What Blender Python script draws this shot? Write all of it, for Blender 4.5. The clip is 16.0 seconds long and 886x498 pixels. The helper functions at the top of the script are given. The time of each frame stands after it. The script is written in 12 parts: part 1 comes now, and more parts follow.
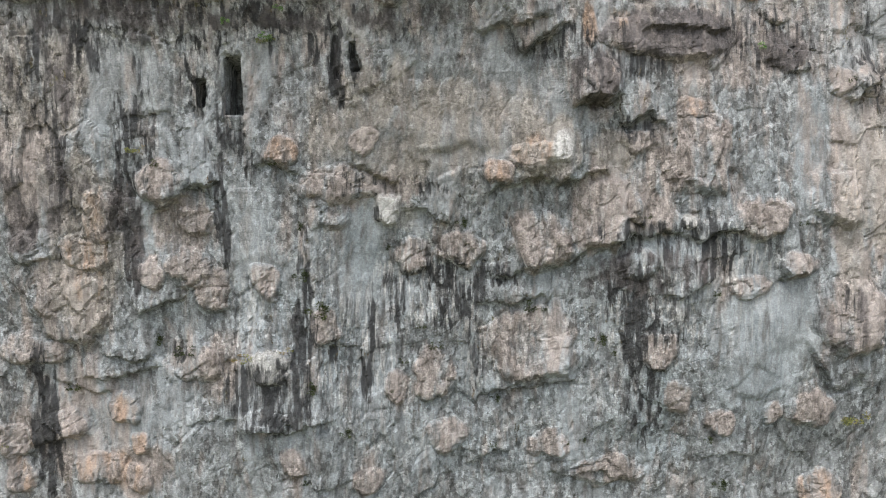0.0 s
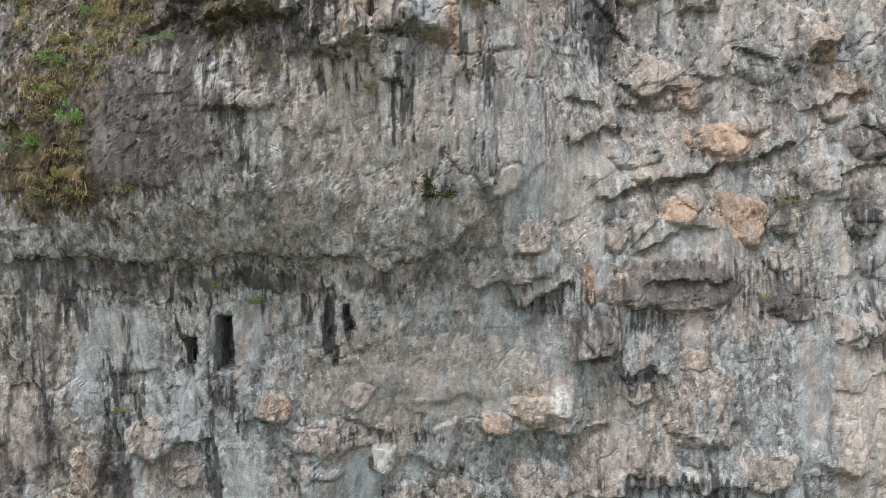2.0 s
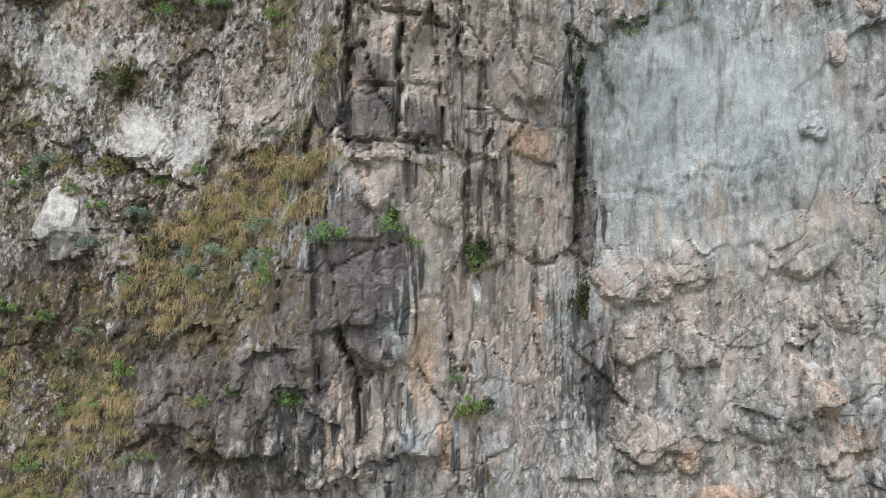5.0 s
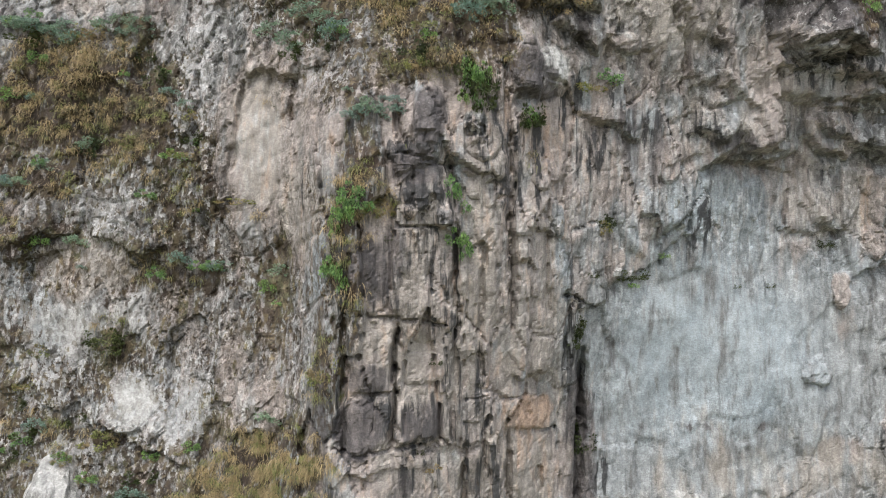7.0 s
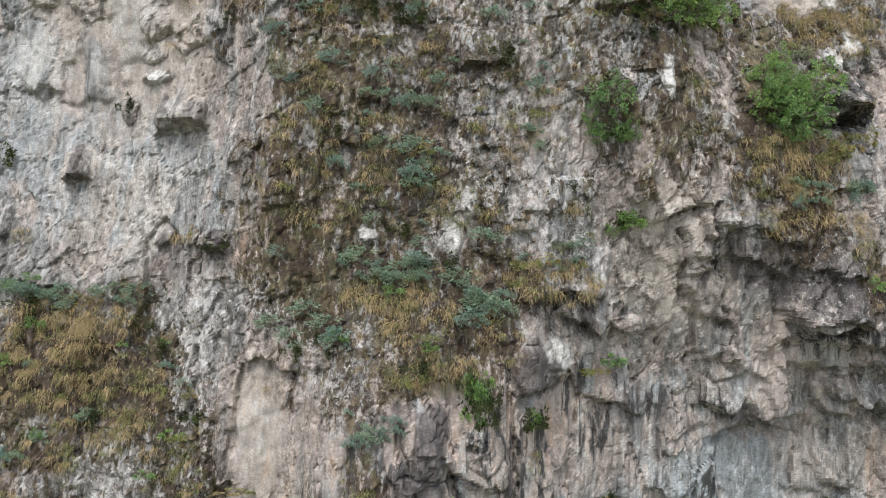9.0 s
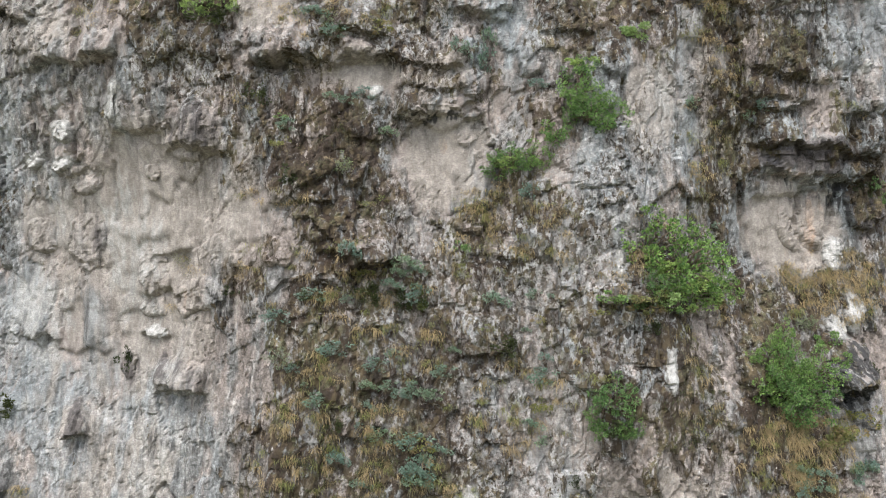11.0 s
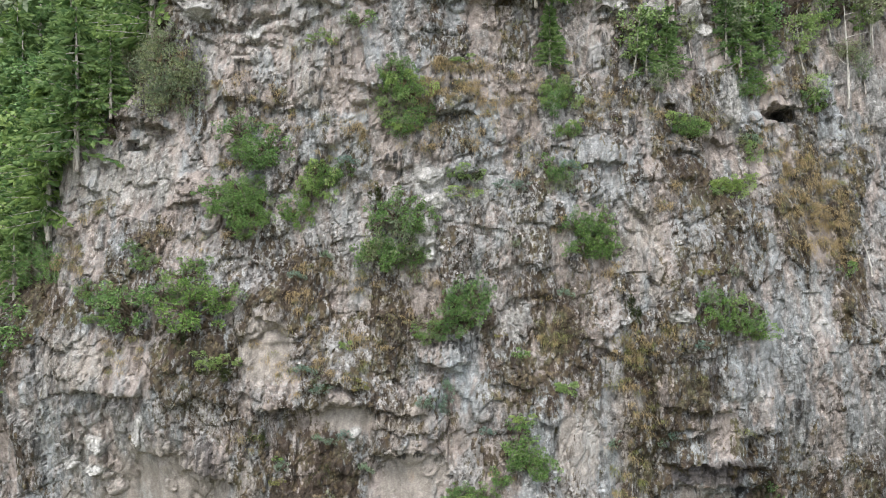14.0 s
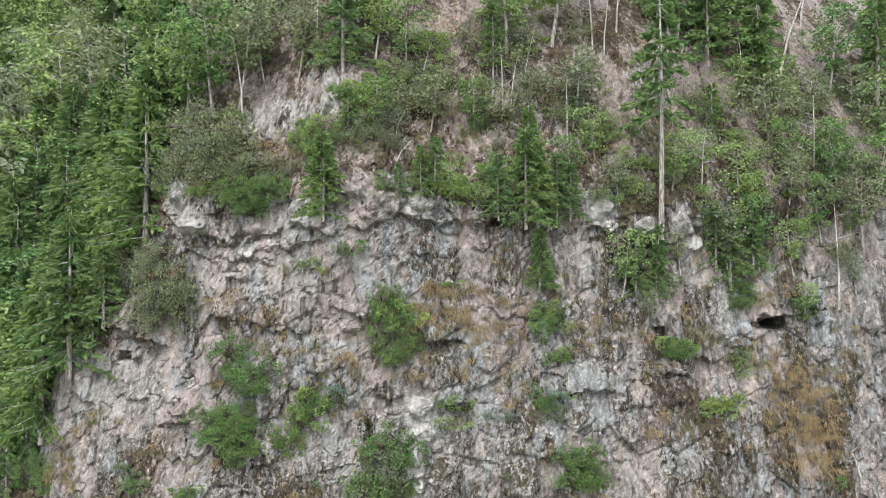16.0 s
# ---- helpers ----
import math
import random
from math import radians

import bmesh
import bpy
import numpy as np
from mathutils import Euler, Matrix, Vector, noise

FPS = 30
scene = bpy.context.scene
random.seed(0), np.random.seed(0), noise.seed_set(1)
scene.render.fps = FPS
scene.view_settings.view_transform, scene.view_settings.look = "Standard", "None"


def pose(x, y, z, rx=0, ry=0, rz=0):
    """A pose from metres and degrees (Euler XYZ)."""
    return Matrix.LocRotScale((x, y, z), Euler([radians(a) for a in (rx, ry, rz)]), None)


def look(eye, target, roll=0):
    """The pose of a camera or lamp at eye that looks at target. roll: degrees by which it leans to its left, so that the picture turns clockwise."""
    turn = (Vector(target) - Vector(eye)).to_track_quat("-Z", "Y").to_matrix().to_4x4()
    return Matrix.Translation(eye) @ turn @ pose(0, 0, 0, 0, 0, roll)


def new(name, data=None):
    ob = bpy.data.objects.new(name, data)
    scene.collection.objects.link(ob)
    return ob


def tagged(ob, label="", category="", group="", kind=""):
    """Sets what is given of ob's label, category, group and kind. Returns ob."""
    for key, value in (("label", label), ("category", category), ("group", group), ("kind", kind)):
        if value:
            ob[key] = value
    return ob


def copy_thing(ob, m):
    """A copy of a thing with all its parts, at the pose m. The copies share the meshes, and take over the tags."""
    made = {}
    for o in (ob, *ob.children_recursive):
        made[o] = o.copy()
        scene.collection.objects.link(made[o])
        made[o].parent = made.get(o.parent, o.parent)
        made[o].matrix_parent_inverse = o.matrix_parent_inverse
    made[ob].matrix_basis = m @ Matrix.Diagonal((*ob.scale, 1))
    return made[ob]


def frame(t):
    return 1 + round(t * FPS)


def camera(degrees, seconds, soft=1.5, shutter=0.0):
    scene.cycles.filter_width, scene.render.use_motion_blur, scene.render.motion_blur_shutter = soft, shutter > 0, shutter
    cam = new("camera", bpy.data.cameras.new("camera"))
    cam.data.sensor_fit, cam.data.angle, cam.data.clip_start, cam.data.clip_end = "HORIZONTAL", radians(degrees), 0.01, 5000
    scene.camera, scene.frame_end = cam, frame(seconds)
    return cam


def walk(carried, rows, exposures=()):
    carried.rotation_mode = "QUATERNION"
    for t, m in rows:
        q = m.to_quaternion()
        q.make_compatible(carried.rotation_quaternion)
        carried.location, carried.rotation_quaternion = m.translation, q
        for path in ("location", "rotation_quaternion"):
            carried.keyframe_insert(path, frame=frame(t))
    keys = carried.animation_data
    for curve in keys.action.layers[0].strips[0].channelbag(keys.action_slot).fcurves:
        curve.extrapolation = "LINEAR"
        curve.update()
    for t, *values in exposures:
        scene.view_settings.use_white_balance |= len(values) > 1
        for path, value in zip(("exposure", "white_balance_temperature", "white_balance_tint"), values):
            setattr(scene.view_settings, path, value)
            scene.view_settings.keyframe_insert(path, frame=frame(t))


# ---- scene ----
cam = camera(62.3, 16.0, 1.1)
METRES, EYE, TILT, LEAN, TURN = 64.0, 8.0, 0.0, 0.0, 0.0
ROWS = [
    (0.0, 0.0, 0.0, 0.0, -0.0, 0.0, 0.0),
    (0.5, 0.0013, 0.0019, 0.0321, 0.06, 0.03, -0.03),
    (1.0, 0.0019, 0.0042, 0.0644, 0.05, 0.04, -0.06),
    (1.5, 0.0021, 0.006, 0.096, 0.06, 0.01, -0.07),
    (2.0, 0.0022, 0.0077, 0.1251, 0.07, 0.08, -0.08),
    (2.5, 0.003, 0.0097, 0.1545, 0.03, 0.03, -0.08),
    (3.0, 0.0039, 0.0117, 0.1836, 0.05, 0.06, -0.06),
    (3.5, 0.0037, 0.0137, 0.2112, 0.01, 0.02, -0.05),
    (4.0, 0.0038, 0.0155, 0.2418, -0.03, 0.0, -0.05),
    (6.5, 0.006, 0.0243, 0.3907, -0.15, 0.27, 0.06),
    (7.0, 0.0055, 0.0252, 0.4214, -0.16, 0.28, 0.08),
    (7.5, 0.0051, 0.0257, 0.4522, -0.15, 0.33, 0.11),
    (8.0, 0.0046, 0.0267, 0.4843, -0.17, 0.34, 0.11),
    (8.5, 0.0047, 0.0275, 0.5148, -0.16, 0.35, 0.11),
    (9.0, 0.0048, 0.0278, 0.5457, -0.19, 0.37, 0.12),
    (9.5, 0.0047, 0.0277, 0.5758, -0.18, 0.43, 0.12),
    (12.0, 0.0041, 0.0303, 0.7283, -0.33, 0.52, 0.16),
    (12.5, 0.0058, 0.0264, 0.7556, -0.36, 0.55, 0.16),
    (13.0, 0.0085, 0.0036, 0.7853, -0.39, 0.43, 0.23),
    (13.5, 0.0128, -0.03, 0.8126, -0.42, 0.4, 0.35),
    (14.0, 0.0211, -0.045, 0.8401, -0.47, 0.56, 0.39),
    (14.5, 0.0289, -0.0471, 0.8716, -0.48, 0.61, 0.34),
    (15.0, 0.0313, -0.0461, 0.9036, -0.44, 0.78, 0.3),
    (15.5, 0.0291, -0.0459, 0.9357, -0.39, 0.88, 0.24),
    (16.0, 0.0286, -0.0485, 0.9684, -0.33, 0.88, 0.16),
]
walk(cam, [(t, pose(0, 0, EYE, TILT, LEAN, TURN) @ pose(METRES * x, METRES * y, METRES * z, 90 + pitch, roll, yaw)) for t, x, y, z, yaw, pitch, roll in ROWS])

# ---- daylight under a high thin overcast ----
world = bpy.data.worlds.new("overcast_sky")
scene.world = world
world.use_nodes = True
wn = world.node_tree.nodes
sky = wn.new("ShaderNodeTexSky")
sky.sky_type = "NISHITA"
sky.sun_disc = False
sky.sun_elevation = radians(60)
sky.sun_rotation = radians(200)
sky.dust_density = 4.0
sky.ozone_density = 1.0
soft_sky = wn.new("ShaderNodeMixRGB")
soft_sky.inputs[0].default_value = 0.55
soft_sky.inputs[2].default_value = (6.9, 7.2, 7.75, 1)
world.node_tree.links.new(sky.outputs[0], soft_sky.inputs[1])
world.node_tree.links.new(soft_sky.outputs[0], wn["Background"].inputs[0])
wn["Background"].inputs[1].default_value = 0.16
sun_data = bpy.data.lights.new("sun", "SUN")
sun_data.energy = 2.1
sun_data.angle = radians(25)
sun_data.color = (1.0, 0.98, 0.95)
sun = new("sun", sun_data)
sun.matrix_world = look((-14, -22, 100), (0, 22, 22))
scene.view_settings.exposure = 1.01

# ---- materials ----


class Nodes:
    """Short hands for wiring one material."""

    def __init__(self, name):
        self.mat = bpy.data.materials.new(name)
        self.mat.use_nodes = True
        self.tree = self.mat.node_tree
        self.bsdf = self.tree.nodes["Principled BSDF"]

    def node(self, kind):
        return self.tree.nodes.new(kind)

    def put(self, value, socket):
        if isinstance(value, bpy.types.NodeSocket):
            self.tree.links.new(value, socket)
        else:
            socket.default_value = value

    def carried(self, name):
        n = self.node("ShaderNodeAttribute")
        n.attribute_name = name
        return n.outputs["Fac"]

    def math(self, op, a, b=0.0, clamp=False):
        n = self.node("ShaderNodeMath")
        n.operation, n.use_clamp = op, clamp
        self.put(a, n.inputs[0])
        self.put(b, n.inputs[1])
        return n.outputs[0]

    def mix(self, fac, a, b, blend="MIX"):
        n = self.node("ShaderNodeMixRGB")
        n.blend_type = blend
        self.put(fac, n.inputs[0])
        self.put(a if isinstance(a, bpy.types.NodeSocket) else (*a, 1), n.inputs[1])
        self.put(b if isinstance(b, bpy.types.NodeSocket) else (*b, 1), n.inputs[2])
        return n.outputs[0]

    def place(self, sx, sy, sz):
        g = self.node("ShaderNodeNewGeometry")
        m = self.node("ShaderNodeMapping")
        m.inputs["Scale"].default_value = (sx, sy, sz)
        self.tree.links.new(g.outputs["Position"], m.inputs["Vector"])
        return m.outputs[0]

    def noise(self, where, scale, detail=4.0, rough=0.55, warp=0.0):
        n = self.node("ShaderNodeTexNoise")
        self.tree.links.new(where, n.inputs["Vector"])
        n.inputs["Scale"].default_value = scale
        n.inputs["Detail"].default_value = detail
        n.inputs["Roughness"].default_value = rough
        n.inputs["Distortion"].default_value = warp
        full = self.node("ShaderNodeMapRange")
        self.tree.links.new(n.outputs[0], full.inputs[0])
        full.inputs[1].default_value, full.inputs[2].default_value = 0.29, 0.71
        return full.outputs[0]

    def cells(self, where, scale, feature="F1"):
        n = self.node("ShaderNodeTexVoronoi")
        n.feature = feature
        self.tree.links.new(where, n.inputs["Vector"])
        n.inputs["Scale"].default_value = scale
        return n.outputs["Distance"]

    def band(self, value, low, high):
        n = self.node("ShaderNodeMapRange")
        n.interpolation_type = "SMOOTHSTEP"
        self.put(value, n.inputs[0])
        n.inputs[1].default_value, n.inputs[2].default_value = low, high
        return n.outputs[0]


def rock_material(name):
    """Weathered limestone. What each spot carries (warm and orange iron stain, bare pale stone, soot-dark seep,
    moss, lichen, drip streaks, blue-grey tint, and shade painted in as dark) comes with the mesh."""
    n = Nodes(name)
    plain = n.place(1, 1, 1)
    tall = n.place(1, 1, 0.24)
    drip = n.place(1, 1, 0.10)
    warm, orange, pale, dark, moss, lichen, streak, blue, smooth, sand, umber = [
        n.carried(a) for a in ("warm", "orange", "pale", "dark", "moss", "lichen", "streak", "blue", "smooth", "sand", "umber")]
    big = n.noise(plain, 0.7, 5, 0.6, 0.4)
    mid = n.noise(tall, 3.1, 6, 0.62, 0.3)
    fine = n.noise(plain, 17.0, 5, 0.68)
    grit = n.noise(n.place(1, 1, 1.9), 12.0, 4, 0.75)
    worn = n.math("SUBTRACT", 1.0, n.math("MULTIPLY", n.math("MAXIMUM", smooth, n.math("MULTIPLY", n.band(n.noise(tall, 0.9, 3, 0.5), 0.5, 0.8), 0.8)), 0.8), True)

    def spread(mask, by, low=0.38, high=0.66, push=0.9):
        return n.band(n.math("ADD", mask, n.math("MULTIPLY", n.math("SUBTRACT", by, 0.5), push)), low, high)

    col = n.mix(n.band(mid, 0.15, 0.85), (0.143, 0.142, 0.140), (0.318, 0.316, 0.310))
    col = n.mix(n.math("MULTIPLY", blue, n.band(mid, 0.0, 0.6)), col, n.mix(big, (0.205, 0.238, 0.258), (0.335, 0.370, 0.388)))
    col = n.mix(n.math("MULTIPLY", spread(n.math("SUBTRACT", warm, n.math("MULTIPLY", blue, n.math("ADD", 0.06, n.math("MULTIPLY", smooth, 0.4)))), n.noise(tall, 1.7, 6, 0.62, 0.4), 0.3, 0.75), 0.85), col, n.mix(mid, (0.206, 0.175, 0.159), (0.394, 0.339, 0.307)))
    col = n.mix(n.math("MULTIPLY", spread(sand, n.noise(tall, 1.3, 5, 0.6, 0.5), 0.3, 0.75), 0.85), col, n.mix(mid, (0.228, 0.205, 0.182), (0.365, 0.334, 0.302)))
    col = n.mix(n.math("MULTIPLY", spread(orange, mid, 0.35, 0.95), 0.85), col, n.mix(fine, (0.290, 0.190, 0.132), (0.400, 0.292, 0.218)))
    col = n.mix(n.math("MULTIPLY", spread(pale, n.noise(n.place(1, 1, 0.25), 4.0, 5, 0.6), 0.25, 0.85, 0.8), 0.92), col, n.mix(fine, (0.305, 0.302, 0.292), (0.455, 0.450, 0.430)))
    col = n.mix(n.math("MULTIPLY", n.band(pale, 0.82, 0.98), n.band(n.noise(plain, 3.5, 4, 0.6), 0.15, 0.5)), col, (0.49, 0.485, 0.47))
    # drips: dark seeps and white lime, long and thin
    run = n.noise(drip, 4.6, 5, 0.6, 0.25)
    run_b = n.noise(drip, 7.5, 4, 0.6, 0.1)
    col = n.mix(n.math("MULTIPLY", n.math("MULTIPLY", n.band(run_b, 0.52, 0.72), streak), 0.70), col, (0.46, 0.455, 0.44))
    col = n.mix(n.math("MULTIPLY", n.math("MULTIPLY", n.band(run, 0.55, 0.70), streak), 0.78), col, (0.075, 0.075, 0.076))
    # dark: seeps, plus shade painted into recesses and under ledges
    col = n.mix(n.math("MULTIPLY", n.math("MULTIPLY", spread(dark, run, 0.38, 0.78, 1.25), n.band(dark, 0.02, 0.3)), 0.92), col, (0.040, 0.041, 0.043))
    # umber: dark stone, plus shade painted over some faces
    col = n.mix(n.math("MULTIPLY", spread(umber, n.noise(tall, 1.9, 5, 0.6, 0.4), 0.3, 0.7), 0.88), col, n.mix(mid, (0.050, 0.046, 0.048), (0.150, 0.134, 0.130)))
    # pits: dark lichen and painted shade, moss in the seams, pale lichen in specks
    bare = n.math("MAXIMUM", n.math("MAXIMUM", pale, n.math("MULTIPLY", smooth, 0.8)), n.math("MULTIPLY", n.math("SUBTRACT", warm, 0.5), 1.7), True)
    clad = n.math("SUBTRACT", 1.0, n.math("MULTIPLY", bare, 0.8))
    pits = n.band(n.noise(n.place(1, 1, 0.45), 6.5, 5, 0.7), 0.66, 0.80)
    col = n.mix(n.math("MULTIPLY", n.math("MULTIPLY", pits, n.math("MULTIPLY", worn, clad)), 0.48), col, (0.085, 0.083, 0.080))
    patch = n.noise(n.place(1, 1, 0.4), 5.5, 5, 0.7)
    clump = n.noise(n.place(1, 1, 0.7), 0.8, 3, 0.55, 0.5)
    mossy = n.mix(n.band(big, 0.35, 0.75), (0.052, 0.037, 0.027), (0.100, 0.094, 0.050))
    mossy = n.mix(n.math("MULTIPLY", n.band(n.noise(plain, 3.2, 5, 0.7), 0.52, 0.74), 0.75), mossy, (0.190, 0.148, 0.085))
    mossy = n.mix(n.math("MULTIPLY", n.band(moss, 0.74, 0.95), n.band(n.noise(n.place(1, 1, 0.7), 1.9, 5, 0.65), 0.40, 0.60)), mossy, (0.040, 0.027, 0.018))
    col = n.mix(n.math("MULTIPLY", n.band(n.math("ADD", n.math("SUBTRACT", n.math("ADD", n.math("MINIMUM", moss, 0.68), n.math("MULTIPLY", n.band(moss, 0.86, 0.96), 0.14)), n.math("MULTIPLY", bare, 0.6)), n.math("ADD", n.math("MULTIPLY", n.math("SUBTRACT", patch, 0.5), 1.15), n.math("MULTIPLY", n.math("SUBTRACT", clump, 0.5), 0.55))), 0.42, 0.62), 0.93), col, mossy)
    fleck = n.band(n.noise(n.place(1, 1, 0.6), 9.0, 5, 0.75), 0.55, 0.62)
    col = n.mix(n.math("MULTIPLY", n.math("MULTIPLY", fleck, n.math("MULTIPLY", n.band(moss, 0.18, 0.5), clad)), 0.80), col, (0.050, 0.036, 0.026))
    speck = n.band(n.math("ADD", n.noise(n.place(1, 1, 0.7), 8.0, 5, 0.75), n.math("MULTIPLY", n.math("SUBTRACT", lichen, 0.6), 0.45)), 0.60, 0.68)
    col = n.mix(n.math("MULTIPLY", n.math("MULTIPLY", speck, n.math("MULTIPLY", n.band(lichen, 0.05, 0.5), n.math("SUBTRACT", clad, n.math("MULTIPLY", n.band(moss, 0.6, 0.85), 0.7), True))), 0.78), col, n.mix(fine, (0.29, 0.29, 0.29), (0.46, 0.455, 0.45)))
    # grain
    col = n.mix(n.math("SUBTRACT", 1.0, worn), col, n.mix(1.0, col, (0.86, 0.86, 0.86), "MULTIPLY"))
    clot = n.noise(n.place(1, 1, 0.55), 7.0, 4, 0.65)
    col = n.mix(n.math("MULTIPLY", worn, 0.7), col, n.mix(n.band(clot, 0.15, 0.85), (0.66, 0.655, 0.65), (1.12, 1.12, 1.11)), "MULTIPLY")
    grain = n.noise(n.place(1, 1, 0.28), 21.0, 5, 0.7)
    col = n.mix(n.math("MULTIPLY", n.math("ADD", worn, 0.3), 0.5), col, n.mix(grain, (0.56, 0.56, 0.56), (1.16, 1.16, 1.15)), "MULTIPLY")
    col = n.mix(n.math("ADD", 0.35, n.math("MULTIPLY", worn, 0.35)), col, n.mix(n.band(grit, 0.2, 0.8), (0.60, 0.60, 0.60), (1.20, 1.20, 1.19)), "MULTIPLY")
    # a mosaic of small weathered pieces, each with its own tone
    bent = n.node("ShaderNodeVectorMath")
    shake = n.node("ShaderNodeTexNoise")
    n.tree.links.new(plain, shake.inputs["Vector"])
    shake.inputs["Scale"].default_value = 9.0
    wide = n.node("ShaderNodeVectorMath")
    wide.operation = "SCALE"
    n.tree.links.new(shake.outputs["Color"], wide.inputs[0])
    wide.inputs["Scale"].default_value = 0.16
    n.tree.links.new(n.place(1, 1, 0.62), bent.inputs[0])
    n.tree.links.new(wide.outputs[0], bent.inputs[1])
    crumb = n.node("ShaderNodeTexVoronoi")
    n.tree.links.new(bent.outputs[0], crumb.inputs["Vector"])
    crumb.inputs["Scale"].default_value = 7.5
    split = n.node("ShaderNodeSeparateColor")
    n.tree.links.new(crumb.outputs["Color"], split.inputs[0])
    col = n.mix(n.math("MULTIPLY", n.math("ADD", n.math("MULTIPLY", worn, clad), 0.12), 0.85), col, n.mix(split.outputs[0], (0.50, 0.49, 0.48), (1.36, 1.36, 1.36)), "MULTIPLY")
    tuft = n.math("MULTIPLY", n.band(split.outputs[1], 0.72, 0.76), n.band(moss, 0.22, 0.6))
    col = n.mix(n.math("MULTIPLY", n.math("MULTIPLY", tuft, clad), 0.8), col, n.mix(split.outputs[2], (0.026, 0.019, 0.014), (0.085, 0.066, 0.038)))
    n.put(col, n.bsdf.inputs["Base Color"])
    n.bsdf.inputs["Roughness"].default_value = 0.92
    n.bsdf.inputs["Specular IOR Level"].default_value = 0.2
    relief = n.math("ADD", n.math("MULTIPLY", n.noise(tall, 5.5, 8, 0.68), 0.36), n.math("MULTIPLY", grain, 0.26))
    relief = n.math("ADD", relief, n.math("MULTIPLY", clot, 0.18))
    relief = n.math("ADD", relief, n.math("MULTIPLY", n.band(n.cells(tall, 5.0, "DISTANCE_TO_EDGE"), 0.0, 0.07), 0.22))
    relief = n.math("ADD", relief, n.math("MULTIPLY", n.band(n.cells(n.place(1, 1, 0.45), 2.6, "DISTANCE_TO_EDGE"), 0.0, 0.035), 0.30))
    relief = n.math("ADD", relief, n.math("MULTIPLY", grit, 0.22))
    bump = n.node("ShaderNodeBump")
    n.put(n.math("MULTIPLY", n.math("ADD", worn, 0.15), 0.5), bump.inputs["Strength"])
    bump.inputs["Distance"].default_value = 0.22
    n.put(relief, bump.inputs["Height"])
    n.tree.links.new(bump.outputs[0], n.bsdf.inputs["Normal"])
    return n.mat


def leaf_material(name, dark, light, dry=None, lit=0.35):
    """Leaves and blades: each one a little different, with light coming through."""
    n = Nodes(name)
    g = n.node("ShaderNodeNewGeometry")
    info = n.node("ShaderNodeObjectInfo")
    col = n.mix(g.outputs["Random Per Island"], dark, light)
    if dry:
        col = n.mix(n.band(n.noise(n.place(1, 1, 1), 2.6, 3), 0.40, 0.70), col, dry)
    col = n.mix(info.outputs["Random"], n.mix(1.0, col, (0.88, 0.92, 1.0), "MULTIPLY"), n.mix(1.0, col, (1.15, 1.10, 0.92), "MULTIPLY"))
    n.put(col, n.bsdf.inputs["Base Color"])
    n.bsdf.inputs["Roughness"].default_value = 0.6
    n.bsdf.inputs["Specular IOR Level"].default_value = 0.25
    tr = n.node("ShaderNodeBsdfTranslucent")
    n.put(col, tr.inputs["Color"])
    mx = n.node("ShaderNodeMixShader")
    mx.inputs[0].default_value = lit
    n.tree.links.new(n.bsdf.outputs[0], mx.inputs[1])
    n.tree.links.new(tr.outputs[0], mx.inputs[2])
    n.tree.links.new(mx.outputs[0], n.tree.nodes["Material Output"].inputs["Surface"])
    return n.mat


def bark_material(name, dark, light):
    n = Nodes(name)
    v = n.noise(n.place(1, 1, 0.2), 14.0, 6, 0.65)
    col = n.mix(n.band(v, 0.32, 0.68), dark, light)
    col = n.mix(n.math("MULTIPLY", n.band(n.noise(n.place(1, 1, 1), 2.0, 4), 0.5, 0.7), 0.5), col, (0.30, 0.31, 0.28))
    n.put(col, n.bsdf.inputs["Base Color"])
    n.bsdf.inputs["Roughness"].default_value = 0.9
    b = n.node("ShaderNodeBump")
    b.inputs["Distance"].default_value = 0.03
    n.put(v, b.inputs["Height"])
    n.tree.links.new(b.outputs[0], n.bsdf.inputs["Normal"])
    return n.mat


def wood_material(name):
    """Closed woodland seen from far off."""
    n = Nodes(name)
    a = n.noise(n.place(1, 1, 1), 0.22, 6, 0.7)
    n.put(n.mix(a, (0.006, 0.022, 0.017), (0.022, 0.062, 0.040)), n.bsdf.inputs["Base Color"])
    n.bsdf.inputs["Roughness"].default_value = 0.95
    n.bsdf.inputs["Specular IOR Level"].default_value = 0.05
    b = n.node("ShaderNodeBump")
    b.inputs["Distance"].default_value = 3.0
    n.put(a, b.inputs["Height"])
    n.tree.links.new(b.outputs[0], n.bsdf.inputs["Normal"])
    return n.mat


def ground_material(name):
    n = Nodes(name)
    a = n.noise(n.place(1, 1, 1), 0.05, 8, 0.6)
    b = n.noise(n.place(1, 1, 1), 1.4, 6, 0.65)
    col = n.mix(n.band(a, 0.4, 0.6), (0.070, 0.092, 0.042), (0.175, 0.160, 0.095))
    col = n.mix(n.math("MULTIPLY", n.band(b, 0.5, 0.7), 0.6), col, (0.23, 0.20, 0.155))
    n.put(col, n.bsdf.inputs["Base Color"])
    n.bsdf.inputs["Roughness"].default_value = 0.95
    return n.mat


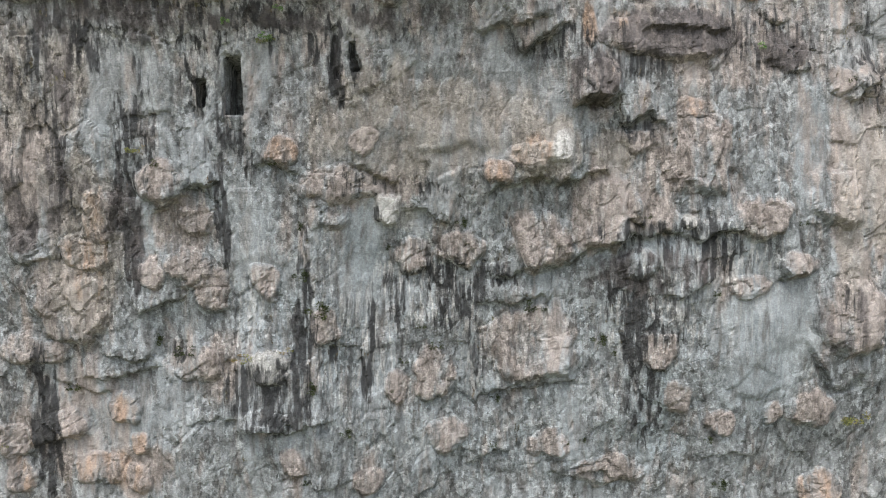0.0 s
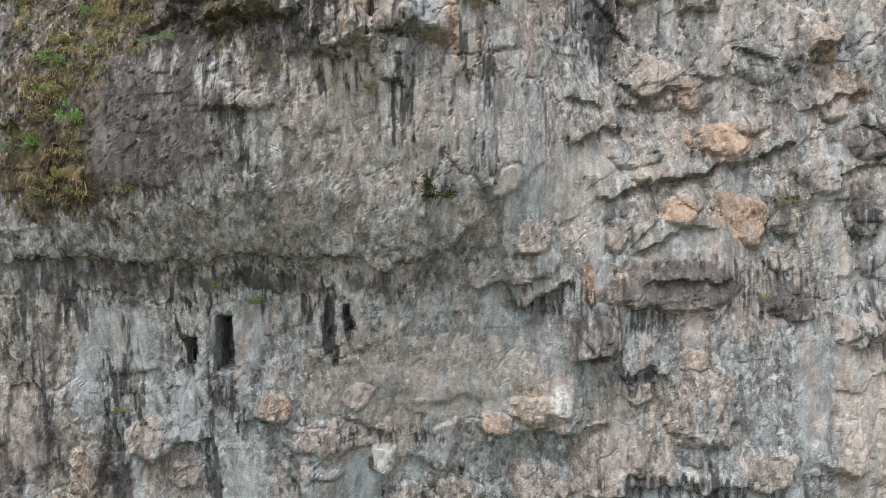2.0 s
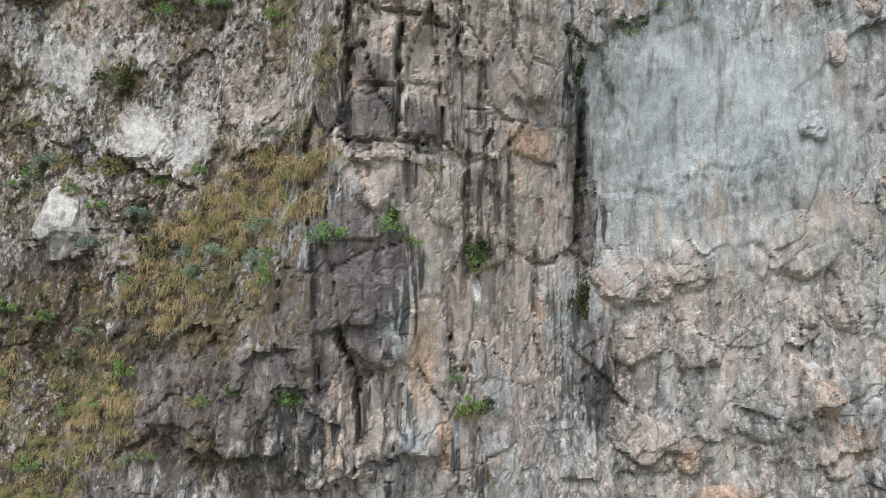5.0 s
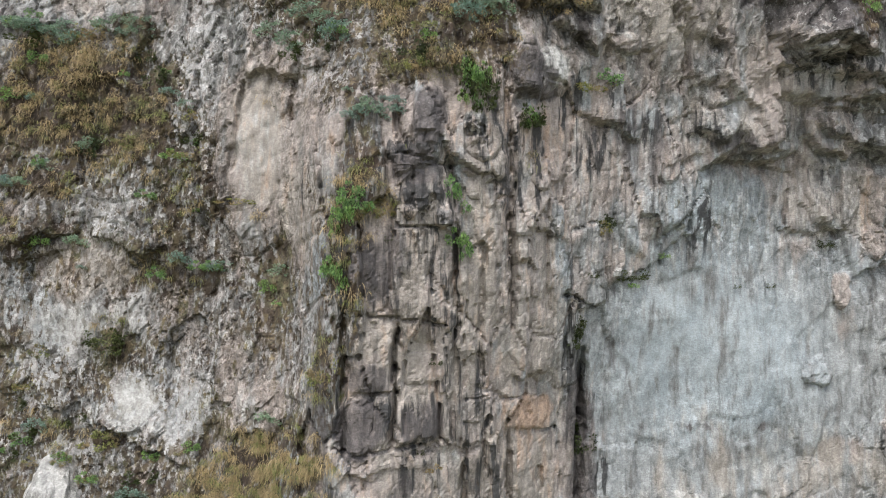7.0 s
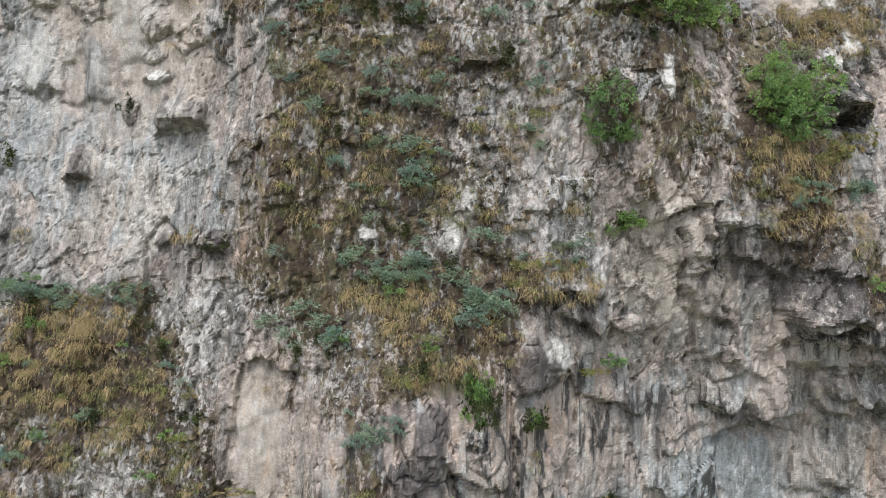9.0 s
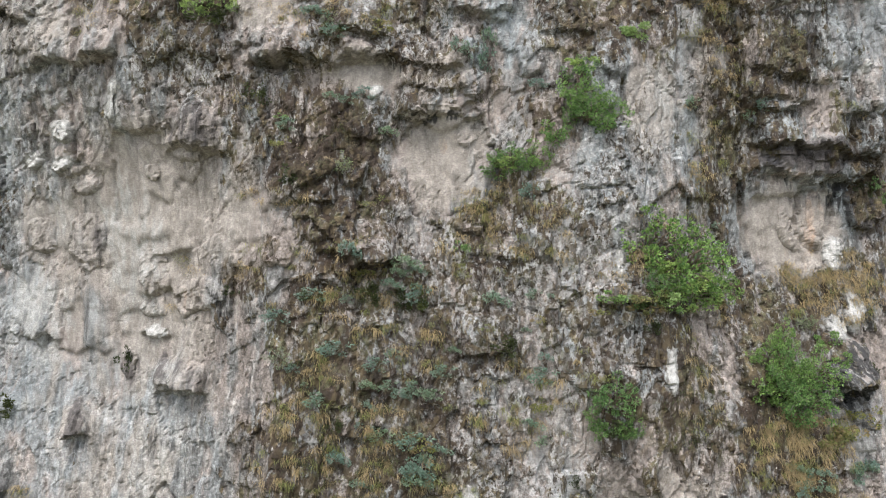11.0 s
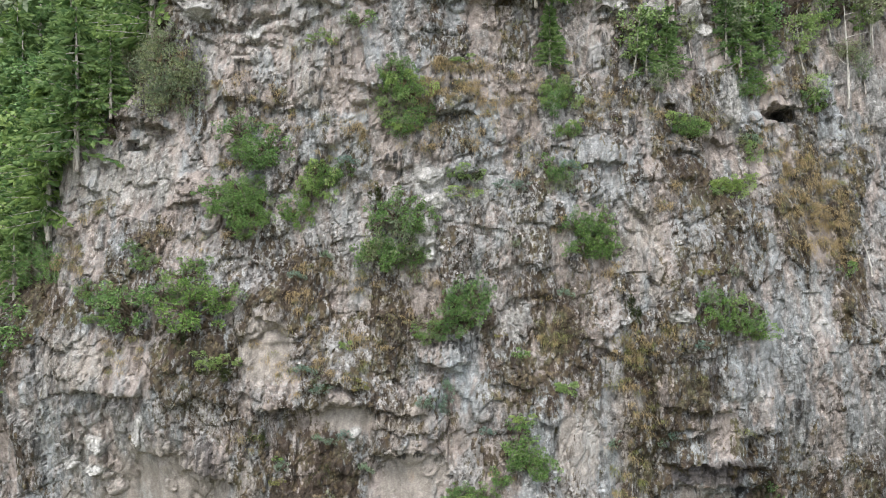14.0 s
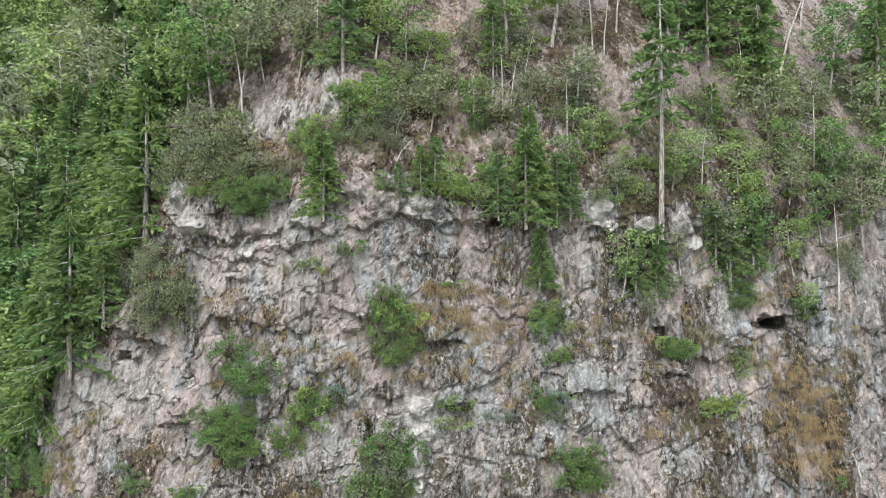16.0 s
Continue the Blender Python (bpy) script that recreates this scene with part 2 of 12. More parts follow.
CLIFF = rock_material("weathered_limestone")
LEAF = leaf_material("shrub_leaves", (0.042, 0.095, 0.032), (0.225, 0.360, 0.120))
LIGHT_LEAF = leaf_material("young_leaves", (0.125, 0.205, 0.068), (0.320, 0.430, 0.165))
GREY_LEAF = leaf_material("grey_green_leaves", (0.105, 0.140, 0.075), (0.275, 0.320, 0.190))
NEEDLE = leaf_material("conifer_needles", (0.050, 0.105, 0.036), (0.190, 0.285, 0.098), lit=0.4)
TAN_GRASS = leaf_material("dry_grass", (0.195, 0.148, 0.085), (0.395, 0.318, 0.190))
OLIVE_GRASS = leaf_material("olive_grass", (0.085, 0.100, 0.036), (0.235, 0.245, 0.092), (0.210, 0.165, 0.095))
BLUE_PLANT = leaf_material("blue_green_succulent", (0.085, 0.145, 0.105), (0.235, 0.315, 0.245))
DARK_PLANT = leaf_material("dark_cushion_plant", (0.018, 0.026, 0.010), (0.060, 0.075, 0.024))
BARK = bark_material("grey_bark", (0.16, 0.14, 0.12), (0.42, 0.39, 0.35))
DEAD_WOOD = bark_material("bleached_wood", (0.30, 0.28, 0.25), (0.56, 0.54, 0.50))
TWIG = bark_material("brown_twigs", (0.06, 0.045, 0.03), (0.16, 0.12, 0.085))
GROUND = ground_material("valley_floor")
FAR_WOOD = wood_material("far_woodland")

GRAIN = 0.075  # metres between the points of the near face

# ---- the cliff ----
# x to the side, z up; the face lies at y = depth from the path and is wrought on one sheet
XS = np.concatenate([-17 - 0.5 * 1.16 ** np.arange(34)[::-1], np.arange(-17, 21, GRAIN), 21 + 0.5 * 1.16 ** np.arange(27)])
ZS = np.concatenate([np.arange(-12, -1.5, 0.5), np.arange(-1.5, 75, GRAIN), np.arange(75, 126, 0.3)])
X, Z = np.meshgrid(XS, ZS)


def lattice(ix, iz, seed):
    h = (ix.astype(np.int64) * 374761393 + iz.astype(np.int64) * 668265263 + seed * 1442695041) & 0xFFFFFFFF
    h = ((h ^ (h >> 13)) * 1274126177) & 0xFFFFFFFF
    h = ((h ^ (h >> 16)) * 2246822519) & 0xFFFFFFFF
    return (h ^ (h >> 15)).astype(np.float64) / 4294967296.0


def wave(x, z, seed):
    """Smooth noise, about -1 to 1."""
    ix, iz = np.floor(x), np.floor(z)
    fx, fz = x - ix, z - iz
    u, v = fx * fx * fx * (fx * (fx * 6 - 15) + 10), fz * fz * fz * (fz * (fz * 6 - 15) + 10)
    total = 0
    for dx in (0, 1):
        for dz in (0, 1):
            a = lattice(ix + dx, iz + dz, seed) * 6.28318
            g = np.cos(a) * (fx - dx) + np.sin(a) * (fz - dz)
            total = total + g * (u if dx else 1 - u) * (v if dz else 1 - v)
    return total * 1.5


def fbm(x, z, seed, octaves=4, gain=0.5):
    total, amp = 0, 1.0
    for k in range(octaves):
        total = total + amp * wave(x * 2 ** k, z * 2 ** k, seed + k * 17)
        amp *= gain
    return total


def chunks(x, z, seed):
    """Broken stone: distance to the nearest joint, a number per block, and where in its block each spot lies."""
    ix, iz = np.floor(x), np.floor(z)
    f1 = np.full(x.shape, 9.0)
    f2 = np.full(x.shape, 9.0)
    tag = np.zeros(x.shape)
    ox, oz = np.zeros(x.shape), np.zeros(x.shape)
    for dx in (-1, 0, 1):
        for dz in (-1, 0, 1):
            cx, cz = ix + dx, iz + dz
            px = cx + 0.15 + 0.7 * lattice(cx, cz, seed) - x
            pz = cz + 0.15 + 0.7 * lattice(cx, cz, seed + 5) - z
            d = np.sqrt(px * px + pz * pz)
            near = d < f1
            f2 = np.where(near, f1, np.minimum(f2, d))
            tag = np.where(near, lattice(cx, cz, seed + 9), tag)
            ox, oz = np.where(near, -px, ox), np.where(near, -pz, oz)
            f1 = np.where(near, d, f1)
    return f2 - f1, tag, ox, oz


def facets(x, z, seed, tilt=1.0):
    """Broken faces: each block set in or out a little and tilted its own way."""
    edge, tag, ox, oz = chunks(x, z, seed)
    return (tag - 0.5) + tilt * (ox * ((tag * 57.3) % 1 - 0.5) + oz * ((tag * 131.7) % 1 - 0.62)), edge, tag


def rise(a, b, v):
    t = np.clip((v - a) / (b - a), 0, 1)
    return t * t * (3 - 2 * t)


# plan of the face at twelve heights, from the open left end to the right
STATIONS = (-14, -8, -4.5, -2, 1.5, 5, 10)
PLAN = (
    (0, 24.9, 24.9, 24.5, 25.4, 25.9, 25.8, 25.2),
    (8, 23.6, 24, 23.6, 24.5, 24.6, 24.2, 23.8),
    (15, 22.6, 22.4, 22.5, 22.2, 22.9, 23.1, 23.7),
    (18, 21.8, 20.7, 20.5, 20.8, 21.6, 23.3, 23.8),
    (24, 22.5, 21.3, 19.7, 19.7, 21.4, 23.7, 24.3),
    (31, 23.6, 22.5, 21.7, 19.5, 21.4, 23.6, 24.2),
    (38, 23.9, 23, 22, 19.8, 20.7, 22.9, 24.2),
    (44, 25.2, 23.9, 22.1, 21.6, 21.4, 21.7, 22.2),
    (51, 26.2, 24.6, 22.6, 22.4, 22.6, 21.6, 24.2),
    (58, 25.6, 23.3, 23.2, 23.3, 23.1, 23, 23.3),
    (65, 27, 25.1, 24.3, 23.9, 23.7, 23.8, 24.4),
    (71, 27.2, 25.8, 25.2, 24.0, 24.6, 24.9, 25.4),
)


def glide(x, xs, ys):
    """Smooth line through stations (ys may be rows)."""
    xs = np.asarray(xs, float)
    k = np.clip(np.searchsorted(xs, x) - 1, 0, len(xs) - 2)
    t = np.clip((x - xs[k]) / (xs[k + 1] - xs[k]), 0, 1)
    m = [(ys[min(i + 1, len(xs) - 1)] - ys[max(i - 1, 0)]) / (xs[min(i + 1, len(xs) - 1)] - xs[max(i - 1, 0)]) for i in range(len(xs))]
    m, ys = np.asarray(m), np.asarray(ys)
    w = (xs[k + 1] - xs[k])
    if ys.ndim > 1:
        t, w = t[:, None], w[:, None]
    return (ys[k] * (1 + 2 * t) * (1 - t) ** 2 + m[k] * w * t * (1 - t) ** 2 + ys[k + 1] * t * t * (3 - 2 * t) + m[k + 1] * w * t * t * (t - 1))


def broad_form(xs, zs):
    """The large shape: y for every z (rows) and x (columns)."""
    table = np.array([row[1:] for row in PLAN])
    rows = glide(np.clip(zs, 0, 71), [row[0] for row in PLAN], table)
    out = np.array([glide(np.clip(xs, -14, 10), STATIONS, r) for r in rows])
    xx, zz = np.meshgrid(xs, zs)
    out = out + 0.22 * np.clip(xx - 10, 0, 60) * (0.4 + rise(40, 66, zz)) + 0.10 * np.clip(-zz, 0, 20)
    # above the rim the hill leans back
    over = np.clip(zz - 72.4, 0, 60)
    out = out + 0.50 * over + 0.028 * np.clip(over - 5, 0, 60) ** 2 * rise(0, 12, over)
    # the open left end, where the wood comes down
    corner = -13.6 + 4.4 * rise(66.0, 69.5, zz) + 0.6 * rise(70, 73, zz)
    out = out + 1.05 * np.clip(corner - xx, 0, 45) * rise(57, 63, zz) + 0.25 * np.clip(-15 - xx, 0, 60) * (1 - rise(57, 63, zz))
    return out


BROAD = broad_form(XS, ZS)
XW = X + 0.22 * fbm(X / 1.1, Z / 1.1, 11, 4)
ZW = Z + 0.22 * fbm(X / 1.1, Z / 1.1, 31, 4)
PUSH = np.zeros(X.shape)      # metres out of the face, by hand-set features
LIP = np.zeros(X.shape)       # the same for ledges
MASK = {k: np.zeros(X.shape) for k in ("warm", "orange", "pale", "dark", "moss", "lichen", "streak", "blue",
                                       "column", "smooth", "rough", "sand", "umber")}
ROCKS = []
BOULDERS = []


def clear(kinds, x, z, w, h, amount=0.8, soft=0.4):
    """An area where the rock is bare of these."""
    s = window(x - w, x + w, z - h, z + h)
    k = min(1.0, 0.15 + 0.35 * min(w, h))
    r = np.sqrt(((X[s] + k * (XW[s] - X[s]) - x) / (w * 0.54)) ** 2 + ((Z[s] + k * (ZW[s] - Z[s]) - z) / (h * 0.54)) ** 2)
    for kind in kinds.split():
        MASK[kind][s] *= 1 - amount * (1 - rise(1 - soft, 1 + soft, r))


def window(x0, x1, z0, z1):
    a, b = np.searchsorted(XS, (x0 - 0.6, x1 + 0.6))
    c, d = np.searchsorted(ZS, (z0 - 0.6, z1 + 0.6))
    return slice(c, d), slice(a, b)


def tint(kind, x, z, w, h, strength=1.0, soft=0.4):
    """An area, w by h metres, where the rock carries something or has shade painted in."""
    if w < 0.05:
        return
    s = window(x - w, x + w, z - h, z + h)
    k = min(1.0, 0.15 + 0.35 * min(w, h))
    r = np.sqrt(((X[s] + k * (XW[s] - X[s]) - x) / (w * 0.54)) ** 2 + ((Z[s] + k * (ZW[s] - Z[s]) - z) / (h * 0.54)) ** 2)
    MASK[kind][s] = np.maximum(MASK[kind][s], strength * (1 - rise(1 - soft, 1 + soft, r)))


def ledge(x0, z0, x1, z1, out, tall=1.2):
    """A lip of rock along a line: it juts out above and stops sharply below."""
    s = window(min(x0, x1) - 0.5, max(x0, x1) + 0.5, min(z0, z1) - 0.5, max(z0, z1) + tall * 2.5)
    length = max(0.01, math.hypot(x1 - x0, z1 - z0))
    t = ((X[s] - x0) * (x1 - x0) + (ZW[s] - z0) * (z1 - z0)) / length ** 2
    line = z0 + (z1 - z0) * np.clip((X[s] - x0) / ((x1 - x0) if abs(x1 - x0) > 0.05 else 0.05), 0, 1)
    line = line + 0.26 * fbm(X[s] / 1.4, X[s] * 0 + z0, 71, 5, 0.6)
    out = out * (0.75 + 0.5 * wave(X[s] / 0.7, X[s] * 0 + z1, 73))
    above = Z[s] - line
    ends = rise(-0.12, 0.10, t) * (1 - rise(0.90, 1.12, t))
    LIP[s] += out * ends * rise(-0.05, 0.04, above) * np.exp(-np.clip(above, 0, 99) / tall) * (1 - 0.35 * np.exp(-np.clip(above, 0, 9) / 0.08))
    LIP[s] -= 0.30 * out * ends * np.clip(1 + above / 0.4, 0, 1) * (1 - rise(-0.02, 0.05, above))


CARRIES = {"warm": {"warm": 0.76}, "orange": {"orange": 0.55, "warm": 0.65}, "pale": {"pale": 0.86}, "dark": {"dark": 0.72},
           "brown": {"warm": 0.8, "orange": 0.3, "dark": 0.30}, "plain": {}}


def outline(s, x, z, w, h):
    """0 in the middle of a lump, 1 at its edge."""
    k = min(1.3, 0.35 + 0.50 * min(w, h))
    return ((np.abs(X[s] + k * (XW[s] - X[s]) - x) / (w * 0.54)) ** 2.2 + (np.abs(Z[s] + k * (ZW[s] - Z[s]) - z) / (h * 0.54)) ** 2.2) ** (1 / 2.2)


def knob(kind, x, z, w, h, out):
    """A lump or block that stands out of the face, with its own tint."""
    s = window(x - w, x + w, z - h, z + h)
    r = outline(s, x, z, w, h)
    small = 1.16 if w * h < 1.2 else 1.0
    for key, strength in CARRIES[kind].items():
        MASK[key][s] = np.maximum(MASK[key][s], min(1.0, strength * small) * (1 - rise(0.6, 1.45, r)))
    if kind == "pale" and w * h > 0.55 and (z > 71 or abs(x - 1.05) < 0.3 or abs(x + 10.58) < 0.1):
        BOULDERS.append((x, z, w, h))
    elif w * h < 0.2 or (kind == "pale" and w * h > 1.0 and h < 2):
        PUSH[s] += out * (1 - rise(0.72, 1.08, r))
    else:
        ROCKS.append((x, z, w, h, out))


def pocket(x, z, w, h, deep):
    """A hole or niche."""
    s = window(x - w, x + w, z - h, z + h)
    r = np.maximum(np.abs(X[s] + 0.15 * (XW[s] - X[s]) - x) / (w * 0.5), np.abs(Z[s] + 0.3 * (ZW[s] - Z[s]) - z) / (h * 0.5))
    PUSH[s] -= deep * (1 - rise(0.8, 1.1, r))


def crack(x0, z0, x1, z1, wide, deep):
    s = window(min(x0, x1), max(x0, x1), min(z0, z1), max(z0, z1))
    length = max(0.01, math.hypot(x1 - x0, z1 - z0))
    deep *= 0.3 if 0.3 < abs(x1 - x0) / length < 0.9 else 0.65
    xx, zz = X[s] + 0.5 * (XW[s] - X[s]), Z[s] + 0.5 * (ZW[s] - Z[s])
    t = np.clip(((xx - x0) * (x1 - x0) + (zz - z0) * (z1 - z0)) / length ** 2, 0, 1)
    d = np.hypot(xx - x0 - t * (x1 - x0), zz - z0 - t * (z1 - z0))
    PUSH[s] -= deep * (1 - rise(wide * 0.35, wide * 0.8, d))


# what the rock carries, some painted shade, and its lumps, lips, holes and joints
tint("blue", 0, 6, 34, 18, 0.7, 0.5)
tint("blue", 11, 16, 22, 16, 0.3, 0.5)
tint("blue", 8.89, 27, 12, 20, 0.5, 0.5)
tint("warm", 0, 6, 60, 30, 0.3, 0.5)
tint("warm", 4, 22, 40, 30, 0.42, 0.5)
tint("warm", 0, 36, 50, 16, 0.42, 0.5)
tint("warm", 0, 52, 60, 30, 0.42, 0.5)
tint("warm", 0.03, 68, 50, 20, 0.42, 0.5)
tint("lichen", -7.95, 33, 14, 22, 0.35, 0.5)
tint("lichen", 2, 55, 40, 40, 0.32, 0.3)
tint("lichen", 2, 45, 30, 14, 0.45, 0.5)
tint("rough", 0, 58, 46, 38, 1, 0.25)
tint("rough", -7.95, 33, 14, 30, 0.8, 0.5)
tint("moss", 1, 47, 17, 9, 0.5, 0.5)
tint("moss", 3, 58, 34, 26, 0.5, 0.3)
tint("moss", -7.96, 32, 12, 22, 0.42, 0.5)
tint("moss", -9, 22, 9, 10, 0.62, 0.5)
tint("moss", 3, 69, 30, 8, 0.36, 0.5)
tint("streak", -4, 20, 13, 9, 0.46, 0.5)
tint("streak", -2.03, 5.97, 24, 14, 0.22, 0.5)
tint("streak", 7.96, 34, 9, 10, 0.3, 0.5)
tint("moss", 0.19, 87.93, 140, 30, 0.8, 0.2)
tint("moss", -22.38, 73.8, 36, 40, 0.8, 0.3)
tint("dark", -9.5, 21, 9, 11, 0.3, 0.5)
tint("dark", 3, 57, 40, 30, 0.12, 0.3)
tint("moss", -10.5, 30, 7, 14, 0.55, 0.5)
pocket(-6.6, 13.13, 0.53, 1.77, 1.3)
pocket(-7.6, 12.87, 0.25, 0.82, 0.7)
tint("dark", -10.07, 8.75, 0.62, 4.19, 0.96, 0.5)
tint("dark", -13.28, 1.66, 0.76, 3.61, 0.96, 0.5)
tint("dark", -9.46, 12.13, 1.07, 3.93, 0.48, 0.5)
tint("dark", -12.08, 10.17, 0.72, 3.59, 0.48, 0.5)
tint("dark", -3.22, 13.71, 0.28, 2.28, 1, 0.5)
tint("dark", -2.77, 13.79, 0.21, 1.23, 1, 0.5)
tint("dark", -7.17, 9.3, 0.44, 3.47, 0.84, 0.5)
tint("dark", -4.7, 4.31, 0.49, 4.29, 0.96, 0.5)
tint("dark", -5.49, 2.79, 2.07, 1.88, 0.84, 0.5)
tint("dark", 6.9, 2.21, 1.16, 2.32, 0.6, 0.5)
tint("dark", -5.24, 15.17, 2.24, 0.86, 0.84, 0.5)
tint("dark", 6.27, 11.82, 1.63, 0.91, 0.6, 0.5)
tint("dark", -6.74, 11.26, 1.44, 2.16, 0.6, 0.5)
tint("dark", 6.36, 5.18, 0.57, 3.04, 0.96, 0.5)
# shade inside the narrow slot, painted dark
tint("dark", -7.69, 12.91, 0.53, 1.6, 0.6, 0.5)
# strip of shade painted under the long ledge at z 8.4
tint("dark", 7.51, 8.02, 3.35, 0.74, 0.6, 0.5)
tint("streak", -0.65, 6.88, 3.21, 2.83, 1, 0.5)
tint("streak", 7.07, 5.95, 3.4, 3.4, 1, 0.5)
tint("streak", 8.98, 7.46, 2.23, 2.97, 0.9, 0.5)
tint("streak", -4.1, 7.28, 1.48, 2.95, 0.6, 0.5)
tint("streak", -2.77, 1.67, 3.06, 3.82, 0.5, 0.5)
tint("streak", -0.08, 0.92, 3.15, 2.96, 0.4, 0.5)
tint("streak", -6.3, 8.2, 1.84, 2.94, 0.4, 0.5)
tint("streak", 1.09, 4.52, 1.17, 3.11, 0.7, 0.5)
tint("streak", -4.18, 3.17, 2.25, 3.75, 0.6, 0.5)
tint("streak", -13.87, 2.54, 2.27, 2.83, 0.5, 0.5)
tint("streak", -7.57, 14.34, 2.11, 2.46, 0.6, 0.5)
tint("smooth", -10.72, 2.32, 2.28, 2.09, 0.7, 0.5)
tint("smooth", -6.09, 8.38, 1.1, 2.93, 0.6, 0.5)
tint("smooth", -2.69, 8.02, 1.29, 2.96, 0.7, 0.5)
tint("smooth", 10.94, 5.4, 3, 3, 0.8, 0.5)
tint("smooth", 12.06, 11.16, 1.11, 3.7, 0.7, 0.5)
tint("smooth", 7.15, 8.02, 2.98, 1.12, 0.6, 0.5)
tint("smooth", -9.75, 13.51, 2.13, 1.77, 0.6, 0.5)
tint("smooth", -0.07, 11.82, 3.62, 2.17, 0.5, 0.5)
tint("smooth", 10.52, 3.86, 2.46, 1.89, 0.7, 0.5)
tint("blue", -2.69, 8.02, 1.48, 3.33, 0.9, 0.5)
tint("blue", 7.16, 7.83, 3.17, 1.31, 0.8, 0.5)
tint("blue", 10.94, 5.4, 3.19, 2.82, 0.7, 0.5)
tint("blue", 3.26, 2.32, 9.86, 2.37, 0.7, 0.5)
tint("blue", 12.07, 11.35, 1.48, 4.44, 0.8, 0.5)
tint("blue", -8.41, 7.83, 2.95, 3.32, 0.5, 0.5)
tint("blue", 6.52, 2.59, 4.27, 3.49, 0.8, 0.5)
tint("blue", -5.52, 8.75, 1.83, 3.29, 0.6, 0.5)
tint("blue", -10.67, 11.07, 1.08, 2.88, 0.7, 0.5)
tint("blue", 7.25, 10.04, 3.31, 1.1, 0.6, 0.5)
tint("blue", 0.3, 9.69, 3.71, 1.3, 0.6, 0.5)
ledge(4.98, 7.93, 6.25, 8.39, 0.55)
ledge(6.22, 8.39, 8.21, 8.43, 0.55)
ledge(8.21, 8.43, 9.63, 8.72, 0.55)
ledge(1.51, 9.79, 2.52, 10.15, 0.45)
ledge(2.52, 10.15, 4.15, 10.37, 0.45)
ledge(-9.32, 9.26, -8.29, 9.84, 0.4)
ledge(-8.29, 9.84, -7.25, 10.16, 0.4)
ledge(-6.7, 1.82, -5.33, 1.84, 0.6)
ledge(-5.33, 1.84, -3.66, 2.26, 0.6)
ledge(1.5, 2.86, 2.67, 3.31, 0.35)
ledge(2.66, 3.33, 4.39, 3.36, 0.35)
ledge(-11.92, 3.79, -9.51, 3.96, 0.35)
ledge(-11.24, 4.42, -9.49, 4.59, 0.35)
ledge(-2.97, 10.52, -1.53, 10.36, 0.3)
ledge(2.52, 14.22, 3.92, 14.96, 0.4)
ledge(4.18, 12.61, 5.55, 13.07, 0.5)
ledge(5.8, 12.05, 6.8, 12.23, 0.35)
ledge(11.13, 6.96, 11.89, 7.13, 0.4)
ledge(12.06, 5.01, 13.14, 3.23, 0.45)
ledge(13.19, 13.06, 14.55, 13.45, 0.4)
ledge(3.79, 10.27, 5.33, 10.58, 0.3)
ledge(-8.47, 2.11, -6.9, 2.42, 0.3)
ledge(-12.86, 3.51, -11.04, 3.29, 0.25)
ledge(-0.8, 11.11, 1.57, 11.28, 0.2)
ledge(1.83, 7.26, 3.89, 7.45, 0.3)
ledge(4.26, 7.45, 5.17, 8.02, 0.4)
ledge(6.03, 8.85, 6.58, 8.76, 0.3)
ledge(-6.02, 10.55, -4.57, 10.4, 0.3)
ledge(-1.57, 9.22, 0.3, 8.99, 0.3)
ledge(1.27, 6.09, 3.37, 6.33, 0.3)
ledge(7.39, 6.53, 8.82, 6.82, 0.35)
ledge(9.8, 3.08, 11.34, 3.26, 0.2)
ledge(3.8, 0.15, 6.24, 0.16, 0.3)
ledge(-9.97, 5.87, -8.48, 6.43, 0.3)
ledge(8.86, 0.63, 10.55, 1.06, 0.2)
ledge(-13.78, 1.35, -12.06, 1.75, 0.3)
ledge(0.92, 0.45, 2.32, 0.83, 0.3)
knob("orange", -11.03, 9.11, 1.27, 1.72, 0.34)
knob("warm", -12.12, 6.17, 2.39, 2.58, 0.42)
knob("orange", -11.47, 7.84, 1.64, 1.46, 0.38)
knob("warm", -12.76, 6.91, 1.1, 1.46, 0.3)
knob("warm", -13.47, 4.66, 2.22, 1.11, 0.3)
knob("orange", -11.57, 0.55, 1.73, 1.15, 0.31)
knob("orange", -10.25, 0.24, 0.96, 1.16, 0.27)
knob("orange", -10.68, 2.68, 1.21, 1.17, 0.32)
knob("orange", -10.15, 1.49, 0.76, 0.76, 0.23)
knob("orange", -14.26, 0.36, 1.15, 1.35, 0.31)
knob("warm", -7.99, 4.25, 1.51, 1.51, 0.39)
knob("pale", -5.69, 4.16, 1.31, 1.12, 0.31)
knob("warm", -0.27, 3.73, 1.28, 1.84, 0.34)
knob("warm", -1.59, 3.36, 0.77, 1.15, 0.23)
knob("warm", 3.02, 4.69, 3.2, 2.42, 0.42)
knob("warm", 5.48, 9.28, 1.76, 2.5, 0.42)
knob("orange", 2.86, 11.04, 1.65, 1.1, 0.3)
knob("pale", 3.84, 11.26, 0.82, 0.95, 0.24)
knob("pale", 7.93, 8.85, 0.37, 0.46, 0.15)
knob("orange", 1.77, 10.42, 1.11, 0.92, 0.26)
knob("warm", 3.32, 8.3, 2.07, 1.79, 0.42)
knob("warm", -3.34, 10.02, 2.73, 1.09, 0.3)
knob("warm", -7.98, 8.93, 1.28, 0.92, 0.26)
knob("warm", -8.24, 7.46, 1.48, 1.29, 0.34)
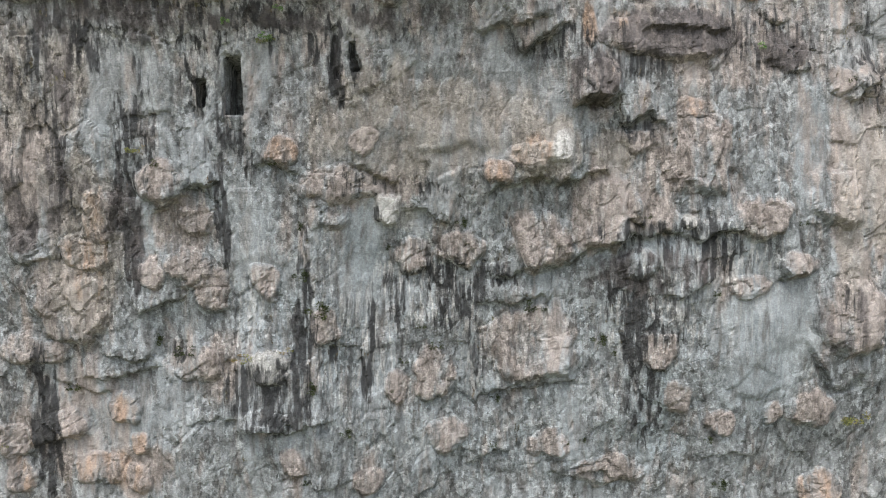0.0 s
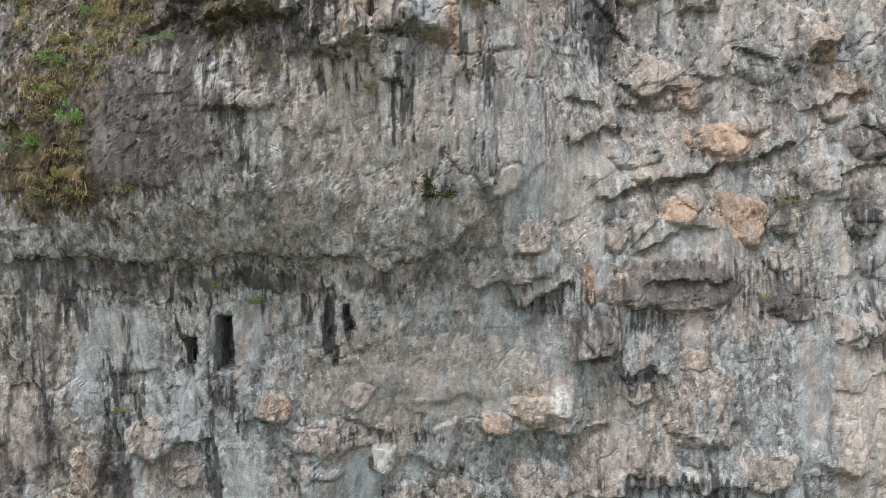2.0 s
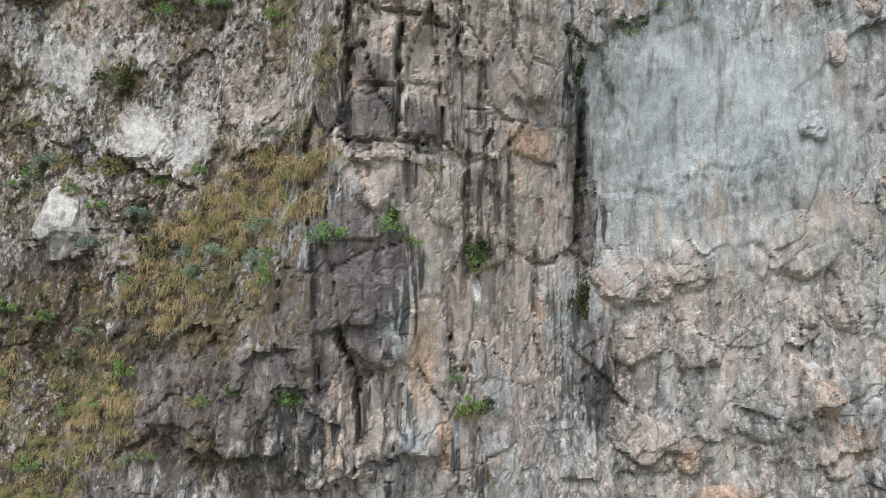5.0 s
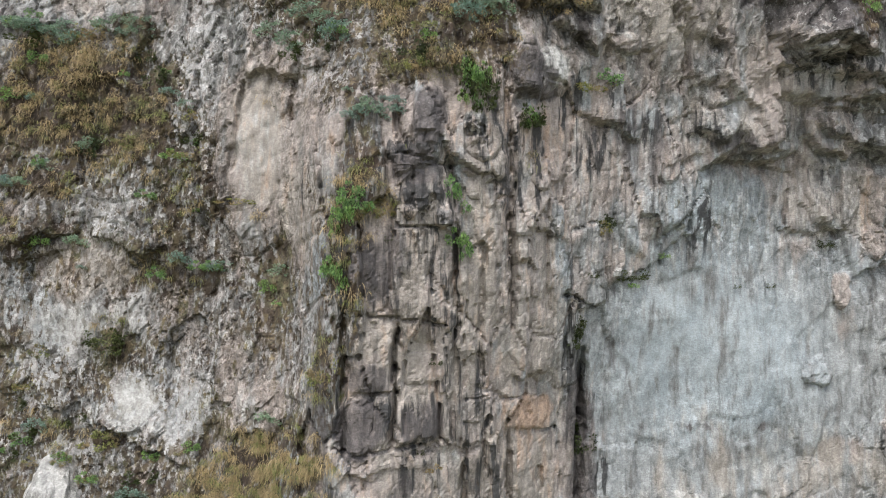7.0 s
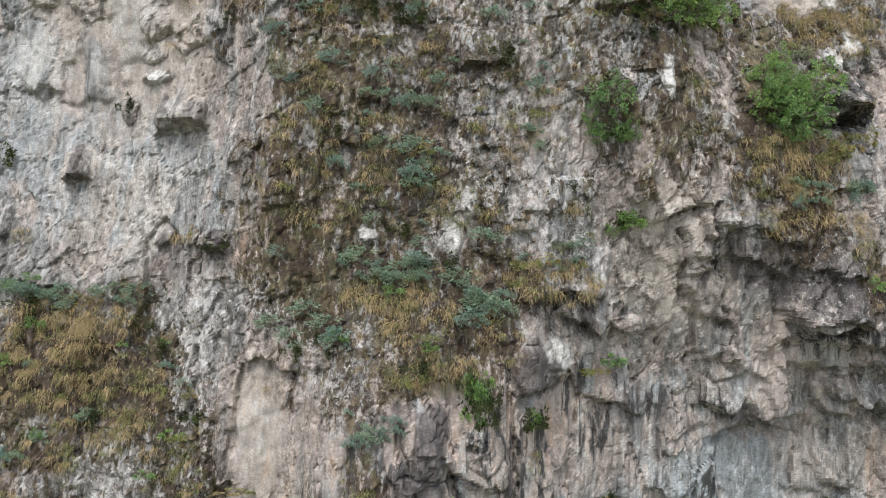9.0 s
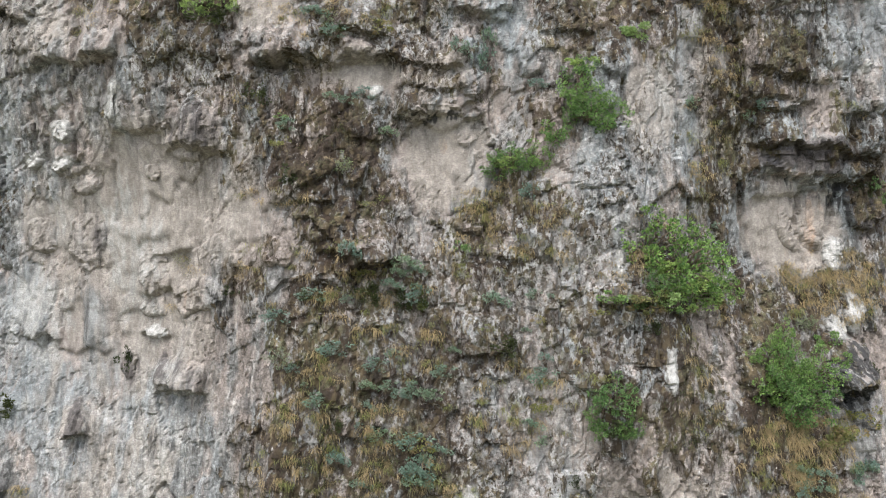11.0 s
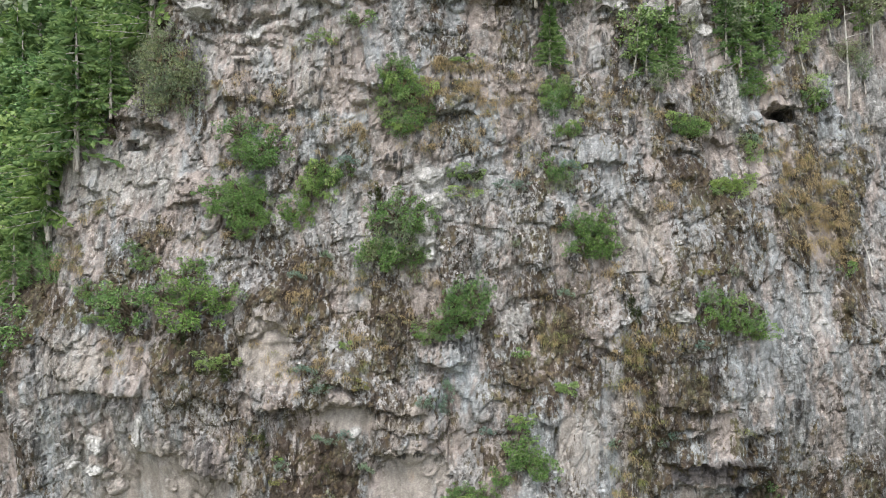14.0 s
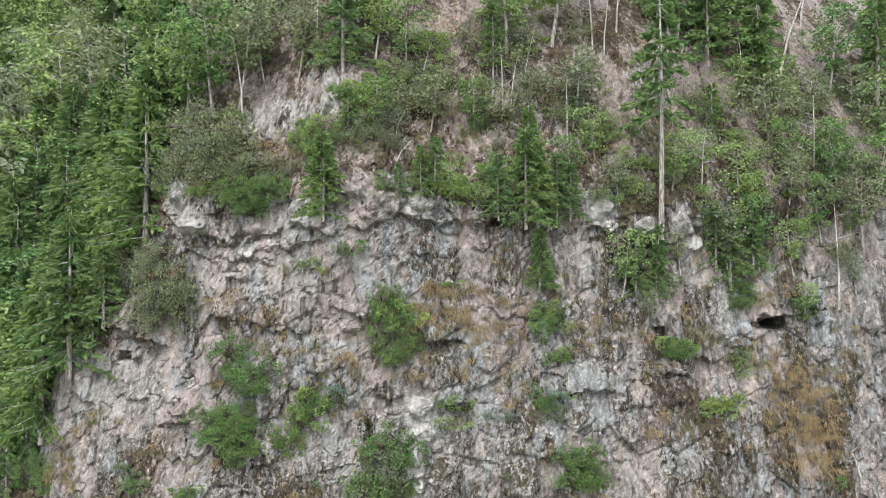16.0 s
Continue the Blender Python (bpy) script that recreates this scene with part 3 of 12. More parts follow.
knob("warm", -7.53, 6.63, 1.11, 1.58, 0.31)
knob("warm", -9.07, 10.16, 1.63, 1.36, 0.36)
knob("orange", -5.11, 11.04, 1.08, 1.08, 0.3)
knob("warm", -2.59, 11.43, 1.08, 0.72, 0.22)
knob("brown", 4.99, 13.37, 1.07, 1.11, 0.3)
knob("brown", 6.95, 14.78, 3.94, 1.11, 0.3)
knob("brown", 11.22, 14.26, 1.47, 0.92, 0.26)
knob("orange", 4.64, 14.89, 0.44, 1.09, 0.16)
knob("warm", 8.31, 10.95, 2.2, 2.56, 0.42)
knob("warm", 10.37, 9.03, 1.85, 1.57, 0.41)
knob("orange", 12.84, 9.69, 2.05, 2.05, 0.42)
knob("orange", 14.02, 13.59, 1.11, 1.11, 0.31)
knob("brown", 13.47, 5.76, 2.46, 2.46, 0.42)
knob("warm", 11.62, 7.46, 1.31, 0.93, 0.27)
knob("orange", 13.09, -0.24, 1.56, 1.17, 0.32)
knob("warm", 12.42, 2.6, 1.53, 1.15, 0.31)
knob("warm", 9.31, 2.23, 0.96, 0.96, 0.27)
knob("warm", 3.68, 1.26, 1.39, 0.99, 0.28)
knob("warm", 6.28, 11.47, 1.09, 0.73, 0.22)
knob("warm", 11.06, 2.46, 0.76, 0.84, 0.23)
knob("warm", 5.66, 0.27, 2.37, 0.99, 0.28)
knob("pale", -1.76, 9.31, 0.92, 1.1, 0.26)
knob("plain", -5.89, 2.38, 1.7, 0.94, 0.27)
knob("plain", 6.45, 7.46, 1.31, 1.12, 0.31)
knob("plain", -3.73, 9.11, 1.28, 1.1, 0.3)
knob("warm", 0.12, 1.53, 1.38, 1.18, 0.32)
knob("warm", 7.14, 4.6, 1.14, 1.33, 0.31)
knob("plain", -13.21, 8.02, 1.63, 1.09, 0.3)
knob("warm", -9.35, 7.28, 0.92, 1.11, 0.26)
knob("warm", 0.68, 8.02, 1.7, 1.14, 0.31)
knob("warm", -1.01, 7.83, 1.12, 1.12, 0.31)
knob("warm", -5.76, 6.92, 1.11, 1.11, 0.3)
knob("warm", -3.88, 5.42, 0.93, 1.12, 0.26)
knob("warm", -14.33, 1.56, 1.33, 1.14, 0.31)
knob("warm", -12.58, 2.14, 1.14, 0.95, 0.27)
knob("warm", 10.09, 6.73, 1.12, 0.74, 0.22)
knob("warm", 7.97, 3.03, 0.96, 1.15, 0.27)
knob("warm", -2.61, 0.05, 1.16, 0.97, 0.27)
knob("warm", -4.96, 0.87, 0.95, 0.95, 0.27)
ledge(-13.45, 15.62, -10.47, 15.6, 0.3, 1.6)
ledge(-10.47, 15.6, -7.87, 15.75, 0.3, 1.6)
ledge(-7.87, 15.75, -4.91, 15.85, 0.3, 1.6)
ledge(-4.9, 15.85, -2.89, 15.69, 0.3, 1.6)
ledge(-2.89, 15.69, -1.25, 15.52, 0.3, 1.6)
ledge(-1.25, 15.52, 0.41, 16.1, 0.3, 1.6)
ledge(0.41, 16.1, 1.72, 17.37, 0.4, 1.4)
ledge(1.72, 17.37, 3.1, 18.57, 0.4, 1.4)
ledge(-7.49, 22.75, -5.64, 21.89, 0.4)
ledge(-4.51, 22.18, -3.75, 22.23, 0.4)
ledge(-3.17, 21.44, -2.01, 21.53, 0.55)
ledge(-1.28, 21.8, 0.39, 22.13, 0.5)
ledge(-6.33, 19.68, -4.43, 19.81, 0.3)
ledge(4.97, 17.47, 6.46, 18.05, 0.5)
ledge(6.46, 18.05, 7.92, 18.47, 0.5)
ledge(7.92, 18.42, 9.39, 18.79, 0.5)
ledge(9.39, 18.79, 11.28, 19.53, 0.5)
ledge(6.01, 15.94, 8.59, 16.81, 0.45)
ledge(1.1, 14.76, 3.23, 15.23, 0.35)
ledge(2.43, 14.31, 3.72, 14.74, 0.4)
ledge(4.04, 19.22, 5.75, 19.86, 0.4)
ledge(5.76, 20.46, 7.8, 21.31, 0.3)
ledge(11.71, 20.55, 13.84, 21.23, 0.3)
ledge(6.37, 14.99, 9.12, 15.04, 0.3)
ledge(4.31, 12.6, 5.71, 12.96, 0.5)
ledge(5.72, 12.01, 7.16, 12.11, 0.3)
ledge(12.76, 18.45, 14.3, 18.83, 0.3)
ledge(3.85, 20.67, 5, 20.6, 0.3)
ledge(11.79, 22.59, 13.16, 22.87, 0.4)
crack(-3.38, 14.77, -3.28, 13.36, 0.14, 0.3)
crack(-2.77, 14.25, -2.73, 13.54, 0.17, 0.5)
tint("dark", -0.98, 18.65, 0.37, 3.1, 0.96, 0.5)
tint("dark", -0.32, 17.75, 1.42, 1.11, 0.96, 0.5)
tint("dark", -8.14, 18.67, 2.05, 3.78, 0.74, 0.5)
tint("dark", -5.99, 17.42, 0.94, 1.57, 0.6, 0.5)
tint("dark", -7.35, 20.53, 0.47, 2.49, 0.6, 0.5)
tint("dark", -11.52, 19.84, 1.93, 2.58, 0.6, 0.5)
tint("dark", -3.6, 22.37, 1.62, 1.76, 0.72, 0.5)
tint("dark", -0.54, 21.25, 1.38, 0.92, 0.6, 0.5)
tint("dark", 4.97, 23.37, 1.42, 2.48, 0.66, 0.5)
tint("dark", -5.38, 19.38, 0.61, 1.07, 0.84, 0.5)
# shade of the crevice under the long overhang, painted as a dark strip
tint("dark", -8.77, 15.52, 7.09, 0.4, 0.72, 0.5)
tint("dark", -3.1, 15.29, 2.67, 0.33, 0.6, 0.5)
tint("dark", 1.53, 19.38, 0.97, 2.58, 0.48, 0.5)
tint("dark", 3.09, 20.33, 0.67, 2.69, 0.6, 0.5)
tint("dark", 13.95, 19.56, 1.65, 1.65, 0.6, 0.5)
tint("dark", 11, 14.13, 1.61, 0.9, 0.6, 0.5)
tint("dark", 6.04, 13.84, 1.92, 1.05, 0.6, 0.5)
# dark along the crack, then the slot's painted shade
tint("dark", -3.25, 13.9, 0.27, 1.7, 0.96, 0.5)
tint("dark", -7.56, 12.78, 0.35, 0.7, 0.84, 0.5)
tint("pale", -7.07, 18.97, 0.34, 3.12, 0.64, 0.5)
tint("pale", -6.16, 20.61, 0.52, 0.95, 0.72, 0.5)
tint("pale", -5.11, 18.63, 1.69, 1.84, 0.44, 0.5)
tint("pale", -1.61, 18.94, 1.07, 2.76, 0.52, 0.5)
tint("pale", -2.83, 18.92, 1.82, 2.43, 0.28, 0.5)
tint("pale", -2, 16.79, 2.56, 0.96, 0.4, 0.5)
tint("pale", 10.31, 23.78, 1.47, 1.65, 0.32, 0.5)
tint("pale", -3.71, 19.21, 1.06, 1.21, 0.24, 0.5)
tint("streak", -5.72, 18.79, 3.7, 4.16, 1, 0.5)
tint("streak", -2.39, 18.63, 2.75, 2.75, 0.6, 0.5)
tint("streak", 0.39, 19.95, 3.15, 2.84, 0.6, 0.5)
tint("streak", -4.99, 15.1, 5.06, 1.01, 0.9, 0.5)
tint("streak", 3.09, 20.33, 2.02, 3.36, 0.7, 0.5)
tint("streak", -7.51, 13.32, 1.56, 2.08, 0.8, 0.5)
tint("warm", 0.08, 19.92, 2.18, 1.87, 0.6, 0.5)
tint("warm", 1.05, 16.96, 1.79, 1.63, 0.7, 0.5)
tint("warm", -2, 21.99, 1.78, 1.78, 0.7, 0.5)
tint("warm", 1.19, 21.6, 1.92, 1.6, 0.6, 0.5)
tint("warm", -3.19, 21.09, 2.08, 1.48, 0.5, 0.5)
tint("warm", -1.14, 20, 1.52, 0.91, 0.6, 0.5)
tint("column", 0.39, 20.26, 6.61, 6.3, 0.55, 0.5)
tint("column", -4.14, 19.65, 7.54, 6.03, 0.3, 0.5)
tint("smooth", 2.93, 17.81, 2.19, 1.51, 0.7, 0.5)
tint("smooth", 4.8, 18.73, 2.1, 1.05, 0.7, 0.5)
tint("smooth", 8.37, 16.28, 3.53, 1.41, 0.5, 0.5)
tint("smooth", 2.19, 13.32, 3.83, 1.57, 0.4, 0.5)
tint("smooth", 0.43, 11.28, 4.28, 1.07, 0.6, 0.5)
tint("smooth", 10, 20.43, 2.17, 0.72, 0.7, 0.5)
tint("smooth", 3.96, 12.23, 2.11, 1.05, 0.5, 0.5)
tint("blue", 2.93, 17.81, 2.36, 1.51, 0.7, 0.5)
tint("blue", 8.6, 22.43, 4.35, 3.98, 0.5, 0.5)
tint("blue", 7.53, 17.52, 5.33, 1.42, 0.5, 0.5)
tint("blue", 4.99, 19.27, 2.46, 1.23, 0.6, 0.5)
tint("blue", -8.11, 14.21, 5.15, 1.03, 0.5, 0.5)
tint("blue", 0.42, 13.7, 4.14, 2.07, 0.45, 0.5)
tint("moss", -10.99, 21.96, 3.88, 3.88, 0.66, 0.5)
tint("moss", -11.47, 19.03, 1.93, 3.22, 0.72, 0.5)
tint("moss", -8.59, 23.33, 2.23, 1.28, 0.72, 0.5)
knob("orange", 8.86, 19.51, 1.88, 1.11, 0.3)
knob("orange", 7.51, 17.17, 0.98, 0.92, 0.26)
knob("orange", 9.9, 16.96, 1.14, 1.5, 0.31)
knob("warm", 2.79, 16.3, 1.01, 1.01, 0.28)
knob("orange", 8.09, 12.52, 1.06, 0.71, 0.22)
knob("orange", 12.37, 22.74, 1.14, 1.14, 0.31)
knob("brown", 12.19, 18.41, 1.67, 1.16, 0.31)
knob("dark", 13.66, 17, 1.27, 1.09, 0.3)
knob("dark", 13.76, 19.38, 1.21, 1.13, 0.31)
knob("brown", 10.92, 17.09, 1.08, 1.26, 0.3)
knob("warm", 6.69, 18.41, 1.46, 0.78, 0.23)
knob("plain", -0.31, 22.75, 1.38, 1.77, 0.55)
knob("warm", -1.86, 22.44, 1.19, 1.64, 0.32)
knob("brown", -0.54, 23.19, 0.76, 0.91, 0.23)
knob("warm", 7.9, 17.79, 0.89, 1.07, 0.26)
knob("warm", 5.49, 16.46, 0.7, 0.87, 0.21)
knob("warm", 10.8, 15.74, 1.07, 0.89, 0.26)
knob("plain", 11.57, 14.12, 0.72, 0.72, 0.22)
knob("warm", -4.81, 22.71, 0.89, 0.89, 0.26)
knob("dark", -3.16, 22.37, 1.18, 1.32, 0.32)
knob("warm", -1.71, 22.15, 0.74, 1.34, 0.22)
knob("warm", 8.44, 10.91, 1.79, 1.07, 0.3)
knob("warm", 13.05, 13.57, 1.08, 0.9, 0.26)
knob("brown", 7.65, 14.53, 2.63, 1.05, 0.4)
knob("warm", 7.91, 20.95, 0.9, 0.9, 0.26)
knob("warm", 6.74, 21.66, 0.9, 1.08, 0.26)
tint("moss", -5.27, 28.79, 4.69, 4.07, 0.9, 0.5)
tint("moss", -6.83, 26.43, 2.49, 2.49, 0.78, 0.5)
tint("moss", -10.3, 22.99, 4.11, 5.37, 0.6, 0.5)
tint("moss", -11.63, 25.72, 1.95, 3.25, 0.6, 0.5)
tint("moss", -8.06, 23.63, 3.1, 2.48, 0.6, 0.5)
tint("moss", -4.23, 26.77, 1.77, 1.77, 0.72, 0.5)
tint("moss", -12.1, 30.74, 2.39, 2.39, 0.6, 0.5)
tint("pale", -10.58, 27.97, 1.25, 2.15, 0.48, 0.5)
tint("pale", -8.61, 30.77, 1.5, 1.67, 0.48, 0.5)
tint("pale", -6.86, 30.65, 1.15, 1.64, 0.4, 0.5)
tint("pale", -8.8, 25.2, 0.63, 0.47, 0.48, 0.5)
tint("pale", -1.53, 23.24, 0.87, 2.03, 0.44, 0.5)
tint("pale", -4.79, 24.4, 0.49, 0.87, 0.64, 0.5)
tint("pale", 1.22, 25.97, 0.4, 1.71, 0.8, 0.5)
tint("pale", -5.08, 30.82, 0.96, 1.28, 0.4, 0.5)
tint("pale", 9.3, 23.56, 2.14, 1.61, 0.36, 0.5)
tint("pale", 8.24, 25.71, 3.23, 1.08, 0.32, 0.5)
tint("pale", -10.68, 19.88, 0.47, 0.62, 0.56, 0.5)
tint("lichen", -8.71, 27.49, 0.97, 1.46, 1, 0.5)
tint("lichen", -10.57, 22.36, 2.83, 3.15, 0.8, 0.5)
tint("lichen", -7.19, 30.68, 3.3, 3.3, 0.9, 0.5)
tint("lichen", -12.04, 29.68, 1.69, 1.36, 0.8, 0.5)
tint("lichen", -8.34, 24.88, 2.51, 1.88, 0.7, 0.5)
tint("lichen", -1.78, 26.96, 1.42, 1.42, 0.7, 0.5)
tint("dark", -0.67, 26.3, 1.02, 2.33, 0.66, 0.5)
tint("dark", -2.93, 22.69, 0.71, 1.28, 0.84, 0.5)
tint("dark", -5.75, 22.93, 0.59, 1.03, 0.72, 0.5)
tint("dark", -1.79, 25.83, 1.28, 1.71, 0.48, 0.5)
tint("dark", 4.9, 22.97, 1.55, 2.25, 0.74, 0.5)
tint("dark", -2.06, 27.37, 2.27, 0.99, 0.48, 0.5)
tint("dark", -12.17, 25.72, 1.14, 1.47, 0.72, 0.5)
tint("dark", -11.81, 24.09, 1.61, 1.12, 0.48, 0.5)
tint("dark", -3.41, 26.72, 1.3, 1.01, 0.6, 0.5)
# crevice at the column's right edge, its darkness painted in
tint("dark", 4.53, 29.98, 0.43, 4.64, 0.72, 0.5)
tint("dark", 4.44, 25.83, 0.52, 2.43, 0.6, 0.5)
tint("dark", -4.15, 25.56, 0.87, 0.58, 0.72, 0.5)
tint("dark", 1.63, 22.05, 0.47, 1.58, 0.48, 0.5)
tint("dark", 3.38, 21.26, 0.67, 2, 0.48, 0.5)
tint("dark", 6.95, 23.56, 0, 0, 1, 0.5)
tint("orange", -0.24, 24.56, 0.74, 2.68, 0.8, 0.5)
tint("orange", -2.37, 23.11, 0.72, 2.29, 0.55, 0.5)
tint("orange", 0.36, 22.44, 0.46, 2.13, 0.7, 0.5)
tint("orange", 2.92, 30.59, 1.17, 0.5, 0.8, 0.5)
tint("orange", 3.4, 25.61, 0.84, 1.01, 0.6, 0.5)
tint("orange", -1.82, 22.52, 0.43, 1.45, 0.4, 0.5)
tint("warm", 1.78, 28.83, 2.84, 4.73, 0.7, 0.5)
tint("warm", -0.66, 28.88, 2.89, 2.31, 0.65, 0.5)
tint("warm", 2.13, 24.91, 2.57, 4.02, 0.7, 0.5)
tint("warm", 1.3, 22.39, 2.19, 1.87, 0.7, 0.5)
tint("warm", 3.95, 23.93, 1.53, 1.19, 0.6, 0.5)
tint("warm", -1.8, 23.83, 1.73, 2.88, 0.7, 0.5)
tint("warm", -3.49, 24.26, 1.14, 1.28, 0.5, 0.5)
tint("warm", 7.32, 26.06, 3.95, 1.61, 0.65, 0.5)
tint("warm", 12.89, 27.78, 2.21, 3.69, 0.55, 0.5)
tint("warm", -2.96, 21.23, 4.33, 0.87, 0.5, 0.5)
tint("column", -0.09, 27.08, 7.73, 8.32, 1, 0.5)
tint("column", -0.94, 29.7, 5.73, 2.86, 1, 0.5)
tint("smooth", -0.38, 26.31, 1.32, 4.84, 0.6, 0.5)
tint("smooth", 8.03, 30.31, 5.86, 3.48, 0.9, 0.5)
tint("smooth", 8.6, 25.71, 3.6, 1.08, 0.6, 0.5)
tint("smooth", 9.87, 24.09, 1.61, 2.51, 0.5, 0.5)
tint("smooth", -8.61, 30.77, 1.34, 1.17, 0.9, 0.5)
tint("smooth", -10.59, 28.23, 0.99, 1.82, 0.9, 0.5)
tint("blue", 8.03, 30.49, 6.22, 4.03, 0.9, 0.5)
tint("blue", 9.5, 26.81, 7.24, 2.9, 0.5, 0.5)
tint("blue", 11.23, 20.54, 5.34, 3.56, 0.4, 0.5)
tint("streak", -1.84, 20.44, 11.16, 1.76, 0.9, 0.5)
tint("streak", -4.25, 21.66, 2.02, 1.73, 0.8, 0.5)
tint("streak", -2.43, 20.47, 2.04, 1.02, 0.6, 0.5)
ledge(-11.03, 27.04, -10.3, 26.95, 0.4)
ledge(-10.3, 26.95, -9.7, 27.27, 0.4)
ledge(-5.18, 22.22, -4.31, 22.29, 0.4)
ledge(-1.12, 21.87, 0.28, 21.89, 0.55)
ledge(-3.93, 23.83, -2.36, 23.94, 0.3)
ledge(-2.96, 21.2, -1.83, 21.7, 0.45)
ledge(-2.49, 25.32, -1.51, 25.55, 0.4)
ledge(-6.71, 25.25, -5.78, 25.3, 0.3)
ledge(-4.73, 24.76, -3.35, 24.83, 0.4)
ledge(-2.21, 24.33, -0.96, 24.14, 0.35)
ledge(11.79, 22.39, 13.03, 22.68, 0.35)
ledge(11.21, 24.54, 12.16, 24.45, 0.3)
ledge(7.68, 23.74, 8.77, 23.82, 0.3)
ledge(10.07, 27.74, 11.01, 26.83, 0.25)
ledge(-9.47, 30.02, -6.72, 29.09, 0.35)
ledge(-2.06, 29.56, -0.66, 29.45, 0.4)
ledge(-0.94, 30.2, 0.2, 30.21, 0.4)
ledge(-2.35, 29.22, -1.92, 29.78, 0.3)
ledge(0.5, 29.6, 3.03, 30.1, 0.25)
ledge(3.22, 26.86, 4.2, 27.37, 0.35)
ledge(-6.34, 22.32, -5.17, 22.44, 0.4)
crack(-2.28, 25.32, -2.07, 24.4, 0.14, 0.5)
crack(-2.07, 24.4, -1.8, 23.68, 0.14, 0.5)
crack(-1.8, 23.68, -1.82, 22.37, 0.14, 0.5)
crack(5.47, 22.96, 6.01, 22.48, 0.14, 0.5)
crack(4.59, 32.08, 4.56, 29.98, 0.25, 0.6)
crack(4.56, 29.98, 4.48, 27.61, 0.25, 0.6)
crack(3.95, 27.11, 4.58, 27.77, 0.14, 0.4)
crack(0.97, 29.16, 0.97, 26.57, 0.14, 0.3)
crack(0.51, 24.87, 0.64, 23.65, 0.18, 0.5)
crack(1.6, 29.87, 1.78, 24.89, 0.14, 0.25)
crack(2.21, 30.37, 2.13, 24.58, 0.14, 0.25)
crack(3.22, 26.95, 3.01, 24.59, 0.14, 0.25)
crack(-0.96, 23.97, -1.12, 21.9, 0.14, 0.3)
crack(-1.83, 21.71, -0.97, 21.9, 0.14, 0.3)
crack(0.51, 27.88, 0.51, 24.87, 0.14, 0.3)
crack(10.63, 27.75, 11.01, 27.01, 0.14, 0.2)
crack(8.12, 24, 8.21, 23.74, 0.14, 0.2)
knob("pale", -10.58, 27.97, 1.19, 2.06, 0.5)
knob("dark", -1.79, 26.25, 1.28, 1.28, 0.34)
knob("plain", -0.67, 25.57, 0.8, 2.63, 0.24)
knob("plain", -0.36, 22.84, 1.05, 1.72, 0.5)
knob("dark", -2.93, 22.66, 0.63, 1.2, 0.2)
knob("warm", -1.5, 23.1, 0.96, 2.03, 0.27)
knob("warm", -4.79, 24.4, 0.43, 0.9, 0.16)
knob("warm", -4.69, 22.81, 0.72, 1.04, 0.22)
knob("pale", 1.22, 25.97, 0.37, 1.71, 0.14)
knob("plain", -5.68, 23.08, 0.74, 1.03, 0.22)
knob("orange", 12.46, 22.83, 1.08, 1.12, 0.3)
knob("warm", -1.79, 25.12, 0.86, 1, 0.25)
knob("dark", -2.07, 25.68, 0.85, 0.85, 0.25)
knob("warm", 6.03, 26.23, 1.25, 1.07, 0.3)
knob("warm", 7.15, 26.43, 0.72, 1.08, 0.22)
knob("plain", -3.13, 24.68, 0.85, 0.71, 0.22)
knob("warm", 4.92, 27.28, 0.71, 1.06, 0.22)
knob("plain", -1.78, 27.81, 1.28, 0.57, 0.18)
knob("warm", -2.35, 30.08, 0.57, 0.71, 0.18)
knob("warm", -0.52, 30.35, 0.87, 0.87, 0.25)
knob("warm", -0.23, 29.82, 1.02, 0.59, 0.19)
knob("warm", 12.14, 31.3, 0.92, 0.92, 0.26)
knob("warm", 12.74, 20.69, 1.07, 0.9, 0.26)
knob("brown", 14.31, 29.11, 0.56, 1.12, 0.18)
knob("plain", 11.76, 25.36, 0.91, 1.09, 0.26)
knob("warm", -8.5, 27.32, 0.81, 0.97, 0.24)
knob("pale", -8.88, 25.13, 0.54, 0.47, 0.16)
tint("pale", -10.46, 33.03, 2.51, 1.34, 0.6, 0.5)
tint("pale", -8.67, 33.19, 1.49, 1.32, 0.56, 0.5)
tint("pale", -8.48, 30.81, 1.3, 1.47, 0.48, 0.5)
tint("pale", -6.84, 30.44, 0.96, 1.44, 0.4, 0.5)
tint("pale", -5.08, 37.79, 1.12, 2.72, 0.4, 0.5)
tint("pale", -4.54, 38.36, 1.27, 1.58, 0.4, 0.5)
tint("pale", -1.44, 29.57, 0.55, 0.55, 0.72, 0.5)
tint("pale", -11.2, 34.05, 1.51, 1.01, 0.32, 0.5)
tint("pale", 11.37, 32.35, 2.52, 1.8, 0.24, 0.5)
tint("pale", 8.57, 28.6, 2.86, 1.07, 0.32, 0.5)
tint("pale", -12.11, 33.04, 1.18, 2.53, 0.32, 0.5)
tint("pale", -6.08, 29.84, 1.41, 1.41, 0.4, 0.5)
tint("pale", 5.63, 34.42, 0.52, 0.34, 0.64, 0.5)
tint("lichen", -10.95, 31.36, 2.5, 3.16, 1, 0.5)
tint("lichen", -7.01, 30.43, 2.56, 1.76, 1, 0.5)
tint("lichen", -6.67, 37.46, 1.48, 4.94, 1, 0.5)
tint("lichen", -9.85, 36.92, 1.85, 2.87, 1, 0.5)
tint("lichen", -3.15, 32.63, 1.02, 2.48, 1, 0.5)
tint("lichen", -5.23, 33.79, 2.24, 1.92, 0.8, 0.5)
tint("lichen", -10.21, 29.11, 1.95, 1.46, 1, 0.5)
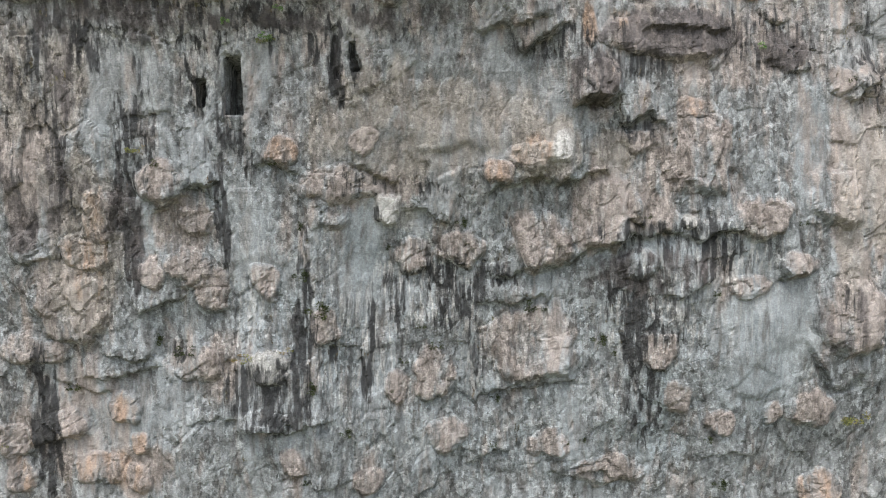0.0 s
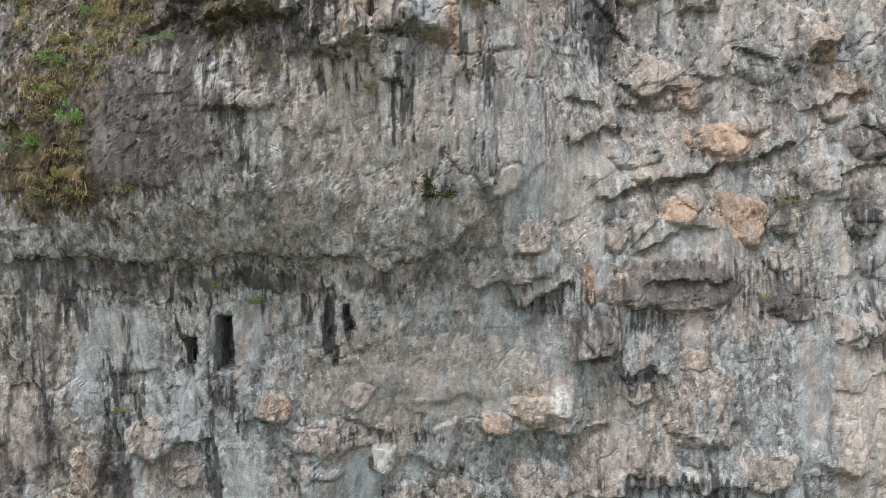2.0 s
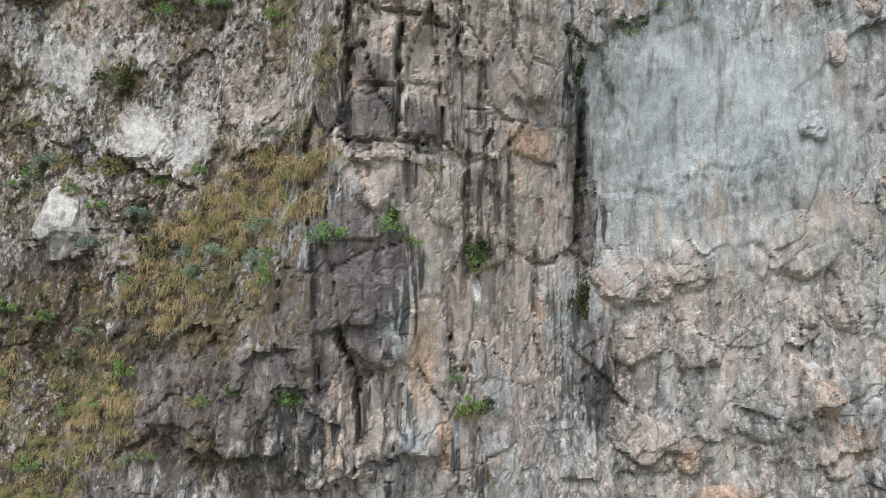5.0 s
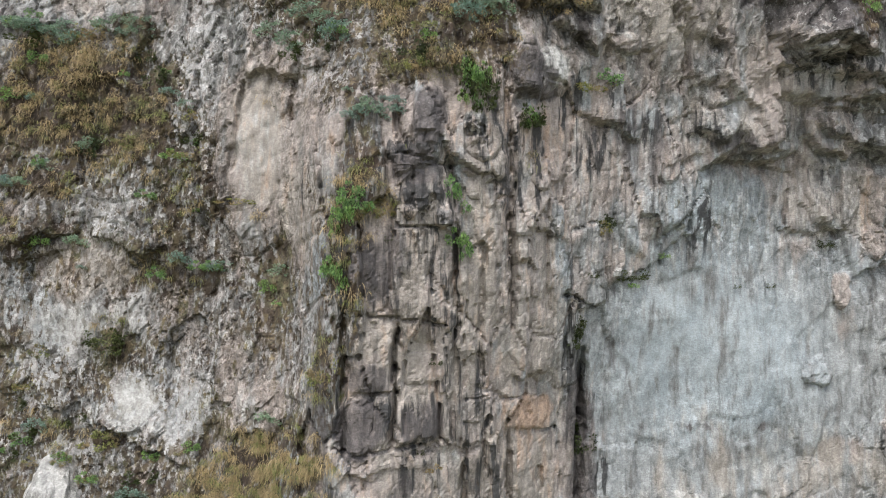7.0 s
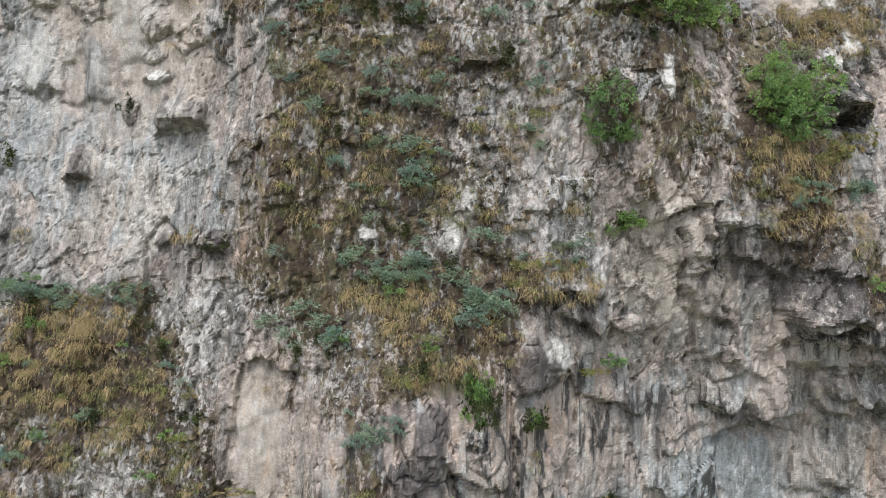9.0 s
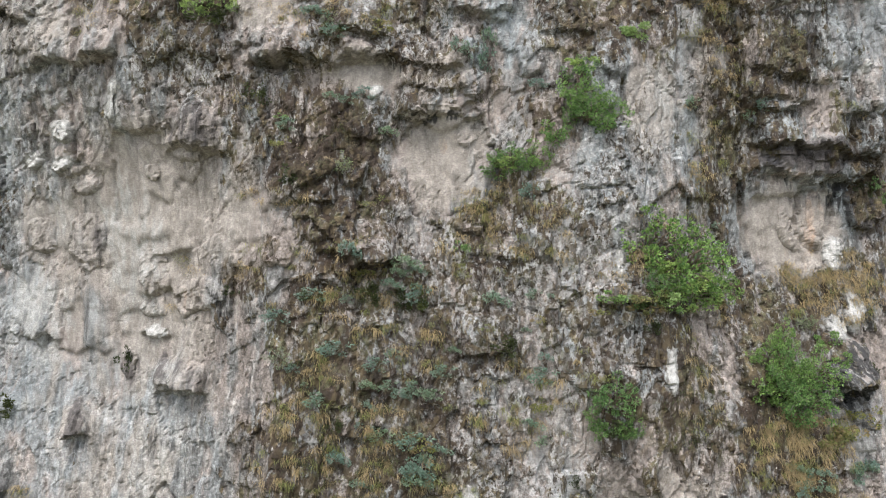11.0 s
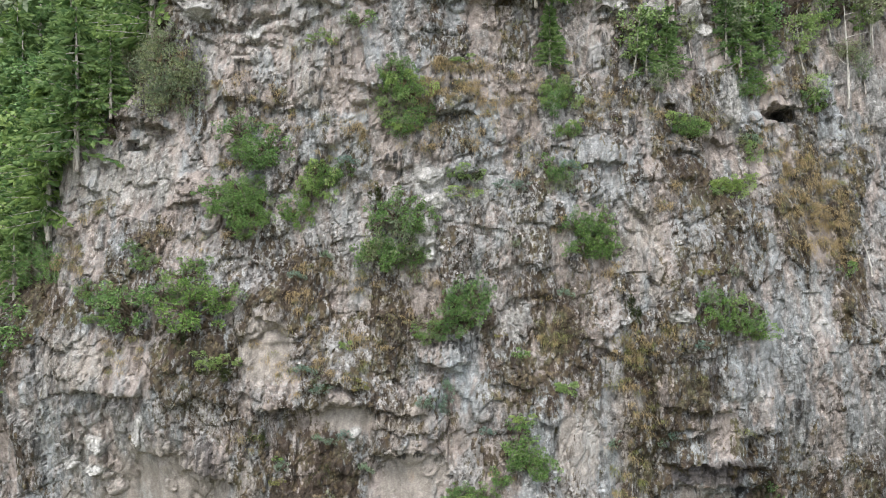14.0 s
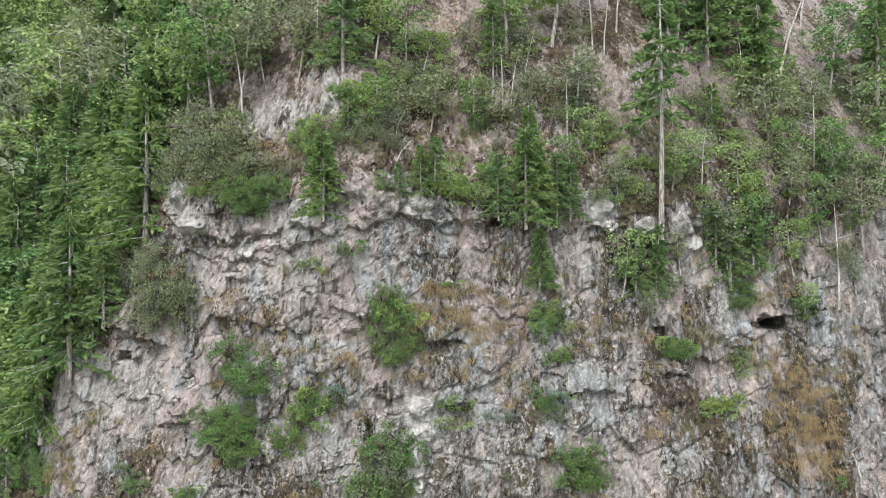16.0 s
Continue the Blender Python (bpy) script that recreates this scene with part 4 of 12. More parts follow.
tint("lichen", -6.7, 39.01, 1.16, 2, 1, 0.5)
tint("moss", -9.17, 32.36, 1.32, 1.65, 0.84, 0.5)
tint("moss", -1.99, 35.24, 0.83, 5.25, 0.84, 0.5)
tint("moss", -2.43, 32.2, 0.84, 2.1, 0.84, 0.5)
tint("moss", -11.98, 38.95, 4.51, 2.6, 0.9, 0.5)
tint("moss", -8.48, 38.8, 2.03, 2.37, 0.84, 0.5)
tint("moss", -7.5, 36.31, 2.64, 2.64, 0.6, 0.5)
tint("moss", -11.05, 35.4, 3.71, 1.35, 0.6, 0.5)
tint("moss", -4.17, 29.34, 3.3, 2.7, 1, 0.5)
tint("moss", -10.51, 30.22, 2.96, 0.99, 0.72, 0.5)
tint("orange", 2.85, 30.36, 1.08, 0.98, 0.9, 0.5)
tint("orange", -3.16, 35.43, 0.88, 2.35, 0.5, 0.5)
tint("orange", 2.58, 29.48, 0.95, 1.43, 0.6, 0.5)
tint("orange", -4.91, 37.31, 1.44, 3.2, 0.3, 0.5)
tint("orange", -10.67, 34.38, 1.01, 0.84, 0.5, 0.5)
tint("orange", 3.19, 36.43, 0.79, 2.51, 0.4, 0.5)
tint("orange", -1.57, 32.34, 0.55, 0.83, 0.4, 0.5)
tint("warm", -1.3, 32.61, 1.11, 1.66, 0.7, 0.5)
tint("warm", 1.41, 33.99, 2.7, 4.49, 0.65, 0.5)
tint("warm", 2.24, 29.83, 2.51, 3.14, 0.7, 0.5)
tint("warm", -0.07, 32.48, 1.43, 1.72, 0.6, 0.5)
tint("warm", -3.53, 35.94, 2.09, 3.89, 0.6, 0.5)
tint("warm", -4.45, 30.81, 1.85, 1.54, 0.6, 0.5)
tint("warm", 3.26, 33, 1.95, 3.9, 0.5, 0.5)
tint("warm", -10.5, 34.71, 3.35, 1.51, 0.6, 0.5)
tint("warm", -0.77, 28.96, 2.25, 2.25, 0.5, 0.5)
tint("warm", 12.49, 36.9, 3.5, 2.45, 0.6, 0.5)
tint("warm", 6.8, 26.38, 4.22, 2.46, 0.6, 0.5)
tint("warm", 12.6, 28.55, 3.62, 2.72, 0.5, 0.5)
tint("warm", -0.06, 35.04, 1.42, 2.13, 0.5, 0.5)
tint("dark", -1.43, 34.54, 0.83, 1.79, 0.66, 0.5)
tint("dark", -1.3, 30.88, 0.97, 1.25, 0.6, 0.5)
tint("dark", -0.34, 33.89, 1.41, 0.99, 0.48, 0.5)
tint("dark", -0.21, 30.7, 1, 1.14, 0.48, 0.5)
tint("dark", 0.08, 37.76, 1, 1.43, 0.66, 0.5)
tint("dark", -0.2, 36.43, 0.85, 1.27, 0.6, 0.5)
tint("dark", -1.98, 30.68, 0.41, 1.1, 0.72, 0.5)
tint("dark", 4.62, 37.84, 1.29, 1.45, 0.6, 0.5)
tint("dark", 11.02, 39.47, 2.38, 1.19, 0.72, 0.5)
tint("dark", 13.86, 39.23, 1.03, 1.72, 0.6, 0.5)
tint("dark", 1.25, 38.24, 0.59, 0.74, 0.72, 0.5)
tint("dark", 8.74, 38.6, 1.01, 0.84, 0.48, 0.5)
tint("dark", 4.95, 30.24, 0.7, 1.58, 0.48, 0.5)
tint("dark", -11.61, 35.41, 1.52, 0.68, 0.6, 0.5)
tint("dark", -2.72, 28.71, 1.54, 1.68, 0.48, 0.5)
tint("dark", -8, 35.33, 0.99, 1.32, 0.48, 0.5)
tint("dark", 5.16, 27.97, 0.53, 1.75, 0.6, 0.5)
tint("dark", 5.52, 38.56, 0.98, 1.64, 0.36, 0.5)
tint("column", 0.65, 34.38, 6.71, 9.33, 1, 0.5)
tint("column", 1.58, 28.38, 5.03, 6.1, 1, 0.5)
tint("column", 6.32, 37.52, 3.33, 4.33, 0.6, 0.5)
tint("column", 13.09, 36.58, 3.53, 2.12, 0.4, 0.5)
tint("smooth", 9.49, 31.28, 9.69, 7.18, 0.8, 0.5)
tint("smooth", -4.92, 37.79, 1.44, 3.04, 0.8, 0.5)
tint("smooth", -8.48, 30.81, 1.3, 1.3, 0.9, 0.5)
tint("smooth", -10.64, 33.03, 3.01, 1.84, 0.7, 0.5)
tint("smooth", -6.84, 30.44, 1.28, 1.6, 0.7, 0.5)
tint("smooth", -3.16, 35.43, 0.88, 2.06, 0.6, 0.5)
tint("smooth", -4.8, 30.8, 1.86, 1.4, 0.5, 0.5)
tint("blue", 8.58, 31.64, 7.51, 6.08, 1, 0.5)
tint("blue", 12.43, 34.32, 3.58, 2.15, 0.6, 0.5)
tint("blue", 6.3, 37.99, 2.65, 3.32, 0.5, 0.5)
tint("blue", 8.75, 28.78, 3.58, 1.43, 0.8, 0.5)
tint("blue", -11.74, 33.04, 2.02, 3.37, 0.4, 0.5)
tint("blue", -9.1, 30.72, 4.91, 1.97, 0.4, 0.5)
tint("blue", 12.65, 32.17, 3.98, 2.53, 0.3, 0.5)
tint("streak", 8.6, 32.71, 6.41, 4.63, 0.55, 0.5)
tint("streak", 6.52, 37.21, 3.02, 3.69, 0.5, 0.5)
tint("streak", 3.02, 36.1, 2.5, 4.69, 0.4, 0.5)
tint("streak", 11.56, 36.04, 3.52, 2.46, 0.4, 0.5)
tint("streak", -6.65, 36.29, 1.47, 4.26, 0.5, 0.5)
tint("streak", 6.76, 33.41, 1.05, 2.11, 0.6, 0.5)
ledge(3.99, 33.36, 5.19, 33.53, 0.4)
ledge(5.45, 34.16, 6.58, 34.61, 0.7, 1.5)
ledge(6.58, 34.61, 7.69, 35.71, 0.7, 1.5)
ledge(7.69, 35.71, 8.14, 37.44, 0.6)
ledge(8.14, 37.44, 9.6, 37.66, 0.8, 1.6)
ledge(9.6, 37.66, 11.28, 38.35, 0.8, 1.6)
ledge(11.46, 38.35, 13.39, 38.06, 0.6)
ledge(13.39, 34.29, 14.72, 34.87, 0.5)
ledge(-0.76, 37.17, -0.13, 36.98, 0.5)
ledge(0.08, 37.29, 1.86, 36.67, 0.45)
ledge(0.29, 35.53, 0.77, 35.58, 0.4)
ledge(2.28, 34.54, 2.84, 34.69, 0.45)
ledge(2.69, 35.68, 3.68, 35.39, 0.45)
ledge(2.31, 31.53, 3.44, 31.52, 0.4)
ledge(0.88, 32.46, 1.6, 32.39, 0.3)
ledge(-1.84, 31.65, -0.76, 31.5, 0.35)
ledge(-2.13, 33.44, -0.75, 33.31, 0.25)
ledge(-0.75, 33.31, 0.65, 33.1, 0.25)
ledge(-2.13, 30.1, -0.49, 30.08, 0.2)
ledge(-0.49, 30.08, 1.1, 29.95, 0.2)
ledge(-12.91, 34.92, -10.92, 34.97, 0.4)
ledge(-0.48, 35.91, 0.08, 36.03, 0.4)
ledge(1.1, 37.9, 1.4, 37.75, 0.3)
ledge(10.81, 35.78, 12.31, 35.71, 0.3)
ledge(-1.58, 37.14, -0.76, 37.46, 0.3)
ledge(-9.41, 29.75, -8.2, 30.02, 0.3)
ledge(-5.56, 29.86, -4.39, 30.05, 0.3)
ledge(-8.52, 34.68, -7.48, 35.15, 0.3)
ledge(13.34, 38.25, 14.53, 37.95, 0.6)
ledge(-0.21, 31.63, 0.51, 31.46, 0.25)
ledge(2.83, 36.59, 3.71, 36.96, 0.3)
ledge(2.29, 33.81, 3.08, 33.82, 0.25)
crack(-2.05, 33.44, -2.09, 31.78, 0.14, 0.45)
crack(-2.09, 31.78, -2.05, 30.13, 0.14, 0.45)
crack(-0.76, 32.96, -0.79, 32.06, 0.14, 0.45)
crack(-0.79, 32.06, -0.83, 30.23, 0.14, 0.45)
crack(0.66, 37.28, 0.74, 34.38, 0.14, 0.3)
crack(0.74, 34.38, 0.71, 29.97, 0.14, 0.3)
crack(2.21, 38.08, 2.26, 35.99, 0.14, 0.4)
crack(2.26, 35.99, 2.3, 32.96, 0.14, 0.4)
crack(3.98, 33.85, 3.99, 31.67, 0.17, 0.4)
crack(1.26, 31.44, 2.24, 30.93, 0.14, 0.3)
crack(1.41, 35.17, 1.39, 31.74, 0.14, 0.3)
crack(3.3, 35.52, 3.28, 33.32, 0.14, 0.25)
crack(4.66, 31.66, 4.41, 28.89, 0.17, 0.4)
crack(-0.77, 38.57, -0.48, 37.26, 0.14, 0.4)
crack(1.57, 30.52, 1.42, 27.46, 0.14, 0.3)
crack(2.24, 29.36, 2.32, 25.75, 0.14, 0.3)
crack(3.21, 28.72, 3.02, 25.57, 0.14, 0.3)
crack(0.96, 29.65, 0.88, 26.03, 0.14, 0.3)
crack(11.16, 36.88, 11, 35.87, 0.14, 0.2)
crack(0.08, 34.33, 0.51, 33.93, 0.14, 0.3)
crack(-3.31, 35.13, -2.77, 35.47, 0.14, 0.3)
crack(-5.65, 37.88, -5.66, 36.4, 0.14, 0.3)
knob("warm", -1.43, 32.61, 0.97, 1.52, 0.27)
knob("dark", -1.37, 30.88, 1.11, 1.25, 0.3)
knob("dark", -0.18, 30.63, 1.11, 1.2, 0.3)
knob("plain", -0.34, 33.96, 1.55, 0.85, 0.25)
knob("dark", 0.08, 37.91, 0.8, 1.29, 0.5)
knob("dark", -0.2, 36.36, 0.62, 0.85, 0.2)
knob("orange", 2.85, 30.39, 1.01, 0.91, 0.26)
knob("warm", -0.07, 32.05, 1.15, 1, 0.28)
knob("warm", -0.2, 35.02, 0.85, 1.55, 0.25)
knob("warm", 1.41, 34.29, 1.05, 0.9, 0.26)
knob("warm", 2.72, 34.23, 0.79, 0.94, 0.23)
knob("plain", 2.53, 34.97, 0.62, 0.62, 0.2)
knob("warm", 3.18, 37.19, 0.94, 0.94, 0.27)
knob("warm", 1.25, 36.9, 0.88, 1.03, 0.25)
knob("plain", -1.29, 34.55, 0.83, 1.52, 0.24)
knob("warm", 1.71, 35.63, 0.9, 1.5, 0.26)
knob("warm", 2.94, 32.51, 1.29, 1.78, 0.34)
knob("pale", 0.51, 35.65, 0.43, 0.29, 0.12)
knob("warm", 6.54, 36.41, 1.01, 2.03, 0.28)
knob("plain", 8.51, 38.73, 1.18, 1.01, 0.28)
knob("warm", 1.42, 30.82, 0.91, 0.91, 0.26)
knob("pale", -1.38, 29.63, 0.42, 0.55, 0.15)
knob("warm", -1.44, 28.88, 0.97, 0.97, 0.27)
knob("warm", 0.36, 28.7, 0.87, 1.31, 0.25)
knob("warm", 12.95, 33.79, 0.72, 1.08, 0.22)
knob("warm", 14.24, 36.6, 0.88, 1.59, 0.25)
knob("plain", 5.52, 38.56, 0.82, 1.47, 0.24)
knob("pale", 5.55, 34.33, 0.34, 0.24, 0.11)
knob("warm", -4.27, 30.82, 0.92, 1.38, 0.26)
knob("warm", 4.33, 34.52, 0.67, 1.83, 0.21)
knob("warm", 1.1, 32.78, 0.74, 0.74, 0.22)
tint("pale", -8.53, 44.99, 2.52, 2.88, 0.68, 0.5)
tint("pale", -10.03, 43.96, 1.09, 2.91, 0.48, 0.5)
tint("pale", -9.44, 46.29, 1.63, 2.17, 0.4, 0.5)
tint("pale", -6.33, 45.56, 0.68, 2.55, 0.56, 0.5)
tint("pale", -4.55, 37.89, 1.4, 3.43, 0.32, 0.5)
tint("pale", 3.71, 40.06, 0.47, 0.78, 0.8, 0.5)
tint("pale", 1.07, 44.36, 0.46, 0.92, 0.56, 0.5)
tint("pale", 0.6, 43.33, 0.46, 0.76, 0.72, 0.5)
tint("pale", 8.19, 43.86, 0.63, 0.38, 0.72, 0.5)
tint("pale", 11.47, 40.81, 1.98, 0.26, 0.64, 0.5)
tint("pale", -1.68, 43.49, 0.55, 0.46, 0.72, 0.5)
tint("pale", -10.11, 42.65, 1.44, 0.72, 0.4, 0.5)
tint("pale", 1.31, 38.3, 0.29, 0.35, 0.64, 0.5)
tint("pale", -11.81, 37.75, 0.68, 0.68, 0.56, 0.5)
tint("pale", 11.85, 45.24, 0.32, 0.65, 0.48, 0.5)
tint("pale", -5.32, 43.19, 0.49, 1.3, 0.32, 0.5)
tint("pale", -12.38, 46.05, 1.84, 1.29, 0.32, 0.5)
tint("pale", -13.36, 47.42, 1.68, 1.12, 0.32, 0.5)
tint("lichen", -6.99, 41.66, 1.2, 2.4, 1, 0.5)
tint("lichen", -6.7, 38.95, 1.64, 3.29, 1, 0.5)
tint("lichen", -9.43, 36.62, 2.16, 2.82, 1, 0.5)
tint("lichen", -2.94, 39.91, 2.06, 2.06, 0.9, 0.5)
tint("lichen", -1.86, 45.18, 4.02, 3.09, 1, 0.5)
tint("lichen", 2.9, 44.71, 4.03, 3.41, 1, 0.5)
tint("lichen", 4.95, 42.42, 2.51, 1.89, 0.9, 0.5)
tint("lichen", -4.57, 41.49, 1.89, 2.51, 0.9, 0.5)
tint("moss", -2.48, 44.71, 6.5, 4.02, 0.86, 0.5)
tint("moss", -3.41, 43.63, 1.24, 3.1, 0.96, 0.5)
tint("moss", 0.59, 40.94, 3.83, 3.54, 0.72, 0.5)
tint("moss", -3.7, 41.61, 3.07, 2.46, 0.6, 0.5)
tint("moss", -10.34, 39.78, 5.16, 2.24, 0.96, 0.5)
tint("moss", -11.13, 38.59, 3.39, 2.04, 0.72, 0.5)
tint("moss", 9.3, 44.83, 3.18, 3.18, 0.72, 0.5)
tint("moss", 12.54, 42.17, 1.14, 2.6, 0.6, 0.5)
tint("moss", -4.45, 45.47, 1.9, 1.9, 0.84, 0.5)
tint("moss", -8.94, 37.78, 2.66, 2.66, 0.6, 0.5)
tint("moss", -1.62, 36.35, 1.36, 3.27, 0.72, 0.5)
tint("moss", -0.92, 43.56, 1.82, 1.52, 0.84, 0.5)
tint("moss", 8.44, 45.98, 1.92, 1.92, 0.72, 0.5)
tint("moss", 0.29, 39.9, 0.87, 0.87, 1, 0.5)
tint("warm", 5.97, 45.24, 1.41, 3.14, 0.6, 0.5)
tint("warm", 7.08, 44.32, 1.58, 0.95, 0.75, 0.5)
tint("warm", 7.52, 42.44, 1.59, 2.54, 0.65, 0.5)
tint("warm", -4.55, 38.2, 2.03, 3.75, 0.6, 0.5)
tint("warm", -2.21, 38.09, 1.67, 1.25, 0.55, 0.5)
tint("warm", -10.3, 42.84, 1.62, 1.08, 0.7, 0.5)
tint("warm", 3.04, 38.07, 2.44, 1.83, 0.6, 0.5)
tint("warm", 11.69, 37.5, 4.13, 2.41, 0.55, 0.5)
tint("warm", 1.3, 36.12, 2.91, 3.78, 0.55, 0.5)
tint("warm", 12.27, 40.07, 3.01, 1, 0.6, 0.5)
tint("warm", -7.24, 43.46, 1.76, 2.11, 0.5, 0.5)
tint("warm", -10.61, 34.31, 2.65, 1.99, 0.6, 0.5)
tint("warm", -2.8, 35.69, 0.84, 1.68, 0.6, 0.5)
tint("orange", -5.32, 43.03, 0.65, 1.47, 0.6, 0.5)
tint("orange", -4.4, 38.2, 1.25, 2.81, 0.4, 0.5)
tint("orange", 3.04, 38.07, 0.92, 1.37, 0.6, 0.5)
tint("orange", -3.03, 38.18, 0.87, 2.31, 0.35, 0.5)
tint("orange", -0.01, 46.28, 0.47, 0.22, 1, 0.5)
tint("orange", 0.01, 39.9, 0.58, 0.72, 0.6, 0.5)
tint("orange", -3.22, 35.56, 0.72, 1.74, 0.5, 0.5)
tint("orange", 13.79, 36.41, 0.7, 2.1, 0.5, 0.5)
tint("orange", -2.35, 37.68, 0.56, 0.56, 0.5, 0.5)
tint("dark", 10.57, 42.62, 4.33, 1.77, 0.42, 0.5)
# shadowed recess under the right overhang, painted dark
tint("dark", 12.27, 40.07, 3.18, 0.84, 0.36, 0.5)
tint("dark", 2.72, 39.75, 0.91, 1.21, 0.66, 0.5)
tint("dark", 0.15, 38.48, 0.85, 1, 0.6, 0.5)
tint("dark", 3.68, 41.61, 2.17, 0.62, 0.54, 0.5)
tint("dark", -6.28, 43.51, 1.02, 1.02, 0.66, 0.5)
tint("dark", 8.26, 42.92, 1.11, 0.79, 0.6, 0.5)
tint("dark", 8.74, 38.4, 2, 0.67, 0.6, 0.5)
tint("dark", -8.16, 35.2, 0.98, 1.31, 0.6, 0.5)
tint("dark", 6.46, 38.6, 1.47, 0.98, 0.6, 0.5)
# overhung hole at z 47: its shade painted in
tint("dark", 12.05, 46.85, 1.82, 0.83, 0.72, 0.5)
tint("dark", -0.54, 37.54, 0.97, 0.56, 0.72, 0.5)
tint("dark", -8.48, 47.23, 1.6, 0.71, 0.6, 0.5)
tint("dark", 2.08, 34.97, 0.3, 0.9, 0.48, 0.5)
tint("smooth", -9.11, 44.84, 3.99, 4.71, 0.9, 0.5)
tint("smooth", -4.55, 38.05, 1.25, 3.43, 0.8, 0.5)
tint("smooth", 10.05, 36.47, 4.47, 3.44, 0.5, 0.5)
tint("smooth", -12.41, 46.42, 2.95, 2.95, 0.5, 0.5)
tint("smooth", 11.4, 39.9, 3.34, 0.83, 0.6, 0.5)
tint("blue", -9.38, 45.58, 4.35, 3.27, 0.6, 0.5)
tint("blue", -12.85, 46.63, 2.59, 2.96, 0.6, 0.5)
tint("blue", 3.66, 44.73, 2.49, 1.87, 0.4, 0.5)
tint("blue", 8.28, 35.45, 5.15, 4.12, 0.9, 0.5)
tint("blue", 5.6, 37.29, 1.96, 2.62, 0.5, 0.5)
tint("blue", 8.16, 39.74, 1.97, 1.64, 0.4, 0.5)
tint("column", 2.9, 36.68, 10.75, 6.14, 0.9, 0.5)
tint("column", 12.45, 37.14, 3.46, 2.07, 0.4, 0.5)
tint("streak", -10.23, 44.33, 1.09, 3.64, 0.4, 0.5)
tint("streak", -6.91, 40.61, 1.34, 3.36, 0.5, 0.5)
tint("streak", 8.28, 35.45, 5.15, 4.12, 0.5, 0.5)
crack(-10.86, 46.89, -10.93, 45.45, 0.15, 0.12)
crack(-10.07, 44.51, -10.15, 43.21, 0.14, 0.12)
crack(-6.74, 43.4, -6.79, 42.34, 0.14, 0.25)
crack(6.95, 43.53, 7.17, 41.66, 0.14, 0.35)
crack(7.86, 44.33, 7.84, 42.76, 0.16, 0.35)
crack(7.37, 41.82, 7.54, 40.23, 0.14, 0.25)
crack(8.36, 41.35, 8.61, 40.39, 0.14, 0.25)
crack(-3.55, 40.07, -3.64, 38.71, 0.14, 0.35)
crack(-5.27, 39.77, -5.51, 37.38, 0.14, 0.35)
crack(2.08, 40.05, 2.18, 34.45, 0.14, 0.3)
crack(0.57, 37.62, 0.66, 35.89, 0.14, 0.3)
crack(10.36, 40.4, 10.78, 38.38, 0.14, 0.2)
ledge(-5.12, 39.9, -4.4, 39.95, 0.5, 0.8)
ledge(-4.41, 39.95, -3.54, 39.84, 0.5, 0.8)
ledge(6.46, 43.84, 7, 44.13, 0.45)
ledge(7, 44.13, 7.74, 44.33, 0.45)
ledge(7.89, 43.59, 9, 43.47, 0.4, 0.7)
ledge(9, 43.47, 10.42, 43.07, 0.4, 0.7)
ledge(10.22, 40.37, 11.49, 40.23, 0.35, 0.8)
ledge(11.49, 40.23, 14.14, 39.35, 0.35, 0.8)
ledge(2.31, 39.16, 3.28, 39.18, 0.5)
ledge(3.54, 41.3, 4.71, 40.46, 0.5)
ledge(2.41, 41.66, 3.68, 41.74, 0.55)
ledge(3.68, 41.74, 4.76, 41.56, 0.55)
ledge(-0.61, 36.34, 0.26, 36.34, 0.45)
ledge(7.74, 38.67, 8.77, 38.15, 0.35, 0.7)
ledge(8.77, 38.15, 9.58, 37.96, 0.35, 0.7)
ledge(9.58, 37.96, 10.76, 38.38, 0.35, 0.7)
ledge(4.62, 38.88, 6.12, 38.28, 0.5)
ledge(-0.27, 37.97, 0.43, 37.98, 0.4)
ledge(1.01, 38.05, 1.46, 38.07, 0.35)
ledge(10.27, 41.37, 10.46, 41.21, 0.4)
ledge(10.46, 41.21, 11.03, 40.56, 0.4)
ledge(10.78, 42.47, 12.2, 42.17, 0.4)
ledge(6.85, 42.75, 7.99, 42.61, 0.35)
ledge(8.03, 41.19, 8.58, 40.8, 0.3)
ledge(-7.03, 43.17, -5.85, 42.84, 0.45)
ledge(-13.16, 42.4, -11.17, 41.92, 0.3)
ledge(-12.79, 35.16, -10.99, 35.61, 0.45)
ledge(-9.75, 35.64, -8.3, 34.56, 0.35)
ledge(1.53, 43.66, 2.93, 43.61, 0.3)
ledge(0.01, 37.65, 2.07, 36.94, 0.4)
ledge(13.12, 38.19, 14.47, 37.82, 0.3)
ledge(1.22, 44.21, 2.15, 44.15, 0.25)
ledge(-8.27, 47.03, -7.21, 46.86, 0.3)
ledge(-4.75, 44.38, -3.42, 44.03, 0.3)
ledge(-2.5, 45.83, -1.25, 46.13, 0.3)
ledge(0.15, 39.76, 0.58, 39.83, 0.3)
ledge(11.35, 36.45, 12.83, 35.52, 0.3)
ledge(6.9, 37.42, 8.01, 37.91, 0.3)
ledge(-10.76, 40.3, -8.91, 39.94, 0.3)
ledge(5.37, 44.29, 5.84, 44.14, 0.25)
ledge(10.64, 40.64, 12.38, 40.69, 0.4)
knob("warm", 7.46, 43.07, 1.17, 1.43, 0.5)
knob("warm", 8.19, 43.89, 0.79, 0.44, 0.3)
knob("plain", 11.13, 40.81, 0.99, 0.66, 0.21)
knob("warm", 12, 40.86, 1.49, 0.43, 0.15)
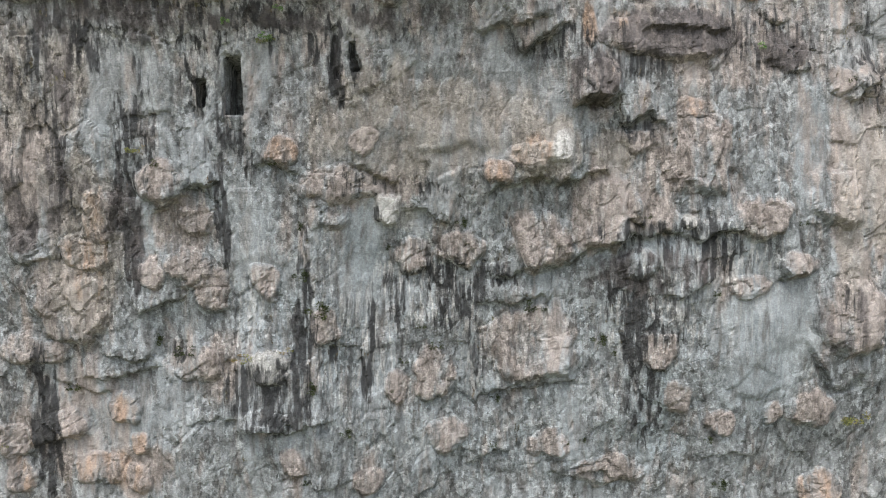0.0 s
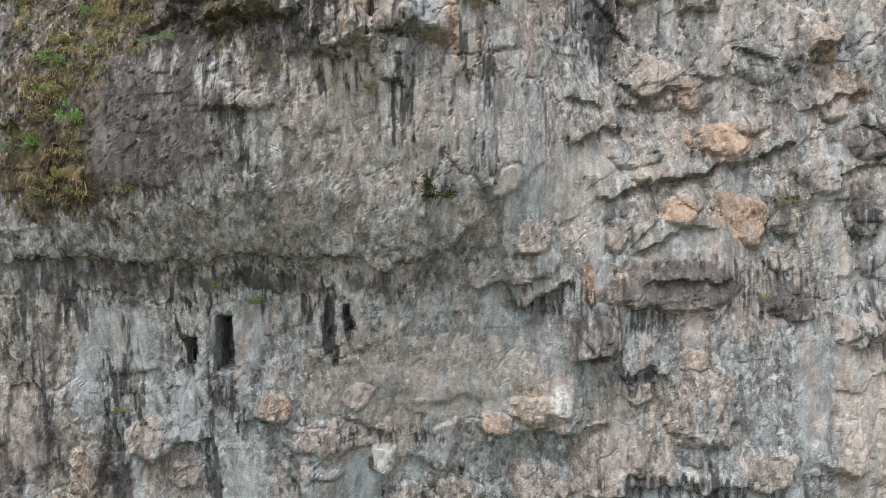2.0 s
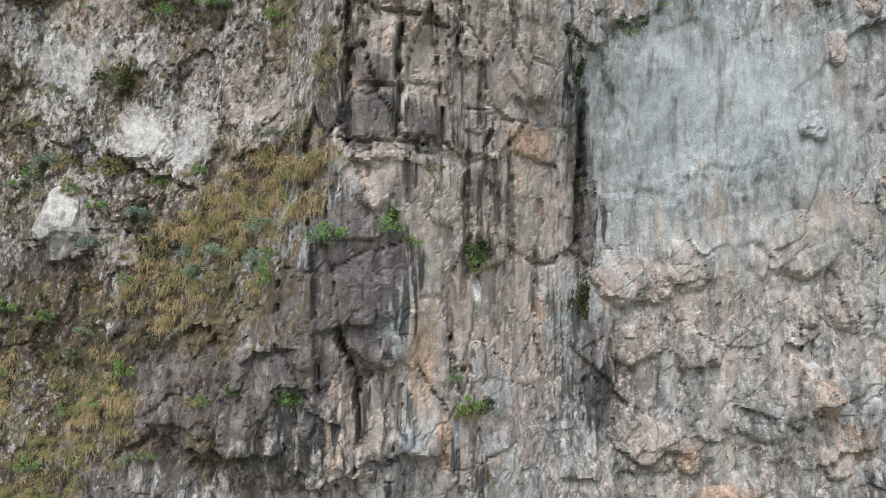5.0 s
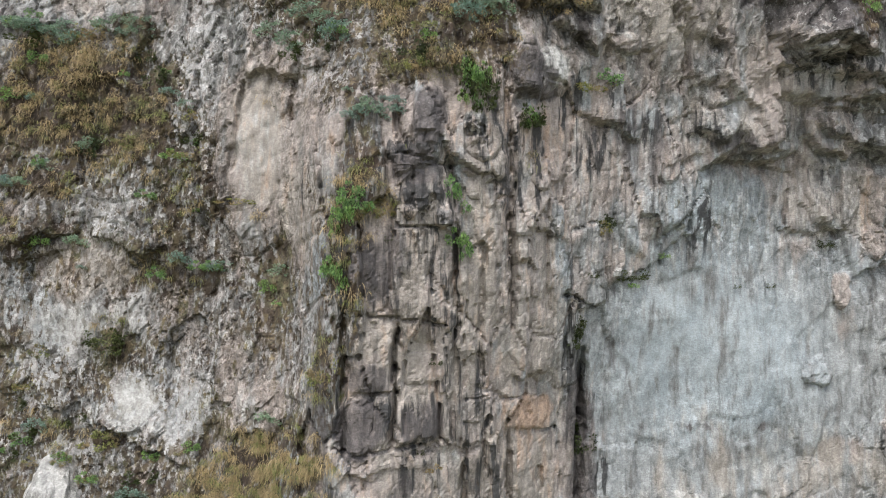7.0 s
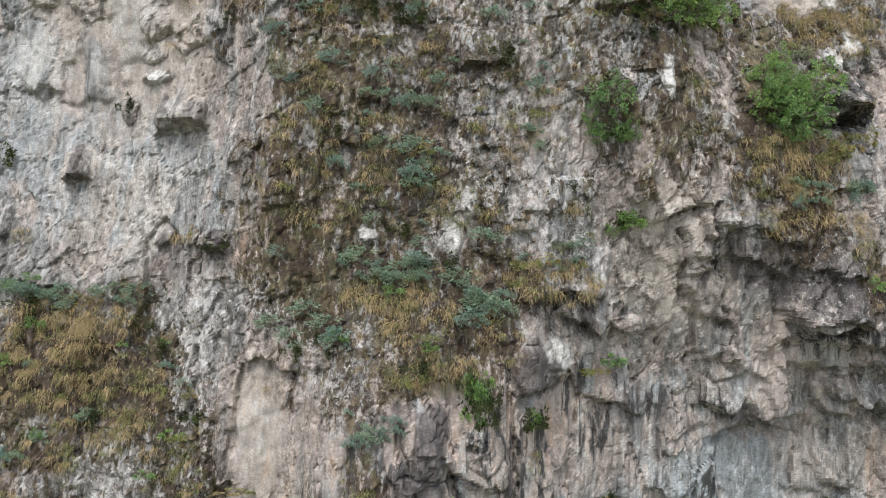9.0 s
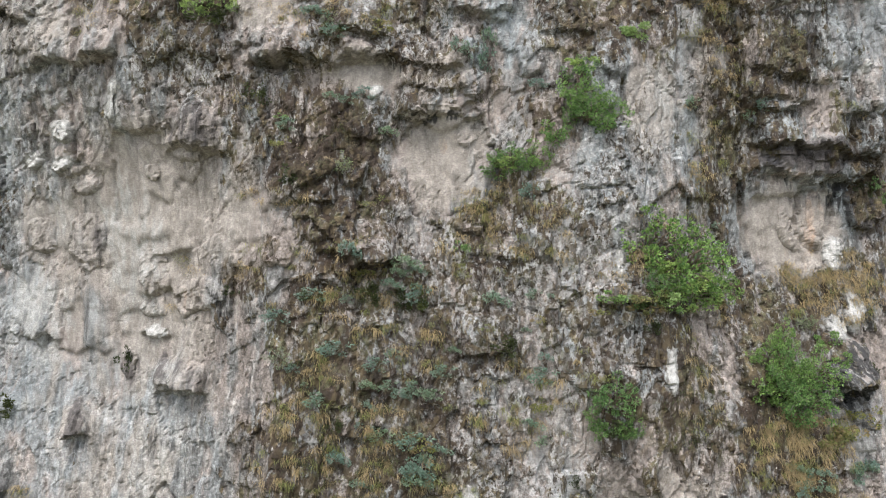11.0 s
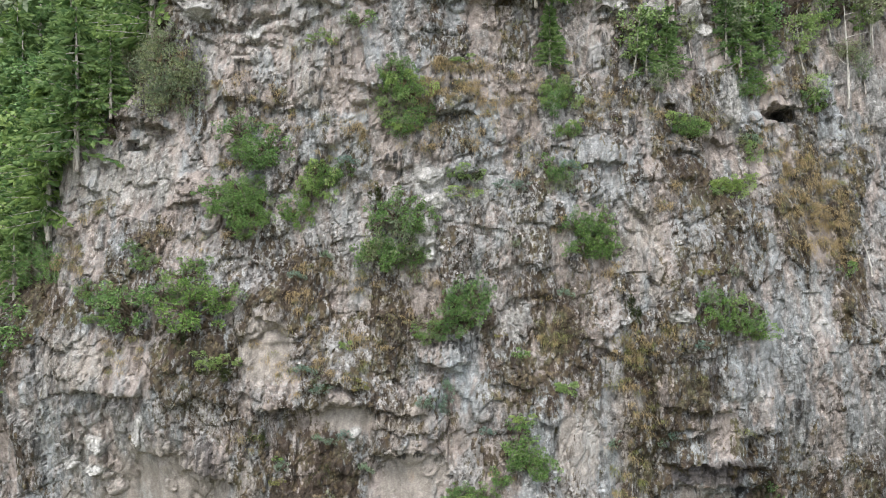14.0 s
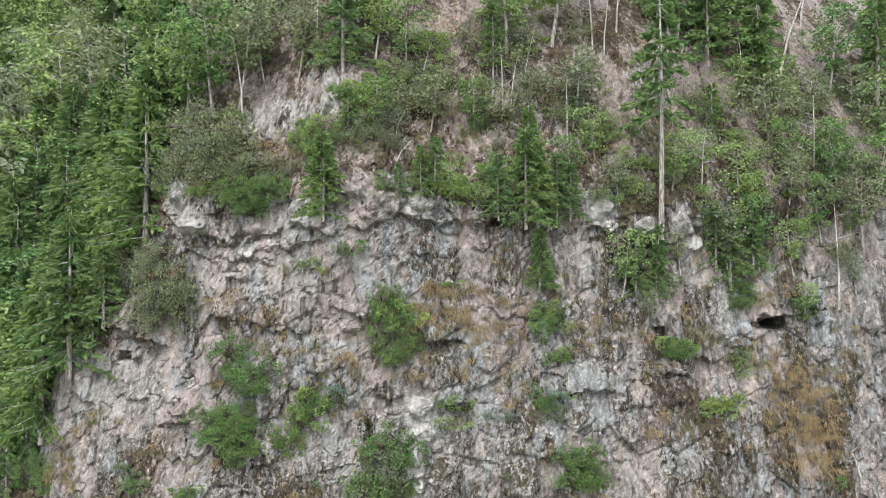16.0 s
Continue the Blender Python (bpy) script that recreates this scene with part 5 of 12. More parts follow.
knob("dark", 2.72, 39.75, 0.76, 0.97, 0.23)
knob("pale", 3.71, 40.06, 0.43, 0.71, 0.16)
knob("dark", 0.15, 38.48, 0.71, 0.85, 0.22)
knob("pale", 1.24, 38.33, 0.52, 0.49, 0.17)
knob("warm", -0.13, 36.72, 0.84, 0.92, 0.24)
knob("plain", -6.26, 43.33, 1.02, 0.75, 0.22)
knob("warm", 5.53, 40.89, 0.64, 0.41, 0.15)
knob("warm", 0.57, 35.92, 0.57, 0.28, 0.12)
knob("warm", 7.7, 41.82, 0.96, 1.12, 0.27)
knob("plain", 7.13, 36.55, 0.84, 1.51, 0.24)
knob("plain", 3.71, 40.99, 0.78, 0.93, 0.23)
knob("pale", -1.68, 43.45, 0.55, 0.46, 0.16)
knob("warm", -2.95, 40.21, 1.03, 0.59, 0.19)
knob("warm", 12.28, 36.43, 1.04, 1.22, 0.29)
knob("warm", 13.97, 35.31, 0.71, 1.24, 0.22)
knob("plain", 8.52, 39.74, 1.15, 0.99, 0.28)
knob("pale", 1.07, 44.28, 0.46, 0.92, 0.16)
knob("plain", 0.6, 43.38, 0.46, 0.91, 0.16)
knob("warm", -2.21, 38.09, 0.56, 0.83, 0.18)
knob("warm", 3.57, 37.42, 0.78, 0.93, 0.23)
knob("warm", 1.76, 36.96, 0.88, 1.62, 0.25)
knob("dark", -0.55, 37.4, 0.83, 0.56, 0.18)
knob("dark", -8.33, 34.95, 0.82, 0.98, 0.24)
knob("plain", -8.06, 43.52, 0.71, 0.71, 0.22)
knob("warm", 1.61, 38.15, 0.59, 0.88, 0.19)
knob("warm", 13.77, 37.13, 0.69, 1.04, 0.21)
knob("warm", 2.56, 35.97, 0.91, 0.91, 0.26)
knob("plain", 5.63, 36.61, 0.82, 1.65, 0.24)
knob("warm", 5.29, 34.88, 1.01, 1.68, 0.28)
knob("pale", -7.9, 47.35, 1.06, 0.7, 0.22)
knob("plain", 8.49, 46.49, 0.96, 0.8, 0.24)
tint("pale", -8.49, 45.13, 1.97, 1.61, 0.72, 0.5)
tint("pale", -6.3, 45.32, 1.02, 2.03, 0.48, 0.5)
tint("pale", -10.24, 42.63, 1.61, 1.61, 0.48, 0.5)
tint("pale", -13.06, 49.38, 1.67, 1.85, 0.64, 0.5)
tint("pale", -9.55, 51.43, 1.22, 4.54, 0.48, 0.5)
tint("pale", -5.92, 46.49, 1, 1.49, 0.4, 0.5)
tint("pale", -0.63, 51.83, 0.63, 1.27, 0.4, 0.5)
tint("pale", 3.5, 46.41, 0.46, 1.24, 0.48, 0.5)
tint("pale", 1.07, 44.42, 0.46, 0.61, 0.64, 0.5)
tint("pale", 8.15, 43.66, 0.63, 0.32, 0.72, 0.5)
tint("pale", 12.68, 50.87, 0.7, 0.7, 0.64, 0.5)
tint("pale", -8.52, 49.14, 0.69, 1.91, 0.48, 0.5)
tint("pale", 12.04, 48.85, 0.85, 0.85, 0.64, 0.5)
tint("pale", 12.22, 47.62, 1.33, 0.67, 0.4, 0.5)
tint("pale", -11.82, 52.03, 0.91, 2.91, 0.32, 0.5)
tint("pale", -12.3, 53.36, 0.73, 0.73, 0.32, 0.5)
tint("lichen", -0, 47.2, 8.7, 7.77, 0.9, 0.5)
tint("lichen", 3.69, 49.52, 4.66, 6.21, 1, 0.5)
tint("lichen", 3.64, 43.63, 2.17, 1.86, 1, 0.5)
tint("lichen", -6.89, 41.12, 1.68, 2.35, 1, 0.5)
tint("lichen", -13.08, 51.8, 2.6, 2.97, 0.6, 0.5)
tint("moss", -3.13, 46.75, 2.81, 4.05, 0.9, 0.5)
tint("moss", -0, 49.25, 7.84, 4.71, 0.66, 0.5)
tint("moss", 3.66, 47.5, 3.72, 3.1, 0.6, 0.5)
tint("moss", 6.8, 47.37, 3.48, 3.79, 0.66, 0.5)
tint("moss", -1.84, 44.28, 2.14, 1.83, 0.84, 0.5)
tint("moss", 1.09, 48.3, 1.41, 0.94, 0.84, 0.5)
tint("moss", 10.04, 45.79, 3.53, 4.82, 0.72, 0.5)
tint("moss", 7.16, 49.99, 3.23, 1.61, 0.72, 0.5)
tint("moss", -3.51, 51.39, 2.55, 2.55, 0.6, 0.5)
tint("warm", -9.12, 51.73, 3.46, 4.85, 0.55, 0.5)
tint("warm", -10.79, 44.4, 2.55, 4.37, 0.55, 0.5)
tint("warm", -8.07, 52.3, 4.08, 2.04, 0.6, 0.5)
tint("warm", 5.63, 45.95, 2.18, 3.12, 0.6, 0.5)
tint("warm", 6.73, 44.53, 1.88, 1.57, 0.7, 0.5)
tint("warm", -6.97, 42.39, 3.45, 1.72, 0.6, 0.5)
tint("warm", 0.3, 46.26, 1.24, 0.62, 0.6, 0.5)
tint("warm", 10.61, 51.85, 2.77, 3.46, 0.6, 0.5)
tint("warm", 9.09, 50.67, 0.67, 1.68, 0.5, 0.5)
tint("warm", -3.85, 52.39, 4.81, 0.96, 0.5, 0.5)
tint("warm", -6.87, 49.53, 1.68, 1.35, 0.6, 0.5)
tint("smooth", -9.35, 46.03, 4.32, 4.68, 0.8, 0.5)
tint("smooth", -9.53, 51.78, 1.75, 4.89, 0.7, 0.5)
tint("smooth", -13.06, 49.38, 1.85, 2.22, 0.6, 0.5)
tint("smooth", 10.81, 51.87, 2.43, 2.08, 0.5, 0.5)
tint("blue", -8.95, 45.85, 3.6, 3.6, 0.5, 0.5)
tint("blue", -12.39, 46.6, 3.68, 3.68, 0.6, 0.5)
tint("blue", 13.13, 52.52, 2.12, 2.12, 0.8, 0.5)
tint("blue", -13.03, 52.54, 2.97, 2.97, 0.5, 0.5)
# more painted shade in the overhung hole
tint("dark", 11.95, 47.28, 1.82, 1.16, 0.84, 0.5)
tint("dark", 10.81, 51.51, 0, 0, 1, 0.5)
tint("dark", -2.23, 50.85, 1.89, 0.95, 0.6, 0.5)
tint("dark", -3.18, 51.86, 1.43, 0.95, 0.6, 0.5)
tint("dark", -7.52, 47.4, 1.56, 1.04, 0.48, 0.5)
tint("dark", -9.55, 47.46, 0.54, 0.89, 0.72, 0.5)
tint("dark", 13.13, 52.7, 2.12, 1.06, 0.6, 0.5)
tint("dark", 1.87, 48.3, 1.25, 0.63, 0.72, 0.5)
tint("dark", -10.91, 51.4, 1.07, 1.43, 0.6, 0.5)
tint("dark", 4.87, 49.52, 1.09, 0.47, 0.6, 0.5)
tint("orange", 11.77, 51.56, 0.7, 1.4, 0.5, 0.5)
tint("orange", -0.01, 46.14, 0.46, 0.22, 1, 0.5)
tint("orange", -7.34, 49.58, 1.02, 0.68, 0.4, 0.5)
tint("orange", 11.15, 50.99, 1.04, 1.04, 0.4, 0.5)
ledge(10.93, 46.69, 12.6, 46.57, 0.6, 0.8)
ledge(4.57, 49.44, 6.04, 49.58, 0.4)
ledge(-2.54, 50.53, -0.97, 50.69, 0.35)
ledge(-4.68, 50.81, -3.32, 50.48, 0.35)
ledge(-8.42, 46.82, -6.75, 46.77, 0.35)
ledge(-3.51, 51.71, -2.53, 51.34, 0.35)
ledge(-9.14, 48.58, -7.89, 48.43, 0.3)
ledge(-13.6, 48.29, -11.95, 48.33, 0.4)
ledge(-4.53, 52.44, -3.35, 52.19, 0.3)
ledge(-8.55, 49.9, -7.51, 49.83, 0.25)
ledge(9.81, 52.66, 11.94, 52.54, 0.4)
ledge(-11.46, 45.31, -10.69, 45.49, 0.4)
ledge(-1.88, 48.94, -0.63, 49.09, 0.25)
ledge(0.93, 48.15, 2.18, 48.1, 0.35)
ledge(-12.09, 47.69, -10.09, 48, 0.25)
ledge(1.23, 45.8, 2.62, 45.64, 0.25)
ledge(5.68, 49.56, 6.9, 49.15, 0.25)
ledge(2.57, 43.95, 3.64, 44.25, 0.25)
ledge(3.95, 47.34, 4.85, 47.03, 0.25)
pocket(12.05, 46.91, 1.16, 0.5, 0.6)
knob("plain", -7.51, 47.23, 1.56, 1.04, 0.4)
knob("plain", -9.55, 47.46, 0.54, 0.89, 0.18)
knob("plain", -10.91, 51.4, 1.07, 1.43, 0.3)
knob("plain", -8.46, 49.99, 0.86, 0.86, 0.25)
knob("pale", -8.54, 48.47, 0.88, 0.42, 0.15)
knob("plain", 11.87, 47.62, 1.5, 0.83, 0.5)
knob("pale", 12.04, 48.77, 0.78, 1.02, 0.23)
knob("pale", 12.75, 49.15, 0.52, 1.21, 0.17)
knob("dark", 12.58, 47.81, 1.01, 1.01, 0.28)
knob("warm", 12.41, 51.04, 0.7, 0.59, 0.19)
knob("pale", 5.07, 50.64, 0.31, 0.78, 0.13)
knob("plain", -3.18, 51.7, 0.95, 0.8, 0.24)
knob("plain", -1.91, 51.01, 1.42, 0.63, 0.2)
knob("plain", -4.33, 50.94, 0.8, 0.8, 0.24)
knob("warm", 11.78, 51.74, 0.7, 1.4, 0.21)
knob("plain", -12.67, 51.56, 0.92, 1.1, 0.26)
knob("warm", -7.51, 49.58, 0.68, 1.02, 0.21)
knob("plain", -8.77, 50.51, 0.69, 1.04, 0.21)
knob("pale", 0.6, 43.37, 0.45, 1.06, 0.16)
knob("plain", 1.4, 48.3, 0.94, 0.31, 0.13)
knob("pale", 6.49, 47.69, 0.32, 1.26, 0.13)
tint("warm", -8.95, 52.7, 5.47, 4.44, 0.72, 0.5)
tint("warm", -1.8, 56.13, 1.93, 1.13, 0.75, 0.5)
tint("warm", 0.48, 54.19, 1.75, 1.59, 0.75, 0.5)
tint("warm", -4.62, 58.83, 1.32, 2.14, 0.7, 0.5)
tint("warm", -5.01, 52.12, 2.89, 2.57, 0.65, 0.5)
tint("warm", 6.28, 55.98, 2.29, 2.61, 0.6, 0.5)
tint("warm", 11.08, 51.61, 3.1, 2.75, 0.75, 0.5)
tint("warm", 11.36, 55.74, 1.55, 1.38, 0.6, 0.5)
tint("warm", -2.66, 59.29, 3.28, 1.48, 0.4, 0.5)
tint("warm", 6.64, 52.73, 1.45, 2.25, 0.6, 0.5)
tint("warm", -0.63, 52.77, 2.05, 1.89, 0.55, 0.5)
tint("warm", -11.62, 55.7, 2.86, 2.15, 0.6, 0.5)
tint("warm", 4.52, 54.02, 1.9, 0.95, 0.65, 0.5)
tint("warm", -12.92, 51.9, 1.46, 2.93, 0.5, 0.5)
tint("orange", 7.12, 52.72, 0.81, 0.97, 0.6, 0.5)
tint("orange", 11.01, 53.33, 0.69, 0.69, 0.3, 0.5)
tint("orange", 0.64, 54.19, 0.96, 0.96, 0.25, 0.5)
tint("orange", 11.65, 52.29, 0.69, 1.56, 0.45, 0.5)
tint("pale", -11.51, 54.8, 1, 0.64, 0.8, 0.5)
tint("pale", -9.41, 55.28, 0.41, 1.1, 0.72, 0.5)
tint("pale", -11.79, 53.73, 0.79, 0.36, 0.72, 0.5)
tint("pale", -13.06, 48.97, 1.65, 2.2, 0.56, 0.5)
tint("pale", -12.41, 57.56, 2.01, 2.19, 0.32, 0.5)
tint("pale", -1.63, 55.56, 0.32, 0.32, 0.64, 0.5)
tint("pale", 2.07, 54.19, 0.96, 0.96, 0.48, 0.5)
tint("pale", 6.6, 55.66, 0.98, 1.97, 0.48, 0.5)
tint("pale", 5.18, 51.52, 0.62, 0.93, 0.56, 0.5)
tint("pale", -0.32, 51.52, 0.94, 0.94, 0.48, 0.5)
tint("pale", 12.39, 50.89, 0.59, 0.94, 0.72, 0.5)
tint("pale", 1.76, 55.31, 0.32, 0.64, 0.48, 0.5)
tint("pale", 3.79, 59.46, 0.82, 1.65, 0.48, 0.5)
tint("pale", -8.48, 50.49, 0.68, 1.02, 0.48, 0.5)
tint("pale", -8.65, 49.24, 0.86, 0.52, 0.56, 0.5)
tint("pale", -13.56, 51.7, 0.74, 1.11, 0.48, 0.5)
tint("pale", 13.06, 56.47, 0.35, 0.35, 0.72, 0.5)
tint("pale", -9.23, 51.84, 1.03, 5.16, 0.28, 0.5)
tint("lichen", 3.61, 58.95, 1.48, 3.28, 1, 0.5)
tint("lichen", 5.25, 53.07, 4.09, 3.46, 0.9, 0.5)
tint("lichen", -0, 51.21, 3.13, 2.51, 1, 0.5)
tint("lichen", -1.98, 57.95, 6.51, 3.25, 0.9, 0.5)
tint("lichen", -7.05, 56.72, 3.33, 3.33, 0.9, 0.5)
tint("lichen", 9.87, 59.81, 6.82, 4.09, 0.9, 0.5)
tint("lichen", 1.91, 54.03, 1.91, 1.59, 1, 0.5)
tint("moss", -2.57, 54.04, 3.18, 3.18, 0.72, 0.5)
tint("moss", -0.16, 52.14, 6.3, 3.15, 0.6, 0.5)
tint("moss", -7.55, 57.93, 5.04, 2.02, 0.72, 0.5)
tint("moss", -0.99, 58.6, 6.51, 3.25, 0.6, 0.5)
tint("moss", 5.25, 58.82, 4.3, 3.31, 0.6, 0.5)
tint("moss", 2.2, 52.45, 2.52, 1.26, 0.72, 0.5)
tint("moss", 8.4, 54.02, 2, 5, 0.6, 0.5)
tint("moss", 8.92, 58.06, 3.37, 3.37, 0.6, 0.5)
tint("moss", -4.46, 50.87, 3.18, 1.91, 0.6, 0.5)
tint("moss", -5.88, 55.69, 1.97, 0.98, 0.6, 0.5)
tint("smooth", -9.21, 52.18, 3.09, 5.16, 0.8, 0.5)
tint("smooth", -1.8, 56.05, 1.45, 0.8, 0.8, 0.5)
tint("smooth", 0.48, 54.19, 1.27, 1.43, 0.7, 0.5)
tint("smooth", -4.62, 58.83, 0.82, 1.65, 0.6, 0.5)
tint("smooth", 2.75, 56.94, 1.94, 2.1, 0.3, 0.5)
tint("smooth", 11.09, 51.78, 2.58, 2.07, 0.8, 0.5)
tint("smooth", 6.45, 55.98, 0.98, 2.29, 0.5, 0.5)
tint("smooth", -12.84, 48.98, 1.64, 2.56, 0.5, 0.5)
tint("smooth", -11.89, 51.75, 2.88, 2.16, 0.6, 0.5)
tint("blue", 2.75, 56.94, 2.1, 2.43, 0.3, 0.5)
tint("blue", 11.74, 54.02, 3.47, 1.39, 0.9, 0.5)
tint("blue", 13.42, 52.26, 1.58, 1.76, 1, 0.5)
tint("blue", 5.24, 52.76, 3.46, 2.51, 0.5, 0.5)
tint("blue", 1.95, 58.25, 2.27, 1.3, 0.5, 0.5)
tint("blue", 11.46, 57.47, 4.14, 2.07, 0.4, 0.5)
tint("blue", -12.84, 48.98, 2.56, 3.65, 0.5, 0.5)
tint("blue", -11.04, 51.96, 2.12, 1.77, 0.4, 0.5)
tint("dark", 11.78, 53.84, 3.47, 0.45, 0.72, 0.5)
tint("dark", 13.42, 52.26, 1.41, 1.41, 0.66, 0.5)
# recess behind the shrubs: shade painted as a dark patch
tint("dark", 1.79, 58.75, 1.95, 0.81, 0.54, 0.5)
tint("dark", -2.63, 56.96, 0, 0, 1, 0.5)
tint("dark", -12.43, 57.75, 0.55, 1.46, 0.36, 0.5)
tint("dark", -2.87, 53.09, 2.53, 0.63, 0.48, 0.5)
tint("dark", -7.72, 54.73, 1.67, 1, 0.36, 0.5)
tint("dark", 12.68, 58.23, 1.05, 1.05, 0.36, 0.5)
tint("dark", 0.32, 54.83, 1.44, 0.32, 0.6, 0.5)
ledge(-9.71, 54.73, -8.57, 54.71, 0.4)
ledge(-5.39, 56.51, -3.26, 56.3, 0.45)
ledge(-2.78, 56.46, -0.98, 56.5, 0.45)
ledge(-0.96, 54.67, 0.32, 54.64, 0.35)
ledge(0.32, 54.64, 1.6, 54.91, 0.35)
ledge(-5, 59.75, -3.78, 59.12, 0.45)
ledge(-7.61, 54.03, -5.93, 54.05, 0.35)
ledge(-10.45, 57.07, -9.36, 56.74, 0.4)
ledge(-4.31, 52.26, -2.53, 53.22, 0.35)
ledge(6.42, 58.85, 7.77, 58.18, 0.4)
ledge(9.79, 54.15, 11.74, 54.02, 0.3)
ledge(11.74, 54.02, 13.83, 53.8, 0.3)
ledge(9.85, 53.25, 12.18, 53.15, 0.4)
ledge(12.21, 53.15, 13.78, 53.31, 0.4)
ledge(-2.24, 52.85, -1.92, 52.77, 0.3)
ledge(0.65, 57.92, 2.27, 57.76, 0.35)
ledge(-9.25, 51.32, -8.03, 51.54, 0.3)
ledge(-13.94, 58.64, -12.7, 58.43, 0.4)
ledge(-12.45, 56.83, -11.31, 56.76, 0.35)
ledge(-2.63, 57.45, -1.15, 57.27, 0.3)
ledge(-0.98, 56.29, 0.98, 56.2, 0.35)
ledge(4.49, 56.29, 5.1, 55.64, 0.3)
ledge(3.25, 57.44, 4.74, 57.29, 0.3)
ledge(9.67, 59.46, 10.58, 59.34, 0.3)
ledge(-0.98, 55.8, 1.13, 55.47, 0.3)
ledge(-8.73, 52.71, -7.98, 52.38, 0.25)
ledge(9.27, 56.38, 11.13, 56.08, 0.3)
ledge(-4.45, 49.93, -2.5, 50.14, 0.3)
ledge(-3.14, 50.9, -1.88, 51.07, 0.3)
ledge(-11.97, 53.37, -10.06, 53.56, 0.3)
ledge(-5.71, 57.01, -4.73, 56.82, 0.3)
ledge(12.4, 55.06, 14.15, 55.26, 0.35)
ledge(7.25, 58.7, 8.31, 59.42, 0.3)
ledge(1.09, 50.89, 2.49, 50.6, 0.25)
ledge(-9.06, 49.58, -7.88, 49.82, 0.3)
crack(9.26, 53.01, 9.58, 50.65, 0.17, 0.4)
crack(11.45, 52.98, 11.08, 51.61, 0.14, 0.3)
crack(11.08, 51.61, 11.84, 50.91, 0.14, 0.3)
crack(12.6, 52.97, 12.23, 51.59, 0.14, 0.3)
crack(9, 58.07, 9.16, 54.02, 0.15, 0.35)
crack(1.77, 55.63, 1.78, 54.35, 0.14, 0.25)
crack(5.43, 55.8, 5.34, 54.66, 0.14, 0.25)
crack(-9.82, 53.73, -9.94, 51.99, 0.14, 0.2)
crack(-0.96, 54.67, -0.87, 53.72, 0.14, 0.2)
crack(-4.65, 52.12, -4.46, 50.87, 0.14, 0.2)
knob("pale", -1.63, 55.56, 0.32, 0.38, 0.13)
knob("pale", 12.37, 50.86, 0.62, 1, 0.2)
knob("warm", 11.86, 52.11, 0.62, 1.56, 0.2)
knob("plain", 0, 55.31, 0.64, 0.64, 0.2)
knob("plain", 1.28, 55.79, 0.8, 0.8, 0.24)
knob("warm", 0.65, 56.44, 0.8, 0.32, 0.13)
knob("warm", 0.64, 54.99, 0.8, 0.32, 0.13)
knob("plain", 10.56, 54.02, 1.03, 0.51, 0.17)
knob("plain", 11.92, 54.1, 1.22, 0.7, 0.21)
knob("plain", 13.17, 53.49, 1.06, 0.53, 0.18)
knob("dark", 13.42, 52.26, 1.23, 1.23, 0.33)
knob("warm", -2.13, 56.87, 0.81, 0.65, 0.2)
knob("plain", -4.73, 56.82, 0.98, 0.98, 0.28)
knob("plain", -10.9, 53.2, 1.06, 0.88, 0.25)
knob("warm", -11.43, 54.09, 1.07, 0.71, 0.22)
knob("plain", -10.91, 51.07, 1.06, 1.06, 0.35)
knob("plain", -8.46, 53.39, 0.68, 0.51, 0.17)
knob("plain", -8.48, 50.4, 0.68, 1.02, 0.21)
knob("plain", -8.65, 49.24, 1.04, 0.69, 0.21)
knob("plain", -5.3, 59.55, 1, 1.5, 0.28)
knob("plain", 6.76, 58.86, 1, 1, 0.28)
knob("pale", 10.11, 59.57, 0.85, 0.41, 0.15)
knob("plain", 12.05, 57.14, 1.04, 1.39, 0.29)
knob("plain", -3.63, 58.81, 0.82, 0.98, 0.24)
knob("plain", -12.43, 57.75, 1.64, 1.1, 0.3)
knob("plain", -2.24, 53.09, 0.63, 0.63, 0.2)
knob("plain", -6.99, 49.74, 1.5, 1, 0.28)
knob("plain", 1.79, 58.25, 1.46, 0.81, 0.24)
knob("plain", 2.91, 56.61, 0.97, 1.29, 0.27)
knob("pale", 13.18, 56.55, 0.28, 0.35, 0.12)
knob("plain", -7.01, 54.23, 1.82, 0.99, 0.28)
knob("plain", -3.74, 56.48, 0.97, 0.49, 0.17)
knob("plain", -1.65, 57.44, 0.97, 0.65, 0.2)
knob("plain", 10.91, 56.41, 1.03, 0.86, 0.25)
knob("plain", 13.51, 55.96, 0.71, 1.24, 0.22)
knob("plain", -1.78, 54.51, 1.11, 0.8, 0.24)
knob("plain", -3.48, 52.14, 0.95, 0.79, 0.23)
knob("plain", -1.74, 50.76, 1.25, 0.93, 0.27)
knob("plain", -5.35, 50.83, 0.96, 0.8, 0.24)
knob("plain", 1.1, 51.82, 0.95, 0.79, 0.23)
knob("warm", 0.95, 54.19, 0.48, 0.48, 0.17)
knob("plain", 8.76, 55.02, 0.84, 1, 0.24)
knob("plain", -6.2, 56.86, 0.82, 0.82, 0.24)
knob("plain", -3.28, 57.46, 0.98, 0.65, 0.2)
tint("pale", -11.58, 64.91, 4.82, 2.41, 0.44, 0.5)
tint("pale", -13.33, 65.11, 3.19, 1.82, 0.4, 0.5)
tint("pale", 1.05, 64.69, 0.87, 0.79, 0.8, 0.5)
tint("pale", 0.98, 62.83, 0.39, 0.97, 0.8, 0.5)
tint("pale", 1.14, 63.62, 0.78, 0.39, 0.56, 0.5)
tint("pale", 1.17, 61.79, 0.39, 0.46, 0.72, 0.5)
tint("pale", -3.47, 68.26, 1.03, 2.26, 0.48, 0.5)
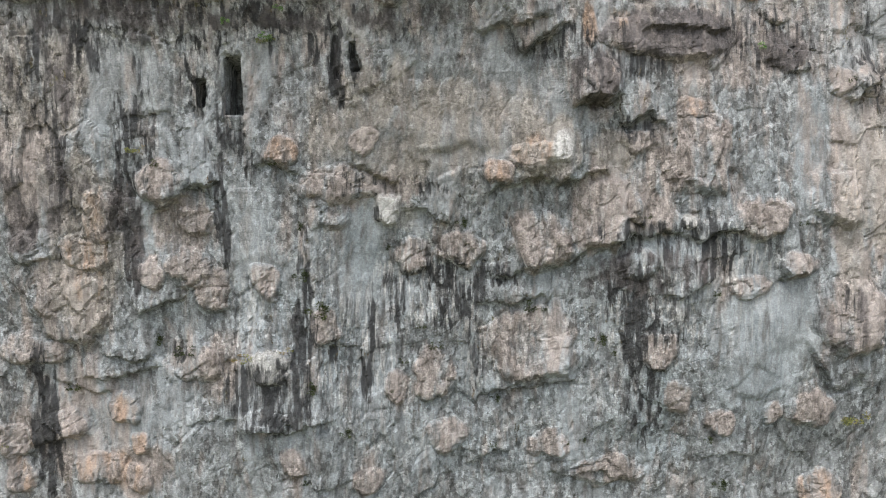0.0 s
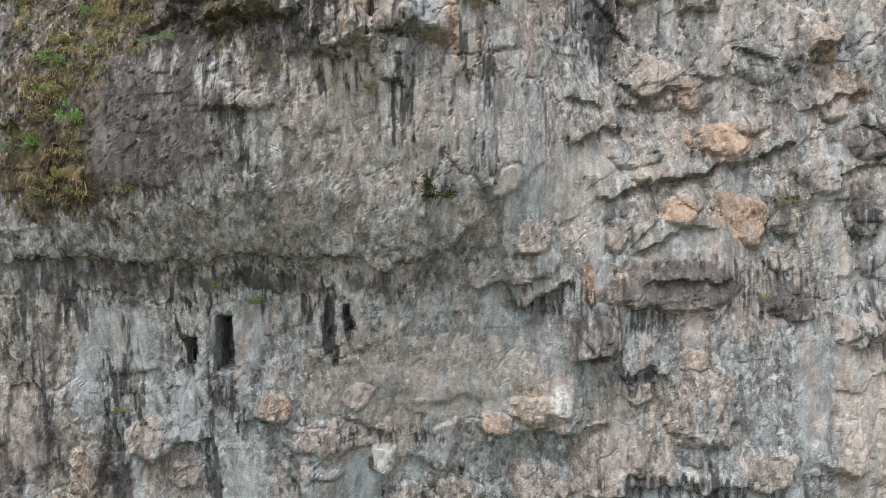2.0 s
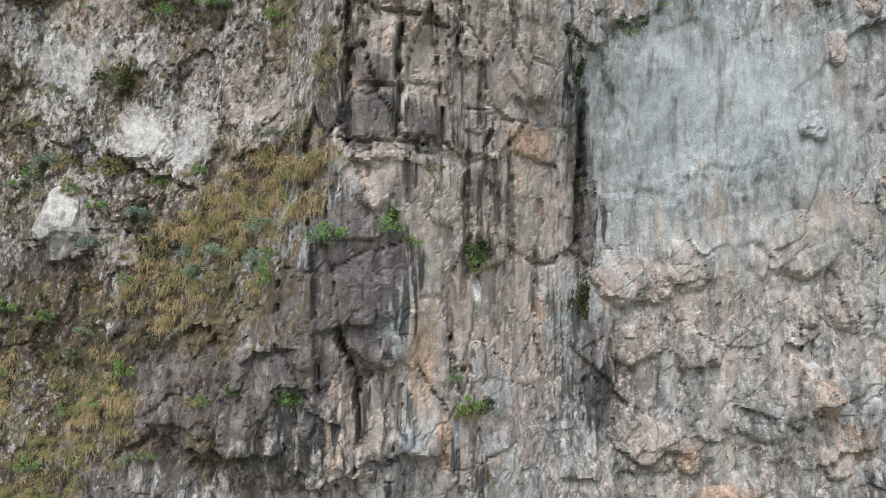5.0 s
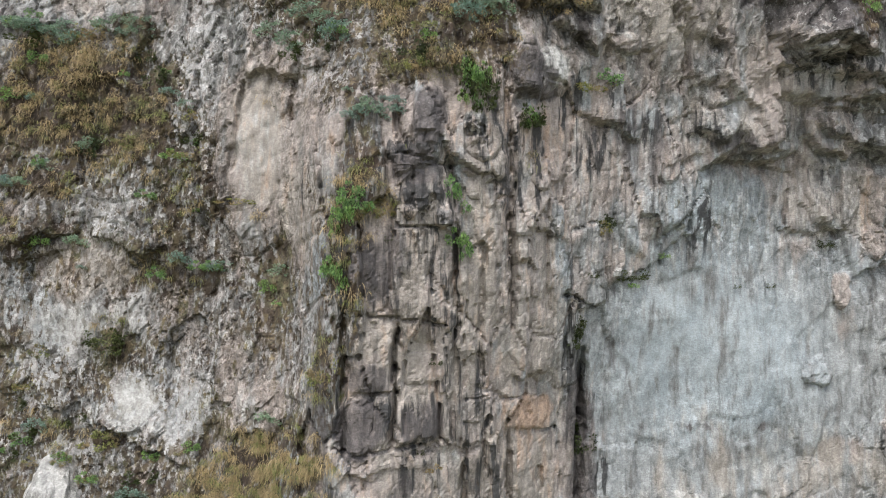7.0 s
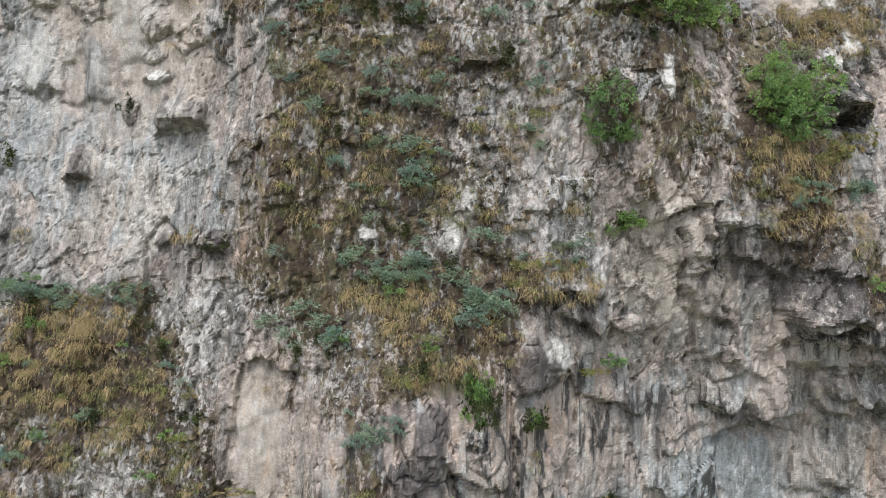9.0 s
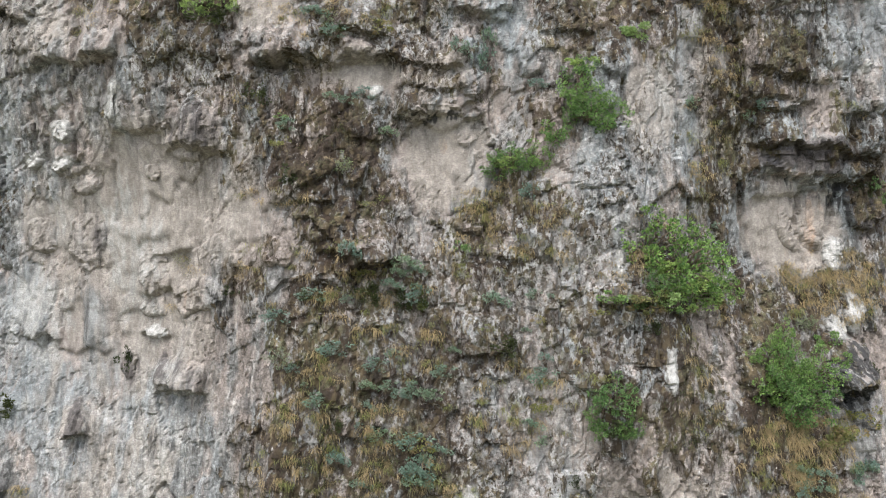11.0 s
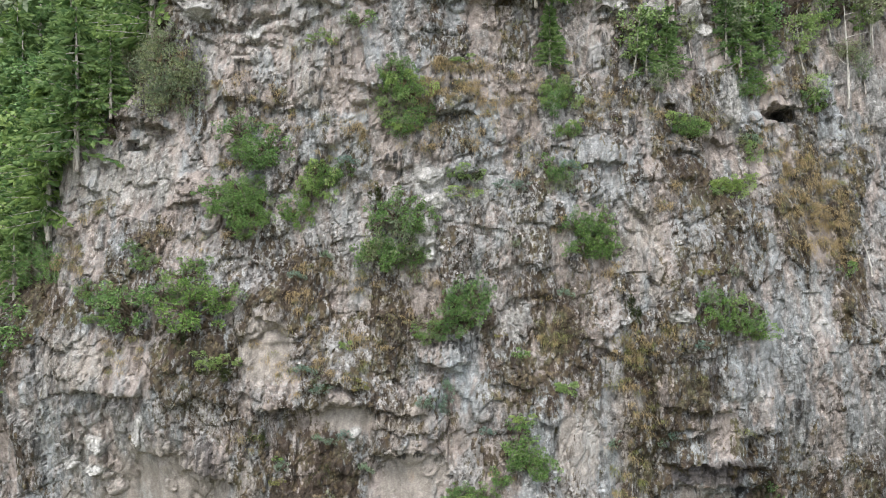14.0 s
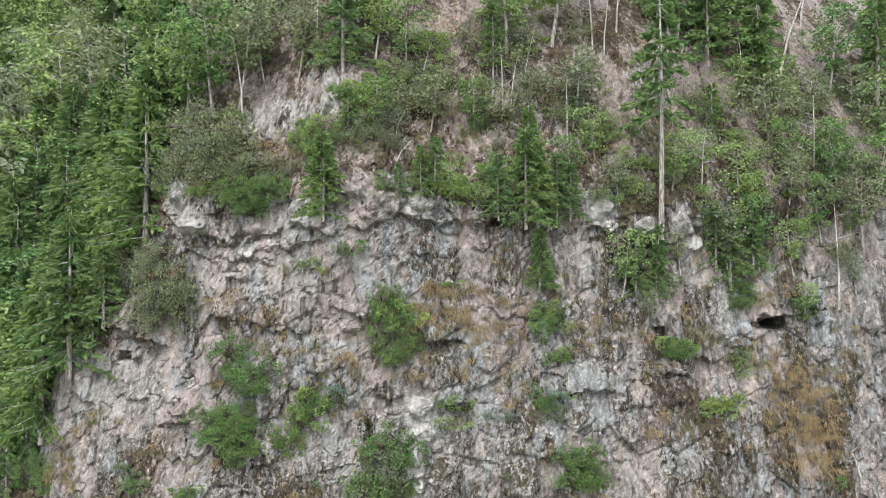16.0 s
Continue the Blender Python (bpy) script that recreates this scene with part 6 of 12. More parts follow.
tint("pale", 13.02, 67.94, 0.52, 1.51, 0.64, 0.5)
tint("pale", -1.81, 66.86, 0.8, 0.8, 0.4, 0.5)
tint("pale", 4.03, 59.41, 1.36, 2.14, 0.64, 0.5)
tint("pale", -3.75, 63.94, 0.4, 0.48, 0.72, 0.5)
tint("pale", 10.13, 59.65, 0.8, 0.4, 0.64, 0.5)
tint("pale", 15.9, 59.28, 1.28, 3.4, 0.48, 0.5)
tint("pale", 14.29, 59.92, 1.26, 1.26, 0.4, 0.5)
tint("pale", -14.07, 66.24, 1.47, 1.47, 0.48, 0.5)
tint("pale", -15.47, 59.43, 1.37, 1.15, 0.32, 0.5)
tint("pale", 8.9, 62.17, 1.21, 1.41, 0.4, 0.5)
tint("lichen", 0.94, 62.93, 13.62, 4.67, 0.9, 0.5)
tint("lichen", 11.47, 62, 6.16, 4.11, 1, 0.5)
tint("lichen", -6.6, 61.45, 5.99, 2, 0.9, 0.5)
tint("lichen", 14.53, 59.92, 4.21, 4.21, 1, 0.5)
tint("lichen", 13, 67.71, 1.3, 3.02, 1, 0.5)
tint("moss", -1.84, 63.96, 5.91, 3.94, 0.48, 0.5)
tint("moss", 3.28, 62.33, 5.07, 3.12, 0.6, 0.5)
tint("moss", 5.8, 60.37, 2.35, 2.35, 0.72, 0.5)
tint("moss", -0.64, 61.18, 1.74, 0.97, 0.72, 0.5)
tint("moss", 15.65, 64.06, 4.36, 3.49, 0.54, 0.5)
tint("moss", 1.79, 67.94, 4.07, 1.83, 0.6, 0.5)
tint("warm", -10.27, 64.33, 4.68, 2.98, 0.6, 0.5)
tint("warm", -0.61, 67.95, 6.1, 2.85, 0.6, 0.5)
tint("warm", 3.42, 68.33, 4.88, 1.83, 0.6, 0.5)
tint("warm", 8.21, 60.96, 3.19, 2.39, 0.6, 0.5)
tint("warm", -5.2, 67.28, 6.2, 2.9, 0.5, 0.5)
tint("warm", -13.45, 60.1, 2.64, 2.64, 0.5, 0.5)
tint("warm", 15.86, 62.07, 3.45, 2.16, 0.5, 0.5)
tint("warm", -8.77, 66.85, 2.54, 2.12, 0.5, 0.5)
tint("blue", 15.16, 59.29, 3.8, 4.22, 0.6, 0.5)
tint("blue", 10.86, 62.61, 2.46, 2.05, 0.5, 0.5)
tint("blue", 2.45, 57.89, 2.68, 1.92, 0.5, 0.5)
tint("blue", -11.58, 64.91, 3.51, 1.32, 0.35, 0.5)
tint("blue", 12.3, 56.07, 2.04, 2.44, 0.4, 0.5)
tint("blue", 5.08, 56.71, 0, 0, 1, 0.5)
# insides of the two pockets below, their shade painted in
tint("dark", -10.66, 66.28, 0.87, 0.57, 0.84, 0.5)
tint("dark", 15.53, 67.41, 0.98, 0.58, 0.96, 0.5)
tint("dark", -0.23, 65.35, 0.79, 0.4, 0.72, 0.5)
tint("dark", -14.19, 69.48, 2.91, 0.7, 0.6, 0.5)
tint("dark", 2.58, 66.93, 1.81, 0.24, 0.48, 0.5)
pocket(15.53, 67.41, 0.89, 0.49, 0.6)
pocket(-10.61, 66.21, 0.65, 0.44, 0.5)
ledge(-11.69, 67.34, -10.42, 67.05, 0.45)
ledge(-10.42, 67.05, -8.76, 66.81, 0.45)
ledge(1.37, 67, 2.78, 66.95, 0.4)
ledge(-13.06, 64.8, -12.01, 64.26, 0.3)
ledge(-10.89, 66.2, -9.92, 65.98, 0.35)
ledge(8.42, 64.52, 9.67, 64.34, 0.25)
ledge(-4.53, 59.17, -3.33, 59.03, 0.35)
ledge(11.66, 66.27, 12.88, 66.14, 0.3)
ledge(14.75, 67.62, 16.38, 67.73, 0.4)
ledge(-15.49, 66.75, -13.34, 65.86, 0.3)
ledge(-2.21, 68.2, -0.61, 67.95, 0.25)
ledge(3.27, 61.35, 5.25, 61.16, 0.2)
ledge(6.58, 65.19, 8.26, 65.03, 0.25)
ledge(-9.03, 63.81, -7.62, 63.84, 0.3)
ledge(-5.05, 62.44, -4.02, 62.42, 0.25)
ledge(10.21, 65.74, 11.37, 65.6, 0.3)
ledge(4.21, 67.87, 5.44, 67.69, 0.25)
ledge(-5.43, 67.51, -3.47, 67.18, 0.25)
ledge(-0.62, 65.16, 0.37, 64.94, 0.3)
tint("pale", -14.09, 65.84, 1.46, 1.46, 0.6)
tint("pale", -10.9, 64.4, 1.29, 1.29, 0.6)
tint("pale", -9.31, 64.26, 0.84, 1.05, 0.6)
tint("pale", -12.51, 64.07, 1.33, 1.11, 0.6)
knob("plain", -6.34, 68.22, 1.26, 1.05, 0.29)
knob("warm", -3.48, 68.04, 1.03, 1.85, 0.29)
knob("plain", -10.68, 67.31, 1.31, 0.53, 0.18)
knob("warm", -9.48, 66.94, 1.07, 0.64, 0.2)
knob("pale", -3.74, 63.87, 0.44, 0.52, 0.16)
knob("warm", 10.25, 59.59, 0.8, 0.36, 0.14)
knob("plain", 5.5, 63.54, 0.48, 0.99, 0.16)
knob("plain", 8.79, 63.8, 0.81, 1.21, 0.24)
tint("pale", -11.83, 64.93, 1.1, 1.1, 0.6)
knob("plain", -16.45, 65.69, 1.11, 1.11, 0.3)
knob("plain", 1.52, 62.14, 0.78, 0.58, 0.19)
knob("plain", -4.97, 60.44, 1.18, 0.98, 0.28)
knob("warm", -7.96, 64.61, 1.24, 0.83, 0.24)
knob("plain", 14.47, 67.15, 1.31, 0.66, 0.2)
knob("plain", -5.16, 65.78, 1.02, 0.82, 0.24)
knob("plain", -1.4, 67.95, 1.02, 1.02, 0.28)
knob("warm", -13.16, 62.98, 1.11, 0.67, 0.21)
knob("plain", 2.34, 65.13, 0.99, 0.79, 0.23)
knob("plain", 10.88, 65.14, 1.25, 1.04, 0.29)
knob("plain", 3.77, 66.39, 1.2, 1, 0.28)
knob("warm", 8.52, 62.77, 0.8, 0.36, 0.14)
knob("plain", -7.16, 63.1, 1.01, 0.81, 0.24)
knob("plain", -2.66, 66.27, 1.01, 0.81, 0.24)
knob("plain", -0.22, 63.73, 0.98, 1.17, 0.28)
knob("plain", 6.97, 64.18, 1, 0.8, 0.24)
knob("plain", 12.8, 63.09, 1.05, 0.84, 0.24)
knob("plain", -4.68, 64.5, 0.81, 0.81, 0.24)
ledge(-9.44, 71.98, -7.87, 71.09, 0.4, 0.5)
ledge(-7.87, 71.09, -6.01, 70.78, 0.4, 0.5)
ledge(-5.78, 70.79, -4.16, 71.21, 0.4, 0.5)
ledge(-3.68, 71.31, -1.86, 71.16, 0.45, 0.5)
ledge(-1.43, 71.26, -0.2, 71.52, 0.3, 0.5)
ledge(0.21, 71.59, 1.69, 71.67, 0.4, 0.5)
ledge(7.59, 71.29, 8.73, 71.08, 0.4)
ledge(9.14, 70.85, 10.06, 71.03, 0.3)
ledge(10.76, 70.42, 12.03, 71.21, 0.35)
ledge(-11.77, 71.41, -9.05, 71.15, 0.3)
ledge(-6.45, 70.24, -4.6, 69.8, 0.25)
ledge(-4.63, 70.45, -2.5, 70.63, 0.3)
ledge(1.91, 71.49, 4.49, 71.33, 0.3)
ledge(9.85, 67.16, 11, 66.92, 0.3)
ledge(14.32, 67.46, 15.88, 67.31, 0.4)
pocket(4.08, 71.42, 0.48, 0.3, 0.6)
pocket(15.11, 67.39, 1.05, 0.46, 0.5)
pocket(10.19, 67.26, 0.52, 0.43, 0.4)
tint("pale", -8.46, 72.59, 1.04, 1.42, 0.72, 0.5)
tint("pale", -7.75, 71.47, 1.35, 0.9, 0.56, 0.5)
tint("pale", -3.43, 71.76, 0.75, 1.01, 0.72, 0.5)
tint("pale", -0.63, 72.76, 2.47, 1.57, 0.4, 0.5)
tint("pale", 8.15, 71.62, 1.1, 1.1, 0.64, 0.5)
tint("pale", 11.42, 71.31, 0.9, 1.35, 0.64, 0.5)
tint("pale", 12.16, 71.51, 0.36, 0.55, 0.72, 0.5)
tint("pale", -2.42, 77.1, 0.73, 1.45, 0.56, 0.5)
tint("pale", -4.56, 75.69, 3.07, 1.42, 0.6, 0.5)
tint("pale", 13.04, 67.72, 0.67, 2.02, 0.64, 0.5)
tint("pale", -5.31, 70.46, 1.32, 0.66, 0.4, 0.5)
tint("pale", 0.01, 68.93, 1.71, 0.86, 0.48, 0.5)
tint("pale", 11.95, 74.41, 1.43, 0.57, 0.4, 0.5)
tint("pale", 10.51, 78.06, 1.25, 1.5, 0.48, 0.5)
tint("pale", -5.32, 76.09, 1.44, 0.96, 0.48, 0.5)
tint("warm", -5.27, 69.8, 4.38, 1.97, 0.7, 0.5)
tint("warm", 1.94, 80.44, 4.16, 1.3, 0.8, 0.5)
tint("warm", 1.94, 77.76, 3.43, 2.94, 0.6, 0.5)
tint("warm", -3.9, 74.27, 1.38, 1.38, 0.8, 0.5)
tint("warm", 2.34, 70.43, 5.67, 1.96, 0.55, 0.5)
tint("warm", 1.05, 67.88, 3.39, 2.12, 0.5, 0.5)
tint("warm", 8.28, 74.53, 2.78, 1.39, 0.5, 0.5)
tint("warm", 14.33, 76.91, 3.06, 2.29, 0.4, 0.5)
tint("warm", -6.1, 74.6, 2.11, 1.41, 0.7, 0.5)
tint("warm", 18.86, 75.26, 3.11, 3.11, 0.4, 0.5)
tint("orange", 1.94, 80.5, 3.65, 1.04, 0.6, 0.5)
tint("orange", -3.88, 74.03, 1.15, 1.15, 0.6, 0.5)
tint("moss", 1.47, 67.88, 3.39, 1.91, 0.48, 0.5)
tint("moss", 0.14, 75.13, 9.39, 2.35, 0.66, 0.5)
tint("moss", 13.99, 72.98, 11.88, 3.8, 0.72, 0.5)
tint("moss", 4.81, 78.13, 17.01, 4.86, 0.72, 0.5)
tint("moss", -10.27, 76.64, 8.77, 7.31, 0.72, 0.5)
tint("dark", -1.07, 73.41, 1.81, 0.45, 0.48, 0.5)
knob("plain", -1.47, 72.97, 0.9, 1.12, 0.26)
knob("plain", -0.51, 72.54, 1.12, 1.79, 0.31)
knob("plain", 0.22, 72.44, 0.89, 1.56, 0.26)
knob("pale", 1.06, 72.02, 0.89, 0.89, 0.25)
knob("pale", 8.44, 71.25, 0.66, 0.53, 0.18)
knob("pale", 9.83, 71.3, 0.75, 0.75, 0.23)
knob("pale", 11.9, 70.64, 0.9, 0.68, 0.21)
knob("pale", 12.2, 71.5, 0.36, 0.5, 0.14)
knob("plain", -6.48, 70.9, 1.11, 0.67, 0.21)
knob("plain", -5.09, 70.68, 1.1, 0.79, 0.23)
knob("warm", -4.4, 70.66, 0.44, 0.88, 0.16)
knob("plain", -10.9, 71.48, 1.37, 1.1, 0.3)
knob("plain", -6.64, 69.14, 0.88, 0.88, 0.25)
knob("warm", -5.95, 69.58, 1.32, 0.88, 0.25)
knob("plain", 3.41, 71.5, 1.09, 0.52, 0.17)
knob("pale", -5.54, 70.46, 0.66, 0.66, 0.21)
knob("plain", -2.72, 71.38, 0.87, 0.52, 0.18)
knob("warm", -0.81, 71.78, 0.66, 0.66, 0.2)
knob("plain", 2.12, 71.39, 1.1, 0.66, 0.2)
knob("pale", 11.95, 74.41, 0.95, 0.48, 0.17)
knob("plain", 8.69, 70.64, 0.88, 0.66, 0.21)
knob("plain", 17.68, 66.22, 0.93, 0.93, 0.27)
knob("plain", 20.14, 67.53, 0.97, 1.45, 0.27)
knob("plain", -10.68, 67.19, 1.14, 0.68, 0.21)
tint("pale", -12.7, 65.39, 1.4, 1.16, 0.6)
tint("pale", -13.79, 64.18, 1.22, 1.22, 0.6)
knob("warm", -15.73, 63.76, 1.1, 1.1, 0.3)
knob("plain", -9.44, 67.13, 0.89, 0.54, 0.18)
tint("dark", -6.85, 18.66, 0.93, 3.74, 0.6, 0.5)
tint("dark", -5.99, 16.79, 1.93, 1.61, 0.54, 0.5)
tint("dark", -8.32, 18.99, 1.89, 3.78, 0.9, 0.5)
tint("dark", -6, 19.4, 0.92, 2.46, 0.48, 0.5)
tint("dark", -3.19, 20.8, 2.38, 1.49, 0.42, 0.5)
tint("dark", -7.01, 21.43, 1.86, 1.86, 0.66, 0.5)
tint("dark", -1.95, 17.88, 1.55, 0.93, 0.42, 0.5)
tint("streak", -6.03, 18.64, 4.02, 4.94, 1, 0.5)
tint("streak", -2.08, 18.93, 3.05, 3.66, 0.8, 0.5)
tint("streak", 0.71, 19.65, 3.17, 4.12, 0.7, 0.5)
tint("streak", -8.05, 14.74, 8.53, 1.02, 0.7, 0.5)
tint("streak", 3.85, 21.28, 2.41, 4.13, 0.6, 0.5)
tint("dark", -0.95, 26.86, 0.72, 2.89, 0.6, 0.5)
tint("dark", -1.78, 26.82, 1.71, 1.71, 0.72, 0.5)
tint("dark", -3.24, 26.41, 1.29, 1.58, 0.72, 0.5)
tint("dark", -4.07, 23.4, 0.86, 1.43, 0.6, 0.5)
tint("dark", -3.37, 21.96, 2.29, 1, 0.48, 0.5)
tint("dark", -7.01, 21.54, 1.81, 1.36, 0.6, 0.5)
tint("dark", -11.51, 24.57, 1.93, 1.93, 0.6, 0.5)
tint("dark", 1.46, 24.26, 0.63, 1.41, 0.42, 0.5)
tint("smooth", -9.01, 52.02, 5.14, 5.14, 0.6, 0.5)
tint("smooth", -4.98, 51.48, 3.21, 2.57, 0.55, 0.5)
tint("smooth", -11.7, 50.86, 3.23, 3.59, 0.5, 0.5)
tint("smooth", -2.61, 55.81, 3.85, 1.12, 0.6, 0.5)
tint("smooth", -0, 53.71, 2.54, 2.22, 0.6, 0.5)
tint("smooth", 6.27, 55.81, 1.79, 2.61, 0.5, 0.5)
tint("smooth", -4.62, 58.67, 1.48, 2.31, 0.6, 0.5)
tint("smooth", 10.89, 51.61, 3.26, 2.58, 0.8, 0.5)
tint("warm", -9.05, 51.33, 6.18, 5.15, 0.85, 0.5)
tint("warm", -4.81, 51.65, 3.52, 2.72, 0.8, 0.5)
tint("warm", -2.29, 55.97, 3.86, 1.29, 0.8, 0.5)
tint("warm", 0.32, 53.71, 2.54, 2.22, 0.85, 0.5)
tint("warm", -4.62, 58.83, 1.48, 2.31, 0.8, 0.5)
tint("warm", 11.09, 51.44, 3.44, 2.75, 0.85, 0.5)
tint("warm", -11.92, 50.85, 2.52, 2.88, 0.6, 0.5)
tint("warm", -7.29, 53.4, 2.66, 2, 0.7, 0.5)
tint("warm", -9.07, 52.4, 4.49, 2.76, 0.75, 0.5)
tint("warm", 5.94, 45.17, 3.12, 3.75, 0.7, 0.5)
tint("warm", 7.05, 43.9, 2.51, 1.88, 0.75, 0.5)
tint("warm", -6.22, 42.8, 2.36, 2.02, 0.7, 0.5)
tint("warm", 10.81, 51.69, 2.77, 2.77, 0.8, 0.5)
tint("warm", 6.44, 45.57, 2.2, 3.46, 0.7, 0.5)
tint("warm", 9.37, 37.88, 5.06, 2.02, 0.55, 0.5)
tint("warm", 3.04, 37.46, 2.45, 3.06, 0.75, 0.5)
tint("warm", 1.46, 35.8, 3.52, 3.81, 0.75, 0.5)
tint("warm", 12.26, 37.14, 4.49, 2.76, 0.65, 0.5)
tint("warm", -4.39, 38.05, 2.5, 4.06, 0.7, 0.5)
tint("warm", 0.95, 33.96, 4.86, 8.25, 0.85, 0.5)
tint("warm", 1.91, 28.3, 4.35, 4.66, 0.85, 0.5)
tint("warm", -1.03, 32.2, 1.95, 3.61, 0.8, 0.5)
tint("orange", 1.1, 34.4, 3.82, 6.18, 0.3, 0.5)
tint("orange", 2.24, 29.05, 3.46, 5.03, 0.38, 0.5)
tint("orange", -0.76, 29.39, 2.25, 2.25, 0.25, 0.5)
crack(-6.73, 40.27, -6.76, 38.62, 0.14, 0.25)
crack(-6.76, 38.62, -6.46, 35.74, 0.14, 0.25)
crack(-6.23, 37.99, -6.03, 36.08, 0.14, 0.25)
crack(-4.41, 39.77, -4.54, 36.81, 0.14, 0.15)
tint("orange", 2.07, 36.94, 3.56, 3.85, 0.3, 0.5)
tint("orange", -4.2, 38.06, 2.17, 3.71, 0.3, 0.5)
tint("dark", -10.36, 9.65, 0.43, 2.17, 0.84, 0.5)
tint("dark", -9.96, 7.65, 0.55, 2.2, 0.84, 0.5)
tint("dark", -1.61, 6.49, 0.75, 2.26, 0.72, 0.5)
tint("dark", 0.88, 6.48, 1.15, 1.73, 0.72, 0.5)
tint("dark", 5.94, 6.52, 1.13, 2.27, 0.72, 0.5)
tint("dark", 8.59, 8.02, 0.74, 2.04, 0.84, 0.5)
tint("dark", 10.72, 12.06, 0.55, 1.1, 0.48, 0.5)
tint("dark", -12.87, 12.28, 1.6, 2.13, 0.42, 0.5)
tint("dark", -13.55, 10.34, 1.61, 1.61, 0.36, 0.5)
tint("dark", -8.74, 4.63, 0.56, 0.75, 0.6, 0.5)
tint("dark", -5.3, 14.46, 2.09, 1.05, 0.24, 0.5)
tint("dark", -3.63, 4.65, 0.37, 2.24, 0.6, 0.5)
tint("dark", -2.38, 4.95, 0.45, 3.03, 0.6, 0.5)
tint("dark", 0.12, 5.72, 1.15, 1.15, 0.6, 0.5)
tint("dark", 6.92, 5.18, 1.71, 1.14, 0.72, 0.5)
tint("streak", 2.26, 4.12, 2.74, 2.74, 0.5, 0.5)
tint("streak", 4.11, 5.73, 2.3, 1.15, 0.6, 0.5)
tint("streak", -6.19, 5.79, 2.23, 2.98, 0.6, 0.5)
tint("streak", -8.37, 8.39, 2.2, 2.94, 0.5, 0.5)
tint("streak", 5.11, 9.13, 1.11, 2.22, 0.5, 0.5)
tint("streak", -10.81, 7.27, 2.2, 2.94, 0.5, 0.5)
tint("streak", -2.75, 4.58, 3.02, 3.78, 0.8, 0.5)
tint("streak", 10.15, 5.78, 2.99, 2.62, 0.4, 0.5)
tint("pale", 1.07, 64.58, 1.43, 1.43, 0.8, 0.5)
tint("pale", 1.07, 63.6, 1.02, 0.73, 0.8, 0.5)
tint("pale", 0.97, 62.81, 0.81, 1.42, 0.8, 0.5)
tint("pale", 1.07, 61.93, 0.61, 1.21, 0.8, 0.5)
tint("pale", -8.4, 72.6, 1.4, 2.1, 0.8, 0.5)
tint("pale", -7.63, 71.58, 1.58, 1.13, 0.72, 0.5)
tint("pale", -3.44, 71.84, 0.97, 1.32, 0.8, 0.5)
tint("pale", 11.54, 71.31, 1.13, 1.58, 0.72, 0.5)
tint("pale", 13.02, 67.5, 0.9, 2.46, 0.72, 0.5)
tint("warm", -4.12, 69.15, 8.67, 4.34, 0.6, 0.5)
tint("warm", -11.11, 65.5, 5.89, 3.62, 0.65, 0.5)
tint("warm", 9.61, 63.23, 6.33, 4.22, 0.5, 0.5)
knob("pale", 1.03, 64.63, 1.31, 1.07, 0.45)
knob("pale", 1.11, 63.69, 0.98, 0.81, 0.35)
knob("pale", 0.97, 62.87, 0.53, 1.21, 0.4)
knob("pale", 1.11, 61.97, 0.48, 0.81, 0.35)
knob("pale", -8.4, 72.48, 1.3, 1.63, 0.4)
knob("pale", -7.83, 71.36, 1.35, 0.68, 0.4)
knob("pale", -3.43, 71.94, 0.79, 1.1, 0.35)
knob("pale", 8.16, 71.91, 1.11, 1.11, 0.35)
knob("pale", 11.28, 71.42, 0.9, 1.35, 0.35)
knob("pale", 12.99, 67.72, 0.81, 2.24, 0.3)
knob("pale", -2.42, 77.1, 0.87, 1.45, 0.35)
knob("pale", -2.57, 76.09, 0.86, 1.19, 0.3)
knob("plain", -1.47, 72.97, 1.35, 1.57, 0.35)
knob("plain", -0.21, 72.77, 1.35, 1.35, 0.35)
knob("plain", 1.27, 72.57, 1.35, 1.12, 0.3)
knob("plain", -5.78, 71.34, 1.55, 0.89, 0.35)
tint("pale", -11.6, 54.78, 1.04, 0.75, 0.8, 0.5)
tint("pale", -11.83, 53.73, 0.92, 0.5, 0.8, 0.5)
tint("pale", -9.6, 55.43, 0.48, 1.21, 0.8, 0.5)
tint("pale", -12.77, 53.96, 0.85, 0.63, 0.72, 0.5)
tint("pale", 0.96, 64.73, 0.98, 1.18, 0.8, 0.5)
tint("pale", 0.94, 62.93, 0.47, 1.36, 0.8, 0.5)
knob("pale", -11.6, 54.78, 0.96, 0.71, 0.35)
knob("pale", -11.78, 53.7, 0.92, 0.42, 0.3)
knob("pale", -9.58, 55.43, 0.4, 1.13, 0.3)
knob("pale", -12.78, 53.92, 0.72, 0.63, 0.3)
tint("warm", -13.01, 10.52, 2.68, 4.65, 0.7, 0.5)
tint("warm", -12.69, 5.8, 3.69, 3.69, 0.6, 0.5)
tint("warm", -12.03, 2.33, 4.17, 4.55, 0.7, 0.5)
tint("warm", 8.45, 14.71, 6.51, 2.17, 0.7, 0.5)
tint("warm", 12.83, 11.36, 3.34, 4.82, 0.7, 0.5)
tint("warm", 6.15, 10.58, 3.66, 2.93, 0.6, 0.5)
tint("warm", -4.08, 8.38, 2.93, 2.2, 0.5, 0.5)
tint("warm", -2.98, 10.02, 2.91, 1.64, 0.6, 0.5)
tint("warm", 3.9, 12.68, 2.87, 2.87, 0.6, 0.5)
tint("warm", -0.43, 12.32, 6.46, 2.15, 0.45, 0.5)
tint("warm", -7.61, 4.25, 3.01, 2.64, 0.6, 0.5)
tint("dark", 9.4, 14.94, 6.19, 1.64, 0.5, 0.5)
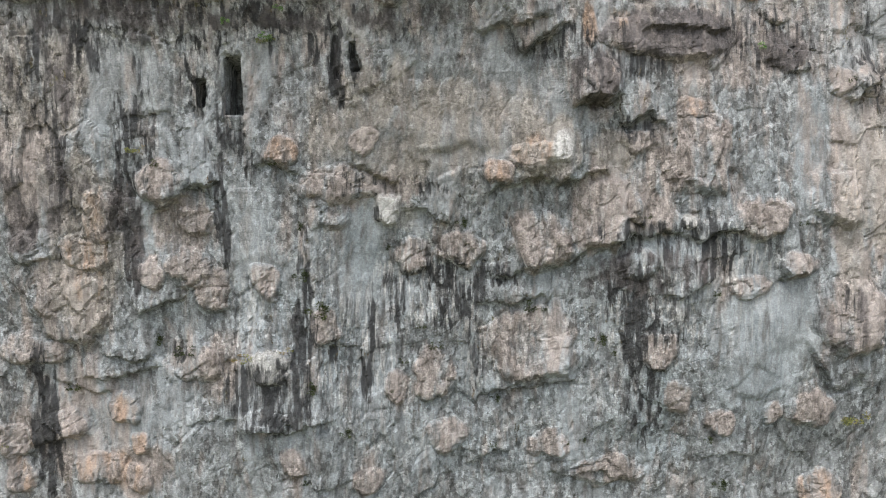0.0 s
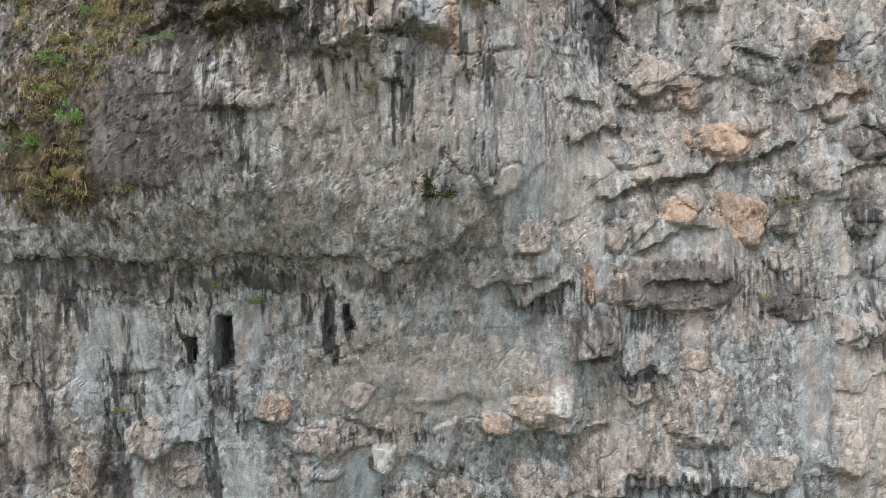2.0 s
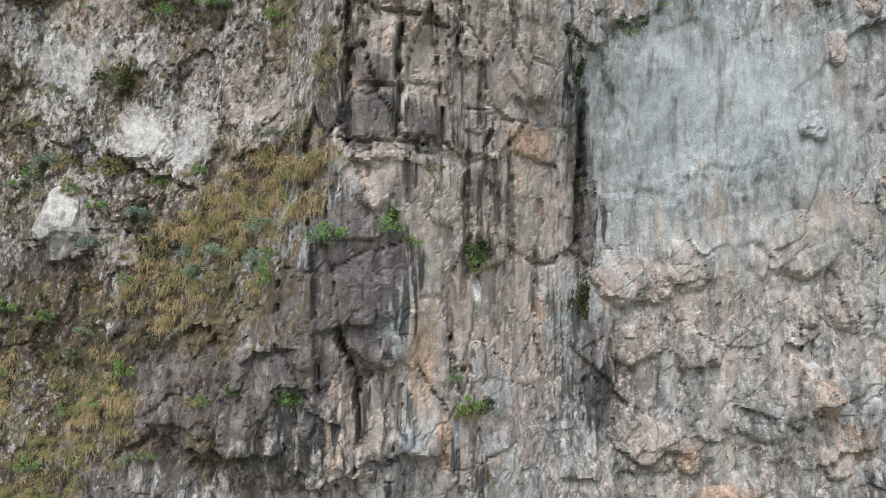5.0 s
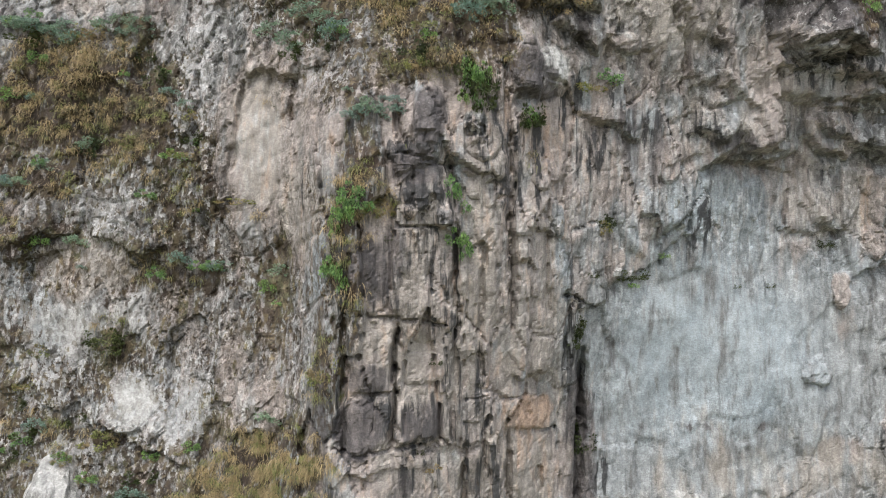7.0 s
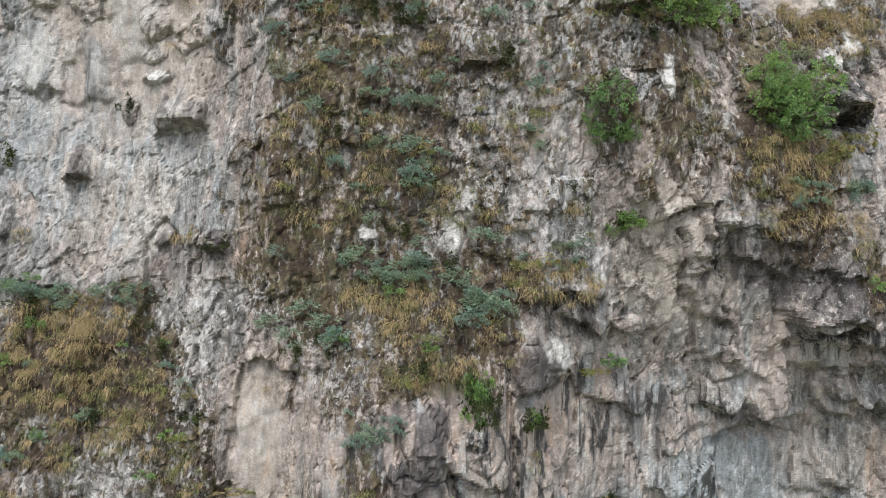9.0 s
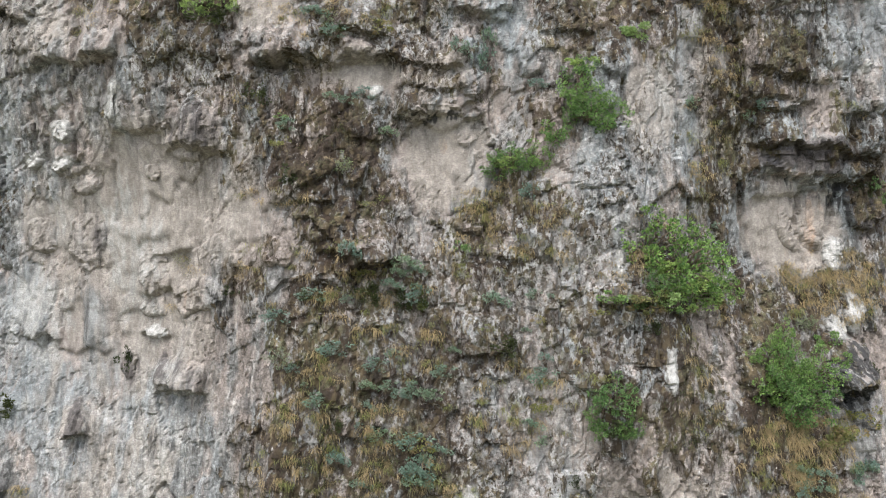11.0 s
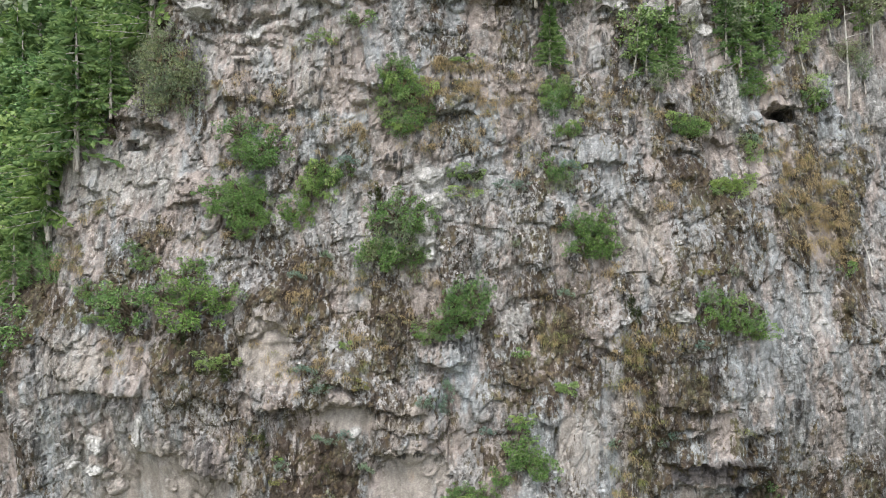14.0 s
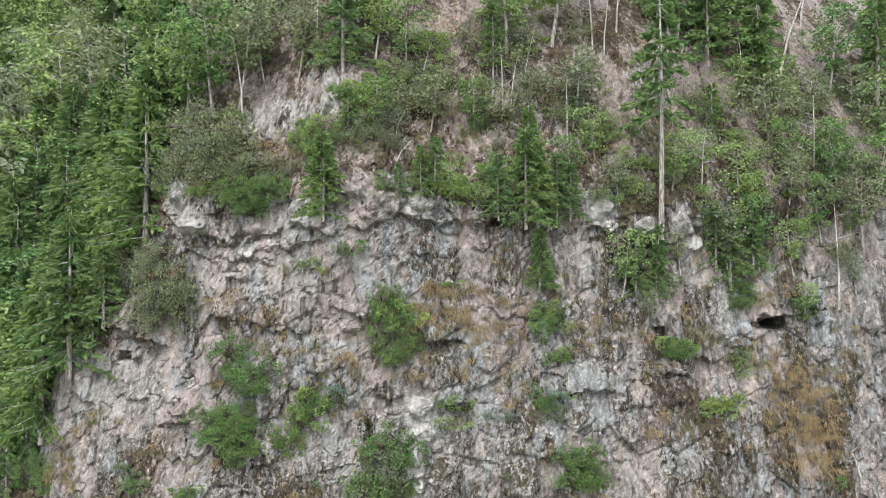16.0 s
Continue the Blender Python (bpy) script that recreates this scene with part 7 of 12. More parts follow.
tint("dark", -11.58, 14.51, 3.51, 2.11, 0.6, 0.5)
tint("dark", -6.66, 14.64, 4.18, 1.57, 0.48, 0.5)
tint("dark", -12.84, 12.81, 2.13, 3.55, 0.48, 0.5)
tint("dark", -2.98, 10.02, 2.18, 0.91, 0.48, 0.5)
tint("dark", 3.84, 14.7, 3.52, 1.58, 0.36, 0.5)
tint("dark", 14.03, 13.96, 1.48, 3.71, 0.42, 0.5)
tint("orange", -11.28, 8.02, 1.28, 1.82, 0.4, 0.5)
tint("orange", 12.84, 10.62, 2.23, 2.6, 0.3, 0.5)
tint("orange", -13.01, 1.55, 2.29, 1.91, 0.35, 0.5)
tint("orange", 7.08, 5.76, 1.7, 1.32, 0.3, 0.5)
tint("dark", -9.85, 17.87, 4.44, 3.49, 0.66, 0.5)
tint("dark", -6.65, 20.08, 1.83, 3.06, 0.36, 0.5)
tint("dark", -1.88, 22.57, 4.1, 1.76, 0.48, 0.5)
tint("dark", -3.59, 24.56, 2.61, 2.03, 0.48, 0.5)
tint("dark", 0.48, 20.1, 0.94, 4.06, 0.48, 0.5)
tint("dark", -10.09, 24.29, 4.84, 4.19, 0.54, 0.5)
tint("dark", 3.96, 24.63, 1.73, 3.8, 0.36, 0.5)
tint("dark", 10.07, 15.21, 4.24, 1.06, 0.48, 0.5)
tint("dark", 11.86, 24.38, 2.2, 2.2, 0.3, 0.5)
tint("moss", -10.13, 24.63, 5.5, 4.86, 0.96, 0.5)
tint("moss", -10.2, 19.78, 3.47, 3.16, 0.84, 0.5)
tint("moss", -6.73, 23.15, 2.45, 3.07, 0.84, 0.5)
tint("moss", -6.33, 25.66, 3.71, 2.17, 0.78, 0.5)
tint("warm", -3.08, 20.37, 4.44, 3.85, 0.55, 0.5)
tint("warm", 2.1, 24.32, 4.85, 5.82, 0.6, 0.5)
tint("warm", 8.65, 25.62, 4.73, 2.18, 0.6, 0.5)
tint("warm", 11.06, 23.26, 3.27, 2.54, 0.6, 0.5)
tint("warm", 9.32, 14.52, 5.98, 2.82, 0.7, 0.5)
tint("pale", -7.43, 14.17, 4.08, 1.53, 0.4, 0.5)
tint("pale", -3.51, 14.77, 4.34, 1, 0.48, 0.5)
tint("pale", -6.64, 20.39, 0.92, 4.58, 0.48, 0.5)
tint("pale", -1.05, 19.33, 1.83, 1.83, 0.4, 0.5)
tint("moss", -6.99, 36.97, 2.96, 5.27, 0.66, 0.5)
tint("moss", -10.3, 34.2, 3.68, 3.35, 0.6, 0.5)
tint("moss", -4.34, 34.06, 1.87, 4.05, 0.6, 0.5)
tint("moss", -9.47, 31.04, 4.93, 1.48, 0.66, 0.5)
tint("moss", -11.18, 38.36, 4.45, 3.43, 0.9, 0.5)
tint("dark", -2.13, 34.56, 0.83, 3.61, 0.6, 0.5)
tint("dark", 0.08, 37.18, 1.28, 2.28, 0.6, 0.5)
tint("dark", -1.98, 30.68, 1.65, 2.21, 0.54, 0.5)
tint("dark", -0.21, 29.49, 1.43, 1.71, 0.54, 0.5)
tint("dark", 1.86, 37.55, 1.04, 2.98, 0.48, 0.5)
tint("dark", 9.09, 38.76, 3.38, 1.52, 0.48, 0.5)
tint("dark", 4.19, 31.84, 0.51, 6.86, 0.6, 0.5)
tint("orange", 0.5, 33, 9, 22, 0.3, 0.5)
tint("warm", 3.03, 38.03, 10.66, 5.18, 0.8, 0.5)
tint("warm", -4.38, 37.83, 1.87, 4.67, 0.8, 0.5)
tint("warm", -2.91, 39.34, 2.91, 2.91, 0.6, 0.5)
tint("orange", 3.03, 37.73, 7.92, 4.57, 0.36, 0.5)
tint("orange", -4.38, 37.98, 1.71, 4.36, 0.4, 0.5)
tint("moss", -2.18, 45.58, 6.51, 4.96, 1, 0.5)
tint("moss", 1.34, 41.38, 3.88, 3.88, 0.9, 0.5)
tint("moss", -3.05, 42.76, 4.56, 3.04, 0.78, 0.5)
tint("moss", -10.33, 39.75, 5.15, 4.46, 0.9, 0.5)
tint("dark", 2.06, 37.23, 0.89, 2.37, 0.6, 0.5)
tint("dark", 4.07, 39.21, 0.94, 1.87, 0.6, 0.5)
tint("dark", 0.01, 36.6, 0.84, 2.24, 0.54, 0.5)
tint("warm", 1.11, 33.11, 5.61, 11.81, 0.85, 0.5)
tint("orange", 1.11, 33.11, 5.31, 11.81, 0.34, 0.5)
tint("dark", 12.65, 39.59, 3.41, 1.53, 0.6, 0.5)
tint("dark", -10.89, 19.32, 3.88, 4.85, 0.6, 0.5)
tint("dark", -7.42, 18.88, 2.21, 3.47, 0.48, 0.5)
tint("dark", -10.29, 16.01, 5.39, 2.02, 0.54, 0.5)
tint("streak", -5.18, 18.65, 4.65, 3.72, 0.45, 0.5)
tint("warm", -2.46, 17.89, 3.11, 3.73, 0.55, 0.5)
tint("orange", 2.44, 80.42, 4.39, 1.55, 0.55, 0.5)
tint("orange", 2.18, 78.34, 2.98, 2.98, 0.4, 0.5)
tint("orange", -3.6, 73.88, 1.37, 1.37, 0.5, 0.5)
tint("warm", 2.44, 79.82, 4.6, 4.09, 0.9, 0.5)
tint("pale", -4.56, 75.8, 3.32, 1.9, 0.72, 0.5)
tint("pale", 10.51, 78.06, 1.5, 1.5, 0.64, 0.5)
tint("pale", 11.7, 74.51, 1.67, 0.71, 0.64, 0.5)
tint("blue", -4.56, 75.8, 3.32, 1.9, 0.6, 0.5)
knob("dark", 2.79, 39.79, 0.76, 0.91, 0.4)
knob("dark", 0.01, 38.39, 0.65, 0.99, 0.35)
knob("warm", 1.46, 38.01, 0.88, 1.31, 0.4)
knob("warm", 4.15, 35.93, 0.97, 1.77, 0.4)
knob("warm", 7.43, 43.29, 0.95, 1.11, 0.4)
knob("warm", 7.07, 37.77, 0.83, 1.32, 0.35)
tint("warm", 8.15, 39.65, 8.17, 6.54, 0.62, 0.5)
tint("warm", -4.34, 38.26, 4.02, 5.57, 0.85, 0.5)
tint("warm", -10.21, 44.5, 1.09, 5.45, 0.65, 0.5)
tint("warm", 6.75, 44.78, 3.77, 2.51, 0.7, 0.5)
tint("warm", 3.74, 38.54, 2.48, 4.66, 0.8, 0.5)
tint("orange", -4.33, 37.66, 3.39, 4.93, 0.36, 0.5)
tint("orange", 6.75, 45.09, 2.83, 1.41, 0.25, 0.5)
tint("orange", 3.41, 38.26, 1.39, 3.7, 0.4, 0.5)
tint("orange", -5.43, 42.95, 0.98, 1.46, 0.35, 0.5)
tint("orange", -10.6, 40.75, 2.79, 1.05, 0.3, 0.5)
tint("moss", -3.12, 46.49, 2.49, 3.74, 1, 0.5)
tint("moss", -1.84, 44.43, 2.15, 3.07, 1, 0.5)
tint("moss", -3.71, 43.21, 1.85, 2.78, 1, 0.5)
tint("moss", -9.71, 39.26, 2.71, 2.37, 1, 0.5)
tint("moss", 0.6, 40.95, 0.73, 1.76, 1, 0.5)
tint("moss", -8.99, 41.61, 1.58, 1.05, 1, 0.5)
tint("moss", -0.61, 45.2, 1.23, 1.39, 1, 0.5)
tint("moss", 7.16, 47.51, 1.43, 2.54, 1, 0.5)
tint("moss", -11.69, 38.9, 1.54, 2.05, 1, 0.5)
tint("moss", -5.56, 52.89, 1.46, 1.94, 1, 0.5)
tint("moss", -2.26, 54.19, 1.91, 1.59, 1, 0.5)
tint("moss", -3.15, 51.68, 1.42, 1.26, 1, 0.5)
tint("moss", -3.83, 53.55, 1.43, 1.43, 1, 0.5)
tint("moss", 5.38, 55.12, 1.45, 1.29, 1, 0.5)
tint("moss", 1.41, 51.66, 1.89, 1.1, 1, 0.5)
tint("moss", -7.07, 58.87, 2.01, 1.34, 1, 0.5)
# right overhang: shade of its underside painted in
tint("dark", 12.58, 41.06, 2.66, 1.16, 0.6, 0.5)
tint("dark", 11.34, 39.94, 3.36, 1.01, 0.36, 0.5)
tint("moss", -10.8, 21.2, 3.87, 4.19, 0.96, 0.5)
tint("moss", -11.51, 18.3, 2.59, 2.59, 0.9, 0.5)
tint("moss", -8.38, 22.08, 2.54, 1.91, 0.84, 0.5)
tint("dark", -8.37, 19.04, 3.48, 4.11, 0.6, 0.5)
tint("dark", 0.36, 19.05, 0.95, 2.53, 0.54, 0.5)
# broad fields of tone: bare sandy panels, dark umber faces, painted-in shade, crusts and moss
tint("umber", -12.93, 11.41, 3.22, 8.58, 0.35)
tint("sand", -12.45, 12.97, 3.36, 3.89, 0.6)
tint("sand", -11.61, 8.2, 2.56, 6.04, 0.7)
tint("orange", -11.4, 7.47, 2.03, 3.68, 0.4)
tint("umber", -13.11, 9.1, 2.35, 1.63, 0.55)
clear("blue streak", -0.44, 11.83, 7.63, 3.45, 0.6)
tint("sand", -0.8, 11.83, 7.26, 3.45, 0.62)
tint("smooth", -0.8, 11.65, 5.45, 2, 0.5)
tint("umber", 7.32, 14.86, 4.32, 1.53, 0.85)
tint("umber", 4.95, 13.4, 1.62, 1.62, 0.7)
tint("orange", 4.55, 15.04, 0.43, 1.42, 1)
tint("orange", 5.64, 15.25, 1.07, 0.71, 0.6)
tint("umber", 11.12, 14.44, 1.65, 1.28, 0.75)
tint("warm", 13.81, 10.05, 2.22, 9.63, 0.6)
tint("sand", 13.81, 10.05, 2.22, 7.4, 0.6)
tint("umber", 13.08, 5.76, 1.69, 3.2, 0.4)
tint("warm", 5.09, 9.31, 1.85, 3.14, 0.85)
tint("warm", 6.74, 9.12, 2.02, 1.47, 0.8)
tint("warm", -8.35, 8.75, 2.21, 2.58, 0.7)
tint("sand", 3.23, 11.14, 2.38, 2.02, 0.8)
tint("orange", 2.77, 11.23, 1.47, 1.1, 0.55)
tint("sand", 5.39, 11.11, 1.64, 1.27, 0.6)
# the same ledge's shadow, painted as a dark strip
tint("dark", 7.3, 8.57, 4.24, 0.74, 0.6)
tint("umber", 6.82, 7.27, 3.72, 1.68, 0.55)
# band below the overhang: its shade is put in as umber
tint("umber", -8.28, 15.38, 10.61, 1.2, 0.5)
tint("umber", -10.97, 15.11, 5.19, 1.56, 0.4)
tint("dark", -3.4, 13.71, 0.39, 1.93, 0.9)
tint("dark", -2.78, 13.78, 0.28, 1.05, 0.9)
tint("dark", -8.11, 14.13, 0.52, 1.75, 0.5)
tint("umber", -10.17, 8.57, 1.29, 3.67, 0.5)
tint("blue", -2.7, 7.83, 1.87, 4.12, 0.6)
tint("smooth", -2.71, 7.45, 1.5, 3.76, 0.6)
tint("blue", 11.51, 5.78, 2.99, 2.24, 0.7)
tint("smooth", 11.51, 5.78, 2.99, 2.24, 0.7)
tint("blue", 12.07, 9.86, 1.1, 3.68, 0.6)
tint("smooth", 11.87, 10.59, 0.92, 3.31, 0.6)
tint("warm", -10.43, 0.54, 2.49, 2.3, 0.8)
tint("orange", -10.9, 0.55, 1.72, 1.34, 0.6)
tint("orange", -10.79, 2.61, 0.95, 0.95, 0.7)
tint("warm", -13.9, 1.96, 1.7, 1.7, 0.7)
tint("warm", 8.12, 11.48, 2.37, 2.91, 0.6)
tint("warm", -1.92, 10.05, 2.59, 1.11, 0.8)
tint("umber", -1.74, 10.05, 1.11, 0.74, 0.3)
tint("umber", -9.1, 18.41, 5.05, 5.36, 0.95)
tint("dark", -9.1, 18.88, 3.47, 4.1, 0.45)
# overhang edge: the shade beneath it painted dark and umber
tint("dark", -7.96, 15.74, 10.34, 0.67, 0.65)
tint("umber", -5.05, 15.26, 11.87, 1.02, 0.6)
tint("dark", -0.9, 18.88, 0.54, 4.41, 0.75)
tint("warm", -2.46, 18.22, 4.06, 3.13, 0.6)
tint("pale", -4.85, 18.9, 0.92, 2.45, 0.5)
tint("pale", -1.68, 18.7, 1.1, 1.88, 0.5)
tint("pale", -7.09, 18.65, 0.47, 2.02, 0.5)
clear("blue", 8.51, 19.05, 11.55, 6.49, 0.75)
tint("sand", 8.51, 19.05, 12.63, 7.22, 0.55)
tint("pale", 4.8, 18.59, 2.82, 1.41, 0.3)
tint("blue", 2.92, 17.56, 2.03, 2.03, 0.55)
tint("smooth", 3.84, 18.15, 3.46, 2.25, 0.5)
tint("orange", 8.99, 19.61, 2.17, 1.09, 0.85)
tint("orange", 7.45, 17.21, 1.07, 0.71, 0.9)
tint("orange", 9.74, 16.87, 1.44, 1.8, 0.8)
tint("orange", 13.16, 21.4, 2.41, 1.11, 0.6)
tint("umber", 13.54, 19.52, 1.29, 1.29, 0.7)
tint("umber", 13.36, 17.65, 1.28, 1.64, 0.6)
tint("umber", 11.07, 17.25, 1.63, 1.45, 0.5)
tint("warm", 7.93, 17.95, 1.44, 1.44, 0.6)
clear("lichen", -7.11, 22.57, 7.61, 6.09, 0.5)
tint("moss", -6.97, 27.62, 6.05, 3.5, 0.85)
tint("moss", -9.81, 23.01, 4.13, 5.08, 0.8)
tint("moss", -10.33, 18.22, 1.86, 2.48, 0.8)
tint("umber", -1.81, 27.07, 2.58, 2.86, 0.9)
tint("umber", -6.65, 24.09, 3.95, 3.35, 0.75)
tint("umber", -2.95, 24.06, 2.43, 2.43, 0.45)
tint("dark", -3.18, 22.48, 1.01, 0.86, 0.6)
tint("umber", -8.49, 19.68, 3.5, 3.35, 0.75)
tint("umber", -4.13, 24.78, 1.44, 1.73, 0.6)
tint("orange", -0.18, 24.54, 0.9, 3.15, 0.7)
tint("sand", -0.11, 24.39, 1.35, 3.91, 0.7)
tint("orange", -2.4, 23.05, 1.01, 2.45, 0.65)
tint("sand", -1.27, 23.34, 1.1, 2.2, 0.95)
tint("smooth", -1.27, 23.34, 1.1, 2.2, 0.7)
tint("blue", -0.33, 22.89, 0.98, 1.8, 0.8)
tint("smooth", -0.33, 22.89, 0.98, 1.8, 0.8)
tint("warm", 2.47, 26.59, 3.26, 7.82, 0.7)
tint("sand", 2.12, 26.55, 3.21, 7.71, 0.55)
tint("pale", 1.2, 26.15, 0.47, 1.72, 0.95)
# column crevice: shade put into the colour as umber
tint("umber", 4.62, 28.89, 0.96, 4.52, 0.75)
tint("umber", 5.09, 23.67, 2.45, 2.98, 0.5)
clear("blue", 10.08, 25.12, 7.56, 6.3, 0.7)
tint("sand", 10.08, 25.12, 8.64, 9, 0.55)
tint("smooth", 9.71, 26.38, 7.19, 5.93, 0.55)
tint("blue", 7.3, 30.26, 3.74, 2.31, 0.8)
tint("pale", 8.97, 25.83, 2.69, 0.99, 0.45)
tint("pale", 7.33, 26, 2.86, 0.71, 0.4)
tint("pale", 10.44, 28.18, 1.08, 2.52, 0.4)
tint("orange", 8.82, 19.45, 1.94, 1.32, 0.9)
tint("orange", 12.38, 22.6, 1.08, 2.53, 0.6)
tint("orange", 9.29, 17.2, 1.4, 1.4, 0.8)
tint("orange", 7.59, 17.23, 0.87, 0.87, 0.8)
tint("orange", 7.88, 20.85, 0.71, 0.88, 0.7)
tint("sand", -3.07, 19.33, 7.42, 3.56, 0.45)
tint("pale", -7, 19.29, 0.6, 2.1, 0.65)
tint("pale", -6.17, 20.52, 0.53, 1.04, 0.7)
tint("pale", -1.77, 18.95, 0.83, 2.12, 0.55)
tint("pale", -4.26, 18.73, 0.89, 1.78, 0.4)
tint("dark", -0.83, 19.7, 0.52, 2.43, 0.85)
tint("umber", -0.73, 17.92, 1.24, 1.24, 0.5)
tint("warm", -3.02, 20.56, 2.92, 2.34, 0.7)
tint("pale", -8.98, 30.32, 3, 0.83, 0.6)
tint("umber", -12.17, 25.29, 1.48, 4.28, 0.5)
clear("lichen", -4.86, 36.14, 3.49, 6.67, 0.7)
clear("moss", -4.5, 37.69, 2.05, 4.1, 0.7)
tint("lichen", -9.25, 36.53, 1.83, 2.49, 1)
tint("lichen", -6.76, 39.04, 1.31, 2.13, 0.95)
tint("lichen", -6.78, 36.38, 1.14, 2.28, 1)
tint("lichen", -10.72, 31.48, 2.98, 2.15, 0.85)
tint("lichen", -6.81, 30.73, 1.91, 2.39, 1)
tint("lichen", -9.02, 28.04, 2.71, 2.07, 0.75)
tint("lichen", -3.1, 32.97, 0.65, 1.88, 0.85)
tint("moss", -10.54, 39.62, 5.46, 2.9, 0.95)
tint("moss", -8.31, 34.61, 2.29, 1.31, 0.6)
tint("moss", -6.92, 34.43, 2.27, 1.95, 0.6)
tint("moss", -10.24, 29.87, 4.08, 0.98, 0.75)
tint("moss", -4.28, 29.06, 3.6, 3, 0.85)
tint("moss", -7.05, 27.56, 3.09, 1.85, 0.8)
tint("pale", -8.35, 30.79, 1.29, 1.45, 0.85)
tint("pale", -10.49, 32.64, 1.33, 0.75, 0.55)
tint("sand", -4.68, 38.03, 1.19, 3.48, 1)
tint("smooth", -4.68, 38.03, 1.19, 3.48, 0.85)
tint("sand", -10.09, 34.63, 3.32, 1.83, 0.8)
tint("smooth", -10.09, 34.63, 2.99, 1.66, 0.5)
tint("sand", -3.31, 36.07, 1.62, 2.66, 0.85)
tint("warm", -5.31, 31.23, 1.58, 3.16, 0.7)
tint("warm", 0.97, 32.51, 6.73, 12.26, 0.62)
tint("sand", 1.44, 32.2, 5.78, 11.55, 0.6)
tint("umber", -1.42, 34.56, 0.9, 1.66, 0.9)
tint("umber", -1.7, 30.62, 1.24, 1.38, 0.9)
tint("umber", -0.13, 30.66, 1.3, 1.01, 0.6)
tint("umber", 0.09, 38.41, 1, 1.43, 0.8)
tint("umber", 3, 39.59, 1.39, 0.93, 0.9)
tint("umber", -0.76, 28.15, 2.12, 2.27, 0.35)
tint("umber", -1.36, 31.86, 1.25, 0.69, 0.7)
tint("umber", -0.19, 37.08, 1.28, 0.85, 0.7)
tint("umber", -0.74, 35.07, 0.7, 1.4, 0.4)
tint("sand", -1.43, 32.97, 1.11, 1.25, 0.9)
tint("orange", 2.95, 30.54, 1.29, 0.81, 0.95)
tint("orange", 2.95, 29.73, 1.61, 1.45, 0.5)
tint("orange", 3.09, 33.59, 0.96, 0.96, 0.4)
tint("sand", 1.76, 28.47, 3.41, 3.41, 0.7)
clear("warm streak", 8.57, 31.38, 6.28, 5.93, 0.8)
tint("blue", 8.57, 31.72, 6.46, 5.76, 0.95)
tint("smooth", 8.57, 31.72, 6.28, 5.76, 0.9)
tint("pale", 8.03, 29.64, 3.48, 1.39, 0.35)
tint("umber", 5.68, 32.61, 1.2, 2.74, 0.35)
tint("dark", 10.52, 33.83, 0.36, 2.14, 0.35)
clear("blue", 10.76, 26.96, 7.39, 3.17, 0.8)
tint("sand", 10.75, 27.31, 8.1, 4.05, 0.75)
tint("smooth", 10.75, 27.31, 7.39, 4.05, 0.6)
tint("pale", 10.2, 28.03, 1.05, 2.28, 0.45)
tint("pale", 7.69, 27.37, 3.83, 0.52, 0.4)
tint("warm", 7.69, 26.32, 3.84, 1.57, 0.8)
tint("warm", 12.78, 28.68, 2.84, 1.42, 0.7)
tint("umber", 6.28, 38.18, 2.36, 2.87, 0.5)
tint("blue", 8.07, 39.1, 2.22, 1.88, 0.7)
tint("umber", 9.56, 38.24, 2.47, 0.88, 0.75)
# shaded underside of the overhang, coloured nearly black
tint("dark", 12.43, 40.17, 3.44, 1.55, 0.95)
tint("umber", 11.75, 38.63, 3.2, 1.07, 0.5)
tint("sand", 12.68, 36.74, 3.26, 2.9, 0.6)
clear("moss lichen dark", -9.45, 47.23, 6.39, 10.64, 0.7)
tint("sand", -9.49, 47.95, 6.06, 11.05, 0.6)
tint("warm", -7.52, 51.02, 5.23, 4.18, 0.6)
tint("smooth", -9.46, 47.41, 5.86, 9.95, 0.55)
tint("pale", -7.91, 45.1, 3.59, 1.54, 0.85)
tint("pale", -8.97, 43.39, 2.23, 2.4, 0.75)
tint("pale", -10.21, 44.4, 0.88, 3.85, 0.6)
tint("umber", -10.91, 51.21, 1.28, 0.91, 0.4)
tint("umber", -7.64, 47.26, 1.73, 1.21, 0.45)
tint("umber", -9.46, 47.41, 0.71, 1.07, 0.5)
tint("umber", -11.02, 45.82, 0.46, 1.25, 0.7)
tint("pale", -12.83, 49.17, 1.67, 2.04, 0.6)
tint("moss", -3.13, 46.82, 2.65, 2.03, 1)
tint("moss", -4.07, 45.42, 3.43, 2.03, 0.95)
tint("moss", -1.53, 43.96, 1.37, 1.07, 1)
tint("moss", -3.38, 43.12, 1.68, 2.14, 0.95)
tint("moss", -5.23, 50.32, 1.47, 1.63, 0.9)
tint("moss", -1.75, 50.67, 1.75, 0.8, 0.9)
tint("dark", -1.75, 50.58, 1.43, 0.48, 0.7)
tint("moss", 2.65, 49, 5.62, 3.75, 0.74)
tint("moss", 6.61, 46.93, 3.38, 2, 0.8)
tint("moss", 0.31, 48.41, 2.21, 1.89, 0.8)
tint("lichen", -0.65, 51.36, 1.93, 1.77, 0.85)
tint("lichen", 3.65, 45.55, 2.59, 3.04, 0.75)
tint("lichen", -6.74, 41.18, 2.13, 2.94, 1)
tint("lichen", -6.84, 39.11, 1.78, 1.46, 1)
tint("sand", 6.81, 42.92, 3.72, 4.34, 0.75)
clear("moss lichen", 7.19, 42.26, 4.39, 4.08, 0.75)
tint("smooth", 7.35, 42.26, 2.51, 2.51, 0.35)
tint("warm", 5.48, 45.4, 2.44, 1.52, 0.6)
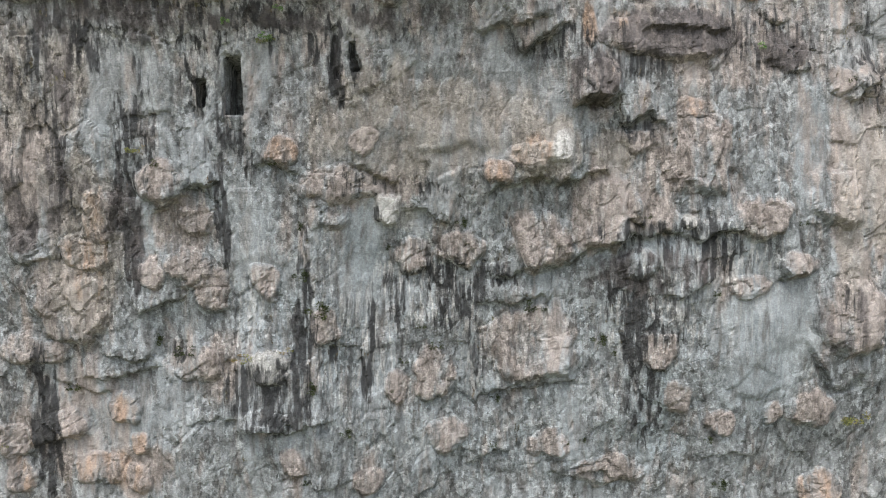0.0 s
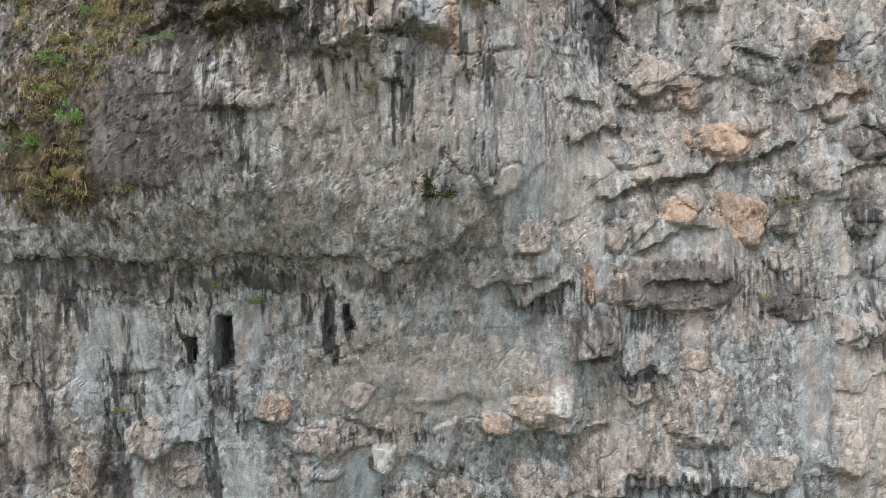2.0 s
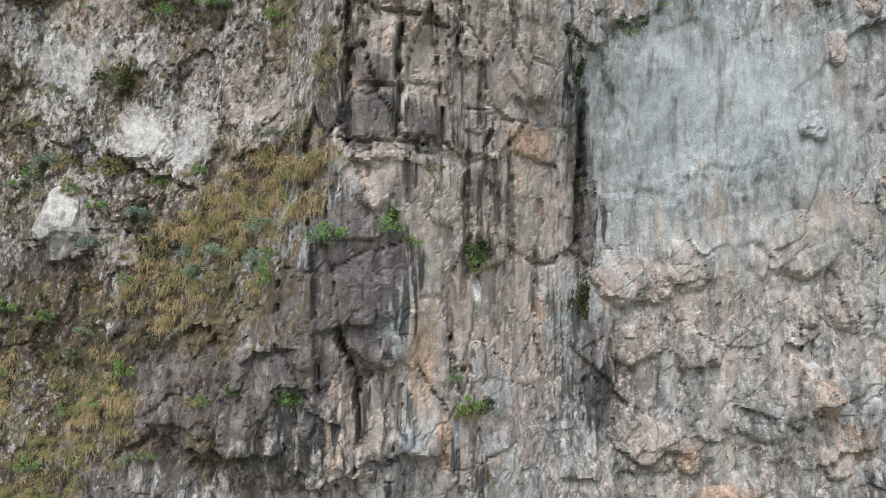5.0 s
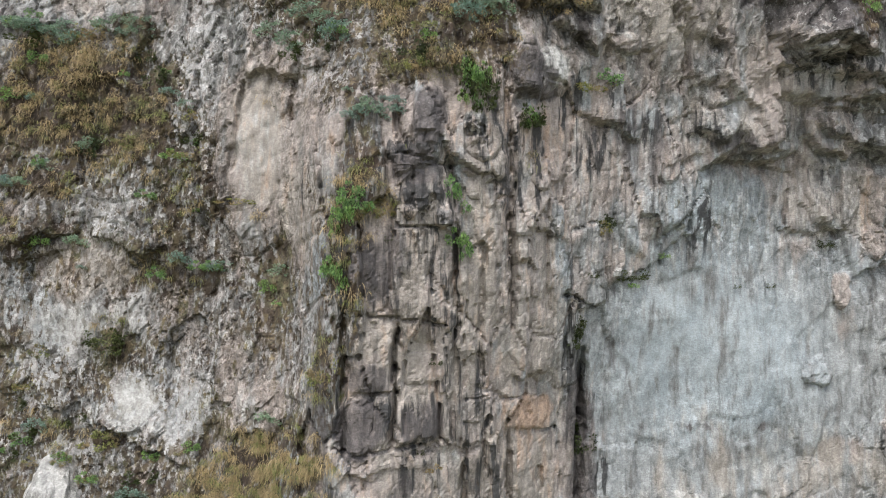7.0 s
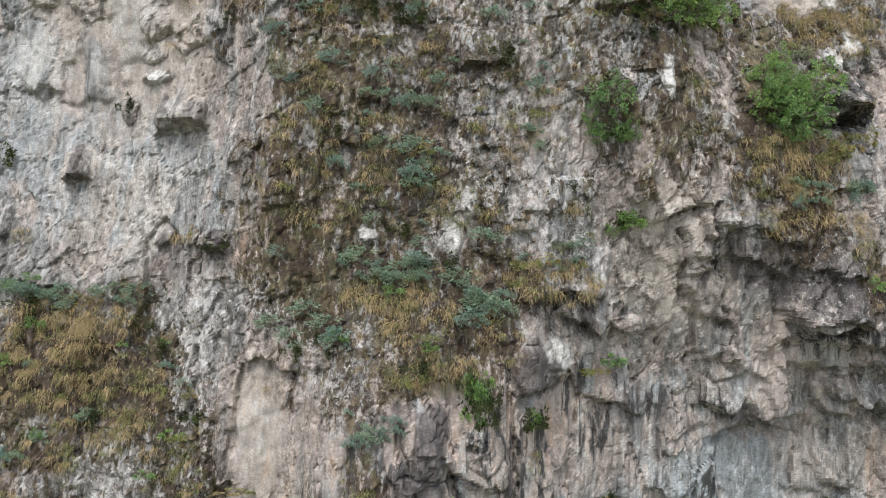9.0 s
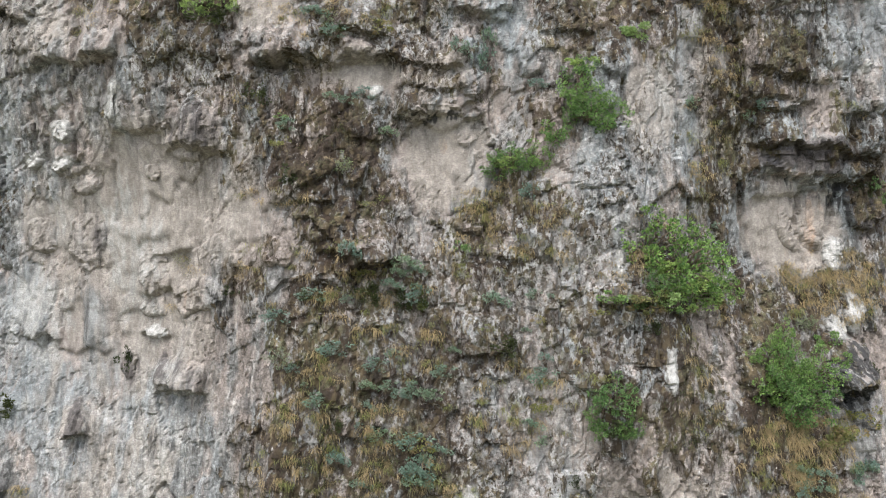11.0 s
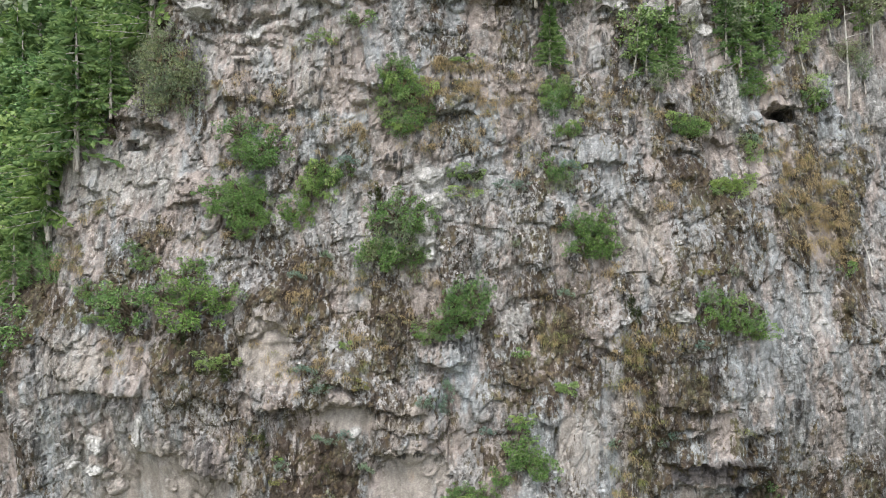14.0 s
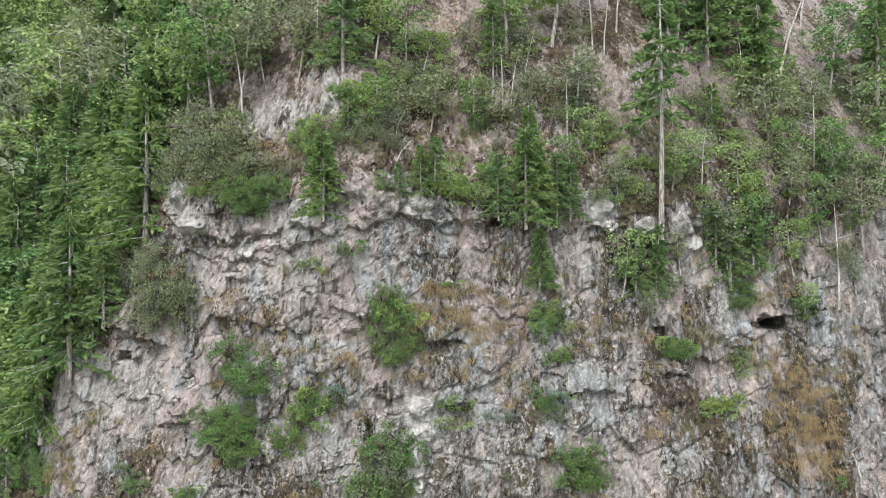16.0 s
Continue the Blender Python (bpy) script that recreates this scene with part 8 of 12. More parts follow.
tint("pale", 8.44, 38.95, 3.06, 2.21, 0.4)
tint("blue", 8.61, 39.13, 3.05, 2.21, 0.5)
tint("umber", 10.71, 42.55, 3.47, 1.74, 0.9)
tint("umber", 11.99, 41.11, 3.3, 0.99, 0.7)
tint("sand", 10.86, 39.78, 3.41, 1.53, 0.5)
# cavity shade painted dark, with a darker line at its foot
tint("dark", 12.12, 47.73, 1.66, 0.83, 0.9)
tint("dark", 12.37, 46.86, 1.3, 0.39, 0.9)
tint("moss", 1.17, 40.14, 0.88, 1.31, 0.9)
tint("warm", -5.25, 39.41, 1.27, 1.9, 0.9)
tint("sand", -5.06, 39.28, 1.1, 1.73, 0.8)
tint("umber", 2.86, 40.11, 1.21, 1.81, 0.6)
tint("moss", -9.74, 39.59, 5.02, 2.68, 0.95)
clear("moss lichen dark", -8.81, 51.88, 8.42, 5.79, 0.8)
tint("sand", -8.79, 52.06, 8.76, 5.78, 0.8)
tint("smooth", -8.81, 51.7, 8.08, 5.27, 0.5)
tint("pale", -9.45, 51.14, 2.31, 4.8, 0.5)
tint("pale", -12.84, 48.85, 2.56, 3.29, 0.55)
tint("sand", -12.41, 58.06, 2.65, 2.12, 0.8)
tint("pale", -12.67, 58.44, 1.96, 1.6, 0.5)
tint("pale", -11.57, 54.78, 0.97, 0.74, 1)
tint("pale", -11.66, 53.8, 1.07, 0.29, 1)
tint("pale", -9.47, 55.7, 0.48, 1.09, 0.95)
tint("umber", -10.87, 51.27, 1.44, 1.44, 0.35)
tint("umber", -6.97, 54.68, 1.82, 1.49, 0.45)
tint("moss", -3.23, 55.15, 2.26, 2.58, 0.92)
tint("moss", -3.35, 53.23, 2.39, 1.75, 0.92)
tint("moss", -6.71, 56.31, 2.78, 2.13, 0.72)
tint("moss", -1.82, 58.13, 2.8, 1.48, 0.7)
tint("moss", -5.34, 50.23, 1.45, 1.29, 0.95)
tint("moss", -4.45, 51.02, 1.11, 0.79, 0.95)
tint("moss", -1.68, 52.43, 1.27, 0.95, 0.85)
tint("moss", 2.67, 52.29, 2.52, 1.89, 0.8)
tint("moss", 0.66, 59.6, 1.65, 1.32, 0.7)
tint("moss", 4.97, 60.43, 2.31, 2.15, 0.8)
tint("moss", 2.77, 57.74, 1.47, 1.47, 0.7)
clear("moss lichen", -1.8, 56.21, 2.28, 1.14, 0.8)
tint("sand", -1.8, 56.21, 2.28, 1.14, 0.95)
clear("moss lichen", 0.48, 53.69, 2.42, 3.07, 0.8)
tint("sand", 0.48, 53.69, 2.42, 3.07, 0.95)
tint("smooth", 0.48, 53.53, 1.93, 2.42, 0.5)
tint("sand", -4.93, 58.62, 1.81, 2.3, 0.85)
clear("moss lichen", -4.93, 58.62, 1.65, 2.14, 0.7)
tint("sand", -0.33, 60.13, 1.66, 0.83, 0.7)
clear("moss", 1.63, 57.42, 2.61, 2.93, 0.7)
tint("blue", 1.47, 57.26, 2.61, 2.77, 0.75)
clear("moss", 5.64, 53.86, 3.6, 3.92, 0.7)
tint("blue", 5.28, 53.4, 3.42, 2.64, 0.6)
tint("sand", 6.21, 54.8, 1.75, 3.18, 0.6)
tint("pale", 6.59, 55.44, 1.29, 2.25, 0.45)
tint("lichen", 3.7, 59.41, 0.99, 2.14, 1)
tint("lichen", -0.33, 51.48, 1.11, 1.27, 0.95)
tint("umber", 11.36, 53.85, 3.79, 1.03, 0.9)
clear("moss lichen", 11.09, 52.02, 3.82, 3.47, 0.8)
tint("sand", 11.08, 51.59, 2.95, 2.61, 0.95)
tint("orange", 11.76, 52.01, 0.7, 1.57, 0.5)
tint("pale", 12.38, 50.78, 0.77, 1.12, 0.95)
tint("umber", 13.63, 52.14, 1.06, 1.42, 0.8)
tint("sand", 8.2, 54.63, 1.31, 7.56, 0.5)
tint("moss", 6.6, 59.42, 2.14, 2.14, 0.7)
tint("umber", 6.33, 57.07, 0.97, 1.62, 0.3)
tint("warm", -3.13, 49.51, 3.12, 1.87, 0.5)
clear("moss lichen dark", -11.19, 65.28, 6.02, 2.9, 0.7)
tint("pale", -11.18, 65.05, 6.02, 2.9, 0.55)
tint("sand", -11.47, 65.52, 6.27, 3.36, 0.5)
tint("pale", 1.03, 64.55, 1.02, 1.31, 1)
tint("pale", 0.92, 62.86, 0.69, 1.42, 0.95)
tint("pale", 1.16, 61.74, 0.53, 0.81, 0.9)
tint("sand", -3.07, 67.94, 1.46, 1.67, 0.7)
tint("sand", 8.88, 61.79, 1.64, 4.11, 0.7)
clear("moss lichen", 8.88, 61.79, 1.44, 3.9, 0.6)
tint("pale", 10.76, 61.99, 1.46, 2.92, 0.5)
tint("blue", 15.44, 59.39, 2.58, 3.65, 0.6)
clear("moss", 15.44, 59.39, 2.36, 3.44, 0.6)
tint("moss", -1.36, 58.43, 5.24, 3.23, 0.7)
tint("moss", 4.67, 58.81, 4.01, 3.41, 0.75)
tint("moss", -1.79, 65.38, 3.3, 3.3, 0.7)
tint("sand", 0.25, 56.07, 2.19, 1.59, 0.7)
tint("sand", -4.58, 58.86, 1.61, 2.01, 0.8)
tint("warm", -5.61, 69.48, 3.47, 2.6, 0.7)
# joints, lips and blocks of the buttress and the upper beds
clear("streak pale", -9.28, 18.58, 5.21, 4.74, 0.75)
tint("dark", -9.29, 17.95, 2.85, 2.53, 0.5)
clear("streak pale", -8.65, 19.67, 3.51, 3.36, 0.75)
clear("streak pale", -6.63, 23.94, 3.64, 3.34, 0.7)
clear("streak pale warm", -1.81, 27.07, 2.72, 3.01, 0.7)
crack(-2.31, 25.13, -1.83, 24.07, 0.12, 0.4)
crack(-1.83, 24.07, -1.86, 21.73, 0.1, 0.35)
crack(-1.86, 21.73, -2.65, 21.37, 0.1, 0.3)
crack(-0.77, 23.79, -0.92, 22, 0.08, 0.25)
crack(1.45, 27.58, 0.97, 23.8, 0.08, 0.25)
crack(0.97, 23.8, 0.5, 22.88, 0.08, 0.2)
crack(-3.28, 21.17, 1.78, 21.59, 0.05, 0.08)
ledge(-2.71, 21.38, -1.72, 21.72, 0.5)
ledge(-1, 21.93, 0.27, 21.89, 0.45)
ledge(-5.26, 22.25, -4.33, 22.34, 0.4)
ledge(-2.38, 25.06, -0.98, 24.22, 0.45)
ledge(-0.98, 25.54, -0.11, 25.74, 0.3)
ledge(-2.95, 25.35, -2.24, 25.06, 0.4)
knob("plain", -1.68, 26.08, 1.87, 1.58, 0.45)
knob("plain", -1.12, 24.8, 1.61, 1.02, 0.4)
knob("plain", -2.4, 22.91, 1.15, 2.31, 0.35)
knob("plain", -1.27, 23.05, 1.1, 2.2, 0.4)
knob("plain", -0.33, 22.89, 1.05, 1.95, 0.45)
knob("plain", -4.71, 23.05, 0.87, 1.59, 0.4)
knob("plain", -4.9, 24.36, 0.73, 1.16, 0.35)
crack(-2.04, 33.59, 0.38, 33.11, 0.07, 0.25)
crack(-1.56, 31.58, -0.75, 31.48, 0.07, 0.25)
crack(-0.74, 35.69, 0.67, 35.58, 0.07, 0.25)
crack(-2.33, 30.12, -0.2, 30.09, 0.06, 0.25)
crack(-0.2, 30.09, 0.67, 30.13, 0.05, 0.15)
crack(-0.74, 37.46, 1.57, 36.97, 0.07, 0.25)
crack(3.81, 33.85, 4.93, 33.46, 0.07, 0.3)
crack(-0.79, 33.11, -0.8, 30.28, 0.08, 0.25)
crack(2.28, 36.76, 2.23, 33.73, 0.08, 0.25)
crack(0.84, 36.6, 0.67, 32.52, 0.07, 0.2)
crack(3.83, 32.62, 3.29, 31.66, 0.06, 0.2)
crack(-0.9, 28.88, -1.04, 27.2, 0.05, 0.12)
crack(2.26, 30.6, 2.09, 28.42, 0.05, 0.12)
crack(0.38, 33.11, 0.67, 30.13, 0.05, 0.12)
crack(3.22, 36.11, 3.68, 35.37, 0.1, 0.3)
crack(0.97, 31.16, 3.3, 30.84, 0.05, 0.12)
crack(-1.84, 34.9, -1.97, 33.66, 0.08, 0.25)
ledge(2.27, 39.07, 3.86, 39.53, 0.45)
ledge(-0.54, 35.92, -0.05, 35.96, 0.35)
ledge(0.96, 38.15, 1.49, 38.17, 0.35)
ledge(-0.74, 36.82, -0.19, 37.01, 0.35)
ledge(0.09, 35.54, 0.82, 35.56, 0.3)
ledge(2.51, 31.45, 3.75, 31.55, 0.35)
ledge(2.47, 34.58, 2.98, 34.62, 0.3)
ledge(6.02, 34.23, 6.49, 34.19, 0.35)
ledge(8.23, 37.48, 10.79, 38.28, 0.5)
ledge(11.72, 38.79, 14.65, 38.1, 0.5)
ledge(10.4, 39.68, 14.26, 39.54, 0.9)
knob("plain", -0.19, 38.54, 0.86, 1.57, 0.4)
knob("plain", 3, 39.59, 1.23, 0.77, 0.5)
knob("plain", -0.33, 36.36, 0.99, 0.99, 0.4)
knob("plain", 0.52, 35.86, 0.72, 0.72, 0.3)
knob("plain", -1.42, 34.49, 1.25, 2.22, 0.25)
knob("plain", -1.43, 32.69, 1.25, 1.94, 0.25)
knob("plain", -0.2, 33.68, 1.14, 1.71, 0.2)
knob("plain", -1.57, 30.75, 1.39, 1.52, 0.3)
knob("plain", -0.13, 30.8, 1.3, 1.3, 0.2)
knob("plain", 2.77, 29.91, 1.44, 2.24, 0.2)
knob("plain", 3.11, 32.47, 1.29, 1.93, 0.3)
knob("plain", 1.43, 33.71, 1.2, 3.01, 0.2)
knob("plain", 1.6, 29.11, 1.54, 3.08, 0.2)
crack(6.92, 43.55, 7.11, 42.26, 0.06, 0.2)
crack(7.86, 43.54, 8.36, 41.21, 0.06, 0.2)
crack(6.87, 42.27, 7.94, 42.74, 0.05, 0.15)
ledge(8.3, 42.91, 10.14, 42.22, 0.45)
ledge(10.2, 41.34, 12.5, 40.23, 0.55)
ledge(12.5, 40.23, 13.81, 40, 0.55)
ledge(10.93, 39.57, 14.12, 39.08, 0.3)
ledge(9.06, 46.91, 12.68, 46.69, 0.5)
knob("plain", 12.12, 47.73, 1.83, 1.5, 0.6)
knob("plain", 7.41, 43.23, 1.24, 1.24, 0.3)
knob("plain", 7.7, 42.09, 1.1, 0.95, 0.3)
knob("plain", -11.11, 51.22, 1.28, 0.91, 0.3)
knob("plain", -7.64, 47.26, 1.64, 1.04, 0.35)
knob("pale", 3.36, 40.03, 0.92, 1.07, 0.35)
ledge(-11.48, 45.46, -10.69, 45.46, 0.35)
ledge(-8.62, 46.67, -6.76, 46.7, 0.3)
ledge(-10.16, 51.6, -8.14, 51.35, 0.15)
ledge(-9.66, 54.82, -7.81, 54.68, 0.4)
ledge(-5.21, 56.54, -2.77, 56.43, 0.35)
ledge(-7.99, 53.97, -6, 54.02, 0.35)
ledge(-2.62, 56.58, -0.98, 56.49, 0.35)
ledge(-0.65, 54.82, 1.29, 55.27, 0.4)
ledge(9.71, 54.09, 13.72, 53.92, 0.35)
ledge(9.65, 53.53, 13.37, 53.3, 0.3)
ledge(9.5, 55.3, 11.39, 55.39, 0.3)
ledge(-4.14, 52.24, -2.7, 52.28, 0.35)
ledge(-4.55, 56.46, -3.26, 56.54, 0.3)
ledge(-2.52, 50.58, -1.11, 50.64, 0.3)
ledge(-12.87, 56.84, -9.43, 56.79, 0.3)
crack(11.07, 52.72, 11.41, 50.64, 0.05, 0.15)
crack(10.71, 52.03, 12.04, 51.3, 0.05, 0.15)
knob("plain", 11.09, 51.85, 1.22, 1.56, 0.2)
knob("plain", 12.38, 50.78, 0.77, 1.15, 0.3)
knob("plain", -6.97, 54.76, 1.66, 1.49, 0.3)
knob("plain", -4.65, 59.99, 1.33, 1.5, 0.3)
clear("moss", 1.93, 65.75, 26.78, 8.65, 0.35)
tint("lichen", 1.93, 65.96, 26.81, 8.66, 0.42)
clear("moss", -1.02, 67.92, 24.97, 5.41, 0.35)
tint("lichen", -1.02, 67.92, 24.97, 6.24, 0.45)
clear("streak", -3.07, 19.33, 7.72, 3.86, 0.65)
clear("pale lichen", -0.11, 25.59, 8.4, 8.4, 0.6)
tint("umber", -0.97, 28.14, 1.89, 2.9, 0.4)
tint("umber", 1.61, 23.81, 1.11, 4.74, 0.3)
tint("warm", 1.28, 26.47, 5.01, 8.76, 0.75)
tint("umber", -4.14, 21.17, 2.89, 1.45, 0.45)
tint("pale", -1.9, 19.59, 0.9, 1.8, 0.5)
tint("pale", 0.97, 20.38, 1.87, 2.49, 0.35)
tint("pale", -3.31, 20.27, 1.32, 1.9, 0.3)
tint("umber", -5.66, 18.08, 1.95, 1.8, 0.4)
clear("dark umber", 11.85, 39.72, 4.52, 3.13, 0.45)
clear("pale lichen", 0.97, 32.51, 6.88, 12.26, 0.55)
# overhang shade painted back in, weaker
tint("dark", 12.53, 39.88, 2.78, 0.69, 0.5)
# lower run of the crevice, shade painted umber
tint("umber", 4.23, 29.76, 0.67, 5.04, 0.6)
tint("umber", -2.73, 30.85, 0.56, 3.38, 0.5)
tint("moss", -2.27, 35.34, 0.84, 3.62, 0.7)
clear("dark umber streak", 11.17, 39.96, 5.78, 3.4, 0.6)
clear("lichen", -3.1, 44.95, 5.1, 6.5, 0.6)
tint("moss", -2.48, 45.26, 4.64, 5.1, 0.72)
tint("moss", -1.64, 42.29, 4.46, 1.78, 0.7)
tint("moss", 0, 40.35, 2.31, 2.31, 0.7)
tint("moss", 10.56, 44.77, 3.11, 4.04, 0.75)
clear("orange", 13.23, 10.05, 2.96, 9.61, 0.5)
tint("dark", -5.77, 3.35, 2.61, 2.05, 0.75)
tint("dark", -4.49, 5.81, 0.74, 5.15, 0.7)
tint("streak", -0.46, 6.48, 2.88, 2.11, 1)
tint("dark", 0.31, 7.06, 4.59, 0.96, 0.6)
tint("dark", 6.49, 5.76, 0.94, 3.39, 0.85)
tint("streak", 7.26, 5.57, 1.69, 2.82, 1)
tint("dark", 8.59, 7.83, 2.4, 1.66, 0.55)
tint("streak", 9.48, 8.02, 3.31, 1.47, 0.9)
tint("dark", -7.05, 8.57, 0.4, 2.39, 0.8)
tint("dark", -12.09, 11.07, 0.61, 3.05, 0.7)
tint("dark", -9.94, 11.61, 1.44, 2.69, 0.55)
tint("dark", -10.09, 12.81, 1.06, 1.06, 0.5)
tint("dark", -13.34, 1.95, 0.95, 4.93, 0.9)
tint("dark", 1.09, 4.52, 0.47, 3.11, 0.65)
tint("dark", -2.57, 4.19, 0.65, 2.68, 0.6)
tint("dark", 6.74, 3.41, 1.54, 2.11, 0.5)
tint("blue", 7.38, 2.02, 2.13, 4.45, 1)
tint("blue", -4.88, 4.69, 4.44, 5.55, 0.8)
tint("blue", -8.47, 6.53, 2.99, 4.85, 0.75)
tint("blue", 1.9, 1.69, 8.3, 4.74, 0.8)
tint("blue", 10.3, 3.87, 3.77, 4.91, 0.8)
tint("dark", -6.21, 10.54, 0.72, 1.62, 0.5)
tint("dark", -1.55, 10.05, 3.7, 0.74, 0.4)
tint("pale", -1.29, 9.05, 0.83, 0.94, 0.8)
tint("pale", -5.84, 4.21, 0.86, 0.93, 1)
tint("pale", 7.92, 8.88, 0.37, 0.44, 1)
tint("pale", 3.8, 11.31, 0.62, 0.8, 1)
tint("pale", -2.39, 9.5, 0.56, 0.74, 0.5)
tint("dark", -2.13, 9.14, 0.3, 0.56, 0.8)
tint("umber", -13.52, 8.38, 1.09, 1.09, 0.7)
tint("dark", -3.88, 14.78, 1.04, 1.91, 0.5)
tint("dark", -5.3, 14.64, 0.7, 1.05, 0.5)
tint("dark", -1.62, 14.73, 3.44, 0.86, 0.4)
clear("moss", -7.49, 19.26, 4.97, 4.22, 0.75)
tint("umber", -7.49, 19.56, 3.92, 3.62, 0.7)
clear("streak dark", 1.61, 20.97, 4.74, 4.74, 0.7)
tint("lichen", -9.37, 24.12, 5.26, 6.69, 0.5)
clear("moss", -6.61, 23.48, 3.02, 2.27, 0.5)
clear("moss lichen", -5.25, 39.73, 1.9, 2.85, 0.6)
# underside shade again as colour, dark then umber
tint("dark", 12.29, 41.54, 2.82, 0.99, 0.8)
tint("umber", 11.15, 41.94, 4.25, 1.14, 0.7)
tint("moss", -2.26, 40.01, 4.79, 3.19, 0.55)
tint("umber", -1.94, 39.67, 2.87, 2.87, 0.3)
tint("sand", -4.52, 37.92, 2.51, 4.08, 0.5)
clear("moss", -9.52, 23.64, 5.25, 6.68, 0.3)
tint("umber", -9.86, 23.64, 3.19, 4.79, 0.45)
clear("moss dark umber", -12.71, 56.15, 5.15, 6.01, 0.6)
tint("pale", -12.71, 56.15, 4.94, 5.8, 0.42)
clear("dark moss umber", 15.06, 56.65, 7.01, 4.68, 0.6)
tint("blue", 15.06, 56.65, 5.53, 4.25, 0.4)
clear("lichen", 13.25, 61.77, 7.27, 6.41, 0.5)
tint("moss", 11.39, 62.41, 3.37, 5.47, 0.6)
tint("moss", 17, 61.3, 3.1, 4.43, 0.5)
tint("umber", 11.07, 56.87, 2.66, 3.07, 0.3)
tint("moss", -3.01, 61.26, 2.65, 2.65, 0.62)
clear("moss dark", -3.66, 70.23, 10.28, 3.86, 0.5)
tint("pale", -5.3, 70.24, 7.21, 3.28, 0.45)
tint("lichen", -0.61, 70.21, 6.7, 2.72, 0.6)
tint("pale", -8.02, 72.48, 2.23, 2.23, 0.8)
tint("pale", -3.19, 71.71, 1.49, 1.06, 0.8)
tint("pale", 0, 72.55, 3.6, 1.7, 0.45)
clear("moss", -11.06, 64.9, 6.7, 3.35, 0.5)
tint("pale", -11.32, 64.88, 5.83, 2.91, 0.5)
clear("smooth", 9.51, 23.86, 9.33, 11.12, 0.75)
clear("sand pale", 9.88, 23.86, 8.62, 10.06, 0.4)
# shaded parts of the buttress, darkened by painting them umber
tint("umber", -6.62, 23.79, 5, 4.54, 0.95)
tint("umber", -2.95, 25.2, 4.29, 4, 0.7)
tint("umber", -10.41, 25.76, 3.26, 4.89, 0.55)
clear("lichen", -5.43, 24.82, 6.65, 5.91, 0.6)
tint("blue", 8.56, 29.57, 5.35, 2.5, 0.5)
tint("blue", 11.18, 18.89, 5.32, 1.06, 0.4)
tint("blue", 3.9, 17.42, 3.71, 1.35, 0.5)
tint("umber", 7.32, 23.86, 1.96, 3.21, 0.35)
tint("umber", 11.3, 21.35, 2.15, 2.87, 0.3)
tint("umber", 6.75, 29.36, 1.07, 1.07, 0.4)
tint("warm", 6.41, 26.52, 2.67, 1.6, 0.8)
tint("warm", 5.85, 24.21, 2.12, 1.42, 0.7)
ledge(5.29, 25.96, 7.14, 25.64, 0.2)
ledge(7.32, 26.36, 8.78, 26.54, 0.2)
knob("warm", 5.85, 26.51, 1.95, 1.59, 0.3)
knob("warm", 7.87, 26.9, 1.61, 1.43, 0.25)
knob("warm", 6.22, 24.56, 1.6, 1.42, 0.3)
knob("plain", 8.41, 24.22, 1.43, 1.07, 0.25)
knob("plain", 11.36, 22.96, 1.62, 2.16, 0.3)
knob("plain", 10.02, 22.07, 1.97, 1.43, 0.25)
knob("warm", 6.73, 21.38, 1.59, 1.59, 0.25)
knob("plain", 11.75, 27.48, 1.99, 1.99, 0.25)
knob("plain", 13.49, 25.51, 1.64, 1.64, 0.3)
knob("plain", 7.99, 21.37, 1.77, 1.06, 0.25)
knob("plain", 6.13, 19.13, 1.92, 1.05, 0.3)
knob("plain", 9.94, 20.13, 1.6, 0.89, 0.3)
clear("pale smooth", -8.71, 44.54, 6.24, 5.72, 0.5)
tint("streak", -9.3, 44.58, 5.76, 4.54, 0.45)
tint("umber", -7.82, 42.71, 1.86, 1.86, 0.5)
tint("umber", -6.06, 43.23, 0.98, 0.98, 0.8)
tint("umber", -12.52, 43.45, 2.67, 3.56, 0.3)
tint("blue", -9.91, 44.8, 4.58, 3.87, 0.6)
tint("sand", -10.6, 43.74, 1.05, 3.52, 0.7)
tint("umber", 7.71, 42.9, 0.63, 2.84, 0.5)
tint("umber", 10.26, 42.49, 3.85, 1.77, 0.8)
tint("umber", 8.6, 42.31, 0.96, 3.19, 0.4)
# painted shade in the recess below the overhang lip
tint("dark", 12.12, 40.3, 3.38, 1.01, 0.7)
tint("sand", 7.38, 43.05, 1.1, 2.52, 0.8)
ledge(7.52, 43.36, 8.49, 43.53, 0.4)
ledge(10.36, 41.1, 13.09, 40.72, 0.7)
crack(7.91, 43.67, 7.94, 42.61, 0.06, 0.25)
crack(6.53, 43.95, 7.65, 44.28, 0.06, 0.25)
knob("plain", 7.45, 43.2, 1.26, 1.57, 0.35)
knob("plain", 5.56, 40.96, 0.96, 0.64, 0.35)
knob("plain", 3.73, 40.06, 1.09, 1.25, 0.3)
knob("plain", 2.73, 39.88, 0.91, 1.37, 0.35)
tint("umber", 2.73, 39.81, 1.06, 1.52, 0.85)
tint("umber", 3.87, 41.15, 1.56, 0.93, 0.5)
clear("moss lichen", 3.38, 40.66, 2, 2.16, 0.6)
clear("umber dark", -2.19, 17.19, 7.65, 3.51, 0.6)
clear("umber", -7.26, 16.43, 4.87, 1.95, 0.5)
tint("pale", -2.77, 18.07, 6.56, 4.38, 0.38)
tint("pale", -4.55, 18.9, 0.77, 2.3, 0.5)
tint("pale", -1.84, 18.25, 0.94, 2.51, 0.5)
